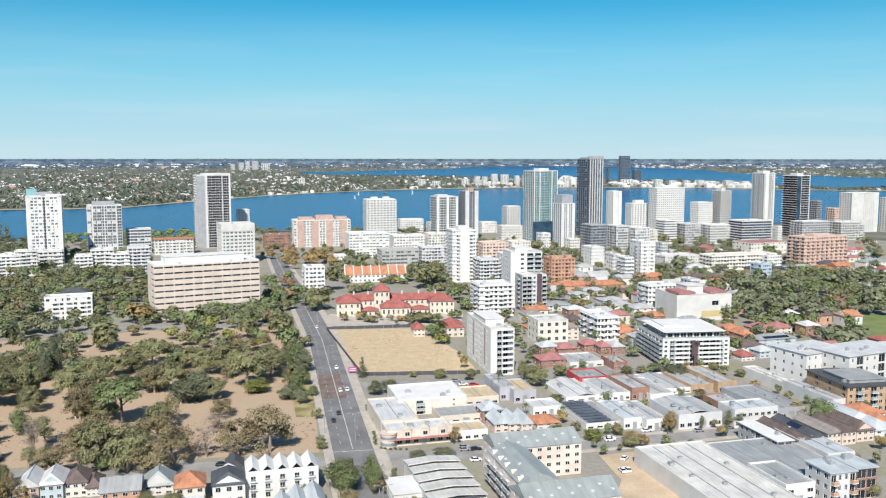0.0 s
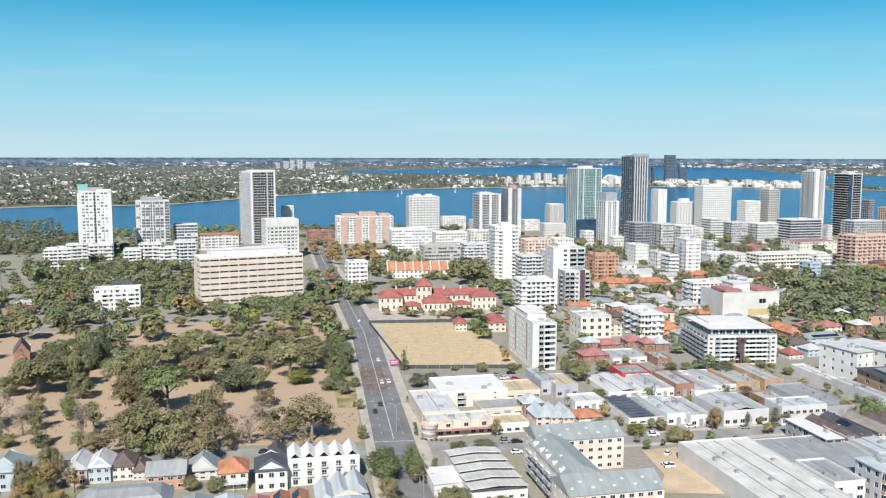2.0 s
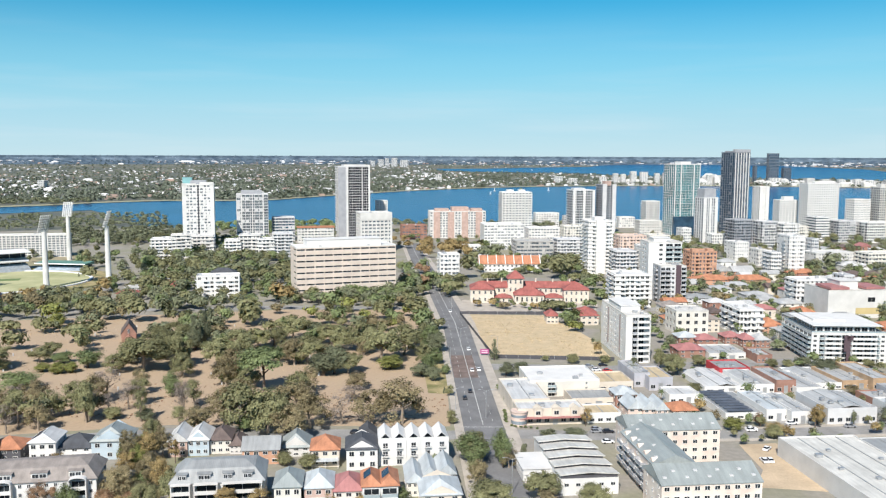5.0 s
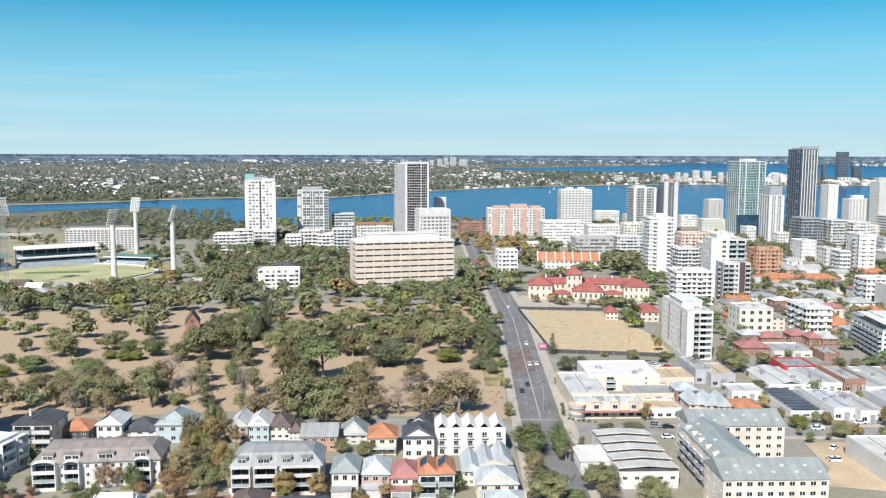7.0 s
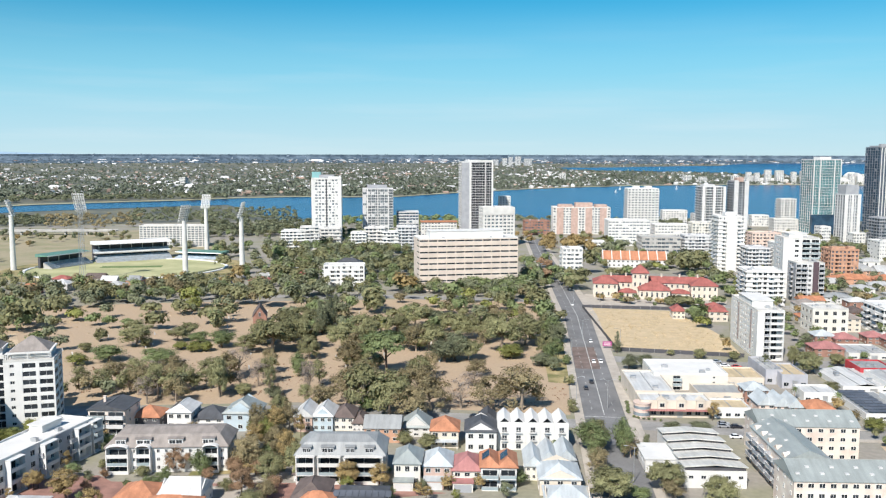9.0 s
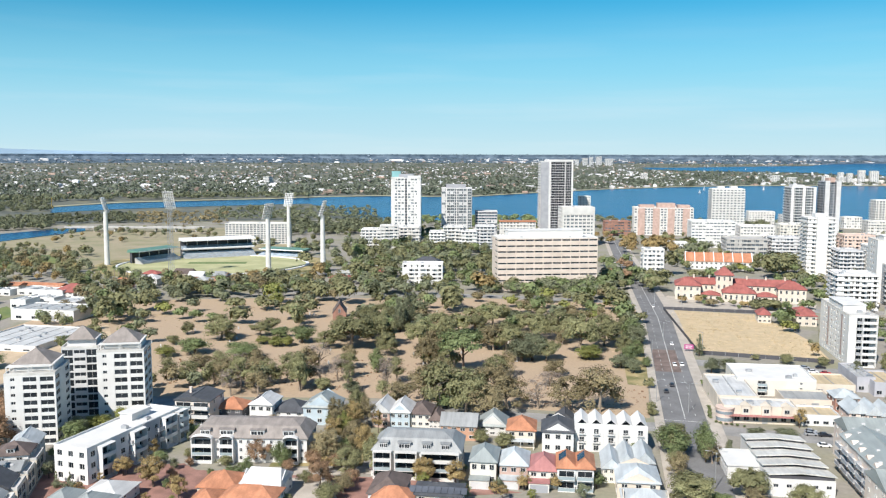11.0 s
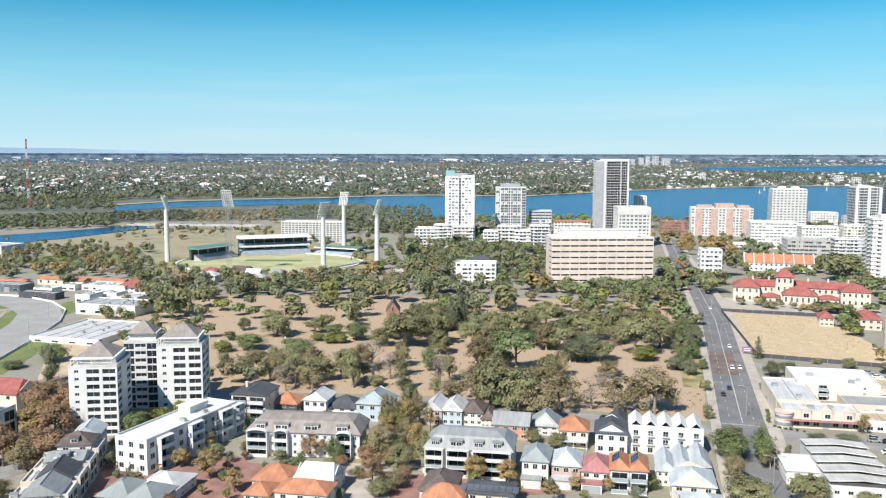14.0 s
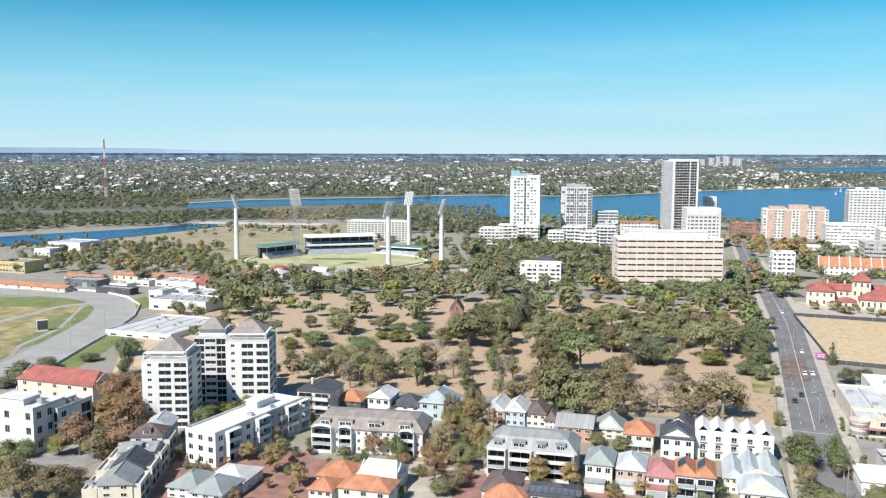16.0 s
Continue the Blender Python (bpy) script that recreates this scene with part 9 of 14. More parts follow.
for k in range(3):
    bm = bmesh.new()
    u = 6.0 + k * 7.0
    bx(bm, u, -0.9, 3.3, u + 3.2, -0.004, 6.6)
    solid(bm, [(u - 0.2, -1.1, 6.6), (u + 3.4, -1.1, 6.6), (u + 3.4, 1.5, 6.6), (u - 0.2, 1.5, 6.6)], [(u + 1.55, -1.1, 7.9), (u + 1.65, -1.1, 7.9), (u + 1.65, 1.5, 7.9), (u + 1.55, 1.5, 7.9)])
    part("bay", bm, CREAM, corner_shops, "projecting gabled bay")
    put("window", window_mesh(1.8, 1.5), corner_shops, pose(u + 1.6, -0.97, 4.1))
bush_row(-25.5, 316.0, -27.5, 331.0, 7, "green", 1.4, 1.1)
bush_row(-24.5, 312.6, -13.0, 311.0, 6, "green", 1.2, 1.0)
shed(-24.2, 326.2, 15, 15, 32, 6.0, ROOF_WHITE, CREAM, "cream two-storey shops along the main road", bays=3, name="corner_shops", vents=2)
block(-18.9, 353.4, 15, 30.1, 24, 6.4, 3, "bnbnnnvn", "nww", YELLOWISH, "cream three-storey flats with blank wall", roof=WHITE)
shed(-1.2, 341.6, 15, 18.0, 14, 3.1, ROOF_GREY, CREAM, "open carport with grey roof", vents=0)
shed(5.0, 321.6, 15, 13.0, 12, 3.4, ROOF_TAN, WHITE, "white shop with tan metal roof", vents=0, door=False)


def sawtooth_hall(x, y, rot, w, d, h):
    b = thing("workshop_hall", x, y, rot, "white hall with stepped pale grey shed roofs", "hall")
    bm = bmesh.new()
    bx(bm, 0, 0, 0, w, d, h)
    part("wall", bm, WHITE, b)
    n = 5
    for k in range(n):
        y0, y1 = k * d / n, (k + 1) * d / n
        bm = bmesh.new()
        for s in (0, 1):
            xa, xb = s * w / 2, (s + 1) * w / 2
            za, zb = (0.1, 0.8) if s == 0 else (0.8, 0.1)
            solid(bm, [(xa - 0.3 * (s == 0), y0, h + za + 0.9), (xb + 0.3 * (s == 1), y0, h + zb + 0.9), (xb + 0.3 * (s == 1), y1 + 0.4, h + zb - 0.1), (xa - 0.3 * (s == 0), y1 + 0.4, h + za - 0.1)],
                  [(xa - 0.3 * (s == 0), y0, h + za + 1.2), (xb + 0.3 * (s == 1), y0, h + zb + 1.2), (xb + 0.3 * (s == 1), y1 + 0.4, h + zb + 0.2), (xa - 0.3 * (s == 0), y1 + 0.4, h + za + 0.2)])
        part("roof", bm, ROOF_PALEST, b)
        bm = bmesh.new()
        bx(bm, 0.2, y0 + 0.5, h, w - 0.2, y0 + 0.65, h + 0.9)
        part("clerestory", bm, DARK, b)
    bm = bmesh.new()
    bx(bm, -9, 12, 0, -0.01, 26, h * 0.8)
    bx(bm, -9.4, 11.6, h * 0.8, -0.01, 26.4, h * 0.8 + 0.3)
    part("side_wing", bm, WHITE, b)
    for i in range(5):
        put("window", window_mesh(1.4, 1.0), b, pose((i + 0.5) * w / 5, -0.07, h * 0.55))
        put("window", window_mesh(1.2, 1.0), b, pose(-9, 26, 0, 0, 0, -90) @ pose((i + 0.5) * 2.8, -0.07, h * 0.4))


sawtooth_hall(-3.6, 249.3, 15, 17.8, 38, 5.1)
house(18.1, 279.8, 15, 30.9, 15, 11.2, 3.2, ROOF_GREEN, PINKISH_CREAM, "pink and cream apartments with grey-green metal roof", wins=9, hip=0, floors=4, over=0.3, side_wins=3, skylights=9, name="apartment_house", group="pink apartment complex")
house(24.2, 234.0, 15, 29.0, 15, 11.2, 3.2, ROOF_GREEN, PINKISH_CREAM, "pink and cream apartments with grey-green metal roof", wins=10, hip=0, floors=4, over=0.3, side_wins=3, skylights=9, name="apartment_house", group="pink apartment complex")
pink_wing = \
house(23.2, 249.4, 15, 13, 30.6, 11.2, 3.0, ROOF_GREEN, PINKISH_CREAM, "pink apartment wing with dark balconies", wins=2, hip=0, floors=4, over=0.3, side_wins=3, skylights=4, name="apartment_house", group="pink apartment complex")
for u in (3.1, 9.2, 15.3, 21.4, 27.6):
    for z in (2.8, 5.6, 8.4):
        put("balcony", balcony_mesh(4.9, 1.6, GREY), pink_wing, side_pose(13, 30.6, "l") @ pose(u, 0, z))
    bm = bmesh.new()
    solid(bm, [(u - 2.2, 0.3, 11.0), (u + 2.2, 0.3, 11.0), (u + 2.2, 2.2, 11.0), (u - 2.2, 2.2, 11.0)], [(u - 0.05, 0.3, 12.5), (u + 0.05, 0.3, 12.5), (u + 0.05, 2.2, 12.5), (u - 0.05, 2.2, 12.5)])
    part("gable", bm, PINKISH_CREAM, pink_wing, "small rendered gable over the balconies", side_pose(13, 30.6, "l"))

# ---- houses along the park ----
townhouse(-63.0, 264.3, 15, 4.62, 12, 8.4, 2.2, "white three-storey townhouse with gabled roof and balconies")
townhouse(-58.6, 265.5, 15, 4.62, 12, 8.4, 2.2, "white three-storey townhouse with gabled roof and balconies")
townhouse(-54.1, 266.7, 15, 4.62, 12, 8.4, 2.2, "white three-storey townhouse with gabled roof and balconies")
townhouse(-49.6, 267.9, 15, 4.62, 12, 8.4, 2.2, "white three-storey townhouse with gabled roof and balconies")
townhouse(-45.1, 269.1, 15, 4.62, 12, 8.4, 2.2, "white three-storey townhouse with gabled roof and balconies")
house(-134.4, 260.4, 15, 6.3, 12, 5.6, 3, ROOF_WHITE, PINK_BRICK, "house with white gable roof over brick", hip=0, wins=2)
house(-128.5, 262.7, 15, 7.0, 12, 5.6, 3, ROOF_WHITE, BLUEGREY, "grey-blue house with white roof", hip=0.5)
house(-122.0, 265.9, 15, 7.0, 11, 4.9, 3, ROOF_BROWN, YELLOWISH, "cream house with brown tiled roof")
house(-115.3, 266.9, 15, 4.4, 10, 3.1, 2.5, ROOF_BROWN, OFFWHITE, "low house with brown tiled roof")
house(-107.1, 257.8, 15, 11.8, 10, 5.0, 3, ROOF_GREY, ORANGE_BRICK, "orange brick house with grey roof", hip=0, wins=4)
house(-97.0, 267.2, 15, 9.4, 11, 3.3, 4, ROOF_GREEN, OFFWHITE, "house with grey-green roof and dormer", hip=0.6, dormers=1)
house(-84.3, 259.5, 15, 9.1, 11, 5.9, 3.2, ROOF_ORANGE, CREAM, "cream house with orange tiled roof", porch=ROOF_BLUE)
house(-72.2, 258.7, 15, 10.0, 12, 7.1, 3, ROOF_CHAR, WHITE, "white house with charcoal roof", hip=0.6)
house(-75.5, 288.9, 15, 5.8, 8, 1.7, 2.5, ROOF_CHAR, WHITE, "white house wing with charcoal gable", hip=0)
house(-84.1, 224.7, 15, 7.6, 12, 7.1, 3, ROOF_GREEN, YELLOWISH, "cream house with grey-green roof and garage", garage=True)
house(-76.2, 228.1, 15, 8.1, 12, 6.0, 3, ROOF_BLUE, PINK_BRICK, "brick and white house with pale blue roof", garage=True, porch=ROOF_BLUE)
house(-67.7, 229.1, 15, 8.4, 12, 5.3, 3, ROOF_PINK, YELLOWISH, "cream house with faded red roof", garage=True)
house(-59.7, 230.7, 15, 5.2, 12, 6.6, 2.3, ROOF_ORANGE, WHITE, "white house with orange tiles and solar panels", solar=3, wins=1, hip=1, bal="b")
house(-54.6, 232.2, 15, 5.0, 12, 6.6, 2.3, ROOF_ORANGE, WHITE, "white house with orange tiles and solar panels", solar=3, wins=1, hip=1, bal="b")
house(-48.8, 241.0, 15, 5.0, 13, 4.6, 2.9, ROOF_BLUE, YELLOWISH, "cream house with pale blue gable roof", hip=0)
house(-45.0, 246.4, 15, 4.5, 13, 4.6, 2.9, ROOF_BLUE, YELLOWISH, "cream house with pale blue gable roof", hip=0)
house(-40.6, 249.0, 15, 5.3, 13, 4.6, 3.0, ROOF_BLUE, YELLOWISH, "cream house with pale blue gable roof", hip=0)
house(-42.6, 231.0, 15, 11.6, 13, 5.0, 2.8, ROOF_BLUE, CREAM, "long cream house with pale blue roof", hip=0.9)
house(-38.6, 219.5, 15, 12.0, 10.5, 3.6, 2.4, ROOF_BLUE, CREAM, "low cream house with pale blue roof", hip=0.9, floors=1)
house(-199.5, 235.7, 15, 12.8, 13, 9.2, 1.6, ROOF_CHAR, PINKISH_CREAM, "tan flats with charcoal roof and balconies", hip=0, floors=3, wins=2, bal="bb", chimney=1)
house(-190.8, 246.5, 15, 10.3, 10, 4.2, 3, ROOF_ORANGE, DARK, "dark rendered house with orange tiled roof")
house(-177.5, 248.9, 15, 8.4, 11, 6.5, 2.6, ROOF_WHITE, WHITE, "white house with solar panels on pale roof", solar=4, hip=0.4)
house(-170.4, 253.2, 15, 11.4, 11, 3.6, 3.4, ROOF_CHAR, WHITE, "white house with charcoal hip roof", solar=0)
house(-158.2, 253.8, 15, 11.8, 12, 6.4, 4, ROOF_GREEN, BLUEGREY, "pale blue house with grey-green gable roof", hip=0.5, dormers=2)
house(-149.3, 184.4, 15, 11.5, 11, 4.1, 3, ROOF_ORANGE, CREAM, "house with red-orange tiled hip roof")
house(-138.6, 189.1, 15, 11.5, 11, 4.5, 3.2, ROOF_WHITE, WHITE, "white house with white gable roof", hip=0.3)
house(-136.6, 177.9, 15, 14.4, 9, 5.4, 2.2, ROOF_ORANGE, YELLOWISH, "cream house with orange tiled roof")
house(-144.3, 174.7, 15, 6.8, 8, 4.4, 2, ROOF_ORANGE, YELLOWISH, "low house with orange roof")
house(-102.7, 196.6, 15, 9.2, 14, 5.1, 3, ROOF_BROWN, PALE, "grey house with brown tiled roof")
house(-113.7, 219.5, 15, 5.5, 8, 2.4, 2.6, ROOF_BROWN, OFFWHITE, "small house with brown hip roof")
house(-91.1, 200.6, 15, 12.8, 9, 5.1, 1.6, ROOF_CHAR, CREAM, "house with dark roof and solar panels", solar=9, solar_mat=SOLAR_GREY)
house(-100.3, 193.7, 15, 10.8, 8, 4.8, 2.4, ROOF_ORANGE, CREAM, "house with orange tiled roof")
house(-180.9, 158.3, 15, 9.5, 12, 3.2, 3, ROOF_GREEN, OFFWHITE, "house with grey-green roof")
house(-171.7, 157.9, 15, 9.7, 12, 3.7, 3, ROOF_GREEN, OFFWHITE, "house with grey-green roof")
house(-175.5, 167.8, 15, 11.3, 12, 3.3, 2.6, ROOF_WHITE, WHITE, "white roofed house with plain windows")
mansard(-112.8, 219.1, 17, 26.1, 15, 8.1, 3, ROOF_GREY, OFFWHITE, "apartment block with grey mansard roof, dormers and deep balconies", ((3.2, 2.6), (9.4, 3.6), (16.0, 2.6), (21.6, 2.6)), ((0.6, 4.8), (7.0, 6.0), (14.8, 10.6)))
mansard(-170.8, 208.7, 20, 36.3, 15, 7.7, 3, ROOF_TAUPE, WHITE, "white apartment block with taupe mansard roof and arched balconies", ((4.4, 3.0), (11.2, 4.4), (20.8, 4.4), (30.6, 3.6)), ((0.8, 6.0), (9.6, 3.8), (29.4, 4.2)), True)
lane_flats = \
block(-197.4, 180.5, 3, 12, 43, 10.2, 3, "www", "wbwwbwwbwb", WHITE, "white three-storey flats with grey balconies", rail=GREY, roof=WHITE, core=(0.1, 0.62, 0.4, 0.2, 2.4), bays_out=(("r", 4, 6), ("r", 18, 6), ("r", 33, 6), ("r", 40, 5)))
bm = bmesh.new()
bx(bm, 24.6, -0.3, 0.1, 32.4, -0.36 + 0.35, 10.9)
part("panel", bm, GREY, lane_flats, "dark grey rendered wall panel", side_pose(12, 43, "r"))
for k in range(3):
    for u in (26.5, 30.2):
        put("window", window_mesh(1.5, 1.3), lane_flats, side_pose(12, 43, "r") @ pose(u, -0.37, 1.1 + k * 3.4))
block(-234.8, 195.9, 32, 15.8, 18, 23.5, 9, "vqq", "qnq", WHITE, "pale apartment tower wing with pyramid roof", core=(0.1, 0.3, 0.8, 0.65, 2.6), clutter=0, rail=WHITE, group="apartment tower wings")
pergola(-234.5, 196.2, 32, 14.2, 4.3, 23.8)
crown_roof(-234.8, 195.9, 32, 15.8, 18, 26.4)
block(-224.8, 225.7, 32, 16.0, 15, 25.8, 9, "vqq", "qq", WHITE, "pale apartment tower wing with pyramid roof", core=(0.1, 0.3, 0.8, 0.65, 2.6), clutter=0, rail=WHITE, group="apartment tower wings")
pergola(-224.5, 226.0, 32, 14.4, 3.6, 26.0)
crown_roof(-224.8, 225.7, 32, 16.0, 15, 28.7)
# recessed wing: openings widened so their dark glass also gives its shade
block(-243.0, 227.4, 32, 12.5, 12, 25.1, 9, "dsd", "q", PALE, "pale apartment tower wing with pyramid roof", core=(0.1, 0.3, 0.8, 0.65, 2.6), clutter=0, rail=WHITE, group="apartment tower wings")
crown_roof(-243.0, 227.4, 32, 12.5, 12, 28.0)
house(-191.9, 144.2, 34.7, 9.2, 9.8, 6.2, 3, ROOF_GREY, CREAM, "cream terrace house with steep grey roof along the lane", hip=0, wins=2, floors=3, side_wins=3, dormers=1, name="terrace_house", group="lane terraces")
house(-198.3, 153.8, 34.7, 9, 9.6, 6.6, 3, ROOF_CHAR, CREAM, "cream terrace house with steep charcoal roof along the lane", hip=0, wins=2, floors=3, side_wins=3, dormers=1, name="terrace_house", group="lane terraces")
house(-205.4, 162.3, 34.7, 10, 8.6, 7.4, 1.2, ROOF_GREY, CREAM, "cream terrace house with glazed roof terrace along the lane", hip=0, wins=2, floors=3, side_wins=3, skylights=2, dormers=1, name="terrace_house", group="lane terraces")
house(-210.7, 170.7, 34.7, 9.6, 9.2, 8.6, 2.8, ROOF_BROWN, WHITE, "white terrace house with brown tiled hip roof along the lane", hip=1, wins=2, floors=3, side_wins=3, dormers=1, name="terrace_house", group="lane terraces")
house(-215.2, 180.0, 34.7, 8, 9.5, 8.2, 2.6, ROOF_BLUE, PALE, "terrace house with blue-grey metal roof along the lane", hip=0, wins=2, floors=3, side_wins=3, dormers=1, name="terrace_house", group="lane terraces")
shed(-195.3, 141.8, 34.7, 4, 10.3, 4.4, FLAT_ROOF, CREAM, "cream garage wing with roof terrace", bays=1, vents=1, door=False, name="garage_wing", group="lane terraces")
block(-184.5, 149.7, 34.7, 2.1, 9.3, 5.2, 2, "n", "dd", CREAM, "cream balcony front with dark recesses above the lane", "balcony front", clutter=0, group="lane terraces")
shed(-201.9, 151.3, 34.7, 4, 10.0, 5.2, FLAT_ROOF, CREAM, "cream garage wing with roof terrace", bays=1, vents=1, door=False, name="garage_wing", group="lane terraces")
block(-191.0, 159.2, 34.7, 2.1, 9.0, 5.6, 2, "n", "dd", CREAM, "cream balcony front with dark recesses above the lane", "balcony front", clutter=0, group="lane terraces")
shed(-208.2, 160.3, 34.7, 4, 9.0, 5.0, FLAT_ROOF, YELLOWISH, "cream garage wing with roof terrace", bays=1, vents=1, door=False, name="garage_wing", group="lane terraces")
block(-197.3, 168.2, 34.7, 2.1, 8.0, 6.0, 2, "n", "dd", CREAM, "cream balcony front with dark recesses above the lane", "balcony front", clutter=0, group="lane terraces")
shed(-213.9, 168.5, 34.7, 4, 10.0, 6.0, FLAT_ROOF, WHITE, "cream garage wing with roof terrace", bays=1, vents=1, door=False, name="garage_wing", group="lane terraces")
block(-203.0, 176.4, 34.7, 2.1, 9.0, 6.4, 2, "n", "dd", CREAM, "cream balcony front with dark recesses above the lane", "balcony front", clutter=0, group="lane terraces")
house(-311.4, 199.5, 12, 36.2, 14, 6.4, 4, ROOF_RED, CREAM, "long cream house with red metal roof and skylights", hip=0.4, wins=5)
block(-263.7, 155.9, 12, 21.2, 14, 14.2, 3, "wnwnw", "wwn", OFFWHITE, "white rendered apartment house with stepped roofs", core=(0.2, 0.2, 0.5, 0.5, 2.2))
block(-252.6, 166.9, 12, 9.7, 16, 11.9, 3, "nnd", "wnd", WHITE, "white rendered apartment house with balcony", core=(0.3, 0.2, 0.4, 0.5, 2))

# ---- track buildings ----
shed(-374.4, 289.8, 12, 40.2, 46, 2.6, ROOF_WHITE, WHITE, "low white track building with flat roof", vents=7, door=False)
shed(-415.5, 353.7, 12, 40.0, 22, 6.0, ROOF_PALE, WHITE, "white stables building with rooftop plant", vents=8)
shed(-485.7, 419.2, 12, 29.4, 16, 3.5, ROOF_WHITE, OFFWHITE, "long white track shed", vents=2)
shed(-540.6, 385.7, 12, 28.0, 14, 4.5, ROOF_PALE, TINT_GLASS, "glazed grandstand by the track", vents=0)
shed(-684.5, 459.7, 12, 17.0, 14, 11.1, ROOF_WHITE, WHITE, "small white hall with plain windows", vents=0)
shed(-733.6, 507.2, 12, 37.5, 30, 10.2, ROOF_WHITE, WHITE, "large plain white hall by the river", vents=0, door=False, bays=1)
shed(-646.5, 403.5, 12, 25.4, 20, 8.5, ROOF_GREY, YELLOW_PAINT, "yellow and grey office by the river", vents=0, bays=8)
house(-585.3, 356.1, 8, 72.5, 9, 2.8, 1.6, ROOF_ORANGE, CREAM, "long covered stand with orange roof", hip=0, wins=6, floors=1)
house(-565.9, 403.7, 8, 34.4, 9, 3.0, 1.6, ROOF_ORANGE, CREAM, "long covered stand with orange roof", hip=0, wins=6, floors=1)
house(-534.8, 422.7, 8, 40.7, 9, 4.4, 1.6, ROOF_ORANGE, CREAM, "long covered stand with orange roof", hip=0, wins=6, floors=1)
house(-501.1, 434.1, 8, 34.1, 9, 3.8, 1.6, ROOF_ORANGE, CREAM, "long covered stand with orange roof", hip=0, wins=6, floors=1)
shed(-495.8, 377.2, 8, 29.9, 8, 3.9, ROOF_PALE, DARK, "long dark glazed track gallery", vents=0, door=False, bays=1)
shed(-446.1, 379.6, 12, 10.7, 14, 5.2, ROOF_WHITE, WHITE, "small white track building", vents=2, door=False, bays=2)
shed(-416.3, 384.7, 12, 15.4, 18, 5.3, ROOF_WHITE, WHITE, "small white track building", vents=2, door=False, bays=2)
shed(-450.7, 395.1, 12, 20.1, 12, 4.0, ROOF_WHITE, WHITE, "small white track building", vents=2, door=False, bays=2)
shed(-467.0, 414.8, 12, 22.5, 12, 4.9, ROOF_WHITE, WHITE, "small white track building", vents=2, door=False, bays=2)
shed(-497.7, 411.7, 12, 11.7, 10, 3.5, ROOF_WHITE, WHITE, "small white track building", vents=2, door=False, bays=2)
shed(-502.0, 393.3, 12, 14.9, 10, 3.5, ROOF_WHITE, WHITE, "small white track building", vents=2, door=False, bays=2)
house(-452.9, 423.3, 12, 16.0, 12, 5.6, 3, ROOF_RED, WHITE, "white house with red roof by the track")
patch("infield_green", [(-384.7, 250.2), (-389.4, 276.4), (-435.9, 332.5), (-459.0, 346.1), (-442.3, 321.2), (-438.9, 302.0), (-413.2, 279.3), (-404.1, 262.0)], LAWN, 0.105, "green infield lawn")
patch("infield_green", [(-535.3, 327.9), (-513.4, 346.7), (-480.8, 352.3), (-467.6, 348.3), (-475.8, 327.7), (-498.4, 310.0), (-502.5, 307.5)], LAWN, 0.110, "green infield lawn")
patch("infield_path", [(-457.5, 280.6), (-465.1, 307.3), (-472.4, 332.1), (-465.4, 348.8), (-460.2, 345.3), (-465.9, 328.2), (-457.8, 303.1), (-450.6, 276.4)], TRACK, 0.115, "pale sandy path across the infield")
patch("infield_path", [(-377.0, 238.1), (-391.1, 251.4), (-407.3, 279.9), (-414.4, 290.8), (-461.2, 340.6), (-459.5, 341.6), (-410.2, 290.2), (-401.5, 277.0), (-387.5, 251.1), (-373.1, 238.1)], TRACK, 0.120, "pale sandy path across the infield")
patch("gallery_lawn", [(-450.5, 370.7), (-453.9, 383.9), (-424.4, 367.1), (-418.4, 346.9)], LAWN, 0.125, "small green lawn beside the track")
board = thing("scoreboard", -412.6, 276.7, 60, "dark green scoreboard on the track infield", "scoreboard")
bm = bmesh.new()
bx(bm, 0, 0, 0, 5.5, 2, 6)
part("cabinet", bm, WHITE, board)
bm = bmesh.new()
bx(bm, 0.2, -0.12, 1.0, 5.3, -0.01, 5.8)
part("panel", bm, DARK, board, "dark green display panel")
house(-450.5, 420.1, 15, 11.4, 12, 4.1, 3, ROOF_RED, OFFWHITE, "cottage with red roof")
house(-421.4, 409.0, 15, 11.6, 12, 2.6, 3, ROOF_RED, OFFWHITE, "cottage with red roof")
house(-437.0, 482.6, 15, 12.8, 12, 5.2, 3, ROOF_WHITE, OFFWHITE, "white cottage with plain windows")
house(-345.3, 532.9, 15, 20.4, 12, 2.9, 3, ROOF_BLUE, OFFWHITE, "cottage with pale blue roof")
street_lamp(-418.1, 293.1, 30, 16.0, 2)
street_lamp(-474.1, 350.3, 30, 16.0, 2)
street_lamp(-358.9, 277.7, 30, 16.0, 2)
street_lamp(-353.5, 254.0, 30, 16.0, 2)
street_lamp(-529.9, 342.8, 30, 16.0, 2)
street_lamp(-508.7, 355.8, 30, 16.0, 2)
street_lamp(-380.4, 237.8, 30, 16.0, 2)
street_lamp(-408.0, 328.9, 30, 16.0, 2)
street_lamp(-384.0, 254.9, 30, 16.0, 2)
bridge = thing("road_bridge", -826.6, 786.3, 22, "low concrete road bridge on piers", "bridge")
bm = bmesh.new()
bx(bm, 0, 0, 4.2, 170, 9, 5.4)
bx(bm, 0, 0, 5.4, 170, 0.3, 6.4)
bx(bm, 0, 8.7, 5.4, 170, 9, 6.4)
part("deck", bm, CONCRETE, bridge)
for i in range(7):
    bm = bmesh.new()
    bx(bm, 10 + i * 25, 1.5, 0, 11.5 + i * 25, 7.5, 4.2)
    part("pier", bm, CONCRETE, bridge)
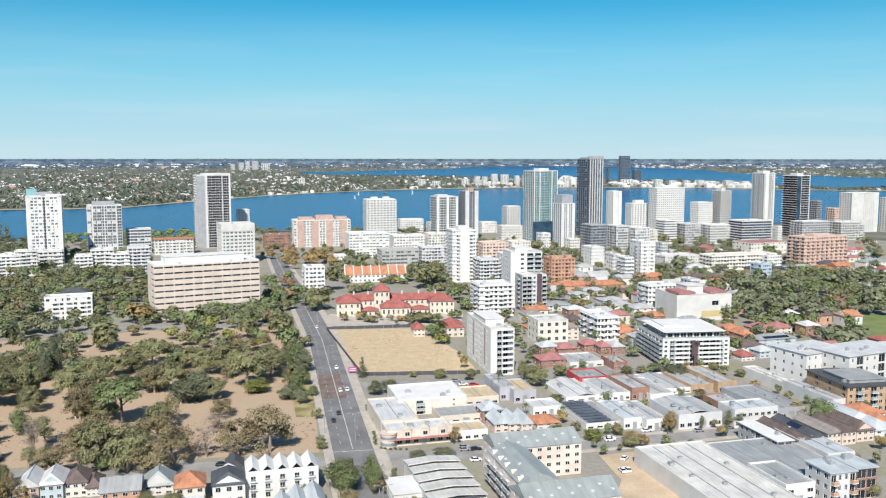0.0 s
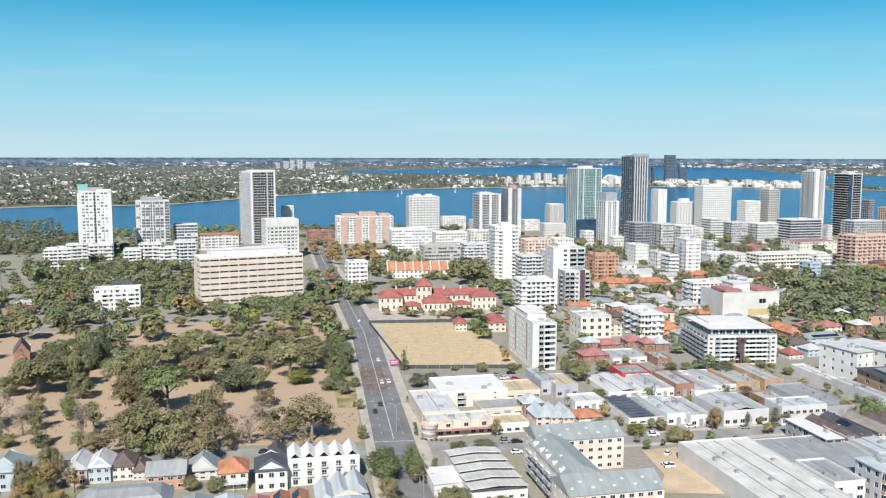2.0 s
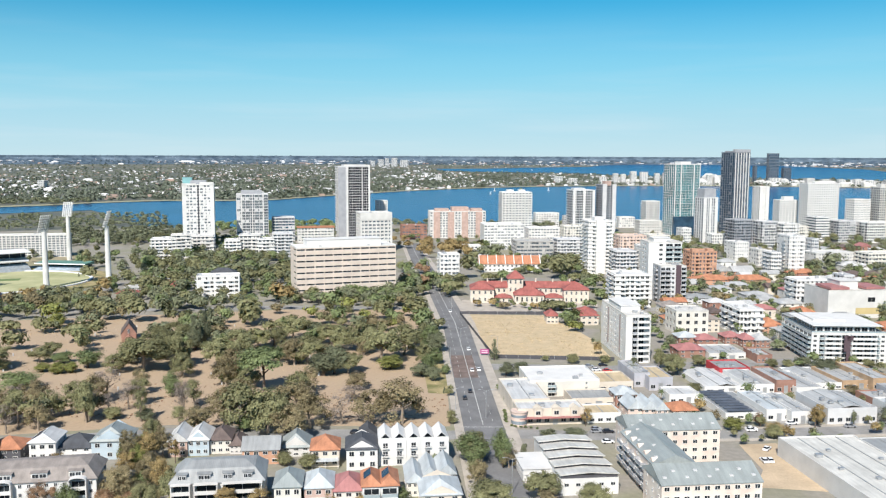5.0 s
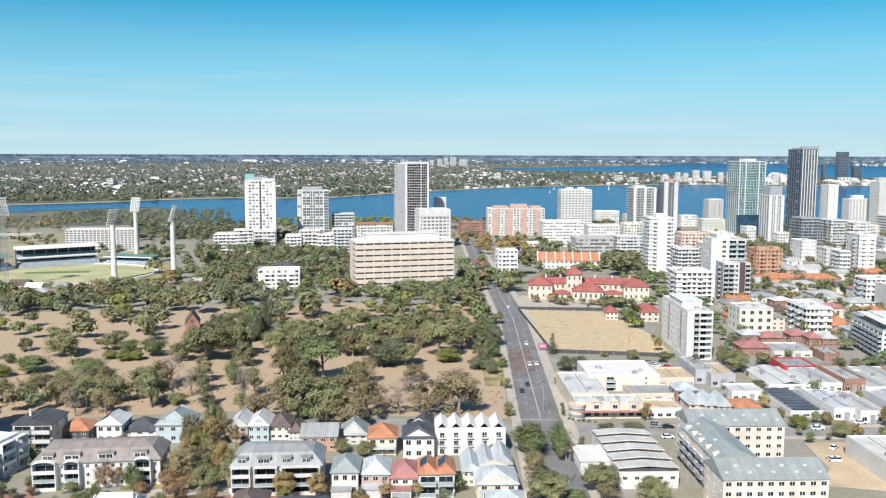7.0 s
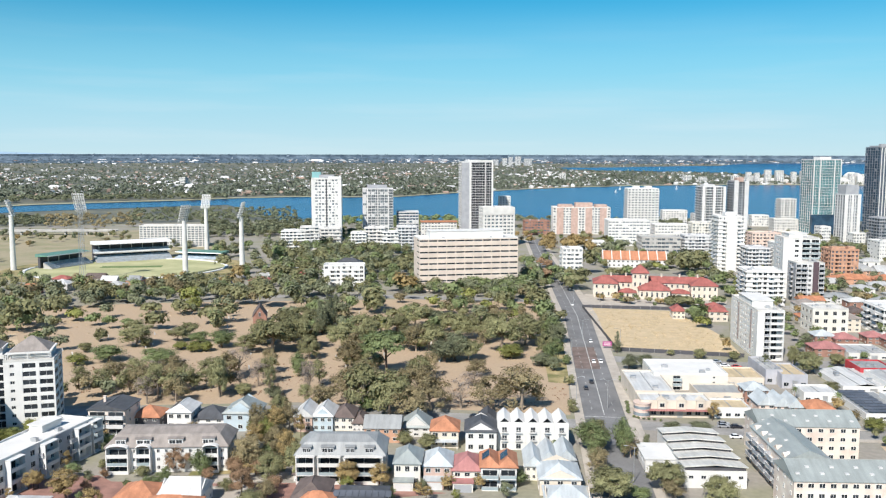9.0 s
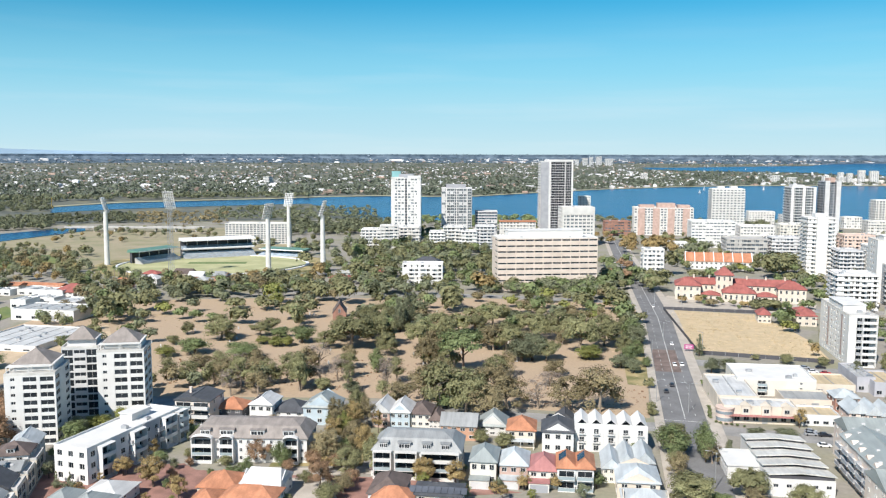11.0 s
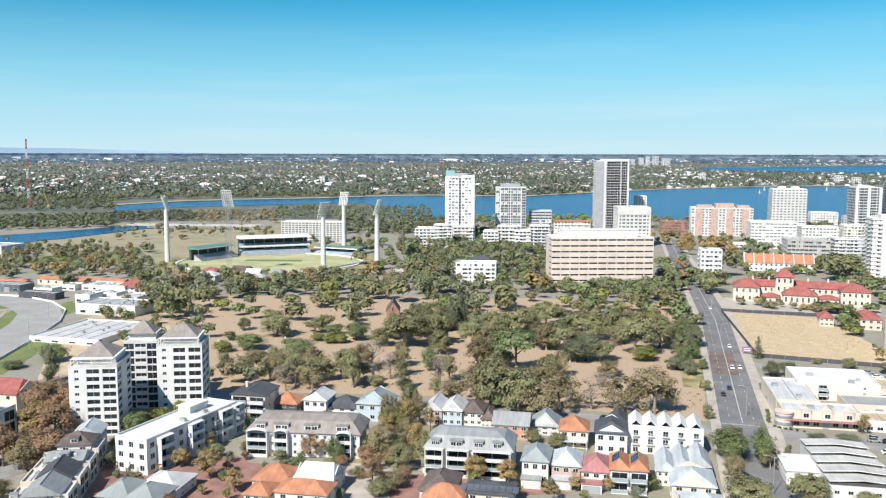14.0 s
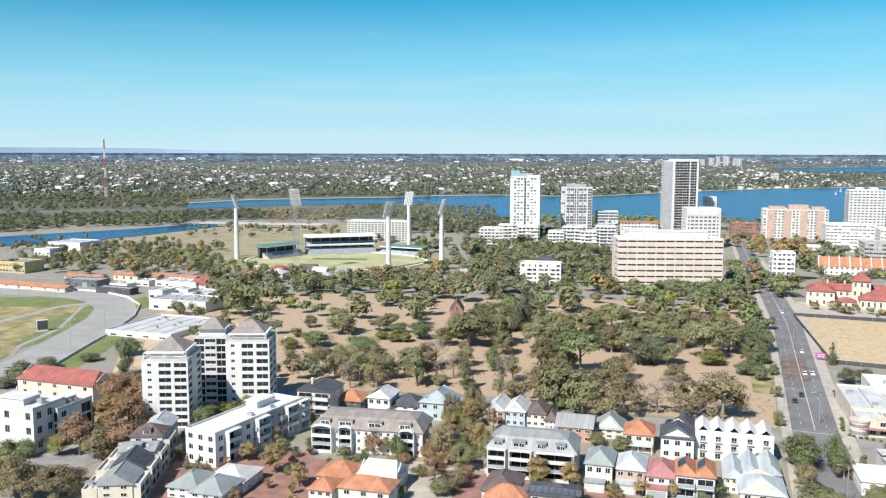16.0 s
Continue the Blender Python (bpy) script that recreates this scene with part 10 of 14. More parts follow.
patch("playground", [(279.7, 638.8), (294.2, 662.2), (331.3, 678.9), (302.2, 614.7), (282.5, 598.8)], BRICK_PAVE, 0.130, "reddish playground paving among trees")
play = thing("play_tower", 290.2, 633.8, 20, "yellow play tower with slide", "playground")
for i in range(3):
    bm = bmesh.new()
    tube(bm, i * 2.2, (i % 2) * 1.5, 0, 6.5 - i, 0.9, 0.7, 9)
    part("tube", bm, YELLOW_STEEL, play)
bm = bmesh.new()
solid(bm, [(4.5, 0, 3.6), (4.5, 1.2, 3.6), (9, 1.2, 0.1), (9, 0, 0.1)], [(4.5, 0, 4.0), (4.5, 1.2, 4.0), (9, 1.2, 0.4), (9, 0, 0.4)])
part("slide", bm, YELLOW_STEEL, play)

# ---- trees ----
tree("dark", 155.1, 345.1, 9, 5.5, "street trees")
tree("gold", 89.3, 330.5, 8, 3.6, "street trees")
tree("gum", 71.0, 314.6, 6, 4.2, "street trees")
tree("green", 117.0, 422.3, 6, 5.2, "street trees")
tree("green", -4.1, 507.8, 9, 5.2, "street trees")
tree("dark", 2.0, 498.4, 6, 3.5, "street trees")
tree("tallgum", -162.7, 294.7, 13, 3.4, "lone park trees")
tree("bare", -150.5, 303.3, 12, 3.6, "lone park trees")
tree("gum", -182.4, 290.0, 14, 5, "lone park trees")
tree("gum", -213.5, 379.4, 9, 7.5, "lone park trees")
tree("gum", -201.1, 388.4, 11, 6.5, "lone park trees")
tree("cypress", -203.1, 434.1, 13, 3.2, "lone park trees")
tree("cypress", -205.8, 451.7, 14, 3, "lone park trees")
tree("lime", -298.7, 449.0, 10, 5.5, "lone park trees")
for i in range(13):
    y = 372 + i * 14
    tree(("dark", "green", "gum")[i % 3], np.interp(y, [p[1] for p in MAIN_ROAD], [p[0] for p in MAIN_ROAD]) - 17 - (i % 3) * 2, y, 8 + (i * 7) % 4, 4.6, "roadside trees")
tree("gum", -199.4, 364.2, 14.6, 10.4)
tree("gum", -186.4, 374.5, 16.6, 8.2)
grow("cypress", -201, 425, 19, 4.7)
grow("cypress", -211, 463, 15, 4.0)
grow("cypress", -211, 475, 6, 2.5)
grow("dark", -253, 490, 15, 7.2)
grow("gum", -262, 476, 16, 10.5)
grow("gum", -254, 526, 12, 9.2)
grow("dark", -224, 430, 11, 7.7)
grow("gum", -192, 478, 18, 10.5)
grow("gum", -191, 475, 11, 8.1)
grow("brown", -192, 437, 9, 6.3)
tree("gum", -168.0, 378.2, 13.5, 8.7)
tree("gum", -164.1, 390.5, 14.8, 8.9)
tree("gum", -163.6, 417.7, 10.4, 8.3)
tree("pine", -130.4, 338.8, 20.7, 10.5)
grow("gum", -174, 461, 7, 5.2)
tree("gum", -152.9, 441.8, 12.8, 10.5)
grow("dark", -147, 464, 7, 5.1)
tree("brown", -134.2, 389.0, 12.3, 7.6)
tree("gum", -141.6, 404.1, 7.9, 6.8)
tree("dark", -110.6, 376.5, 17.0, 9.3)
tree("gum", -137.2, 433.7, 8.3, 6.0)
grow("gum", -133, 454, 6, 7.5)
tree("tallgum", -173.9, 314.5, 11.9, 5.7)
tree("bare", -150.0, 304.0, 15.2, 4.9)
tree("dark", -162.2, 296.7, 5.6, 5.3)
tree("lime", -153.6, 354.8, 5.0, 6.1)
tree("brown", -130.7, 312.3, 12.7, 8.0)
tree("gum", -141.9, 349.4, 7.1, 6.9)
tree("brown", -108.5, 316.0, 11.7, 10.5)
tree("brown", -116.0, 314.7, 9.4, 6.2)
tree("dark", -119.5, 354.9, 3.5, 4.9)
grow("green", -157, 531, 15, 10.2)
grow("gum", -183, 569, 8, 7.9)
grow("gum", -190, 555, 8, 6.2)
grow("gold", -198, 550, 16, 10.5)
grow("dark", -217, 503, 6, 3.2)
grow("gum", -138, 483, 6, 5.3)
grow("gum", -170, 470, 7, 6.6)
tree("gum", -137.0, 417.3, 8.0, 6.9)
tree("brown", -119.8, 397.7, 8.5, 7.6)
tree("gum", -176.4, 427.5, 7.5, 6.1)
tree("gum", -161.0, 436.8, 7.5, 6.1)
grow("gum", -157, 471, 6, 6.5)
grow("gum", -358, 378, 18, 10.5)
grow("gum", -356, 364, 17, 6.7)
grow("gum", -364, 405, 14, 8.6)
grow("gum", -379, 431, 10, 7.5)
grow("dark", -367, 438, 9, 6.0)
grow("gum", -371, 454, 12, 7.7)
grow("gum", -363, 459, 12, 6.2)
grow("lime", -345, 401, 8, 6.9)
grow("green", -327, 393, 8, 6.0)
grow("green", -312, 388, 8, 5.2)
grow("green", -309, 400, 4, 5.3)
grow("gum", -288, 395, 11, 8.4)
grow("gum", -317, 434, 8, 8.5)
grow("lime", -307, 457, 15, 8.0)
grow("gum", -267, 419, 12, 10.5)
grow("gum", -258, 424, 13, 5.2)
tree("gum", -296.1, 361.1, 5.4, 3.4)
tree("gum", -271.8, 357.9, 10.4, 9.4)
tree("gum", -265.4, 356.1, 4.1, 7.0)
tree("green", -237.6, 326.5, 8.5, 8.5)
tree("green", -262.9, 325.7, 8.8, 7.7)
tree("gum", -285.7, 338.2, 4.1, 5.8)
tree("lime", -271.6, 315.6, 5.8, 5.5)
tree("gum", -257.9, 372.1, 6.3, 5.9)
tree("gum", -258.4, 383.9, 6.5, 4.9)
tree("green", -245.8, 373.6, 6.3, 5.3)
tree("lime", -245.6, 357.0, 4.6, 4.0)
tree("lime", -236.3, 354.7, 5.5, 4.5)
tree("lime", -231.6, 357.5, 5.5, 3.9)
tree("green", -229.0, 367.1, 10.1, 6.8)
tree("gum", -212.7, 361.2, 6.9, 6.6)
tree("tallgum", -232.0, 283.3, 10.3, 6.7)
tree("tallgum", -221.4, 285.9, 10.2, 5.7)
tree("tallgum", -242.1, 281.1, 10.4, 5.8)
tree("tallgum", -204.7, 281.4, 14.8, 6.4)
tree("tallgum", -198.5, 292.2, 12.5, 5.6)
tree("tallgum", -182.8, 291.1, 16.3, 6.8)
tree("gum", -174.9, 295.8, 4.9, 5.4)
tree("brown", -214.7, 282.5, 10.8, 5.6)
grow("dark", -356, 473, 12, 7.8)
grow("dark", -368, 508, 9, 6.6)
grow("gum", -312, 500, 8, 9.3)
grow("gum", -284, 479, 12, 8.8)
grow("green", -328, 354, 4, 6.3)
tree("dark", -114.6, 372.6, 13.4, 10.5)
tree("gum", -104.5, 378.7, 9.0, 8.6)
tree("gum", -129.2, 393.5, 11.1, 10.5)
tree("gum", -93.7, 399.6, 16.9, 10.5)
tree("gum", -108.8, 422.3, 14.8, 10.5)
tree("gum", -86.2, 419.5, 14.3, 10.5)
tree("lime", -86.8, 389.3, 8.2, 8.8)
tree("dark", -70.0, 379.4, 7.2, 6.8)
tree("brown", -93.0, 353.1, 7.0, 9.6)
tree("brown", -64.5, 308.6, 15.5, 10.5)
tree("brown", -75.5, 306.4, 12.1, 9.7)
tree("bare", -86.8, 304.2, 12.2, 7.0)
tree("bare", -91.2, 336.9, 6.7, 7.7)
tree("dark", -71.4, 428.5, 12.7, 7.6)
grow("dark", -81, 466, 10, 6.2)
grow("gum", -80, 486, 7, 6.1)
tree("green", -59.5, 384.4, 4.6, 3.1)
tree("gum", -46.3, 315.1, 4.7, 2.5)
tree("gum", -52.4, 349.4, 4.6, 2.8)
tree("cypress", -55.2, 353.0, 3.3, 1.2)
tree("gum", -129.6, 436.5, 10.4, 10.5)
tree("gum", -158.9, 428.4, 8.8, 10.5)
tree("brown", -97.0, 298.0, 12.2, 9.6)
tree("brown", -99.2, 283.4, 11.8, 7.9)
tree("gum", -110.4, 290.0, 14.6, 9.5)
tree("gum", -120.1, 288.8, 16.0, 9.6)
tree("brown", -130.5, 297.3, 12.8, 8.6)
tree("cypress", -299.9, 241.3, 17.0, 5.1, "garden trees")
tree("green", -328.1, 266.0, 10.2, 8.9, "garden trees")
tree("dark", -333.2, 249.6, 4.5, 6.6, "garden trees")
tree("dark", -337.8, 230.2, 6.5, 6.4, "garden trees")
tree("dark", -323.6, 208.8, 12.2, 9.1, "garden trees")
tree("dark", -323.6, 202.0, 5.6, 6.0, "garden trees")
tree("lime", -249.8, 171.9, 3.6, 4.4, "garden trees")
tree("green", -219.1, 209.4, 8.4, 5.6, "garden trees")
tree("lime", -217.9, 220.5, 6.5, 4.1, "garden trees")
tree("green", -217.2, 231.9, 5.9, 5.0, "garden trees")
tree("green", -208.7, 242.8, 3.0, 3.4, "garden trees")
tree("green", -243.1, 157.3, 5.4, 5.2, "garden trees")
tree("brown", -217.2, 136.6, 11.8, 7.2, "garden trees")
tree("brown", -206.9, 142.8, 10.2, 6.4, "garden trees")
tree("dark", -192.3, 176.4, 2.3, 2.7, "garden trees")
tree("cypress", -189.4, 178.2, 4.7, 1.2, "garden trees")
tree("gold", -167.2, 187.4, 9.5, 5.2, "garden trees")
tree("gold", -154.5, 182.9, 7.4, 3.7, "garden trees")
tree("gum", -158.9, 209.6, 3.8, 3.4, "garden trees")
tree("autumn", -150.5, 216.7, 8.8, 4.8, "garden trees")
tree("autumn", -138.8, 213.8, 4.9, 3.3, "garden trees")
tree("autumn", -134.2, 220.5, 6.2, 4.0, "garden trees")
tree("brown", -132.3, 225.6, 11.9, 6.1, "garden trees")
tree("lime", -147.4, 255.1, 6.3, 3.1, "garden trees")
tree("gum", -128.6, 207.0, 4.7, 3.2, "garden trees")
tree("gum", -116.4, 197.6, 6.7, 4.8, "garden trees")
tree("dark", -169.1, 209.7, 4.5, 2.1, "garden trees")
tree("gum", -125.1, 190.8, 5.0, 2.4, "garden trees")
tree("gold", -161.1, 177.3, 3.4, 1.9, "garden trees")
tree("lime", -140.6, 251.7, 8.2, 4.5, "garden trees")
tree("brown", -146.7, 274.3, 7.4, 4.9, "garden trees")
tree("brown", -131.9, 242.9, 8.6, 5.8, "garden trees")
tree("brown", -127.0, 228.8, 5.7, 4.1, "garden trees")
tree("brown", -114.9, 205.0, 6.8, 4.3, "garden trees")
tree("green", -120.2, 290.3, 7.4, 4.9, "garden trees")
tree("gold", -96.8, 220.8, 8.1, 4.4, "garden trees")
tree("gold", -87.5, 221.3, 8.0, 4.3, "garden trees")
tree("gum", -93.0, 259.6, 5.8, 4.0, "garden trees")
tree("gum", -85.2, 257.9, 6.4, 4.3, "garden trees")
tree("gold", -75.2, 220.7, 3.9, 2.4, "garden trees")
tree("gold", -68.2, 226.4, 5.6, 2.8, "garden trees")
tree("gold", -62.4, 236.3, 2.3, 2.6, "garden trees")
tree("brown", -112.4, 233.5, 3.7, 2.7, "garden trees")
tree("brown", -132.5, 282.9, 10.3, 7.3, "garden trees")
tree("green", -61.9, 269.8, 3.7, 2.5, "garden trees")
tree("green", -44.8, 270.3, 4.5, 2.8, "garden trees")
tree("green", -49.5, 235.9, 6.3, 3.1, "garden trees")
tree("gold", -59.6, 230.8, 4.9, 3.0, "garden trees")
tree("gum", -45.7, 312.8, 2.7, 2.8, "garden trees")
tree("gum", -33.0, 276.5, 10.5, 6.5, "street trees")
tree("cypress", -24.0, 278.1, 11.2, 3.3, "street trees")
tree("brown", -20.7, 269.5, 8.3, 3.5, "street trees")
tree("dark", -16.6, 280.1, 6.2, 2.1, "street trees")
tree("gum", -29.8, 258.2, 7.4, 3.7, "street trees")
tree("gum", -23.4, 235.1, 10.1, 6.2, "street trees")
tree("green", -15.5, 237.2, 4.2, 4.3, "street trees")
tree("gum", -9.1, 247.8, 8.4, 5.8, "street trees")
tree("brown", -5.8, 239.9, 7.3, 4.7, "street trees")
tree("tallgum", 5.6, 243.0, 7.0, 4.8, "street trees")
tree("dark", -9.4, 302.9, 3.5, 4.3, "street trees")
tree("dark", 0.2, 305.5, 3.5, 5.2, "street trees")
tree("gold", 4.2, 318.1, 7.3, 3.3, "street trees")
tree("dark", -31.7, 386.1, 8.1, 5.1, "street trees")
tree("dark", -24.9, 388.0, 8.5, 5.1, "street trees")
tree("cypress", -40.0, 415.6, 11.6, 3.3, "street trees")
tree("gum", -1.3, 415.9, 5.7, 4.9, "street trees")
tree("gum", 14.0, 420.1, 4.3, 5.5, "street trees")
tree("gum", -15.0, 418.3, 3.4, 3.8, "street trees")
tree("green", -32.0, 361.7, 4.2, 2.9, "street trees")
tree("green", -28.0, 344.2, 3.2, 1.8, "street trees")
tree("green", -14.3, 348.0, 4.4, 1.6, "street trees")
tree("green", -67.6, 381.7, 6.4, 5.6, "street trees")
tree("green", -59.3, 385.9, 5.5, 2.9, "street trees")
grow("dark", 4, 523, 8, 4.8)
tree("dark", 26.5, 399.0, 10.3, 3.6, "street trees")
tree("gum", 39.5, 420.6, 9.8, 3.3, "street trees")
tree("gum", 45.2, 402.5, 10.8, 6.3, "street trees")
tree("dark", 48.9, 455.3, 9.0, 4.8, "street trees")
tree("gum", 58.8, 420.6, 6.9, 5.5, "street trees")
tree("gum", 70.0, 424.4, 4.0, 4.5, "street trees")
grow("green", 43, 486, 7, 3.8)
tree("gum", 50.3, 370.5, 5.7, 5.8, "street trees")
palm(35.1, 354.9, 5.5)
palm(49.8, 348.3, 6.2)
tree("gum", 31.9, 333.2, 3.6, 5.2, "street trees")
tree("brown", 53.1, 333.2, 5.1, 3.1, "street trees")
tree("green", 45.8, 330.8, 3.9, 4.8, "street trees")
tree("lime", 58.3, 321.6, 6.1, 5.1, "street trees")
tree("autumn", 68.7, 328.5, 6.6, 3.1, "street trees")
tree("gold", 73.2, 321.6, 3.8, 5.1, "street trees")
grow("dark", 104, 462, 6, 4.9)
tree("gum", 101.1, 424.5, 5.0, 5.7, "street trees")
tree("gum", 93.4, 424.5, 5.0, 5.1, "street trees")
tree("dark", 108.9, 428.4, 6.0, 4.6, "street trees")
tree("dark", 115.7, 417.0, 7.8, 9.0, "street trees")
tree("gum", 139.7, 432.4, 5.0, 5.9, "street trees")
grow("green", 164, 471, 9, 5.2)
tree("gum", 148.4, 418.9, 4.9, 5.8, "street trees")
grow("dark", 229, 491, 12, 9.9)
grow("dark", 245, 502, 10, 8.7)
grow("dark", 232, 486, 11, 9.8)
tree("brown", 116.6, 378.1, 5.8, 4.1, "street trees")
tree("gum", 118.6, 370.6, 3.1, 4.0, "street trees")
tree("dark", 118.7, 340.7, 8.0, 5.2, "street trees")
tree("gum", 138.6, 343.2, 4.0, 4.8, "street trees")
tree("gold", 150.0, 353.7, 5.8, 5.0, "street trees")
tree("green", 155.2, 343.2, 12.9, 6.9, "street trees")
tree("dark", 179.6, 359.2, 7.6, 6.3, "street trees")
tree("gold", 91.5, 335.7, 7.9, 3.6, "street trees")
palm(107.0, 379.7, 5.0)
tree("dark", 104.3, 335.7, 7.1, 1.4, "street trees")
tree("dark", 105.3, 265.9, 6.0, 6.0, "street trees")
tree("cypress", 123.3, 268.1, 8.0, 2.3, "street trees")
tree("gum", 139.3, 268.2, 5.1, 4.7, "street trees")
grow("dark", 224, 806, 17, 10.5)
grow("dark", 221, 680, 12, 10.5)
grow("dark", 236, 670, 17, 10.5)
grow("dark", 248, 652, 18, 10.5)
grow("dark", 271, 670, 17, 10.5)
grow("green", 301, 700, 13, 10.5)
grow("dark", 320, 700, 14, 10.5)
grow("dark", 344, 710, 18, 10.5)
grow("dark", 207, 594, 12, 9.9)
grow("dark", 210, 572, 15, 9.6)
grow("dark", 235, 602, 13, 10.2)
grow("green", 222, 534, 12, 10.5)
grow("dark", 245, 559, 14, 9.6)
grow("dark", 263, 573, 9, 10.5)
grow("dark", 303, 594, 22, 10.5)
grow("dark", 216, 546, 8, 7.7)
grow("dark", 225, 626, 13, 10.5)
grow("dark", 294, 587, 10, 6.9)
grow("green", 337, 881, 20, 10.5)
grow("dark", 364, 881, 12, 10.0)
grow("dark", 238, 587, 12, 10.0)
grow("dark", 208, 618, 10, 8.6)
grow("dark", 254, 594, 11, 8.5)
grow("dark", 345, 670, 22, 10.5)
grow("green", 315, 602, 17, 10.5)
grow("dark", 210, 670, 9, 9.2)
grow("dark", 263, 710, 12, 10.0)
grow("dark", 271, 690, 13, 9.7)
grow("green", 204, 534, 10, 7.5)
grow("dark", 190, 572, 11, 6.3)
tree("autumn", -230.4, 167.3, 14.6, 7.4, "garden trees")
tree("brown", -220.7, 167.3, 12.2, 8.5, "garden trees")
tree("autumn", -218.9, 173.0, 12.7, 8.5, "garden trees")
tree("autumn", -235.8, 190.4, 14.4, 8.3, "garden trees")
tree("gold", -242.6, 188.4, 13.5, 8.5, "garden trees")
tree("autumn", -244.7, 201.9, 15.3, 6.3, "garden trees")
tree("brown", -253.0, 189.3, 9.7, 5.8, "garden trees")
tree("autumn", -261.2, 205.4, 15.0, 7.1, "garden trees")
tree("autumn", -264.1, 214.7, 13.7, 6.2, "garden trees")
tree("brown", -213.9, 136.8, 11.0, 8.2, "garden trees")
tree("brown", -206.2, 141.4, 10.6, 8.8, "garden trees")
tree("brown", -207.5, 148.0, 7.6, 5.8, "garden trees")
tree("gum", -233.1, 144.1, 9.4, 7.1, "garden trees")
tree("lime", -236.1, 163.9, 8.0, 4.8, "garden trees")
tree("green", -247.0, 160.9, 7.0, 5.4, "garden trees")
tree("green", -247.4, 154.7, 6.9, 4.9, "garden trees")
tree("dark", -223.4, 214.6, 7.5, 5.2, "garden trees")
tree("lime", -221.1, 219.1, 6.7, 4.3, "garden trees")
tree("green", -219.1, 222.7, 6.5, 3.8, "garden trees")
tree("lime", -216.6, 229.8, 7.1, 5.3, "garden trees")
tree("green", -215.4, 222.5, 5.5, 3.3, "garden trees")
tree("green", -213.2, 195.1, 3.9, 2.7, "garden trees")
tree("green", -216.5, 202.0, 4.0, 2.7, "garden trees")
tree("green", -208.7, 239.5, 4.8, 3.9, "garden trees")
tree("cypress", -193.8, 177.7, 4.6, 1.2, "garden trees")
tree("cypress", -198.2, 183.0, 4.0, 1.2, "garden trees")
tree("dark", -186.8, 175.4, 4.0, 3.1, "garden trees")
tree("green", -177.8, 202.4, 5.6, 3.3, "garden trees")
tree("gold", -181.7, 191.1, 6.3, 3.6, "garden trees")
tree("gum", -199.3, 161.7, 2.0, 1.6, "garden trees")
tree("green", -32.4, 270.8, 12.1, 7.5, "street trees")
tree("green", -22.7, 270.2, 14.6, 4.6, "street trees")
tree("gum", -22.5, 234.4, 9.9, 7.2, "street trees")
tree("gum", -9.2, 244.8, 10.1, 6.2, "street trees")
tree("brown", -28.9, 254.1, 9.1, 4.3, "street trees")
tree("gum", 5.9, 242.2, 7.9, 5.6, "street trees")
tree("brown", -142.2, 249.5, 14.4, 4.4, "garden trees")
tree("lime", -136.0, 243.4, 11.9, 3.6, "garden trees")
tree("brown", -127.3, 233.0, 11.2, 4.3, "garden trees")
tree("gold", -121.7, 230.1, 12.4, 4.2, "garden trees")
tree("gum", -121.6, 218.3, 9.2, 5.0, "garden trees")
tree("gold", -127.1, 215.5, 5.6, 2.9, "garden trees")
tree("autumn", -127.0, 220.8, 5.7, 3.3, "garden trees")
tree("gum", -114.7, 222.7, 12.0, 3.6, "garden trees")
tree("brown", -136.0, 259.6, 12.7, 3.8, "garden trees")
tree("gum", -145.8, 269.4, 8.9, 3.5, "garden trees")
tree("gold", -129.6, 255.8, 8.4, 2.9, "garden trees")
tree("green", -120.9, 236.2, 7.5, 2.8, "garden trees")
grow("gum", -241, 271, 7, 3.6)
grow("brown", -231, 271, 11, 4.4)
grow("tallgum", -229, 276, 9, 3.6)
grow("dark", -222, 275, 9, 4.3)
grow("gum", -220, 280, 11, 3.5)
grow("gum", -210, 280, 10, 4.3)
grow("brown", -208, 285, 8, 3.5)
grow("tallgum", -201, 284, 12, 4.3)
grow("dark", -199, 290, 10, 3.5)
grow("gum", -196, 295, 8, 4.3)
grow("gum", -187, 295, 12, 3.5)
grow("brown", -184, 300, 10, 4.3)
tree("green", -76.4, 434.8, 14.8, 7.4, "street trees")
grow("green", -87, 472, 16, 8.1)
grow("gum", -98, 511, 15, 8.8)
grow("gum", -113, 558, 11, 7.8)
tree("green", -67.9, 402.2, 10.6, 5.6, "street trees")
tree("cypress", -194.8, 410.6, 17.3, 4.9, "park trees")
tree("cypress", -195.0, 420.1, 19.1, 3.9, "park trees")
grow("cypress", -208, 429, 12, 4.0)
tree("gum", -211.2, 418.9, 10.3, 10.5, "park trees")
tree("gum", -213.9, 406.9, 10.0, 9.1, "park trees")
grow("gum", -18, 702, 22, 10.5)
grow("gum", -5, 734, 16, 10.5)
grow("gum", -12, 718, 13, 10.5)
grow("green", 10, 647, 11, 7.9)
grow("green", 16, 606, 9, 7.7)
grow("gum", -2, 692, 7, 7.9)
grow("green", 6, 688, 8, 7.0)
grow("gum", -90, 692, 22, 9.3)
grow("gum", -90, 606, 13, 10.5)
grow("gum", -100, 642, 12, 8.3)
grow("gum", -89, 642, 12, 8.3)
grow("dark", -90, 820, 16, 8.8)
grow("dark", -79, 848, 14, 10.4)
grow("dark", -69, 878, 10, 5.6)
grow("green", -60, 692, 8, 7.4)
grow("gum", -72, 683, 7, 7.3)
grow("gum", -66, 688, 5, 5.3)
grow("lime", -41, 734, 7, 6.0)
grow("lime", -29, 751, 8, 6.5)
grow("gum", -51, 740, 5, 6.4)
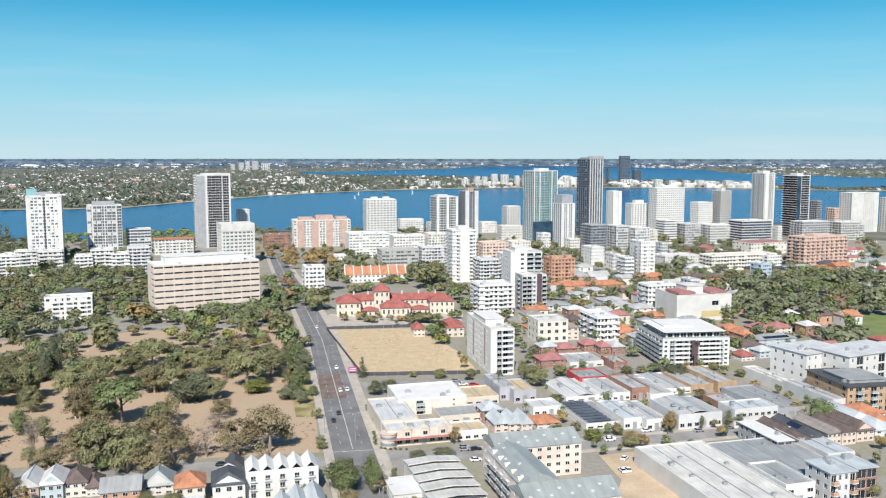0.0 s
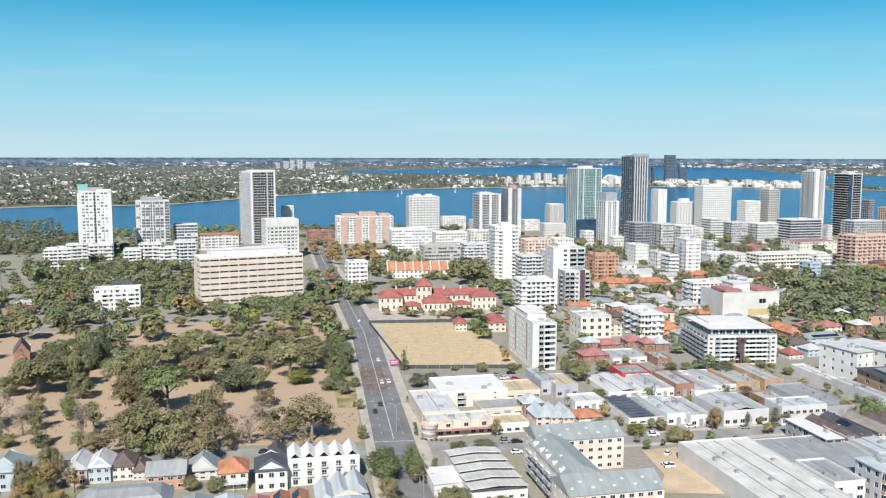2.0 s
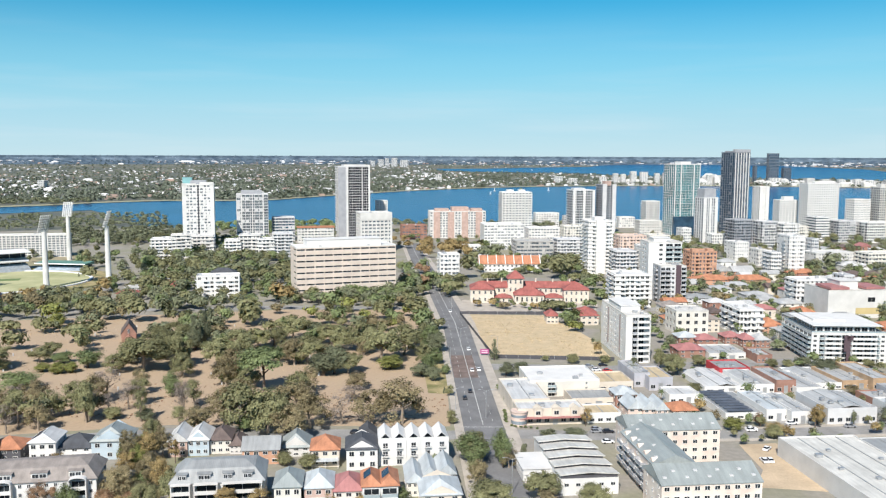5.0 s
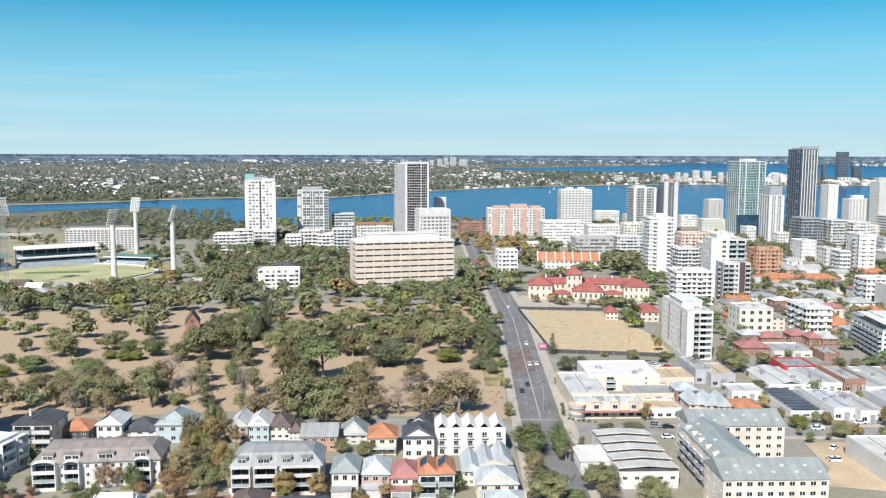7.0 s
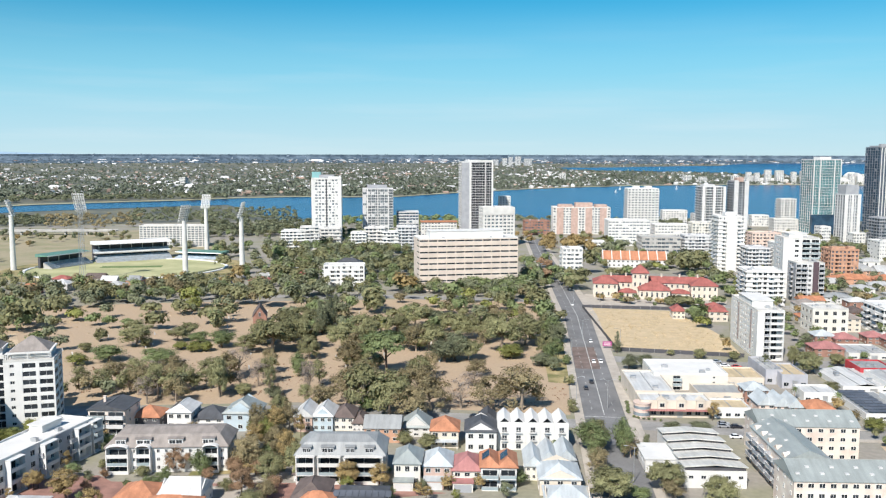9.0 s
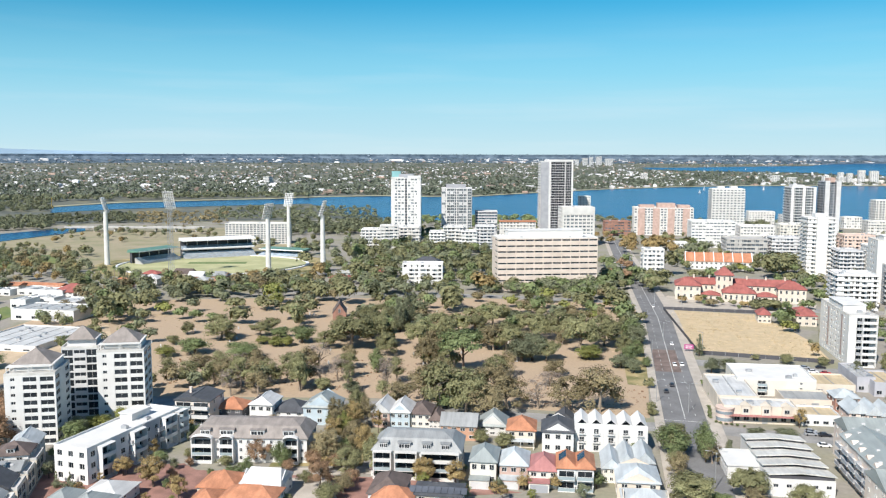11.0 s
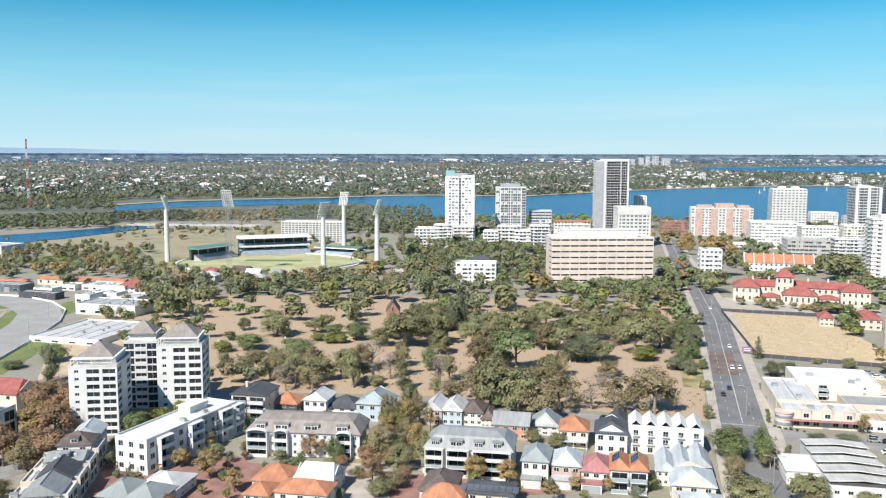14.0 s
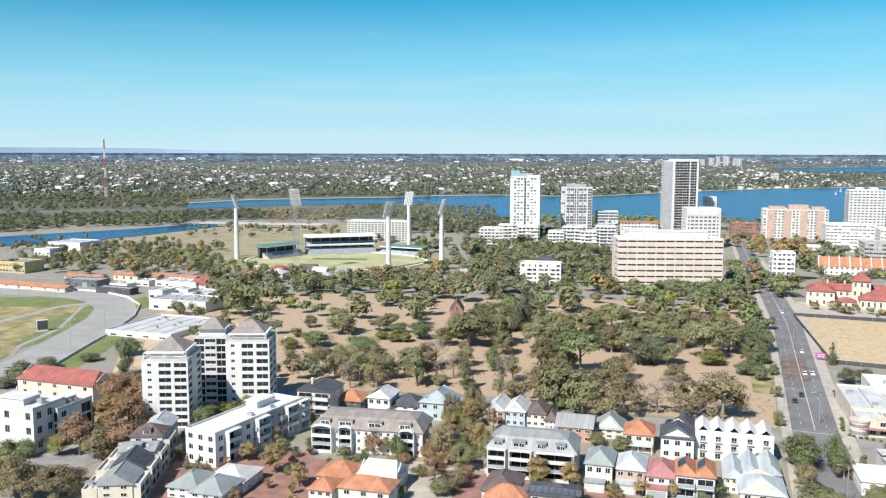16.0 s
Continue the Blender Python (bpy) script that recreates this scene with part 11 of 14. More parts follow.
grow("green", -34, 729, 5, 5.6)
grow("gold", -67, 564, 5, 4.6)
grow("gold", -56, 567, 6, 4.4)
grow("brown", -48, 558, 5, 5.1)
grow("gold", -27, 564, 4, 4.6)
grow("gum", -22, 561, 6, 6.0)
grow("gum", -14, 564, 6, 4.9)
grow("gum", -9, 561, 4, 4.3)
grow("green", 8, 571, 6, 5.5)
grow("gold", -129, 863, 14, 10.5)
grow("gold", -121, 878, 13, 9.5)
grow("gold", -137, 871, 12, 10.5)
grow("gum", -129, 919, 14, 9.5)
grow("gum", 22, 603, 5, 4.6)
grow("gum", -30, 642, 4, 3.3)
grow("gum", 104, 956, 18, 10.3)
grow("gum", 98, 994, 8, 7.6)
grow("gum", 173, 1036, 17, 10.5)
grow("gum", 149, 814, 10, 5.9)
grow("gum", 142, 887, 16, 4.6)
grow("gum", 212, 1059, 16, 8.3)
grow("gum", 217, 1005, 14, 7.3)
grow("gum", 196, 1036, 9, 8.1)
grow("dark", 204, 788, 11, 8.3)
grow("gum", 272, 1059, 14, 10.5)
grow("gum", 134, 669, 9, 4.9)
grow("gum", 136, 660, 7, 4.3)
grow("green", 144, 651, 10, 6.1)
grow("gum", 163, 729, 6, 5.3)
grow("gum", 171, 729, 5, 5.3)
grow("green", 84, 647, 7, 6.7)
grow("brown", 98, 622, 6, 7.1)
grow("green", 61, 585, 5, 5.1)
grow("gum", 117, 614, 4, 3.2)
grow("gum", 123, 574, 6, 5.1)
grow("gum", 133, 574, 5, 5.1)
grow("gum", 153, 581, 7, 6.1)
grow("gum", 73, 592, 3, 3.0)
grow("gum", 140, 994, 4, 5.1)
grow("green", 134, 842, 5, 4.3)
grow("gum", 192, 729, 8, 7.7)
grow("green", -4, 515, 10, 8.3)
grow("lime", -1, 492, 7, 5.5)
grow("gum", -14, 557, 7, 8.8)
tree("dark", 25.5, 392.6, 8.0, 3.9, "street trees")
tree("gum", 38.8, 410.5, 10.8, 2.6, "street trees")
tree("gum", 44.5, 410.5, 9.1, 5.9, "street trees")
tree("gum", 26.2, 430.0, 6.9, 2.7, "street trees")
grow("gum", -303, 664, 12, 6.0)
grow("gum", -232, 636, 12, 6.3)
grow("gum", -311, 610, 14, 8.1)
grow("gum", -274, 654, 12, 8.1)
grow("gum", -305, 667, 11, 7.4)
grow("green", -246, 675, 10, 6.5)
grow("gum", -317, 678, 9, 5.6)
grow("green", -334, 722, 11, 4.8)
grow("dark", -334, 678, 12, 6.5)
grow("gum", -241, 660, 13, 7.8)
grow("dark", -282, 702, 10, 5.7)
grow("gum", -258, 639, 12, 7.6)
grow("gum", -243, 641, 14, 8.0)
grow("green", -281, 582, 9, 4.5)
grow("dark", -237, 634, 12, 6.9)
grow("gum", -256, 581, 10, 5.2)
grow("gum", -321, 678, 14, 7.4)
grow("gum", -268, 627, 10, 5.9)
grow("gum", -361, 718, 10, 6.5)
grow("gum", -234, 651, 10, 5.9)
grow("dark", -292, 627, 10, 5.4)
grow("gum", -304, 717, 9, 4.4)
grow("gum", -300, 604, 12, 6.4)
grow("gum", -304, 612, 9, 5.5)
grow("dark", -348, 738, 12, 6.5)
grow("gum", -250, 696, 12, 6.7)
grow("gum", -317, 804, 10, 5.5)
grow("cypress", -273, 766, 12, 5.2)
grow("dark", -276, 765, 10, 5.0)
grow("cypress", -350, 799, 11, 5.7)
grow("gum", -309, 780, 10, 5.4)
grow("cypress", -262, 742, 10, 4.1)
grow("dark", -293, 749, 13, 7.8)
grow("gum", -291, 778, 10, 5.6)
grow("gum", -282, 740, 11, 4.7)
grow("cypress", -350, 807, 12, 5.6)
grow("gold", -146, 826, 12, 5.9)
grow("gold", -135, 906, 14, 8.9)
grow("gum", -111, 853, 10, 5.4)
grow("gold", -119, 884, 13, 8.7)
grow("gum", -136, 910, 10, 4.7)
grow("gold", -113, 853, 13, 7.0)
grow("gold", -159, 865, 12, 5.7)
grow("gold", -125, 923, 13, 7.7)
grow("gold", -127, 838, 10, 5.1)
grow("gold", -108, 836, 12, 6.6)
grow("gold", -112, 850, 11, 4.7)
grow("gold", -164, 905, 11, 5.4)
grow("gold", -111, 875, 10, 6.6)
grow("gold", -160, 905, 13, 7.2)
grow("gold", -156, 833, 14, 6.4)
grow("gold", -151, 866, 11, 5.1)
grow("autumn", -127, 706, 9, 5.5)
grow("green", -146, 713, 11, 6.9)
grow("autumn", -134, 715, 10, 5.2)
grow("green", -134, 732, 12, 6.6)
grow("gum", -114, 646, 12, 7.8)
grow("gum", -152, 723, 11, 5.3)
grow("autumn", -115, 631, 12, 6.8)
grow("autumn", -118, 648, 9, 4.9)
grow("autumn", -133, 650, 10, 5.6)
grow("gum", -146, 735, 9, 4.3)
grow("dark", -132, 590, 12, 6.8)
grow("dark", -119, 616, 13, 7.7)
grow("dark", -126, 601, 8, 5.2)
grow("dark", -118, 596, 9, 6.0)
grow("dark", -120, 673, 8, 4.4)
grow("dark", -122, 581, 9, 5.4)
grow("green", -126, 583, 8, 3.9)
grow("dark", -130, 663, 12, 7.2)
grow("dark", -124, 649, 10, 4.9)
grow("green", -112, 631, 9, 4.2)
grow("gum", 2, 795, 13, 6.4)
grow("dark", -19, 797, 13, 7.4)
grow("gum", -16, 798, 12, 6.7)
grow("dark", -2, 748, 12, 5.4)
grow("dark", 0, 806, 9, 5.0)
grow("dark", -22, 775, 9, 4.7)
grow("dark", -16, 756, 12, 5.4)
grow("dark", -19, 736, 11, 6.8)
grow("gum", -18, 722, 10, 4.8)
grow("dark", 1, 746, 10, 5.3)
grow("gum", -12, 815, 10, 6.2)
grow("gum", -17, 735, 12, 7.2)
grow("green", -16, 902, 11, 6.2)
grow("gum", -16, 854, 11, 5.0)
grow("gum", -64, 844, 9, 5.1)
grow("gum", -66, 886, 9, 5.2)
grow("green", -40, 874, 10, 5.7)
grow("gum", -104, 910, 12, 7.6)
grow("green", -98, 914, 11, 6.7)
grow("green", -81, 820, 11, 6.0)
grow("green", -62, 879, 10, 4.7)
grow("gum", -99, 813, 11, 6.5)
grow("gum", 339, 1105, 12, 6.6)
grow("dark", 287, 1122, 8, 4.0)
grow("dark", 332, 1098, 9, 5.0)
grow("gum", 198, 1028, 10, 6.9)
grow("dark", 228, 1076, 11, 4.9)
grow("dark", 211, 1050, 10, 5.7)
grow("dark", 295, 1101, 11, 5.1)
grow("gum", 298, 1071, 12, 5.2)
grow("dark", 238, 1135, 13, 6.7)
grow("gum", 202, 1030, 12, 6.8)
grow("dark", 337, 1017, 11, 6.2)
grow("dark", 322, 1053, 10, 6.7)
grow("dark", 354, 1059, 9, 4.3)
grow("gum", 340, 1125, 12, 7.2)
grow("dark", 325, 1105, 9, 4.5)
grow("dark", 358, 1131, 13, 5.6)
grow("gum", 165, 1070, 8, 4.2)
grow("dark", 315, 1089, 11, 5.8)
grow("gum", 337, 1040, 9, 4.3)
grow("gum", 232, 1040, 10, 5.8)
grow("gum", 184, 1038, 9, 5.5)
grow("dark", 318, 1074, 12, 5.3)
grow("dark", 354, 723, 9, 4.2)
grow("green", 256, 718, 10, 4.6)
grow("green", 249, 578, 10, 5.4)
grow("green", 320, 766, 11, 6.9)
grow("dark", 217, 585, 8, 3.9)
grow("dark", 279, 601, 9, 4.7)
grow("dark", 358, 730, 12, 5.4)
grow("green", 279, 706, 11, 6.7)
grow("dark", 332, 775, 9, 4.7)
grow("dark", 345, 734, 11, 6.2)
grow("dark", 218, 556, 13, 5.8)
grow("green", 303, 681, 12, 5.4)
grow("green", 245, 660, 8, 4.5)
grow("green", 326, 694, 12, 5.1)
grow("dark", 282, 708, 9, 4.3)
grow("dark", 249, 692, 8, 4.4)
grow("green", 201, 636, 8, 3.9)
grow("green", 291, 599, 13, 6.2)
grow("dark", 232, 611, 13, 6.9)
grow("dark", 292, 703, 10, 5.6)
grow("green", 314, 607, 10, 6.1)
grow("dark", 259, 592, 12, 7.3)
grow("green", 282, 651, 11, 6.0)
grow("green", 305, 588, 12, 6.0)
grow("dark", 240, 603, 10, 5.3)
grow("dark", 281, 612, 10, 4.2)
grow("green", 240, 592, 12, 7.1)
grow("green", 370, 719, 9, 3.9)
grow("dark", 237, 688, 9, 5.2)
grow("green", 307, 676, 11, 6.5)
grow("green", 276, 639, 11, 5.6)
grow("dark", 279, 575, 10, 4.1)
grow("green", 365, 719, 13, 5.5)
grow("green", 292, 598, 12, 5.6)
grow("dark", 278, 574, 8, 4.5)
grow("green", 302, 718, 12, 6.3)
grow("dark", 282, 680, 12, 5.3)
grow("dark", 203, 652, 8, 4.3)
grow("dark", 262, 607, 9, 4.2)
grow("dark", 233, 672, 11, 6.4)
grow("green", 338, 654, 12, 5.5)
grow("green", 348, 755, 11, 6.3)
grow("green", 292, 600, 10, 4.6)
grow("green", 289, 661, 11, 5.1)
grow("dark", 365, 735, 11, 6.8)
grow("dark", 207, 629, 11, 6.0)
grow("dark", 230, 582, 12, 5.2)
grow("dark", 207, 631, 13, 7.7)
grow("dark", 324, 702, 12, 6.0)
grow("green", 296, 696, 12, 6.1)
grow("dark", 239, 697, 9, 5.3)
grow("dark", 296, 755, 10, 4.8)
grow("dark", 380, 736, 12, 6.8)
grow("dark", 252, 715, 8, 4.2)
grow("dark", 308, 734, 12, 5.0)
grow("dark", 211, 570, 9, 5.4)
grow("green", 329, 723, 13, 6.0)
grow("green", 253, 652, 11, 6.3)
grow("green", 240, 694, 8, 4.0)
grow("dark", 275, 632, 10, 4.3)
grow("dark", 235, 668, 12, 6.9)
grow("green", 289, 683, 10, 4.5)
grow("green", 202, 639, 10, 5.9)
grow("green", 327, 643, 9, 5.5)
grow("dark", 203, 553, 10, 6.3)
grow("dark", 341, 688, 9, 5.0)
grow("dark", 279, 706, 9, 4.5)
grow("green", 335, 701, 8, 3.5)
grow("green", 251, 586, 10, 4.8)
grow("green", 224, 619, 11, 4.7)
grow("dark", 292, 585, 9, 3.9)
grow("dark", 245, 664, 13, 6.5)
grow("dark", 252, 581, 9, 4.2)
grow("dark", 352, 710, 11, 5.6)
grow("dark", 345, 771, 11, 5.3)
grow("dark", 211, 679, 8, 3.7)
grow("dark", 217, 601, 9, 3.8)
grow("dark", 378, 724, 11, 5.3)
grow("dark", 194, 616, 10, 4.4)
grow("dark", 312, 610, 8, 4.4)
grow("green", 324, 763, 13, 7.6)
grow("green", 237, 693, 11, 6.5)
grow("dark", 301, 710, 10, 5.9)
grow("dark", 223, 597, 8, 5.0)
grow("dark", 338, 653, 11, 6.5)
grow("green", 272, 595, 12, 5.6)
grow("green", 345, 742, 11, 5.4)
grow("dark", 306, 585, 10, 6.3)
grow("dark", 305, 736, 11, 4.9)
grow("green", 302, 590, 13, 6.8)
grow("dark", 226, 594, 13, 6.7)
grow("dark", 333, 688, 11, 6.7)
grow("dark", 235, 600, 8, 4.5)
grow("green", 294, 734, 10, 5.6)
grow("green", 196, 569, 12, 5.0)
grow("dark", 215, 587, 13, 7.1)
grow("dark", 247, 574, 12, 6.1)
grow("dark", 271, 637, 9, 5.3)
grow("dark", 315, 719, 11, 6.6)
grow("dark", 270, 611, 12, 6.2)
grow("green", 330, 744, 13, 6.5)
grow("green", 243, 606, 9, 5.5)
grow("green", 230, 623, 12, 5.0)
grow("dark", 297, 604, 12, 7.0)
grow("dark", 274, 608, 11, 5.2)
grow("dark", 260, 643, 8, 5.0)
grow("dark", 247, 641, 10, 5.9)
grow("dark", 266, 606, 12, 5.4)
grow("green", 329, 683, 10, 5.9)
grow("gum", 255, 982, 9, 5.6)
grow("gum", 149, 718, 9, 4.0)
grow("dark", 154, 767, 6, 3.8)
grow("dark", 208, 822, 6, 2.5)
grow("dark", 190, 728, 6, 2.9)
grow("green", 194, 783, 9, 5.5)
grow("green", 138, 840, 6, 2.5)
grow("green", 216, 778, 8, 4.8)
grow("dark", 204, 774, 7, 4.7)
grow("gum", 283, 961, 5, 2.8)
grow("dark", 239, 852, 8, 4.9)
grow("dark", 149, 780, 7, 2.9)
grow("gum", 191, 840, 5, 2.7)
grow("green", 204, 834, 7, 4.4)
grow("green", 200, 782, 8, 3.6)
grow("dark", 236, 833, 8, 3.3)
grow("dark", 502, 981, 8, 4.1)
grow("gum", 525, 1052, 11, 5.0)
grow("gum", 510, 1011, 10, 5.5)
grow("gum", 420, 898, 12, 7.3)
grow("gum", 448, 910, 9, 4.3)
grow("gum", 473, 1014, 11, 6.8)
grow("gum", 438, 931, 10, 4.7)
grow("dark", 533, 1070, 10, 6.2)
grow("dark", 525, 1065, 9, 4.3)
grow("gum", 461, 898, 12, 7.7)
grow("dark", 461, 906, 11, 6.6)
grow("dark", 531, 1076, 10, 5.5)
grow("gum", 168, 568, 8, 3.4)
grow("green", 112, 491, 8, 3.5)
grow("gum", 124, 532, 6, 3.0)
grow("green", 92, 502, 8, 3.7)
grow("green", 113, 565, 6, 3.0)
grow("green", 144, 510, 8, 3.7)
grow("gum", 141, 531, 7, 3.5)
grow("gum", 114, 482, 7, 4.4)
grow("green", 120, 496, 6, 2.7)
grow("green", 119, 470, 8, 4.4)
grow("gum", 142, 515, 7, 4.2)
grow("green", 131, 494, 8, 5.1)
grow("gum", -304, 580, 12, 7.0)
grow("green", -434, 792, 8, 4.2)
grow("gum", -309, 701, 13, 6.8)
grow("dark", -332, 770, 14, 6.6)
grow("green", -396, 809, 12, 5.8)
grow("dark", -321, 759, 9, 5.6)
grow("dark", -249, 666, 12, 6.0)
grow("green", -284, 627, 13, 8.6)
grow("gum", -313, 863, 12, 5.2)
grow("green", -313, 728, 9, 4.0)
grow("dark", -345, 687, 10, 5.6)
grow("gum", -269, 752, 11, 5.2)
grow("dark", -329, 627, 13, 5.8)
grow("dark", -254, 689, 11, 5.3)
grow("gum", -247, 650, 11, 4.7)
grow("green", -289, 814, 10, 5.0)
grow("gum", -328, 713, 10, 6.4)
grow("dark", -279, 689, 14, 6.5)
grow("gum", -414, 747, 9, 5.0)
grow("gum", -311, 669, 12, 6.5)
grow("green", -233, 619, 13, 5.6)
grow("gum", -289, 566, 13, 6.2)
grow("dark", -339, 746, 13, 6.9)
grow("green", -390, 738, 8, 4.8)
grow("green", -346, 657, 10, 6.4)
grow("green", -268, 610, 12, 7.7)
grow("dark", -285, 696, 12, 6.9)
grow("dark", -329, 729, 9, 5.4)
grow("gum", -307, 580, 13, 7.6)
grow("gum", -344, 613, 13, 6.3)
grow("gum", -305, 764, 14, 7.6)
grow("gum", -372, 683, 9, 5.9)
grow("gum", -356, 688, 12, 7.5)
grow("green", -353, 603, 9, 4.9)
grow("gold", -329, 544, 11, 5.9)
grow("gold", -306, 533, 9, 4.4)
grow("gum", -345, 543, 10, 5.6)
grow("dark", -359, 502, 10, 6.4)
grow("gum", -354, 535, 12, 5.2)
grow("gold", -341, 574, 12, 7.2)
grow("gum", -411, 512, 8, 3.6)
grow("gum", -424, 471, 8, 5.1)
grow("gum", -321, 556, 8, 3.7)
grow("gum", -400, 476, 10, 5.1)
grow("gum", -445, 510, 8, 3.7)
grow("gold", -336, 540, 9, 5.4)
grow("dark", -456, 500, 10, 4.5)
grow("green", -397, 511, 10, 5.3)
grow("dark", -408, 480, 7, 4.4)
grow("gold", -383, 548, 7, 4.9)
grow("dark", -359, 534, 12, 5.2)
grow("green", -366, 532, 9, 4.0)
grow("gold", -370, 524, 10, 6.4)
grow("gold", -373, 549, 10, 4.6)
tree("green", -193.9, 216.4, 3.0, 1.5, "garden shrubs")
tree("green", -191.7, 211.2, 2.8, 1.7, "garden shrubs")
tree("gum", -174.2, 211.3, 3.5, 2.3, "garden shrubs")
tree("gum", -207.1, 221.5, 3.3, 1.9, "garden shrubs")
tree("dark", -190.3, 203.3, 3.4, 2.1, "garden shrubs")
tree("gum", -187.9, 228.1, 4.3, 1.8, "garden shrubs")
tree("dark", -184.2, 223.9, 3.7, 1.5, "garden shrubs")
tree("gum", -181.9, 207.2, 2.5, 1.6, "garden shrubs")
tree("green", -141.8, 225.0, 4.3, 1.9, "garden shrubs")
tree("green", -147.2, 223.3, 4.8, 2.7, "garden shrubs")
tree("gold", -149.8, 224.4, 4.6, 2.6, "garden shrubs")
tree("gum", -152.2, 202.2, 3.1, 1.7, "garden shrubs")
tree("gold", -134.4, 221.4, 4.0, 2.1, "garden shrubs")
tree("green", -149.4, 202.8, 5.0, 3.0, "garden shrubs")
tree("gum", -163.9, 212.9, 2.6, 1.1, "garden shrubs")
tree("gold", -141.9, 228.1, 4.6, 3.0, "garden shrubs")
tree("green", -157.7, 201.3, 2.7, 1.5, "garden shrubs")
tree("gold", -151.4, 217.7, 3.6, 1.9, "garden shrubs")
tree("gum", -99.5, 224.2, 3.3, 1.8, "garden shrubs")
tree("green", -109.2, 222.4, 3.8, 1.8, "garden shrubs")
tree("gum", -106.1, 240.5, 2.2, 1.1, "garden shrubs")
tree("green", -111.6, 220.0, 2.6, 1.2, "garden shrubs")
tree("green", -89.2, 234.5, 2.2, 1.0, "garden shrubs")
tree("green", -95.0, 228.4, 3.0, 1.6, "garden shrubs")
tree("green", -103.9, 244.4, 2.2, 1.2, "garden shrubs")
tree("green", -112.1, 236.0, 2.2, 1.0, "garden shrubs")
tree("green", 24.2, 403.8, 3.6, 1.8, "garden shrubs")
tree("gum", 43.5, 413.5, 4.2, 2.7, "garden shrubs")
grow("gum", 60, 450, 4, 2.3)
tree("gum", 65.5, 415.0, 3.7, 1.7, "garden shrubs")
tree("green", 49.0, 395.9, 3.0, 1.5, "garden shrubs")
tree("green", 54.4, 408.8, 3.5, 1.9, "garden shrubs")
grow("green", 90, 436, 4, 2.3)
tree("green", 66.4, 412.3, 4.5, 2.7, "garden shrubs")
grow("green", 72, 435, 5, 2.6)
tree("green", 65.9, 429.9, 3.5, 1.9, "garden shrubs")
grow("gum", 29, 838, 6, 3.7)
grow("gum", -95, 745, 8, 4.0)
grow("gum", 11, 959, 8, 3.5)
grow("dark", -19, 956, 10, 4.3)
grow("dark", -45, 870, 9, 5.0)
grow("dark", -8, 914, 8, 4.3)
grow("gum", 64, 1030, 7, 4.1)
grow("gum", 98, 891, 7, 3.3)
grow("gum", 91, 1088, 9, 3.9)
grow("dark", 107, 810, 7, 3.3)
grow("green", 53, 815, 9, 4.2)
grow("dark", -57, 802, 9, 4.9)
grow("dark", -117, 791, 10, 5.4)
grow("green", 4, 1076, 8, 4.6)
grow("gum", 59, 826, 9, 5.5)
grow("gum", 63, 1072, 7, 4.1)
grow("gum", 2, 790, 8, 4.2)
grow("gum", 61, 1007, 7, 4.1)
grow("gum", 97, 962, 9, 5.8)
grow("gum", 90, 822, 8, 3.4)
grow("gum", -51, 876, 9, 4.5)
grow("gum", 102, 820, 10, 5.2)
grow("gum", 151, 1079, 10, 6.1)
grow("gum", 75, 857, 8, 4.4)
grow("green", 107, 919, 9, 3.9)
grow("gum", -71, 816, 7, 3.0)
grow("green", -58, 811, 10, 5.0)
grow("green", 73, 859, 6, 3.2)
grow("gum", -112, 1023, 7, 3.3)
grow("green", 14, 1067, 7, 4.5)
grow("gum", 95, 891, 10, 4.6)
grow("gum", 52, 1058, 9, 3.9)
grow("gum", 67, 772, 9, 4.3)
grow("gum", -5, 772, 8, 4.2)
grow("gum", 67, 844, 8, 4.1)
grow("green", -46, 1013, 7, 3.1)
grow("green", -3, 1050, 9, 4.1)
grow("green", -8, 766, 10, 5.3)
grow("gum", -97, 1060, 8, 4.4)
grow("gum", 42, 849, 9, 4.4)
grow("dark", 36, 1026, 7, 3.4)
grow("dark", -16, 894, 9, 4.7)
grow("gum", -98, 762, 6, 2.7)
grow("gum", -107, 1046, 9, 4.5)
grow("gum", 19, 807, 9, 3.9)
grow("dark", -4, 793, 7, 3.9)
grow("dark", -115, 910, 9, 4.4)
grow("green", 116, 968, 6, 3.3)
grow("gum", 106, 982, 8, 4.2)
grow("gum", 92, 814, 9, 5.5)
grow("dark", -119, 821, 8, 4.7)
grow("gum", -66, 1103, 7, 3.9)
grow("green", 50, 802, 8, 3.6)
grow("gum", -70, 782, 7, 2.8)
grow("dark", 78, 884, 8, 3.3)
grow("gum", -12, 914, 9, 4.3)
grow("gum", -91, 876, 7, 4.3)
grow("gum", -89, 810, 6, 2.9)
grow("gum", 110, 889, 7, 3.8)
grow("gum", 11, 949, 8, 4.2)
grow("dark", 61, 1057, 6, 3.8)
grow("dark", 101, 965, 10, 5.6)
grow("gum", -22, 1041, 6, 3.1)
grow("gum", 107, 1007, 9, 5.6)
grow("gum", 30, 794, 7, 3.6)
grow("gum", 103, 826, 9, 4.0)
grow("gum", -34, 1030, 6, 2.6)
grow("gum", 0, 1074, 10, 5.3)
grow("gum", 99, 877, 8, 4.5)
grow("gum", -86, 874, 8, 4.1)
grow("dark", -55, 793, 7, 3.6)
grow("gum", -8, 828, 9, 4.4)
grow("gum", -101, 1108, 7, 4.2)
grow("green", 133, 986, 6, 3.7)
grow("dark", -98, 784, 8, 4.9)
grow("gum", -98, 1090, 6, 3.5)
grow("gum", -110, 1067, 8, 4.8)
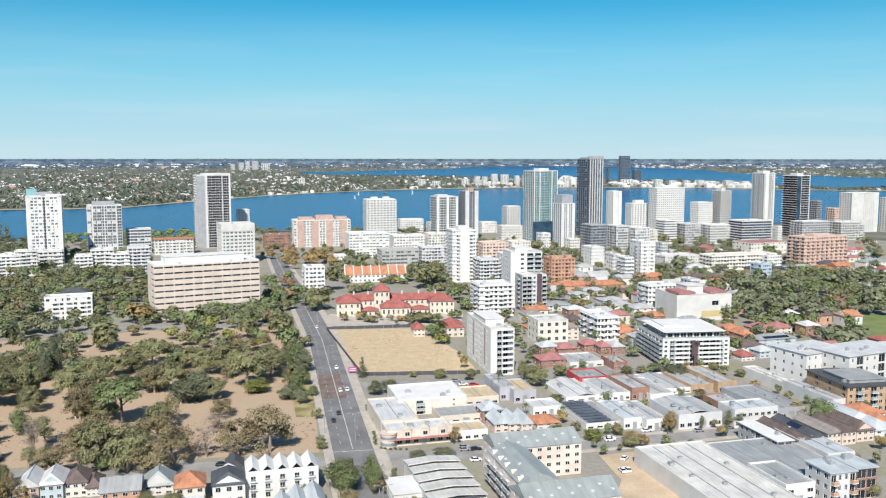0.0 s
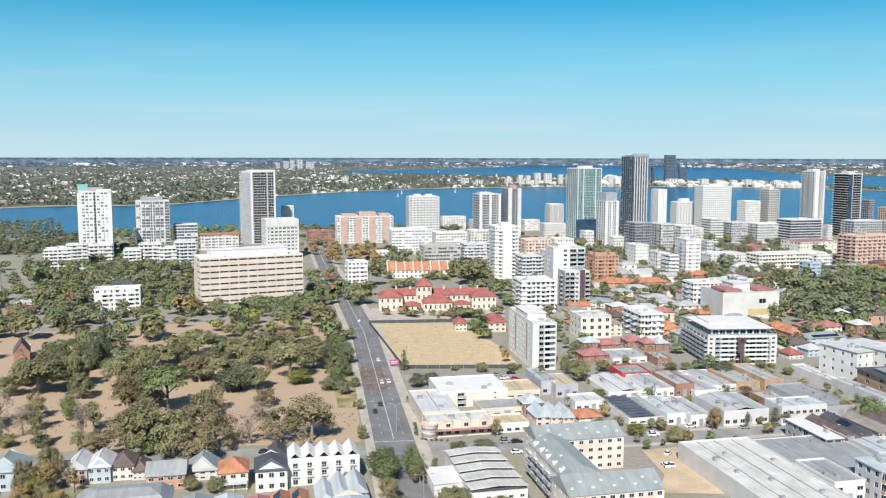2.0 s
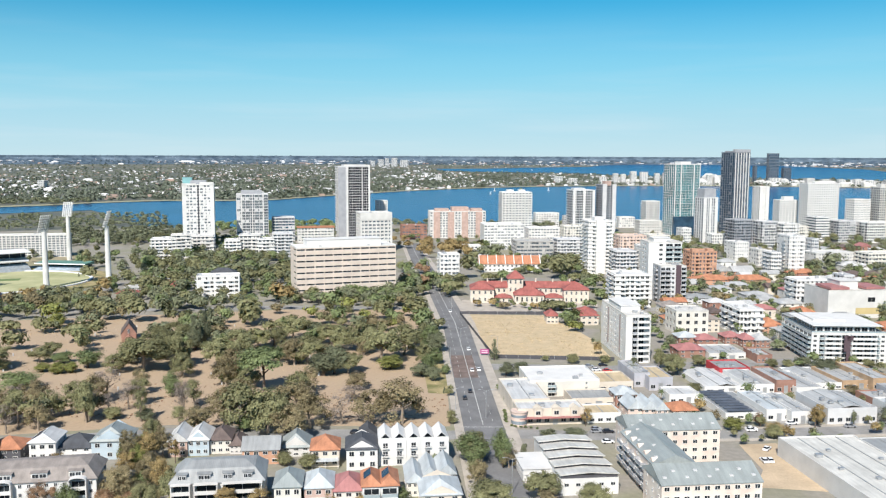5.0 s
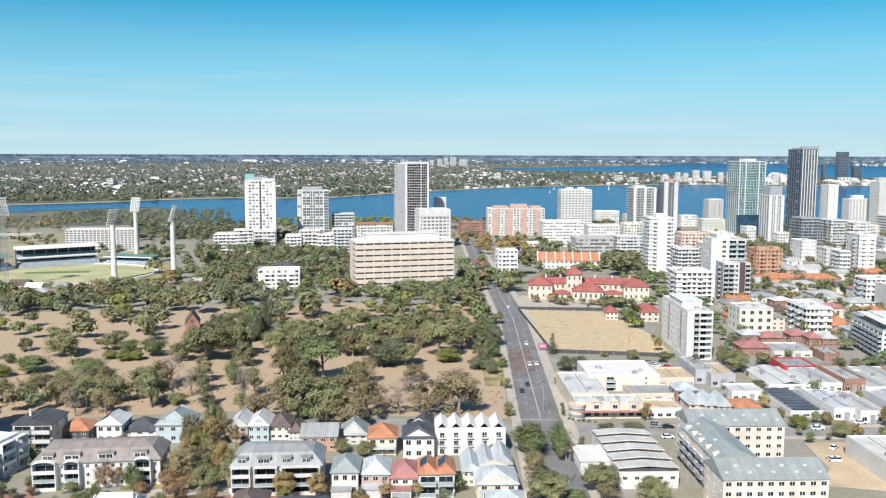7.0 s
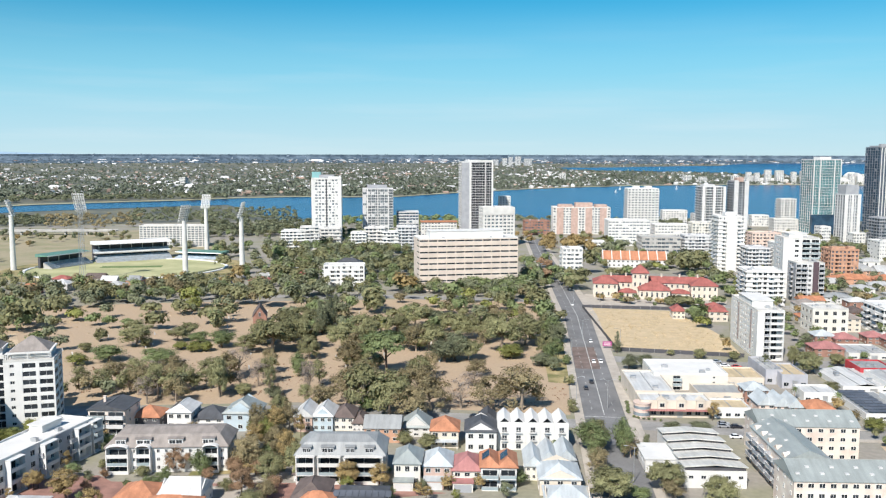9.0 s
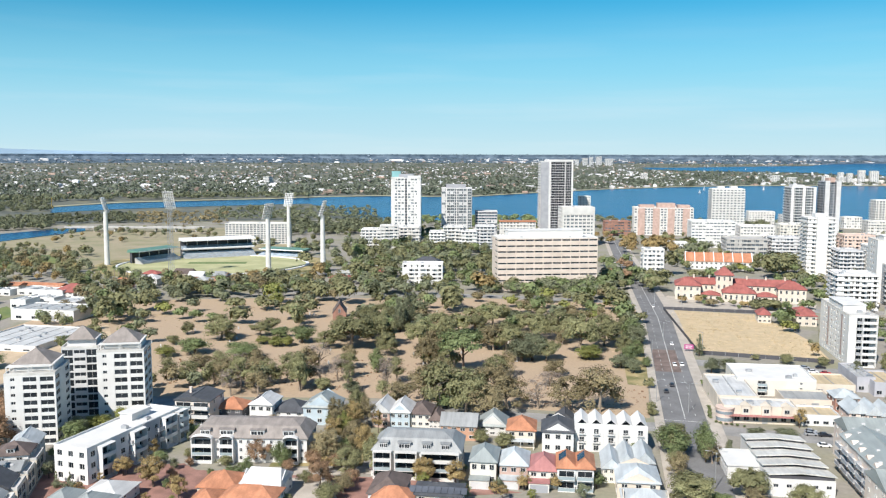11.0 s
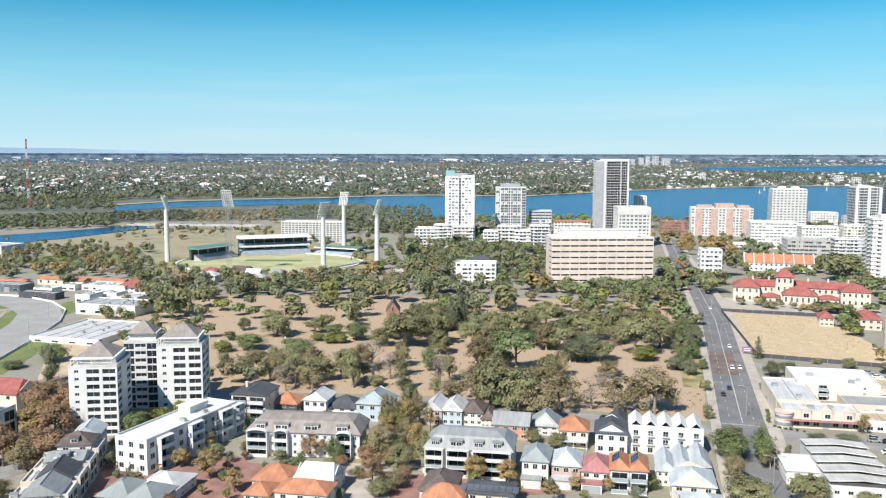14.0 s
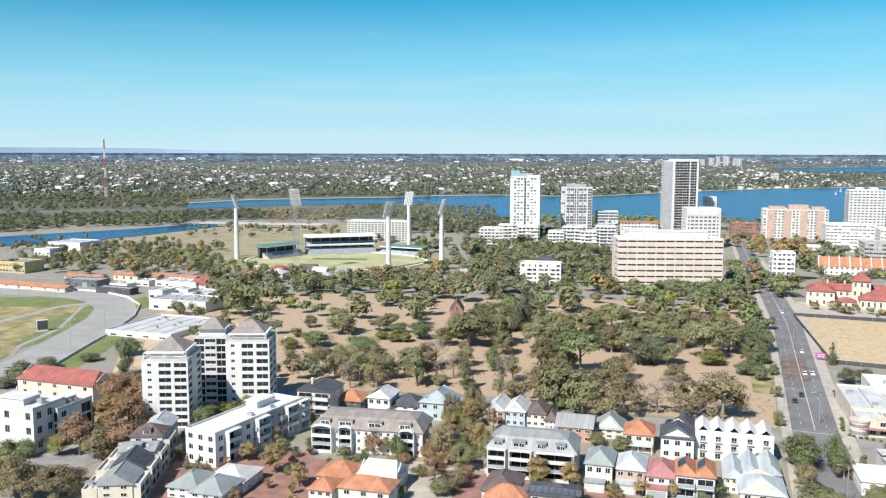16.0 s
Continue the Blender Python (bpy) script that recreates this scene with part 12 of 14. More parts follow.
grow("dark", 41, 1044, 10, 4.8)
grow("dark", -74, 788, 8, 3.6)
grow("gum", -86, 1094, 10, 4.2)
grow("dark", -1, 781, 8, 4.8)
grow("dark", -3, 775, 9, 5.2)
grow("green", -86, 737, 9, 4.9)
grow("dark", -18, 813, 9, 4.0)
grow("dark", -35, 787, 7, 3.2)
grow("dark", -86, 790, 7, 3.6)
grow("gum", -62, 798, 6, 3.2)
grow("dark", -47, 726, 8, 4.5)
grow("green", -30, 812, 9, 5.2)
grow("gum", -56, 787, 7, 4.5)
grow("gum", -83, 731, 7, 4.2)
grow("green", -34, 754, 9, 5.1)
grow("green", -42, 769, 6, 2.9)
grow("dark", -66, 783, 10, 5.9)
grow("green", -84, 792, 7, 3.5)
grow("gum", -3, 793, 10, 4.4)
grow("green", -9, 774, 8, 4.1)
grow("dark", -40, 771, 7, 3.3)
grow("dark", -81, 784, 7, 3.5)
grow("green", -93, 761, 10, 4.4)
grow("gum", -76, 793, 7, 4.4)
grow("gum", -48, 779, 7, 3.9)
grow("gum", -31, 790, 9, 4.9)
grow("gum", -75, 807, 10, 5.1)
grow("gum", -32, 802, 8, 4.5)
grow("gum", -15, 724, 7, 2.9)
grow("gold", 215, 626, 8, 4.2)
grow("gum", 42, 547, 4, 1.8)
grow("gold", 78, 638, 6, 3.0)
grow("gold", 136, 615, 6, 2.4)
grow("dark", 136, 580, 4, 2.5)
grow("gold", 79, 660, 5, 2.7)
grow("gum", 66, 543, 6, 3.2)
grow("gum", 135, 531, 6, 3.2)
grow("gold", 138, 550, 4, 1.9)
grow("green", 42, 720, 5, 2.3)
grow("gum", 187, 640, 5, 2.9)
grow("gum", 135, 560, 5, 2.2)
grow("gold", 68, 597, 8, 3.9)
grow("green", 189, 637, 6, 2.7)
grow("gold", 160, 681, 5, 2.4)
grow("green", 213, 684, 6, 2.7)
grow("dark", 122, 567, 5, 2.7)
grow("dark", 33, 561, 7, 3.8)
grow("gum", 27, 523, 8, 3.4)
grow("dark", 238, 702, 6, 3.1)
grow("green", 201, 585, 4, 2.1)
grow("dark", 156, 675, 7, 4.0)
grow("gold", 82, 629, 4, 2.1)
grow("dark", 165, 728, 8, 4.6)
grow("dark", 39, 682, 8, 4.3)
grow("green", 133, 650, 5, 2.4)
grow("gum", 154, 686, 7, 4.5)
grow("gum", 170, 554, 5, 2.9)
grow("gold", 74, 686, 4, 2.6)
grow("gold", 234, 686, 5, 2.6)
grow("dark", 127, 659, 6, 2.5)
grow("green", 110, 530, 4, 2.5)
grow("gold", 121, 687, 6, 2.8)
grow("dark", 121, 687, 4, 2.5)
grow("green", 106, 643, 6, 3.1)
grow("gold", 54, 552, 6, 3.3)
grow("green", 126, 521, 7, 2.9)
grow("dark", 192, 570, 6, 3.4)
grow("dark", 42, 657, 8, 4.4)
grow("green", 85, 533, 7, 3.3)
grow("dark", 36, 541, 4, 2.6)
grow("gold", 59, 594, 8, 3.4)
grow("gold", 168, 526, 5, 2.9)
grow("dark", 131, 667, 6, 3.2)
grow("gum", 226, 673, 4, 2.0)
grow("green", 96, 535, 7, 3.6)
grow("gum", 167, 710, 6, 3.7)
grow("gold", 173, 697, 4, 1.8)
grow("dark", 186, 665, 4, 2.5)
grow("gold", 93, 683, 7, 4.2)
grow("gum", 42, 571, 5, 3.2)
grow("gold", 148, 573, 6, 3.6)
grow("gold", 32, 510, 4, 2.3)
grow("gold", 212, 658, 6, 2.7)
grow("green", 78, 684, 5, 2.4)
grow("gold", 107, 543, 7, 3.5)
grow("dark", 56, 673, 6, 3.4)
grow("green", 32, 566, 4, 1.9)
grow("gold", 152, 676, 5, 2.8)
grow("green", 170, 535, 7, 3.9)
grow("green", 125, 1050, 8, 4.9)
grow("green", 169, 910, 9, 4.7)
grow("dark", 202, 1039, 6, 3.6)
grow("dark", 118, 929, 8, 3.6)
grow("green", 149, 898, 8, 3.8)
grow("gum", 417, 974, 9, 4.6)
grow("gum", 246, 1104, 9, 4.9)
grow("gum", 456, 1024, 8, 3.9)
grow("gum", 187, 934, 6, 3.6)
grow("green", 217, 888, 9, 5.3)
grow("gum", 332, 916, 6, 3.5)
grow("dark", 424, 923, 9, 4.8)
grow("gum", 315, 932, 9, 5.2)
grow("green", 472, 1044, 6, 3.8)
grow("green", 186, 1105, 8, 4.3)
grow("gum", 139, 954, 9, 4.0)
grow("dark", 218, 1054, 8, 3.7)
grow("gum", 169, 1098, 9, 3.9)
grow("gum", 118, 971, 6, 3.7)
grow("gum", 287, 1058, 8, 4.9)
grow("dark", 274, 991, 7, 4.1)
grow("green", 318, 887, 7, 4.4)
grow("green", 477, 948, 9, 4.5)
grow("gum", 488, 962, 6, 3.9)
grow("gum", 337, 903, 9, 4.2)
grow("dark", 314, 1031, 8, 4.8)
grow("dark", 414, 996, 8, 4.4)
grow("green", 255, 900, 7, 3.6)
grow("dark", 412, 898, 8, 3.7)
grow("gum", 132, 879, 10, 5.6)
grow("gum", 146, 1055, 9, 5.2)
grow("dark", 451, 1094, 7, 3.2)
grow("green", 221, 942, 9, 4.8)
grow("green", 177, 1105, 8, 4.1)
grow("green", 510, 1081, 7, 3.6)
grow("dark", 246, 1024, 8, 3.5)
grow("dark", 243, 929, 9, 4.7)
grow("gum", 116, 941, 9, 5.0)
grow("dark", 396, 893, 8, 4.0)
grow("dark", 170, 1049, 9, 3.7)
grow("green", 179, 896, 8, 4.0)
grow("green", 360, 1017, 6, 2.6)
grow("gum", 533, 1057, 7, 3.2)
grow("gum", 408, 910, 9, 5.5)
grow("dark", 209, 911, 7, 3.0)
grow("gum", 466, 1008, 6, 2.8)
grow("green", 168, 899, 9, 5.0)
grow("green", 511, 1087, 6, 2.7)
grow("gum", 426, 1021, 9, 4.3)
grow("green", 378, 896, 7, 4.5)
grow("gum", 124, 858, 7, 3.6)
grow("green", 245, 980, 8, 3.9)
grow("green", 266, 943, 7, 3.1)
grow("gum", 179, 1056, 10, 5.3)
grow("green", 387, 913, 6, 3.4)
grow("gum", 411, 949, 9, 5.2)
grow("dark", 180, 859, 10, 4.2)
grow("green", 263, 977, 8, 3.7)
grow("gum", 246, 950, 7, 3.2)
grow("gum", 192, 934, 9, 4.8)
grow("dark", 203, 857, 8, 4.3)
grow("green", 141, 928, 9, 5.4)
grow("green", 302, 905, 7, 4.2)
grow("green", 526, 1081, 8, 3.8)
grow("gum", 389, 940, 8, 4.8)
grow("dark", 112, 949, 8, 4.1)
grow("gum", 310, 1042, 7, 3.4)
grow("dark", 444, 1001, 7, 3.0)
grow("green", 488, 979, 8, 3.4)
grow("green", 276, 969, 6, 3.1)
grow("dark", 287, 673, 8, 4.5)
grow("green", 233, 601, 8, 4.3)
grow("green", 348, 826, 8, 4.7)
grow("gum", 224, 478, 8, 3.8)
grow("green", 246, 502, 8, 4.4)
grow("dark", 263, 650, 6, 3.4)
grow("dark", 218, 610, 7, 3.9)
grow("dark", 225, 506, 9, 5.1)
grow("green", 298, 728, 7, 3.5)
grow("dark", 232, 540, 6, 3.1)
grow("gum", 243, 645, 6, 2.7)
grow("green", 217, 482, 6, 2.9)
grow("dark", 178, 491, 6, 3.1)
grow("gum", 229, 546, 6, 3.8)
grow("dark", 298, 785, 5, 2.9)
grow("green", 263, 566, 8, 4.5)
grow("dark", 341, 755, 9, 5.0)
grow("gum", 178, 487, 8, 3.7)
grow("dark", 192, 513, 9, 5.2)
grow("green", 194, 468, 6, 2.5)
grow("gum", 237, 542, 6, 3.2)
grow("dark", 268, 693, 7, 3.5)
grow("gum", 328, 656, 8, 3.4)
grow("green", 243, 602, 7, 3.8)
grow("green", 400, 811, 6, 4.0)
grow("green", 240, 606, 7, 3.8)
grow("gum", 190, 562, 7, 4.1)
grow("gum", 183, 454, 8, 4.8)
grow("green", 324, 640, 8, 3.8)
grow("gum", 353, 743, 7, 3.0)
grow("green", 208, 568, 8, 3.4)
grow("dark", 270, 597, 6, 2.9)
grow("dark", 207, 504, 6, 3.8)
grow("gum", 307, 782, 8, 4.4)
grow("gum", 324, 728, 6, 3.1)
grow("dark", 332, 743, 7, 4.0)
grow("dark", 331, 821, 8, 4.2)
grow("green", 242, 495, 7, 4.1)
grow("green", 258, 620, 6, 3.4)
grow("green", 155, 456, 6, 3.5)
grow("dark", 424, 827, 6, 3.4)
grow("gum", 282, 594, 7, 4.0)
grow("green", 238, 519, 6, 3.3)
grow("gum", 346, 754, 8, 5.2)
grow("gum", -21, 550, 7, 3.1)
grow("gum", -16, 559, 4, 2.3)
grow("green", -30, 550, 4, 2.0)
grow("gum", -23, 558, 6, 2.6)
grow("green", -4, 559, 7, 3.9)
grow("green", -4, 561, 6, 2.8)
grow("gum", -15, 555, 6, 3.4)
grow("green", -2, 560, 6, 2.9)
grow("green", 4, 549, 5, 2.1)
grow("gum", -13, 556, 7, 3.3)
grow("gum", 5, 558, 4, 1.8)
grow("green", -44, 572, 5, 2.0)
grow("gum", -17, 572, 3, 1.9)
grow("gum", -51, 562, 4, 2.0)
grow("gum", -35, 564, 5, 2.8)
grow("green", -66, 567, 5, 2.7)
grow("gum", -42, 566, 4, 1.9)
grow("green", -54, 576, 5, 2.8)
grow("gum", -50, 558, 3, 1.8)
grow("green", -52, 560, 4, 2.1)
grow("green", -346, 1014, 7, 3.3)
grow("gum", -337, 747, 9, 4.0)
grow("dark", -455, 756, 8, 4.7)
grow("gum", -366, 1021, 10, 4.7)
grow("green", -239, 591, 9, 4.4)
grow("gum", -250, 648, 10, 5.6)
grow("green", -237, 605, 8, 4.2)
grow("gum", -344, 854, 11, 6.0)
grow("green", -391, 900, 7, 4.4)
grow("gum", -438, 830, 10, 4.3)
grow("dark", -336, 721, 10, 5.4)
grow("gum", -384, 766, 10, 4.7)
grow("dark", -530, 851, 8, 4.0)
grow("gum", -321, 767, 11, 4.9)
grow("green", -273, 718, 9, 4.1)
grow("gum", -326, 662, 10, 5.9)
grow("green", -352, 919, 10, 4.6)
grow("dark", -368, 883, 10, 5.5)
grow("gum", -298, 766, 7, 3.6)
grow("green", -378, 1017, 10, 6.0)
grow("dark", -340, 562, 8, 3.4)
grow("dark", -395, 735, 8, 3.9)
grow("dark", -250, 604, 8, 3.4)
grow("green", -532, 872, 9, 4.7)
grow("green", -338, 627, 11, 6.5)
grow("dark", -455, 725, 10, 4.8)
grow("dark", -332, 889, 8, 4.2)
grow("green", -421, 908, 7, 3.3)
grow("gum", -353, 904, 8, 3.7)
grow("dark", -280, 575, 11, 6.2)
grow("dark", -398, 956, 7, 4.1)
grow("gum", -216, 618, 8, 4.6)
grow("green", -405, 1001, 8, 5.1)
grow("dark", -444, 922, 9, 5.7)
grow("dark", -331, 761, 10, 5.8)
grow("dark", -386, 846, 10, 5.5)
grow("gum", -365, 1028, 8, 4.1)
grow("green", -432, 850, 7, 3.3)
grow("dark", -244, 639, 7, 4.4)
grow("dark", -271, 694, 8, 4.1)
grow("green", -290, 631, 9, 5.1)
grow("dark", -424, 728, 8, 3.9)
grow("dark", -293, 701, 9, 5.5)
grow("gum", -277, 807, 9, 5.4)
grow("green", -479, 947, 8, 4.7)
grow("dark", -318, 811, 10, 6.2)
grow("gum", -287, 649, 10, 6.0)
grow("dark", -332, 869, 10, 4.8)
grow("gum", -486, 886, 9, 4.3)
grow("green", -336, 576, 10, 6.1)
grow("gum", -347, 786, 9, 4.1)
grow("gum", -319, 908, 9, 5.7)
grow("gum", -261, 648, 10, 5.6)
grow("dark", -238, 621, 9, 4.3)
grow("green", -326, 714, 9, 5.4)
grow("dark", -277, 778, 11, 5.3)
grow("green", -346, 729, 10, 4.9)
grow("green", -440, 903, 10, 4.3)
grow("dark", -312, 679, 11, 4.7)
grow("gum", -433, 832, 10, 4.9)
grow("dark", -347, 520, 8, 4.3)
grow("gum", -340, 511, 10, 4.3)
grow("dark", -447, 449, 8, 4.3)
grow("gum", -358, 535, 10, 4.5)
grow("dark", -353, 557, 8, 4.7)
grow("gum", -355, 525, 6, 3.4)
grow("gum", -516, 494, 8, 4.4)
grow("dark", -448, 461, 8, 3.9)
grow("gum", -362, 480, 7, 3.2)
grow("gum", -529, 502, 7, 3.6)
grow("gum", -358, 496, 8, 3.8)
grow("gum", -371, 510, 7, 3.3)
grow("dark", -308, 493, 8, 4.1)
grow("dark", -322, 506, 7, 3.9)
grow("green", -320, 504, 9, 5.3)
grow("dark", -491, 470, 10, 4.8)
grow("gum", -405, 500, 6, 3.8)
grow("green", -340, 486, 8, 3.7)
grow("gum", -479, 465, 9, 4.2)
grow("green", -359, 472, 10, 5.6)
grow("dark", -369, 450, 10, 4.4)
grow("gum", -477, 461, 7, 2.9)
grow("gum", -524, 500, 7, 4.2)
grow("gum", -416, 440, 7, 4.3)
grow("gum", -388, 480, 6, 3.5)
grow("green", -346, 473, 9, 5.0)
grow("gum", -420, 465, 8, 3.2)
grow("green", -353, 506, 7, 4.1)
grow("green", -323, 523, 8, 3.6)
grow("gum", -365, 530, 7, 3.4)
grow("gum", -346, 531, 8, 4.5)
grow("gum", -370, 510, 10, 6.0)
grow("green", -354, 462, 9, 5.2)
grow("gum", -377, 468, 10, 4.3)
grow("gum", -500, 490, 6, 3.5)
grow("gum", -373, 472, 9, 3.7)
grow("gum", -474, 457, 9, 4.9)
grow("green", -359, 465, 8, 4.0)
grow("gum", -475, 478, 7, 2.8)
grow("green", -382, 506, 9, 3.7)
grow("gum", -373, 514, 10, 4.6)
grow("green", -348, 491, 8, 5.1)
grow("gum", -458, 468, 7, 3.8)
grow("gum", -458, 488, 7, 3.8)
grow("dark", -328, 517, 10, 5.0)
grow("gum", -450, 467, 6, 3.2)
grow("green", -485, 474, 6, 3.7)
grow("green", -374, 498, 10, 5.3)
grow("gum", -424, 457, 6, 3.6)
grow("dark", -396, 483, 9, 4.5)
grow("gum", -376, 470, 6, 2.9)
grow("green", -455, 438, 8, 3.6)
grow("dark", -315, 485, 10, 4.9)
grow("dark", -396, 483, 8, 4.5)
grow("gum", -418, 488, 9, 5.0)
grow("green", -310, 503, 10, 4.5)
grow("gum", -339, 503, 8, 4.4)
grow("dark", -358, 548, 9, 5.2)
grow("gum", -476, 481, 9, 5.4)
grow("gum", -479, 473, 9, 4.1)
grow("dark", -360, 518, 8, 5.0)
grow("green", -350, 524, 9, 4.9)
grow("gum", -368, 479, 9, 5.1)
grow("gum", -373, 474, 8, 3.6)
grow("gum", -418, 464, 9, 4.0)
grow("green", -492, 490, 8, 4.4)
grow("dark", -369, 477, 7, 3.0)
grow("green", -353, 506, 8, 3.7)
grow("gum", -393, 489, 9, 4.3)
grow("gum", -339, 554, 8, 4.0)
grow("gum", -809, 561, 6, 3.1)
grow("dark", -778, 532, 8, 4.3)
grow("gum", -742, 510, 9, 4.1)
grow("gum", -722, 629, 7, 3.9)
grow("dark", -739, 496, 6, 2.8)
grow("dark", -752, 570, 8, 4.6)
grow("gum", -752, 534, 9, 5.5)
grow("gum", -689, 628, 6, 3.4)
grow("gum", -752, 585, 6, 3.9)
grow("gum", -761, 540, 8, 3.7)
grow("dark", -736, 572, 6, 3.1)
grow("gum", -681, 560, 8, 4.9)
grow("gum", -742, 520, 8, 4.5)
grow("dark", -825, 586, 7, 3.7)
grow("dark", -824, 561, 7, 3.5)
grow("dark", -803, 601, 9, 3.9)
grow("dark", -854, 571, 7, 3.5)
grow("gum", -790, 541, 7, 3.6)
grow("gum", -727, 577, 9, 5.0)
grow("dark", -730, 570, 8, 4.2)
grow("gum", -809, 574, 6, 3.3)
grow("gum", -741, 542, 8, 4.2)
grow("gum", -681, 555, 7, 3.9)
grow("gum", -754, 607, 7, 3.7)
grow("gum", -699, 538, 6, 3.6)
grow("gum", -702, 632, 7, 3.4)
grow("dark", -679, 619, 6, 3.4)
grow("dark", -678, 568, 8, 3.7)
grow("gum", -741, 627, 6, 2.9)
grow("gum", -694, 611, 6, 2.9)
grow("gum", -731, 504, 7, 4.0)
grow("gum", -682, 608, 6, 3.2)
grow("gum", -713, 631, 8, 4.6)
grow("gum", -838, 568, 6, 2.9)
grow("gum", -739, 557, 6, 2.8)
grow("gum", -764, 534, 9, 4.2)
grow("gum", -846, 569, 8, 4.1)
grow("dark", -709, 620, 7, 4.2)
grow("green", -257, 529, 12, 6.0)
grow("green", -260, 510, 8, 4.7)
grow("gum", -218, 494, 8, 4.6)
grow("dark", -251, 507, 11, 5.5)
grow("gum", -238, 470, 11, 4.5)
grow("green", -233, 482, 8, 3.8)
grow("gum", -200, 452, 9, 4.0)
grow("green", -272, 523, 10, 4.4)
grow("dark", -246, 522, 11, 5.9)
grow("dark", -206, 468, 7, 4.3)
grow("gum", -219, 496, 9, 4.5)
grow("gum", -230, 473, 9, 5.8)
grow("dark", -253, 494, 10, 4.6)
grow("gum", -224, 461, 8, 4.0)
grow("gum", -250, 535, 7, 4.4)
grow("green", -227, 463, 7, 4.0)
grow("brown", -109, 473, 8, 4.7)
grow("gum", -142, 515, 8, 4.6)
grow("gum", -121, 526, 10, 6.1)
grow("gum", -147, 489, 7, 4.7)
grow("brown", -116, 555, 9, 5.5)
grow("brown", -107, 540, 9, 5.5)
grow("green", -106, 495, 9, 5.3)
grow("green", -112, 502, 9, 4.1)
grow("gum", -143, 506, 9, 4.7)
grow("green", -133, 551, 10, 5.6)
grow("gum", -159, 528, 8, 3.8)
grow("brown", -103, 485, 9, 3.9)
grow("dark", -150, 587, 9, 5.4)
grow("dark", -154, 574, 10, 5.7)
grow("green", -204, 582, 11, 4.6)
grow("green", -136, 601, 11, 4.6)
grow("green", -187, 605, 10, 5.9)
grow("green", -156, 588, 11, 7.0)
grow("dark", -192, 603, 10, 4.8)
grow("dark", -186, 597, 10, 5.5)
grow("green", -123, 572, 11, 6.7)
grow("green", -122, 587, 10, 6.5)
grow("dark", -151, 583, 9, 5.1)
grow("green", -126, 600, 11, 6.2)
grow("green", -145, 599, 8, 4.7)
grow("dark", -160, 580, 9, 6.0)
grow("dark", -354, 826, 9, 5.5)
grow("dark", -377, 815, 12, 5.6)
grow("green", -384, 768, 9, 4.1)
grow("green", -333, 761, 11, 6.6)
grow("green", -390, 882, 10, 4.9)
grow("gum", -392, 830, 12, 7.8)
grow("gum", -285, 754, 11, 4.8)
grow("green", -342, 808, 8, 4.4)
grow("green", -312, 800, 8, 5.4)
grow("green", -359, 824, 11, 4.5)
grow("gum", -294, 770, 12, 6.1)
grow("gum", -474, 915, 13, 7.8)
grow("dark", -393, 908, 12, 6.2)
grow("green", -378, 799, 12, 7.6)
grow("green", -382, 889, 12, 5.4)
grow("green", -337, 896, 13, 8.5)
grow("dark", -306, 762, 13, 7.3)
grow("green", -344, 864, 8, 5.4)
grow("green", -374, 894, 13, 8.2)
grow("green", -340, 750, 8, 3.6)
grow("dark", -293, 813, 11, 5.6)
grow("gum", -324, 793, 9, 5.6)
grow("dark", -344, 759, 12, 7.7)
grow("gum", -346, 803, 9, 5.8)
grow("green", -382, 902, 11, 5.2)
grow("gum", -324, 778, 10, 6.5)
grow("dark", -320, 848, 9, 3.9)
grow("green", -310, 870, 9, 4.7)
grow("green", -411, 926, 9, 5.0)
grow("dark", -317, 755, 10, 6.6)
grow("gum", -394, 924, 10, 4.4)
grow("green", -378, 877, 8, 5.0)
grow("green", -286, 774, 11, 7.3)
grow("dark", -355, 756, 10, 5.3)
grow("gum", -352, 787, 8, 4.3)
grow("gum", -408, 919, 12, 5.7)
grow("dark", -311, 876, 11, 6.7)
grow("gum", -413, 810, 9, 3.9)
grow("dark", -379, 890, 11, 5.3)
grow("dark", -354, 747, 9, 5.8)
grow("green", -314, 749, 10, 4.8)
grow("gum", -424, 893, 9, 4.1)
grow("green", -301, 755, 12, 5.3)
grow("gum", -353, 763, 12, 7.5)
grow("green", -314, 770, 13, 5.6)
grow("gum", -395, 774, 12, 7.0)
grow("gum", -337, 702, 12, 6.9)
grow("gum", -306, 600, 8, 5.0)
grow("gum", -305, 690, 10, 6.7)
grow("dark", -196, 557, 12, 7.8)
grow("gum", -238, 683, 8, 4.3)
grow("gum", -276, 661, 10, 5.9)
grow("green", -354, 714, 9, 4.1)
grow("gum", -243, 554, 11, 5.8)
grow("green", -231, 600, 9, 3.8)
grow("gum", -290, 730, 11, 6.5)
grow("gum", -289, 595, 12, 7.6)
grow("green", -296, 610, 9, 4.9)
grow("green", -206, 561, 13, 7.1)
grow("green", -322, 646, 9, 5.4)
grow("gum", -256, 727, 9, 4.3)
grow("gum", -354, 697, 10, 5.5)
grow("green", -282, 610, 8, 5.2)
grow("gum", -200, 560, 11, 5.6)
grow("green", -267, 620, 10, 5.7)
grow("gum", -263, 637, 9, 4.1)
grow("dark", -279, 562, 11, 6.4)
grow("green", -234, 576, 10, 6.0)
grow("dark", -306, 662, 12, 5.3)
grow("dark", -264, 564, 8, 4.3)
grow("gum", -254, 614, 10, 4.5)
grow("green", -282, 579, 12, 5.6)
grow("gum", -327, 701, 9, 4.5)
grow("green", -323, 628, 9, 5.4)
grow("gum", -334, 716, 13, 7.7)
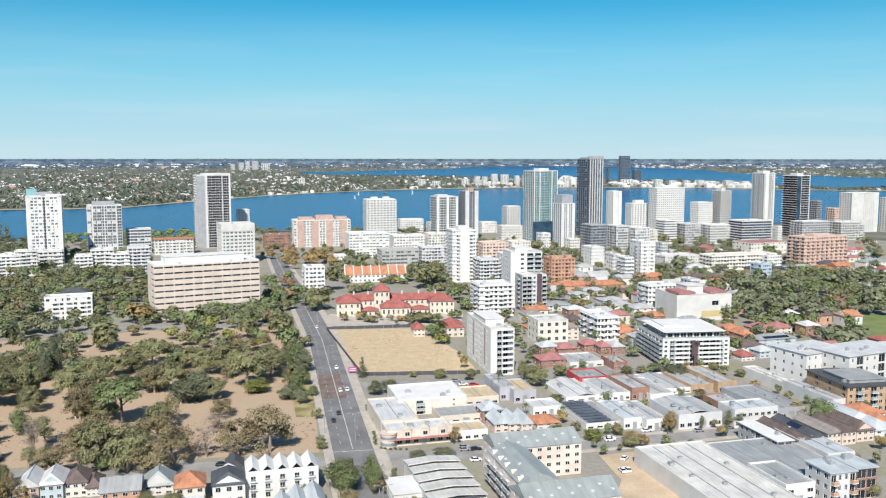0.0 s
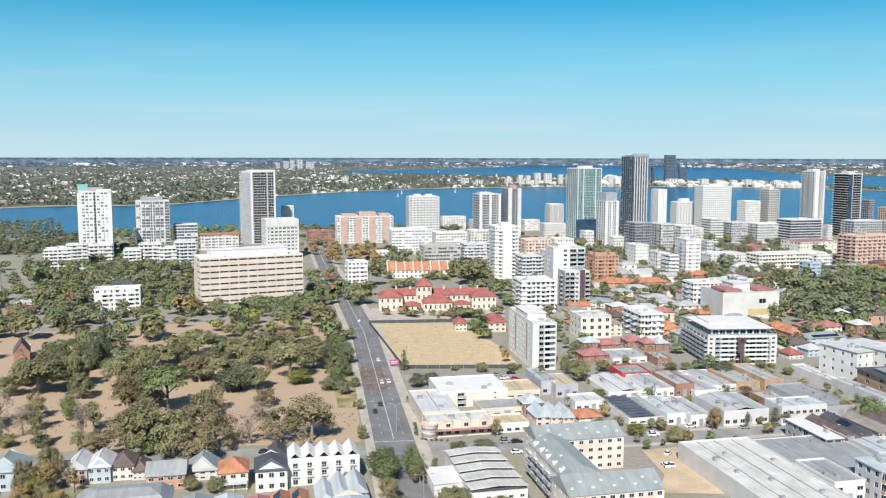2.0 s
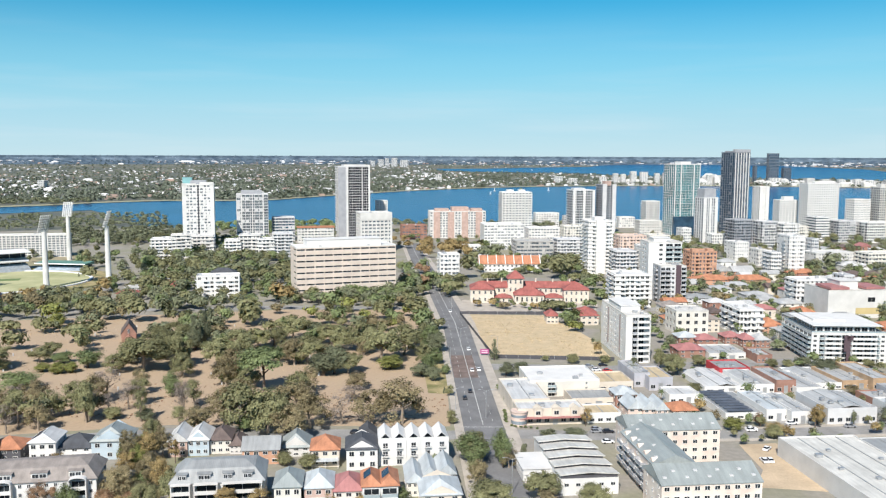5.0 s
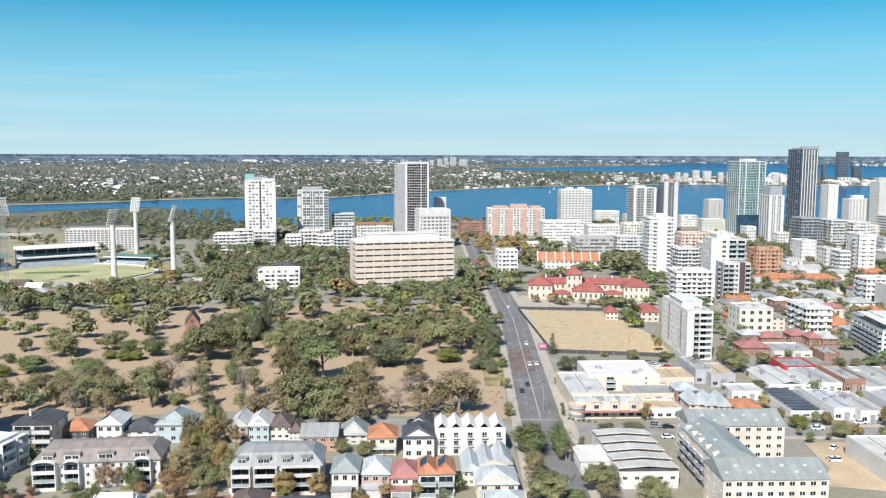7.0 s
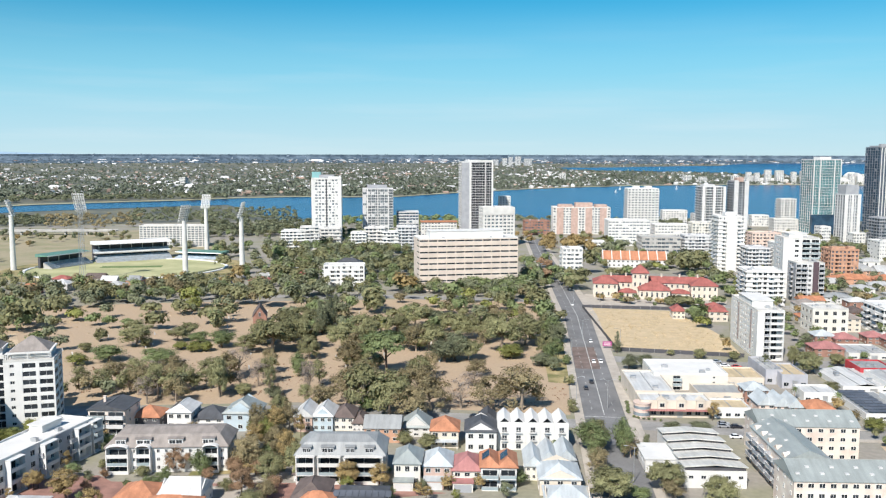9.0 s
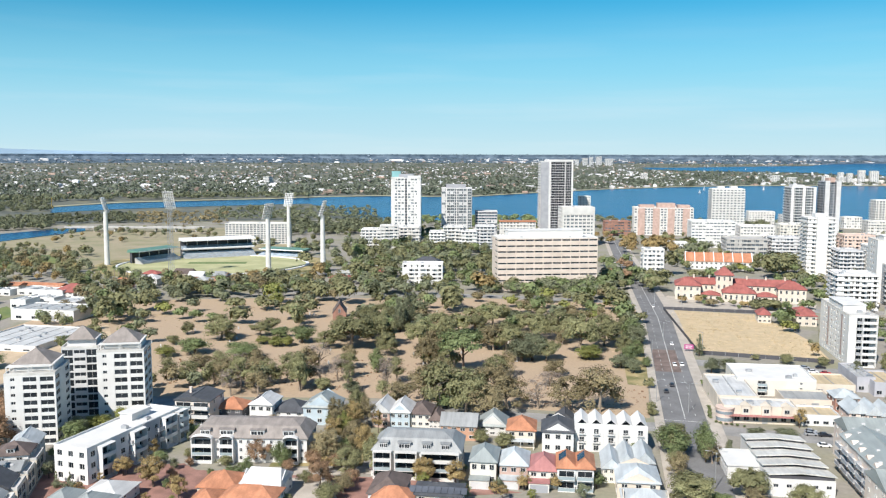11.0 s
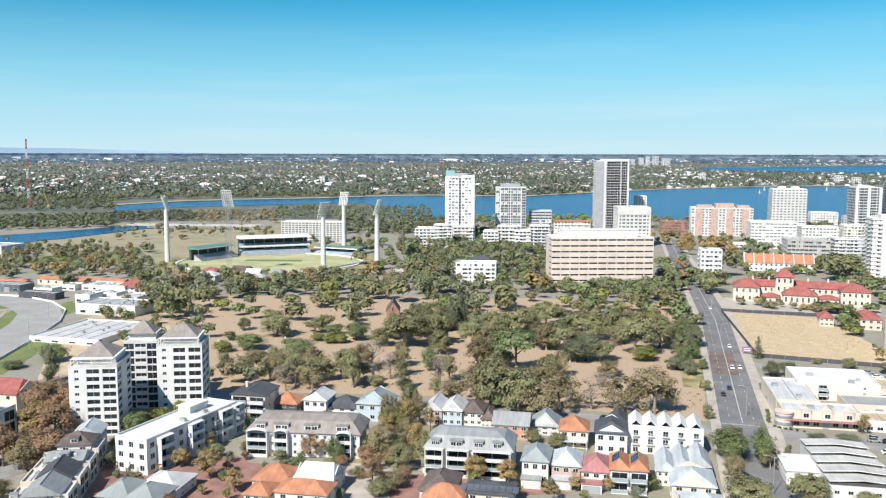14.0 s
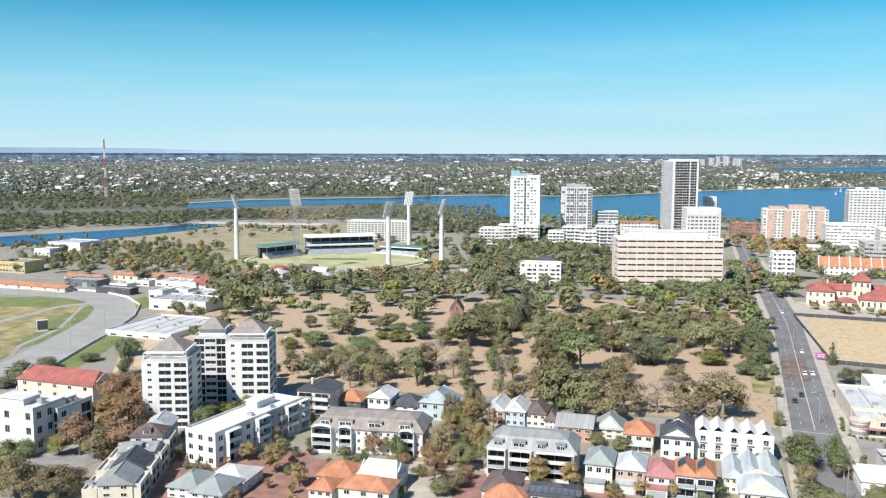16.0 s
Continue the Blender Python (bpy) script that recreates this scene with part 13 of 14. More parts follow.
grow("gum", -326, 658, 12, 6.0)
grow("green", -273, 685, 13, 7.5)
grow("dark", -292, 558, 10, 5.4)
grow("green", -330, 652, 10, 4.4)
grow("green", -270, 551, 9, 3.9)
grow("gum", -256, 614, 9, 5.3)
grow("gum", -314, 636, 9, 3.9)
grow("dark", -323, 680, 13, 8.0)
grow("gum", -324, 645, 9, 3.9)
grow("green", -346, 718, 9, 4.2)
grow("green", -334, 688, 9, 5.2)
grow("dark", -280, 681, 12, 6.8)
grow("gum", -223, 633, 8, 4.9)
grow("green", -256, 628, 9, 4.7)
grow("gum", -270, 620, 10, 4.2)
grow("green", -308, 589, 11, 6.4)
grow("gum", -342, 686, 12, 7.9)
grow("dark", -266, 667, 11, 7.2)
grow("gum", -247, 698, 10, 5.8)
grow("dark", -231, 619, 9, 5.6)
grow("green", -211, 556, 11, 5.5)
grow("green", -125, 592, 12, 6.2)
grow("green", -188, 601, 10, 6.7)
grow("dark", -166, 607, 9, 5.9)
grow("green", -138, 599, 9, 4.1)
grow("green", -148, 582, 10, 5.0)
grow("dark", -176, 595, 10, 6.4)
grow("dark", -146, 584, 9, 4.0)
grow("green", -151, 578, 11, 5.8)
grow("green", -140, 593, 8, 3.9)
grow("green", -159, 581, 11, 7.0)
grow("green", -167, 599, 9, 5.4)
grow("dark", -131, 584, 9, 5.6)
grow("green", -147, 602, 10, 4.7)
grow("green", -169, 600, 11, 6.0)
grow("dark", -180, 613, 9, 3.8)
grow("green", -182, 590, 12, 5.2)
grow("dark", -101, 621, 12, 7.1)
grow("green", -110, 609, 8, 5.3)
grow("green", -128, 663, 9, 5.2)
grow("dark", -116, 585, 10, 6.1)
grow("green", -105, 635, 10, 4.5)
grow("green", -93, 614, 12, 7.2)
grow("gum", -112, 601, 9, 4.7)
grow("dark", -118, 659, 8, 4.1)
grow("green", -118, 636, 12, 6.9)
grow("gum", -92, 596, 10, 4.4)
grow("green", -113, 647, 13, 8.1)
grow("gum", -130, 631, 12, 7.6)
grow("green", -107, 657, 10, 5.3)
grow("green", -92, 599, 10, 4.6)
grow("green", -119, 598, 11, 6.2)
grow("dark", -103, 647, 9, 5.6)
grow("dark", -252, 569, 9, 4.2)
grow("green", -334, 754, 8, 4.2)
grow("gum", -252, 644, 10, 4.7)
grow("dark", -320, 687, 9, 4.5)
grow("dark", -330, 768, 12, 6.2)
grow("gum", -406, 805, 9, 4.5)
grow("gum", -336, 626, 9, 5.9)
grow("gum", -324, 741, 12, 5.6)
grow("green", -445, 766, 10, 6.3)
grow("dark", -300, 816, 11, 5.3)
grow("gum", -284, 581, 12, 5.8)
grow("dark", -294, 551, 8, 3.7)
grow("gum", -358, 714, 13, 6.8)
grow("gum", -386, 624, 13, 8.3)
grow("green", -324, 807, 9, 4.8)
grow("gum", -277, 800, 11, 6.8)
grow("gum", -288, 700, 11, 5.9)
grow("dark", -251, 591, 12, 6.8)
grow("gum", -354, 608, 9, 4.4)
grow("gum", -300, 807, 13, 6.3)
grow("dark", -294, 652, 10, 4.3)
grow("gum", -345, 584, 9, 4.1)
grow("gum", -261, 568, 10, 4.9)
grow("green", -270, 691, 10, 4.6)
grow("gum", -426, 692, 11, 6.2)
grow("green", -437, 698, 12, 6.5)
grow("green", -328, 593, 11, 4.6)
grow("dark", -424, 702, 13, 7.4)
grow("gum", -244, 684, 8, 3.5)
grow("gum", -441, 707, 10, 5.7)
grow("gum", -270, 702, 11, 5.4)
grow("gum", -360, 634, 10, 6.4)
grow("green", -331, 656, 9, 4.4)
grow("gum", -329, 535, 10, 5.8)
grow("dark", -254, 733, 10, 4.5)
grow("gum", -320, 579, 11, 6.2)
grow("dark", -345, 728, 9, 4.8)
grow("dark", -358, 687, 9, 5.1)
grow("dark", -379, 665, 13, 6.2)
grow("gum", -243, 601, 10, 4.4)
grow("green", -368, 687, 9, 4.1)
grow("gum", -390, 707, 11, 6.4)
grow("dark", -246, 676, 10, 5.1)
grow("dark", -280, 570, 13, 6.0)
grow("gum", -324, 575, 8, 4.8)
grow("green", -256, 710, 12, 5.3)
grow("gum", -443, 739, 10, 4.8)
grow("gum", -370, 628, 8, 3.5)
grow("green", -297, 858, 11, 7.0)
grow("gum", -471, 762, 10, 5.1)
grow("gum", -321, 771, 12, 7.0)
grow("gum", -423, 708, 8, 4.7)
grow("green", -293, 662, 12, 7.9)
grow("green", -284, 624, 12, 6.6)
grow("dark", -327, 833, 13, 7.0)
grow("gum", -372, 695, 9, 5.2)
grow("gum", -325, 768, 10, 6.3)
grow("dark", -269, 659, 10, 5.6)
grow("dark", -398, 699, 9, 4.4)
grow("gum", -259, 602, 13, 5.4)
grow("dark", -276, 596, 8, 4.6)
grow("dark", -221, 635, 12, 7.1)
grow("dark", -275, 650, 10, 6.2)
grow("gum", -334, 704, 11, 5.0)
grow("green", -277, 676, 8, 5.3)
grow("green", -249, 579, 10, 5.7)
grow("gum", -454, 732, 12, 6.4)
grow("gum", -360, 704, 12, 6.1)
grow("green", -272, 581, 12, 7.3)
grow("green", -286, 561, 10, 5.6)
grow("green", -475, 893, 8, 4.9)
grow("green", -450, 855, 9, 4.7)
grow("green", -384, 852, 7, 2.9)
grow("green", -316, 896, 9, 4.8)
grow("dark", -403, 1007, 9, 5.9)
grow("green", -369, 922, 8, 3.4)
grow("green", -467, 850, 7, 2.9)
grow("gum", -440, 996, 6, 4.2)
grow("green", -436, 820, 6, 3.5)
grow("dark", -423, 1001, 9, 4.9)
grow("green", -345, 904, 8, 4.0)
grow("dark", -392, 904, 9, 5.5)
grow("green", -366, 839, 7, 3.6)
grow("gum", -375, 950, 8, 4.5)
grow("gum", -372, 826, 9, 4.4)
grow("dark", -446, 904, 7, 4.1)
grow("green", -320, 862, 8, 3.9)
grow("green", -308, 879, 9, 6.0)
grow("gum", -335, 957, 6, 4.0)
grow("gum", -450, 889, 6, 3.8)
grow("gum", -480, 867, 6, 3.5)
grow("gum", -367, 997, 8, 3.4)
grow("dark", -444, 986, 7, 3.2)
grow("dark", -426, 847, 6, 4.1)
grow("gum", -309, 872, 8, 4.2)
grow("gum", -500, 958, 9, 5.3)
grow("green", -473, 924, 8, 4.6)
grow("gum", -481, 956, 8, 3.9)
grow("dark", -468, 933, 6, 3.9)
grow("dark", -425, 924, 7, 3.4)
grow("gum", -340, 852, 9, 5.0)
grow("dark", -413, 921, 7, 4.2)
grow("dark", -407, 943, 9, 5.9)
grow("dark", -378, 979, 6, 3.8)
grow("dark", -491, 868, 7, 3.1)
grow("green", -402, 928, 8, 4.9)
grow("green", -382, 984, 8, 4.8)
grow("dark", -413, 979, 9, 5.7)
grow("gum", -434, 960, 8, 3.9)
grow("dark", -440, 949, 7, 4.7)
grow("gum", -218, 1055, 9, 4.2)
grow("green", -123, 893, 11, 7.1)
grow("gum", -162, 923, 8, 4.8)
grow("gold", -190, 1017, 9, 3.8)
grow("gum", -185, 911, 8, 5.0)
grow("gum", -230, 1071, 8, 4.5)
grow("gold", -165, 940, 11, 5.7)
grow("green", -109, 901, 11, 5.1)
grow("green", -109, 976, 11, 7.0)
grow("green", -157, 950, 8, 4.0)
grow("gum", -178, 1058, 8, 4.9)
grow("green", -179, 951, 8, 4.0)
grow("gold", -131, 942, 7, 4.7)
grow("gold", -146, 952, 7, 4.7)
grow("gum", -123, 910, 9, 5.7)
grow("gold", -103, 884, 10, 4.9)
grow("gum", -201, 987, 8, 4.2)
grow("gold", -120, 884, 10, 4.4)
grow("gold", -194, 914, 8, 3.5)
grow("gum", -168, 951, 10, 6.0)
grow("gold", -173, 936, 9, 4.7)
grow("gum", -192, 1011, 10, 5.3)
grow("green", -197, 1000, 8, 5.2)
grow("gold", -170, 954, 8, 4.5)
grow("green", -141, 948, 7, 3.0)
grow("gum", -155, 1070, 7, 3.9)
grow("gold", -166, 942, 11, 5.5)
grow("gold", -182, 905, 10, 5.2)
grow("green", -192, 1064, 9, 5.0)
grow("gum", -139, 994, 9, 4.6)
grow("gold", -198, 955, 11, 5.9)
grow("gold", -212, 970, 8, 4.7)
grow("gum", -114, 1046, 7, 4.5)
grow("gum", -119, 1003, 8, 3.2)
grow("gum", -300, 984, 7, 4.2)
grow("green", -286, 970, 6, 3.2)
grow("gum", -321, 1049, 8, 5.1)
grow("green", -288, 960, 8, 3.8)
grow("green", -317, 976, 7, 3.0)
grow("green", -303, 985, 7, 3.5)
grow("green", -316, 962, 9, 3.8)
grow("green", -318, 953, 8, 3.6)
grow("green", -294, 986, 8, 5.3)
grow("gum", -296, 971, 9, 4.0)
grow("green", -302, 1016, 8, 4.8)
grow("gum", -327, 1036, 8, 5.0)
grow("gum", -297, 1012, 9, 5.2)
grow("green", -319, 1040, 9, 4.3)
grow("gum", -308, 1050, 8, 5.0)
grow("gum", -322, 1042, 8, 4.4)
grow("green", -16, 771, 7, 3.2)
grow("gum", -7, 748, 8, 3.9)
grow("gum", -16, 766, 8, 4.9)
grow("gum", -34, 781, 9, 5.2)
grow("green", -61, 747, 6, 3.4)
grow("gum", -44, 743, 7, 4.8)
grow("green", -4, 806, 10, 4.6)
grow("gum", -21, 741, 10, 4.8)
grow("green", -58, 771, 8, 4.8)
grow("green", -65, 792, 8, 4.9)
grow("gum", -37, 775, 9, 5.6)
grow("gum", -42, 776, 8, 4.3)
grow("gum", -30, 743, 9, 5.6)
grow("green", -13, 772, 10, 4.1)
grow("dark", 148, 705, 7, 4.6)
grow("gum", 113, 733, 7, 4.1)
grow("dark", 100, 641, 5, 2.9)
grow("green", 119, 585, 5, 3.3)
grow("gum", 92, 593, 7, 4.5)
grow("gum", 119, 600, 7, 4.2)
grow("dark", 106, 667, 8, 4.8)
grow("green", 122, 584, 6, 3.2)
grow("green", 118, 590, 6, 3.0)
grow("green", 105, 612, 7, 3.5)
grow("gum", 120, 618, 5, 3.0)
grow("dark", 119, 608, 7, 4.2)
grow("dark", 123, 661, 6, 3.3)
grow("green", 129, 595, 7, 3.3)
grow("dark", 125, 734, 6, 2.6)
grow("dark", 88, 716, 8, 4.3)
grow("dark", 123, 713, 6, 3.3)
grow("gum", 98, 719, 7, 4.6)
grow("green", 99, 635, 6, 3.6)
grow("dark", 93, 619, 5, 2.8)
grow("dark", 90, 678, 6, 3.3)
grow("dark", 107, 590, 8, 3.9)
grow("lime", 34, 585, 7, 4.3)
grow("lime", 22, 635, 9, 4.7)
grow("lime", 33, 630, 9, 4.3)
grow("gum", 22, 588, 8, 5.3)
grow("green", 40, 652, 9, 5.1)
grow("gum", 32, 733, 7, 4.0)
grow("green", 31, 587, 7, 3.9)
grow("lime", 50, 718, 6, 4.0)
grow("lime", 23, 632, 10, 5.0)
grow("green", 27, 641, 6, 2.7)
grow("gum", 43, 615, 8, 4.3)
grow("lime", 37, 641, 10, 4.9)
grow("gum", 182, 806, 9, 3.8)
grow("dark", 224, 804, 9, 4.1)
grow("dark", 210, 795, 11, 6.5)
grow("dark", 273, 853, 7, 4.0)
grow("gum", 299, 999, 7, 4.1)
grow("gum", 242, 880, 11, 4.7)
grow("gum", 283, 910, 8, 4.2)
grow("dark", 176, 759, 7, 4.1)
grow("gum", 238, 836, 8, 5.0)
grow("gum", 210, 920, 10, 4.7)
grow("gum", 209, 746, 10, 4.2)
grow("dark", 244, 803, 8, 4.8)
grow("dark", 224, 765, 10, 4.6)
grow("gum", 206, 798, 9, 5.1)
grow("dark", 242, 825, 8, 4.5)
grow("dark", 189, 836, 8, 4.9)
grow("dark", 234, 789, 9, 4.1)
grow("gum", 300, 932, 10, 6.1)
grow("gum", 255, 746, 7, 3.5)
grow("gum", 276, 1010, 8, 4.7)
grow("dark", 329, 706, 10, 4.8)
grow("gum", 313, 728, 8, 5.0)
grow("dark", 375, 746, 11, 5.8)
grow("gum", 317, 691, 8, 5.1)
grow("dark", 323, 722, 9, 4.0)
grow("gum", 387, 774, 10, 4.8)
grow("dark", 376, 812, 11, 6.7)
grow("dark", 320, 765, 12, 6.1)
grow("dark", 339, 785, 9, 6.0)
grow("dark", 379, 765, 10, 4.5)
grow("gum", 347, 810, 9, 4.3)
grow("gum", 306, 681, 10, 4.6)
grow("dark", 330, 720, 11, 4.6)
grow("gum", 361, 735, 9, 3.7)
grow("dark", 356, 789, 10, 5.0)
grow("gum", 336, 776, 12, 6.2)
grow("gum", 341, 751, 11, 4.7)
grow("gum", 320, 736, 9, 4.2)
grow("dark", 420, 828, 10, 6.2)
grow("dark", 377, 725, 11, 5.5)
grow("dark", 383, 812, 10, 6.3)
grow("dark", 360, 729, 9, 4.3)
grow("gum", 331, 746, 11, 7.0)
grow("dark", 334, 681, 9, 4.1)
grow("gum", 314, 709, 9, 5.7)
grow("dark", 317, 724, 10, 4.1)
grow("dark", 363, 705, 12, 7.3)
grow("gum", 424, 855, 9, 5.6)
grow("dark", 319, 775, 12, 7.4)
grow("dark", 361, 764, 11, 7.2)
grow("gum", -632, 481, 11, 5.5)
grow("gum", -552, 531, 11, 4.6)
grow("gold", -623, 594, 12, 5.4)
grow("dark", -564, 470, 7, 4.1)
grow("gum", -530, 504, 10, 5.3)
grow("dark", -669, 459, 8, 3.7)
grow("gum", -649, 429, 10, 6.2)
grow("gold", -665, 452, 8, 3.9)
grow("gum", -662, 482, 9, 6.0)
grow("gold", -641, 416, 10, 5.8)
grow("dark", -526, 525, 10, 4.4)
grow("gum", -698, 551, 10, 5.0)
grow("dark", -669, 450, 10, 4.2)
grow("gum", -529, 497, 10, 4.1)
grow("gum", -636, 446, 9, 4.3)
grow("gum", -532, 504, 12, 6.4)
grow("gum", -618, 610, 10, 6.7)
grow("dark", -715, 512, 10, 6.1)
grow("gum", -577, 516, 12, 6.8)
grow("gum", -596, 482, 10, 5.0)
grow("gum", -672, 470, 9, 4.6)
grow("gum", -631, 477, 11, 6.8)
grow("gum", -591, 478, 12, 6.7)
grow("gum", -699, 498, 12, 6.0)
grow("dark", -565, 450, 8, 5.5)
grow("gum", -688, 530, 7, 4.2)
grow("gum", -678, 558, 11, 4.9)
grow("gold", -581, 458, 10, 6.7)
grow("gum", -642, 411, 11, 5.0)
grow("gum", -676, 580, 8, 3.5)
grow("dark", -686, 451, 8, 3.7)
grow("gold", -566, 463, 11, 6.5)
grow("gum", -760, 505, 10, 4.7)
grow("gum", -584, 486, 7, 3.3)
grow("gold", -649, 469, 8, 3.3)
grow("dark", -664, 471, 11, 6.9)
grow("gum", -741, 540, 9, 5.5)
grow("gold", -642, 486, 7, 3.7)
grow("gold", -562, 466, 7, 3.5)
grow("gum", -622, 460, 11, 5.4)
grow("gum", -606, 423, 10, 4.8)
grow("gum", -529, 497, 8, 3.5)
grow("gold", -549, 502, 11, 5.4)
grow("gold", -555, 462, 9, 4.7)
grow("dark", -694, 454, 10, 5.7)
grow("gum", -740, 539, 9, 5.0)
grow("gum", -586, 464, 10, 5.9)
grow("gum", -630, 409, 9, 5.8)
grow("gold", -554, 461, 12, 6.3)
grow("dark", -654, 588, 8, 3.8)
grow("gum", -508, 521, 8, 3.5)
grow("gum", -619, 476, 8, 4.5)
grow("gum", -753, 512, 7, 4.7)
grow("gum", -715, 524, 7, 4.3)
grow("gum", -547, 481, 8, 3.4)
grow("dark", -377, 378, 12, 5.5)
grow("gum", -417, 421, 11, 6.2)
grow("gum", -451, 440, 12, 7.2)
grow("dark", -427, 423, 11, 4.6)
grow("gum", -450, 439, 7, 3.9)
grow("brown", -437, 427, 10, 4.4)
grow("brown", -427, 439, 8, 3.7)
grow("dark", -505, 424, 10, 6.6)
grow("gum", -379, 369, 11, 4.6)
grow("brown", -415, 408, 10, 4.5)
grow("gum", -458, 448, 9, 3.9)
grow("gum", -416, 418, 12, 5.6)
grow("brown", -433, 424, 11, 7.2)
grow("gold", -758, 746, 6, 2.9)
grow("gum", -732, 745, 6, 3.0)
grow("gold", -670, 713, 6, 3.6)
grow("gold", -734, 684, 7, 4.5)
grow("gum", -810, 769, 7, 4.2)
grow("dark", -692, 806, 6, 3.2)
grow("dark", -773, 746, 9, 4.8)
grow("gold", -677, 722, 6, 3.9)
grow("dark", -752, 812, 7, 2.9)
grow("gum", -704, 728, 8, 4.8)
grow("gum", -685, 783, 6, 3.5)
grow("dark", -759, 717, 6, 3.3)
grow("gum", -697, 719, 9, 4.0)
grow("gum", -712, 781, 9, 5.1)
grow("dark", -823, 770, 7, 4.2)
grow("gold", -727, 759, 8, 4.1)
grow("dark", -674, 724, 5, 3.2)
grow("gold", -734, 686, 8, 5.1)
grow("gum", -743, 716, 6, 3.5)
grow("dark", -707, 697, 7, 3.4)
grow("green", -184, 402, 8, 4.2)
tree("brown", -151.7, 348.5, 11.2, 7.1, "park trees")
tree("green", -154.7, 374.9, 7.2, 3.2, "park trees")
tree("tallgum", -146.3, 292.6, 8.1, 4.5, "park trees")
tree("brown", -156.1, 365.8, 11.7, 7.6, "park trees")
tree("green", -133.3, 391.8, 11.9, 6.6, "park trees")
tree("green", -150.1, 358.4, 11.9, 7.6, "park trees")
tree("gum", -152.6, 349.9, 8.0, 3.6, "park trees")
grow("brown", -174, 412, 10, 4.9)
tree("green", -166.9, 328.6, 11.8, 5.8, "park trees")
tree("gum", -120.6, 423.1, 11.5, 7.2, "park trees")
tree("gum", -111.4, 330.9, 11.2, 5.9, "park trees")
tree("tallgum", -114.3, 303.8, 10.6, 4.8, "park trees")
tree("gum", -188.7, 384.0, 8.8, 4.5, "park trees")
tree("tallgum", -147.5, 386.0, 10.3, 6.1, "park trees")
tree("gum", -176.8, 358.3, 9.9, 6.2, "park trees")
tree("brown", -119.8, 300.9, 8.3, 5.0, "park trees")
tree("brown", -106.2, 414.1, 7.8, 4.5, "park trees")
tree("brown", -112.5, 343.9, 10.4, 5.3, "park trees")
tree("tallgum", -151.4, 316.3, 11.8, 5.7, "park trees")
tree("gum", -164.2, 374.4, 7.2, 3.6, "park trees")
grow("brown", -192, 489, 10, 4.8)
grow("gum", -120, 579, 9, 5.4)
grow("lime", -164, 421, 9, 5.7)
grow("gum", -83, 437, 10, 6.3)
grow("lime", -123, 544, 9, 5.7)
grow("brown", -117, 469, 11, 6.5)
grow("gum", -135, 540, 7, 4.4)
tree("gum", -144.1, 392.9, 7.0, 3.5, "park trees")
grow("green", -83, 438, 10, 4.2)
grow("lime", -107, 477, 8, 5.0)
grow("brown", -116, 444, 7, 4.1)
grow("lime", -124, 488, 11, 5.6)
grow("lime", -146, 528, 11, 6.1)
grow("green", -138, 429, 10, 5.8)
grow("lime", -163, 505, 9, 5.8)
grow("brown", -189, 515, 8, 5.0)
grow("gum", -158, 545, 8, 4.3)
grow("green", -115, 507, 8, 4.7)
grow("brown", -117, 479, 10, 4.3)
grow("lime", -105, 521, 8, 4.3)
grow("brown", -150, 490, 9, 4.0)
grow("green", -198, 496, 10, 6.5)
grow("dark", -357, 465, 9, 5.9)
grow("gum", -302, 437, 10, 6.2)
grow("gum", -296, 435, 8, 5.1)
grow("dark", -280, 458, 10, 5.3)
grow("gum", -334, 474, 7, 3.5)
grow("dark", -373, 399, 8, 4.6)
grow("dark", -331, 440, 10, 5.2)
grow("dark", -293, 440, 7, 3.6)
grow("dark", -290, 468, 7, 4.3)
grow("dark", -395, 429, 10, 4.4)
grow("gum", -350, 476, 8, 4.1)
grow("dark", -334, 413, 10, 5.4)
grow("dark", -344, 450, 11, 5.7)
grow("dark", -286, 454, 9, 4.3)
grow("dark", -393, 439, 8, 4.8)
grow("gum", -326, 498, 10, 5.9)
tree("bare", -180.8, 321.8, 8.9, 5.7, "park trees")
tree("tallgum", -228.1, 299.3, 11.2, 6.9, "park trees")
tree("bare", -193.1, 322.3, 11.9, 6.2, "park trees")
tree("bare", -203.9, 273.5, 11.8, 6.2, "park trees")
tree("tallgum", -198.2, 305.6, 10.3, 4.8, "park trees")
tree("brown", -212.6, 303.4, 9.5, 5.5, "park trees")
tree("brown", -194.6, 278.7, 9.4, 6.1, "park trees")
tree("brown", -204.0, 294.3, 9.1, 5.5, "park trees")
tree("brown", -232.3, 292.0, 9.9, 6.0, "park trees")
tree("bare", -222.7, 305.8, 8.1, 4.5, "park trees")
tree("bare", -179.0, 299.9, 9.3, 4.1, "park trees")
tree("brown", -181.4, 329.9, 10.6, 4.6, "park trees")
tree("bare", -175.7, 309.1, 10.4, 6.6, "park trees")
tree("brown", -193.2, 312.8, 10.1, 4.9, "park trees")
grow("dark", -369, 448, 13, 6.4)
grow("dark", -256, 517, 10, 5.5)
grow("dark", -278, 551, 9, 5.7)
grow("dark", -291, 494, 12, 6.7)
grow("gum", -274, 534, 11, 5.2)
grow("gum", -312, 500, 11, 5.0)
grow("dark", -337, 469, 11, 5.3)
grow("gum", -340, 507, 8, 4.3)
grow("gum", -397, 482, 12, 7.5)
grow("gum", -370, 470, 9, 5.1)
grow("gum", -400, 490, 8, 4.4)
grow("gum", -380, 465, 11, 6.9)
grow("gum", -398, 445, 12, 7.2)
grow("dark", -383, 451, 9, 5.2)
grow("gum", -336, 520, 11, 6.1)
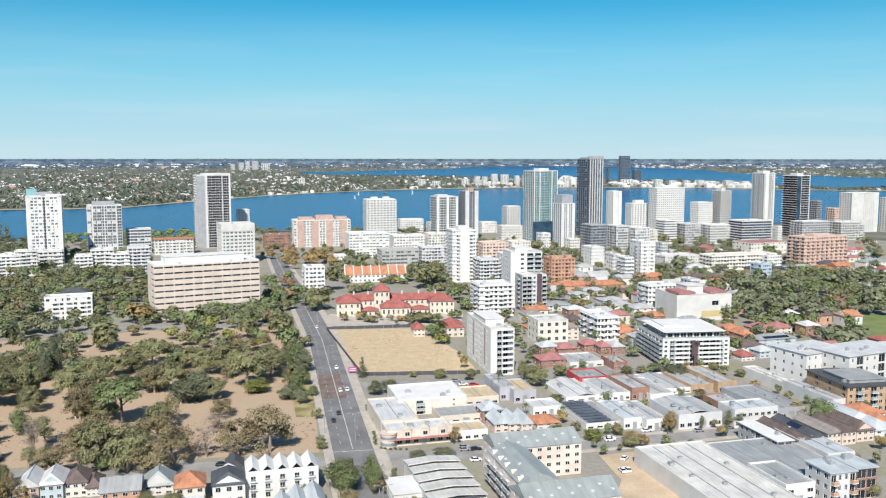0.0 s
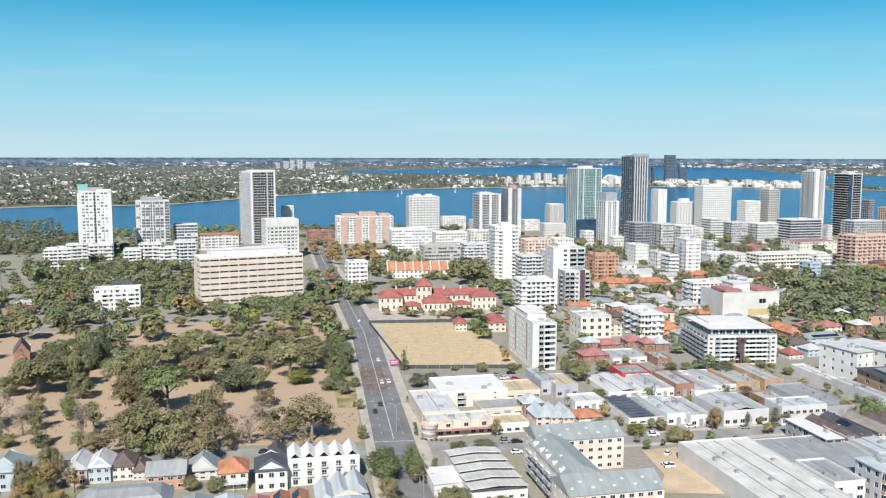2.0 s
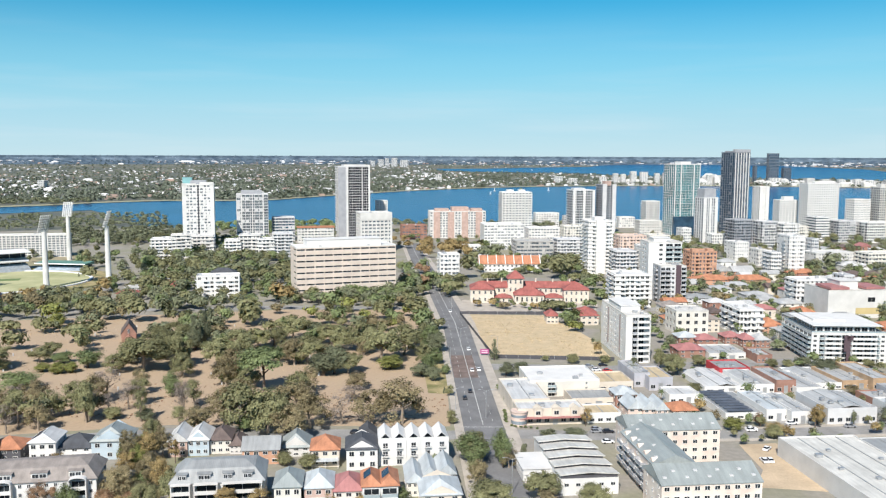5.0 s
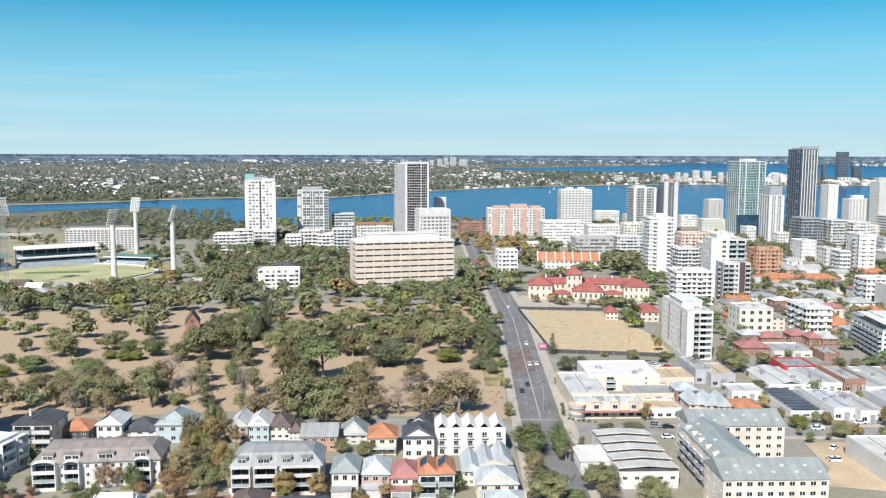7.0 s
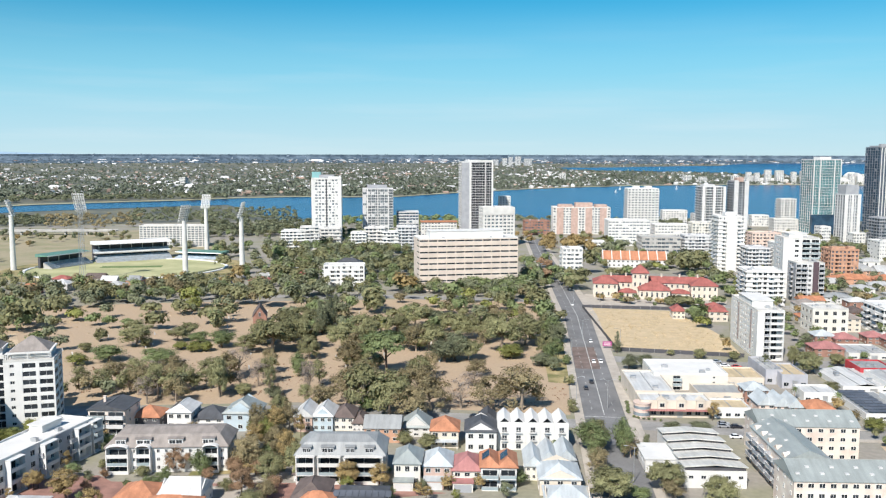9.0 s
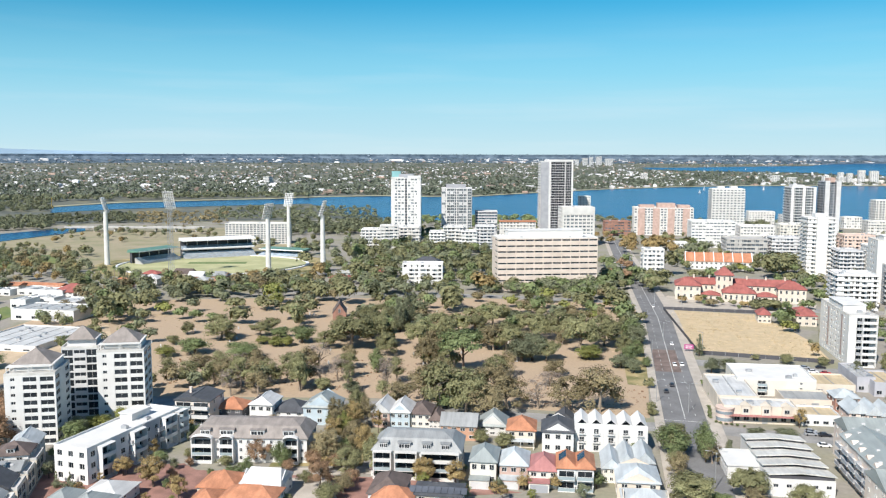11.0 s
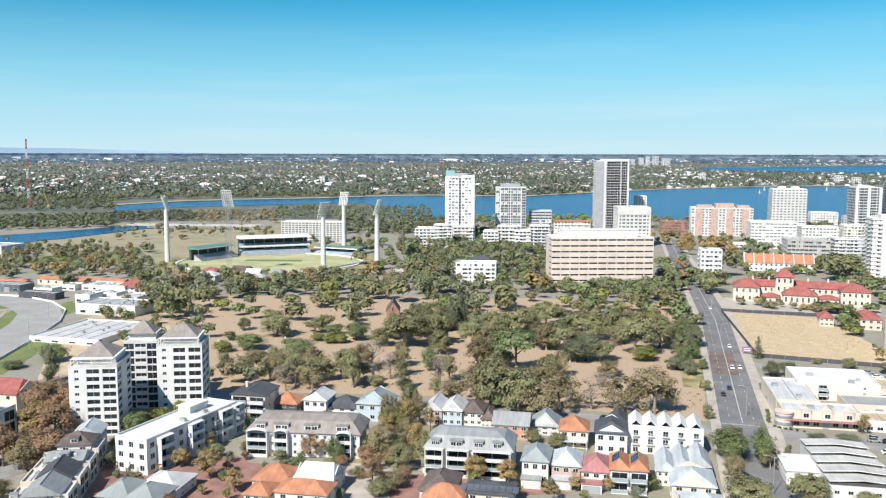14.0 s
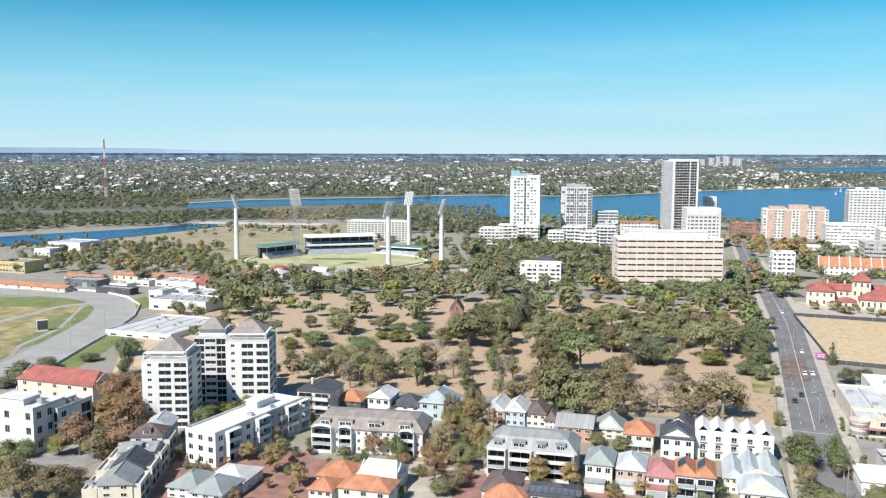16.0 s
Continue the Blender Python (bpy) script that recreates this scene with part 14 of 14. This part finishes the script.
grow("dark", -371, 449, 9, 6.1)
grow("gum", -383, 469, 13, 8.1)
grow("dark", -351, 519, 13, 7.5)
grow("gum", -302, 489, 13, 8.0)
grow("gum", -328, 496, 12, 5.8)
grow("green", -236, 527, 8, 3.9)
grow("dark", -160, 583, 11, 6.4)
grow("green", -181, 609, 10, 4.5)
grow("green", -189, 614, 11, 7.2)
grow("green", -209, 523, 12, 5.9)
grow("green", -202, 574, 10, 4.3)
grow("green", -222, 588, 11, 5.6)
grow("gum", -248, 578, 10, 6.1)
grow("gum", -198, 554, 10, 5.7)
grow("gum", -230, 590, 8, 4.8)
grow("gum", -184, 600, 9, 3.9)
grow("dark", -164, 626, 10, 5.8)
grow("green", -162, 606, 8, 3.4)
grow("dark", -182, 556, 9, 4.1)
grow("dark", -165, 628, 12, 7.5)
grow("green", -204, 576, 10, 5.3)
grow("gum", -216, 531, 7, 3.7)
grow("dark", -161, 570, 11, 6.9)
grow("gum", -165, 601, 10, 5.4)
grow("dark", -173, 557, 9, 5.3)
palm(-486.9, 495.1, 10)
palm(-481.7, 504.8, 10)
palm(-471.3, 498.2, 10)
palm(-469.9, 505.5, 10)
palm(-475.9, 489.0, 10)


def woods_in(corners, n, kinds, h0, h1, seed, group=""):
    """Trees over a piece of land, clear of the buildings and roads on it."""
    rng = random.Random(seed)
    xs, ys = [c[0] for c in corners], [c[1] for c in corners]
    for _ in range(n):
        px, py = rng.uniform(min(xs), max(xs)), rng.uniform(min(ys), max(ys))
        inside = False
        for (ax, ay), (cx, cy) in zip(corners, corners[1:] + corners[:1]):
            if (ay > py) != (cy > py) and px < (cx - ax) * (py - ay) / (cy - ay) + ax:
                inside = not inside
        h = rng.uniform(h0, h1)
        r = h * rng.uniform(0.36, 0.55)
        road = np.interp(py, [p[1] for p in MAIN_ROAD], [p[0] for p in MAIN_ROAD])
        clear = abs(px - road) > 11 + r and not in_clearing(px, py)
        for inv, w, d in FOOTPRINTS:
            q = inv @ Vector((px, py, 0))
            if -r * 0.8 < q.x < w + r * 0.8 and -r * 0.8 < q.y < d + r * 0.8:
                clear = False
                break
        if inside and clear:
            if group:
                tree(rng.choice(kinds), px, py, h, r, group)
                FOOTPRINTS.append((pose(px - r * 0.6, py - r * 0.6, 0).inverted(), r * 1.2, r * 1.2))
            else:
                grow(rng.choice(kinds), round(px), round(py), h, r)


woods_in([(0, 430), (20, 560), (120, 620), (250, 560), (200, 480), (150, 430)], 260, ("gum", "green", "dark", "gold"), 4, 8, 11)
woods_in([(-20, 620), (40, 1050), (420, 1080), (360, 850), (200, 640)], 700, ("gum", "green", "dark", "dark"), 6, 11, 12)
woods_in([(40, 300), (60, 420), (170, 440), (200, 330), (150, 280)], 170, ("gum", "green", "gold"), 3, 7, 13)
woods_in([(-205, 150), (-200, 235), (-60, 262), (-30, 240), (-60, 205), (-120, 170)], 130, ("autumn", "gold", "green", "gold", "dark", "lime"), 3.5, 7, 14, "garden trees")
woods_in([(-150, 205), (-148, 262), (-132, 262), (-122, 205)], 40, ("gold", "autumn", "lime", "green"), 7, 11, 15, "garden trees")
woods_in([(-392, 325), (-385, 385), (-318, 385), (-290, 315), (-310, 300), (-360, 285)], 70, ("gum", "dark", "green"), 6, 11, 16)
woods_in([(-330, 478), (-330, 522), (-190, 562), (-90, 572), (-85, 546), (-190, 524)], 110, ("gum", "dark", "dark", "green"), 7, 12, 17)
OLIVE = ("gum", "gum", "dark", "dark", "brown", "green")
woods_in([(-467, 475), (-387, 528), (-328, 507), (-362, 449), (-376, 400), (-341, 316), (-367, 318), (-419, 386)], 80, OLIVE, 8, 14, 1)
woods_in([(-724, 493), (-700, 559), (-576, 576), (-484, 483), (-527, 425), (-608, 413)], 170, ("gum", "gum", "brown", "gold", "dark"), 7, 12, 2)
woods_in([(-507, 506), (-454, 506), (-370, 539), (-298, 552), (-263, 487), (-330, 470), (-408, 420)], 60, OLIVE, 8, 14, 3)
woods_in([(-436, 787), (-272, 720), (-215, 566), (-242, 494), (-275, 493)], 110, ("dark", "dark", "gum", "green"), 9, 16, 4)
woods_in([(-180, 512), (-115, 570), (-87, 442), (-120, 441), (-170, 440)], 18, OLIVE, 8, 14, 5)
woods_in([(228, 737), (381, 777), (260, 525), (222, 508), (184, 579)], 130, ("dark", "dark", "gum", "green"), 9, 15, 6)
woods_in([(-135, 552), (-92, 570), (-110, 680), (-150, 690), (-160, 560)], 40, ("green", "green", "dark"), 9, 15, 7)
woods_in([(-310, 570), (-200, 515), (-165, 400), (-255, 385), (-300, 430)], 60, OLIVE, 7, 14, 8)
woods_in([(-800, 500), (-640, 468), (-560, 500), (-600, 610), (-690, 600)], 70, ("dark", "dark", "gum", "brown"), 7, 11, 19)
woods_in([(-850, 790), (-700, 890), (-480, 800), (-470, 700), (-540, 690), (-700, 760)], 130, ("gum", "brown", "dark"), 6, 10, 9)
for kind, places in GROVES.items():
    far_woods("woodland", places, {"gum": "olive green", "dark": "dark green", "green": "fresh green", "gold": "golden", "brown": "brownish", "autumn": "rusty brown"}.get(kind, "green") + " trees between the city buildings", LEAVES[kind], 270, 0.14)


def scatter(name, corners, n, h0, h1, material, label, seed, quads=9, leafy=0.5):
    """Low tufts or scrub strewn over a piece of ground, uncountable."""
    rng = random.Random(seed)
    xs, ys = [c[0] for c in corners], [c[1] for c in corners]
    places = []
    while len(places) < n:
        px, py = rng.uniform(min(xs), max(xs)), rng.uniform(min(ys), max(ys))
        inside = False
        for (ax, ay), (cx, cy) in zip(corners, corners[1:] + corners[:1]):
            if (ay > py) != (cy > py) and px < (cx - ax) * (py - ay) / (cy - ay) + ax:
                inside = not inside
        if inside and noise.noise(Vector((px * 0.08, py * 0.08, seed))) > rng.uniform(-0.6, 0.3):
            h = rng.uniform(h0, h1)
            places.append((px, py, 0.0, h, h * rng.uniform(0.8, 1.8)))
    far_woods(name, places, label, material, quads, leafy)


STRAW = mat("dry_straw_tufts", (0.53, 0.43, 0.275), 0.95, 0.2, 3, island=0.3, spec=0.1)
LITTER = mat("red_brown_leaf_litter", (0.27, 0.17, 0.11), 0.95, 0.2, 3, island=0.35, spec=0.1)
DRY_GRASS = mat("bleached_dry_grass", (0.50, 0.40, 0.27), 0.95, 0.2, 3, island=0.25, spec=0.1)
scatter("straw_tufts", [(-72.0, 531.2), (-40.6, 426.6), (16.8, 430.1), (8.7, 466.5), (-4.8, 503.1), (-21.6, 536.6)], 1500, 0.12, 0.35, STRAW, "dry straw tufts over the vacant lot", 3)
scatter("bare_earth", [(-72.0, 531.2), (-40.6, 426.6), (16.8, 430.1), (8.7, 466.5), (-4.8, 503.1), (-21.6, 536.6)], 260, 0.1, 0.2, DRY_GRASS, "bleached flattened grass in the vacant lot", 5, 6, 0.9)
PARK_EDGE = [(-48, 312), (-54, 345), (-100, 345), (-170, 350), (-260, 330), (-270, 270), (-150, 300)]
PARK_AREA = [(-50, 330), (-76, 470), (-120, 525), (-300, 460), (-380, 400), (-300, 290), (-150, 305)]
scatter("leaf_litter_scrub", PARK_EDGE, 1000, 0.12, 0.4, LITTER, "red-brown scrub and leaf litter under the trees", 7)
scatter("park_tussocks", PARK_AREA, 1300, 0.1, 0.35, DRY_GRASS, "bleached dry grass tussocks over the parkland", 9)
rng_graves = random.Random(12)


def gravestone(bm):
    bx(bm, -0.45, -0.12, 0, 0.45, 0.12, 0.25)
    solid(bm, [(-0.36, -0.08, 0.25), (0.36, -0.08, 0.25), (0.36, 0.08, 0.25), (-0.36, 0.08, 0.25)], [(-0.3, -0.07, 1.35), (0.3, -0.07, 1.35), (0.3, 0.07, 1.35), (-0.3, 0.07, 1.35)])
    solid(bm, [(-0.3, -0.07, 1.35), (0.3, -0.07, 1.35), (0.3, 0.07, 1.35), (-0.3, 0.07, 1.35)], [(-0.12, -0.06, 1.6), (0.12, -0.06, 1.6), (0.12, 0.06, 1.6), (-0.12, 0.06, 1.6)])


for i in range(64):
    px, py = rng_graves.uniform(-300, -90), rng_graves.uniform(330, 480)
    if py > 510 + (px + 120) * 0.3 or py < 300 - (px + 100) * 0.05:
        continue
    stone = new("gravestone", shared("grave", "gravestone", gravestone, OFFWHITE if i % 3 else CONCRETE))
    stone.matrix_basis = pose(px, py, 0, 0, rng_graves.uniform(-4, 4), rng_graves.uniform(0, 60)) @ Matrix.Scale(rng_graves.uniform(0.7, 1.15), 4)
    tagged(stone, "weathered pale stone gravestone on dry ground", "gravestone", "gravestones")


# ---- street furniture and cars ----
street_lamp(-33.9, 321.4, 12, 11, 2)
street_lamp(-18.0, 248.4, 12, 11, 2)
street_lamp(-60.6, 442.9, 12, 10, 2)
street_lamp(-80.6, 543.4, 12, 10, 2)
street_lamp(-47, 330, 10, 9.0, 1)
street_lamp(-60, 402, 190, 9.0, 1)
street_lamp(-22, 345, 10, 9.0, 1)
street_lamp(-40, 430, 190, 9.0, 1)
street_lamp(-88, 520, 10, 9.0, 1)
street_lamp(-66, 560, 190, 9.0, 1)
car(-55.5, 436.2, 102, "white", "driving on the main road")
car(-48.3, 392.8, 102, "white", "driving on the main road")
car(-45.3, 394.4, 102, "white", "driving on the main road")
car(-44.6, 356.6, 102, "black", "driving on the main road")
car(-45.4, 346.0, 102, "black", "driving on the main road")
car(7.9, 311.0, 15, "silver")
car(12.3, 311.5, 15, "black")
car(11.9, 300.0, 15, "white")
car(20.8, 262.2, 100, "red")
car(64.8, 322.2, 15, "white")
car(62.7, 289.7, 100, "white")
car(64.6, 290.2, 100, "white")
car(66.1, 301.8, 60, "white")
car(9.7, 403.2, 15, "white")
car(12.9, 413.0, 15, "black")
car(14.8, 402.7, 15, "red")
car(23.4, 412.7, 15, "black")
car(6.3, 409.9, 15, "silver")
car(-105.2, 291.9, 8, "black")
car(-78.8, 295.1, 8, "black")
car(-81.2, 541.6, 102, "white")
car(81.5, 333.3, 20, "white")
car(65.1, 323.9, 15, "white")
car(115.5, 336.9, 15, "grey")
car(102.4, 333.3, 15, "silver")
car(8.0, 313.7, 15, "silver")
sign = thing("sign_board", -45.7, 423.8, 12, "magenta sign board on posts beside the vacant lot", "sign")
bm = bmesh.new()
bx(bm, -2.2, 0, 1.2, 2.2, 0.15, 3.6)
part("board", bm, PINK_SIGN, sign)
for i in range(2):
    bm = bmesh.new()
    bx(bm, -1.6, -0.03, 1.7 + i * 0.9, 1.6, -0.004, 2.05 + i * 0.9)
    part("lettering_bar", bm, WHITE, sign, "pale bar of illegible lettering")
for u in (-1.9, 1.9):
    bm = bmesh.new()
    bx(bm, u - 0.08, 0.16, 0, u + 0.08, 0.3, 3.6)
    part("post", bm, METAL, sign)


def fence(x0, y0, x1, y1, h=2.0):
    L = math.hypot(x1 - x0, y1 - y0)
    f = thing("mesh_fence", x0, y0, math.degrees(math.atan2(y1 - y0, x1 - x0)), "dark mesh fence on posts round the vacant lot", "fence", "lot fences")
    bm = bmesh.new()
    bx(bm, 0, -0.03, 0.15, L, 0.03, h)
    part("mesh_panel", bm, DARK, f)
    for i in range(int(L / 6) + 1):
        bm = bmesh.new()
        bx(bm, i * 6 - 0.06, -0.1, 0, i * 6 + 0.06, -0.035, h + 0.2)
        part("post", bm, METAL, f)


fence(-73.9, 534.7, -16.8, 543.8)
fence(-40.5, 419.9, -73.9, 534.7)
fence(-40.5, 419.9, 18.8, 424.4)
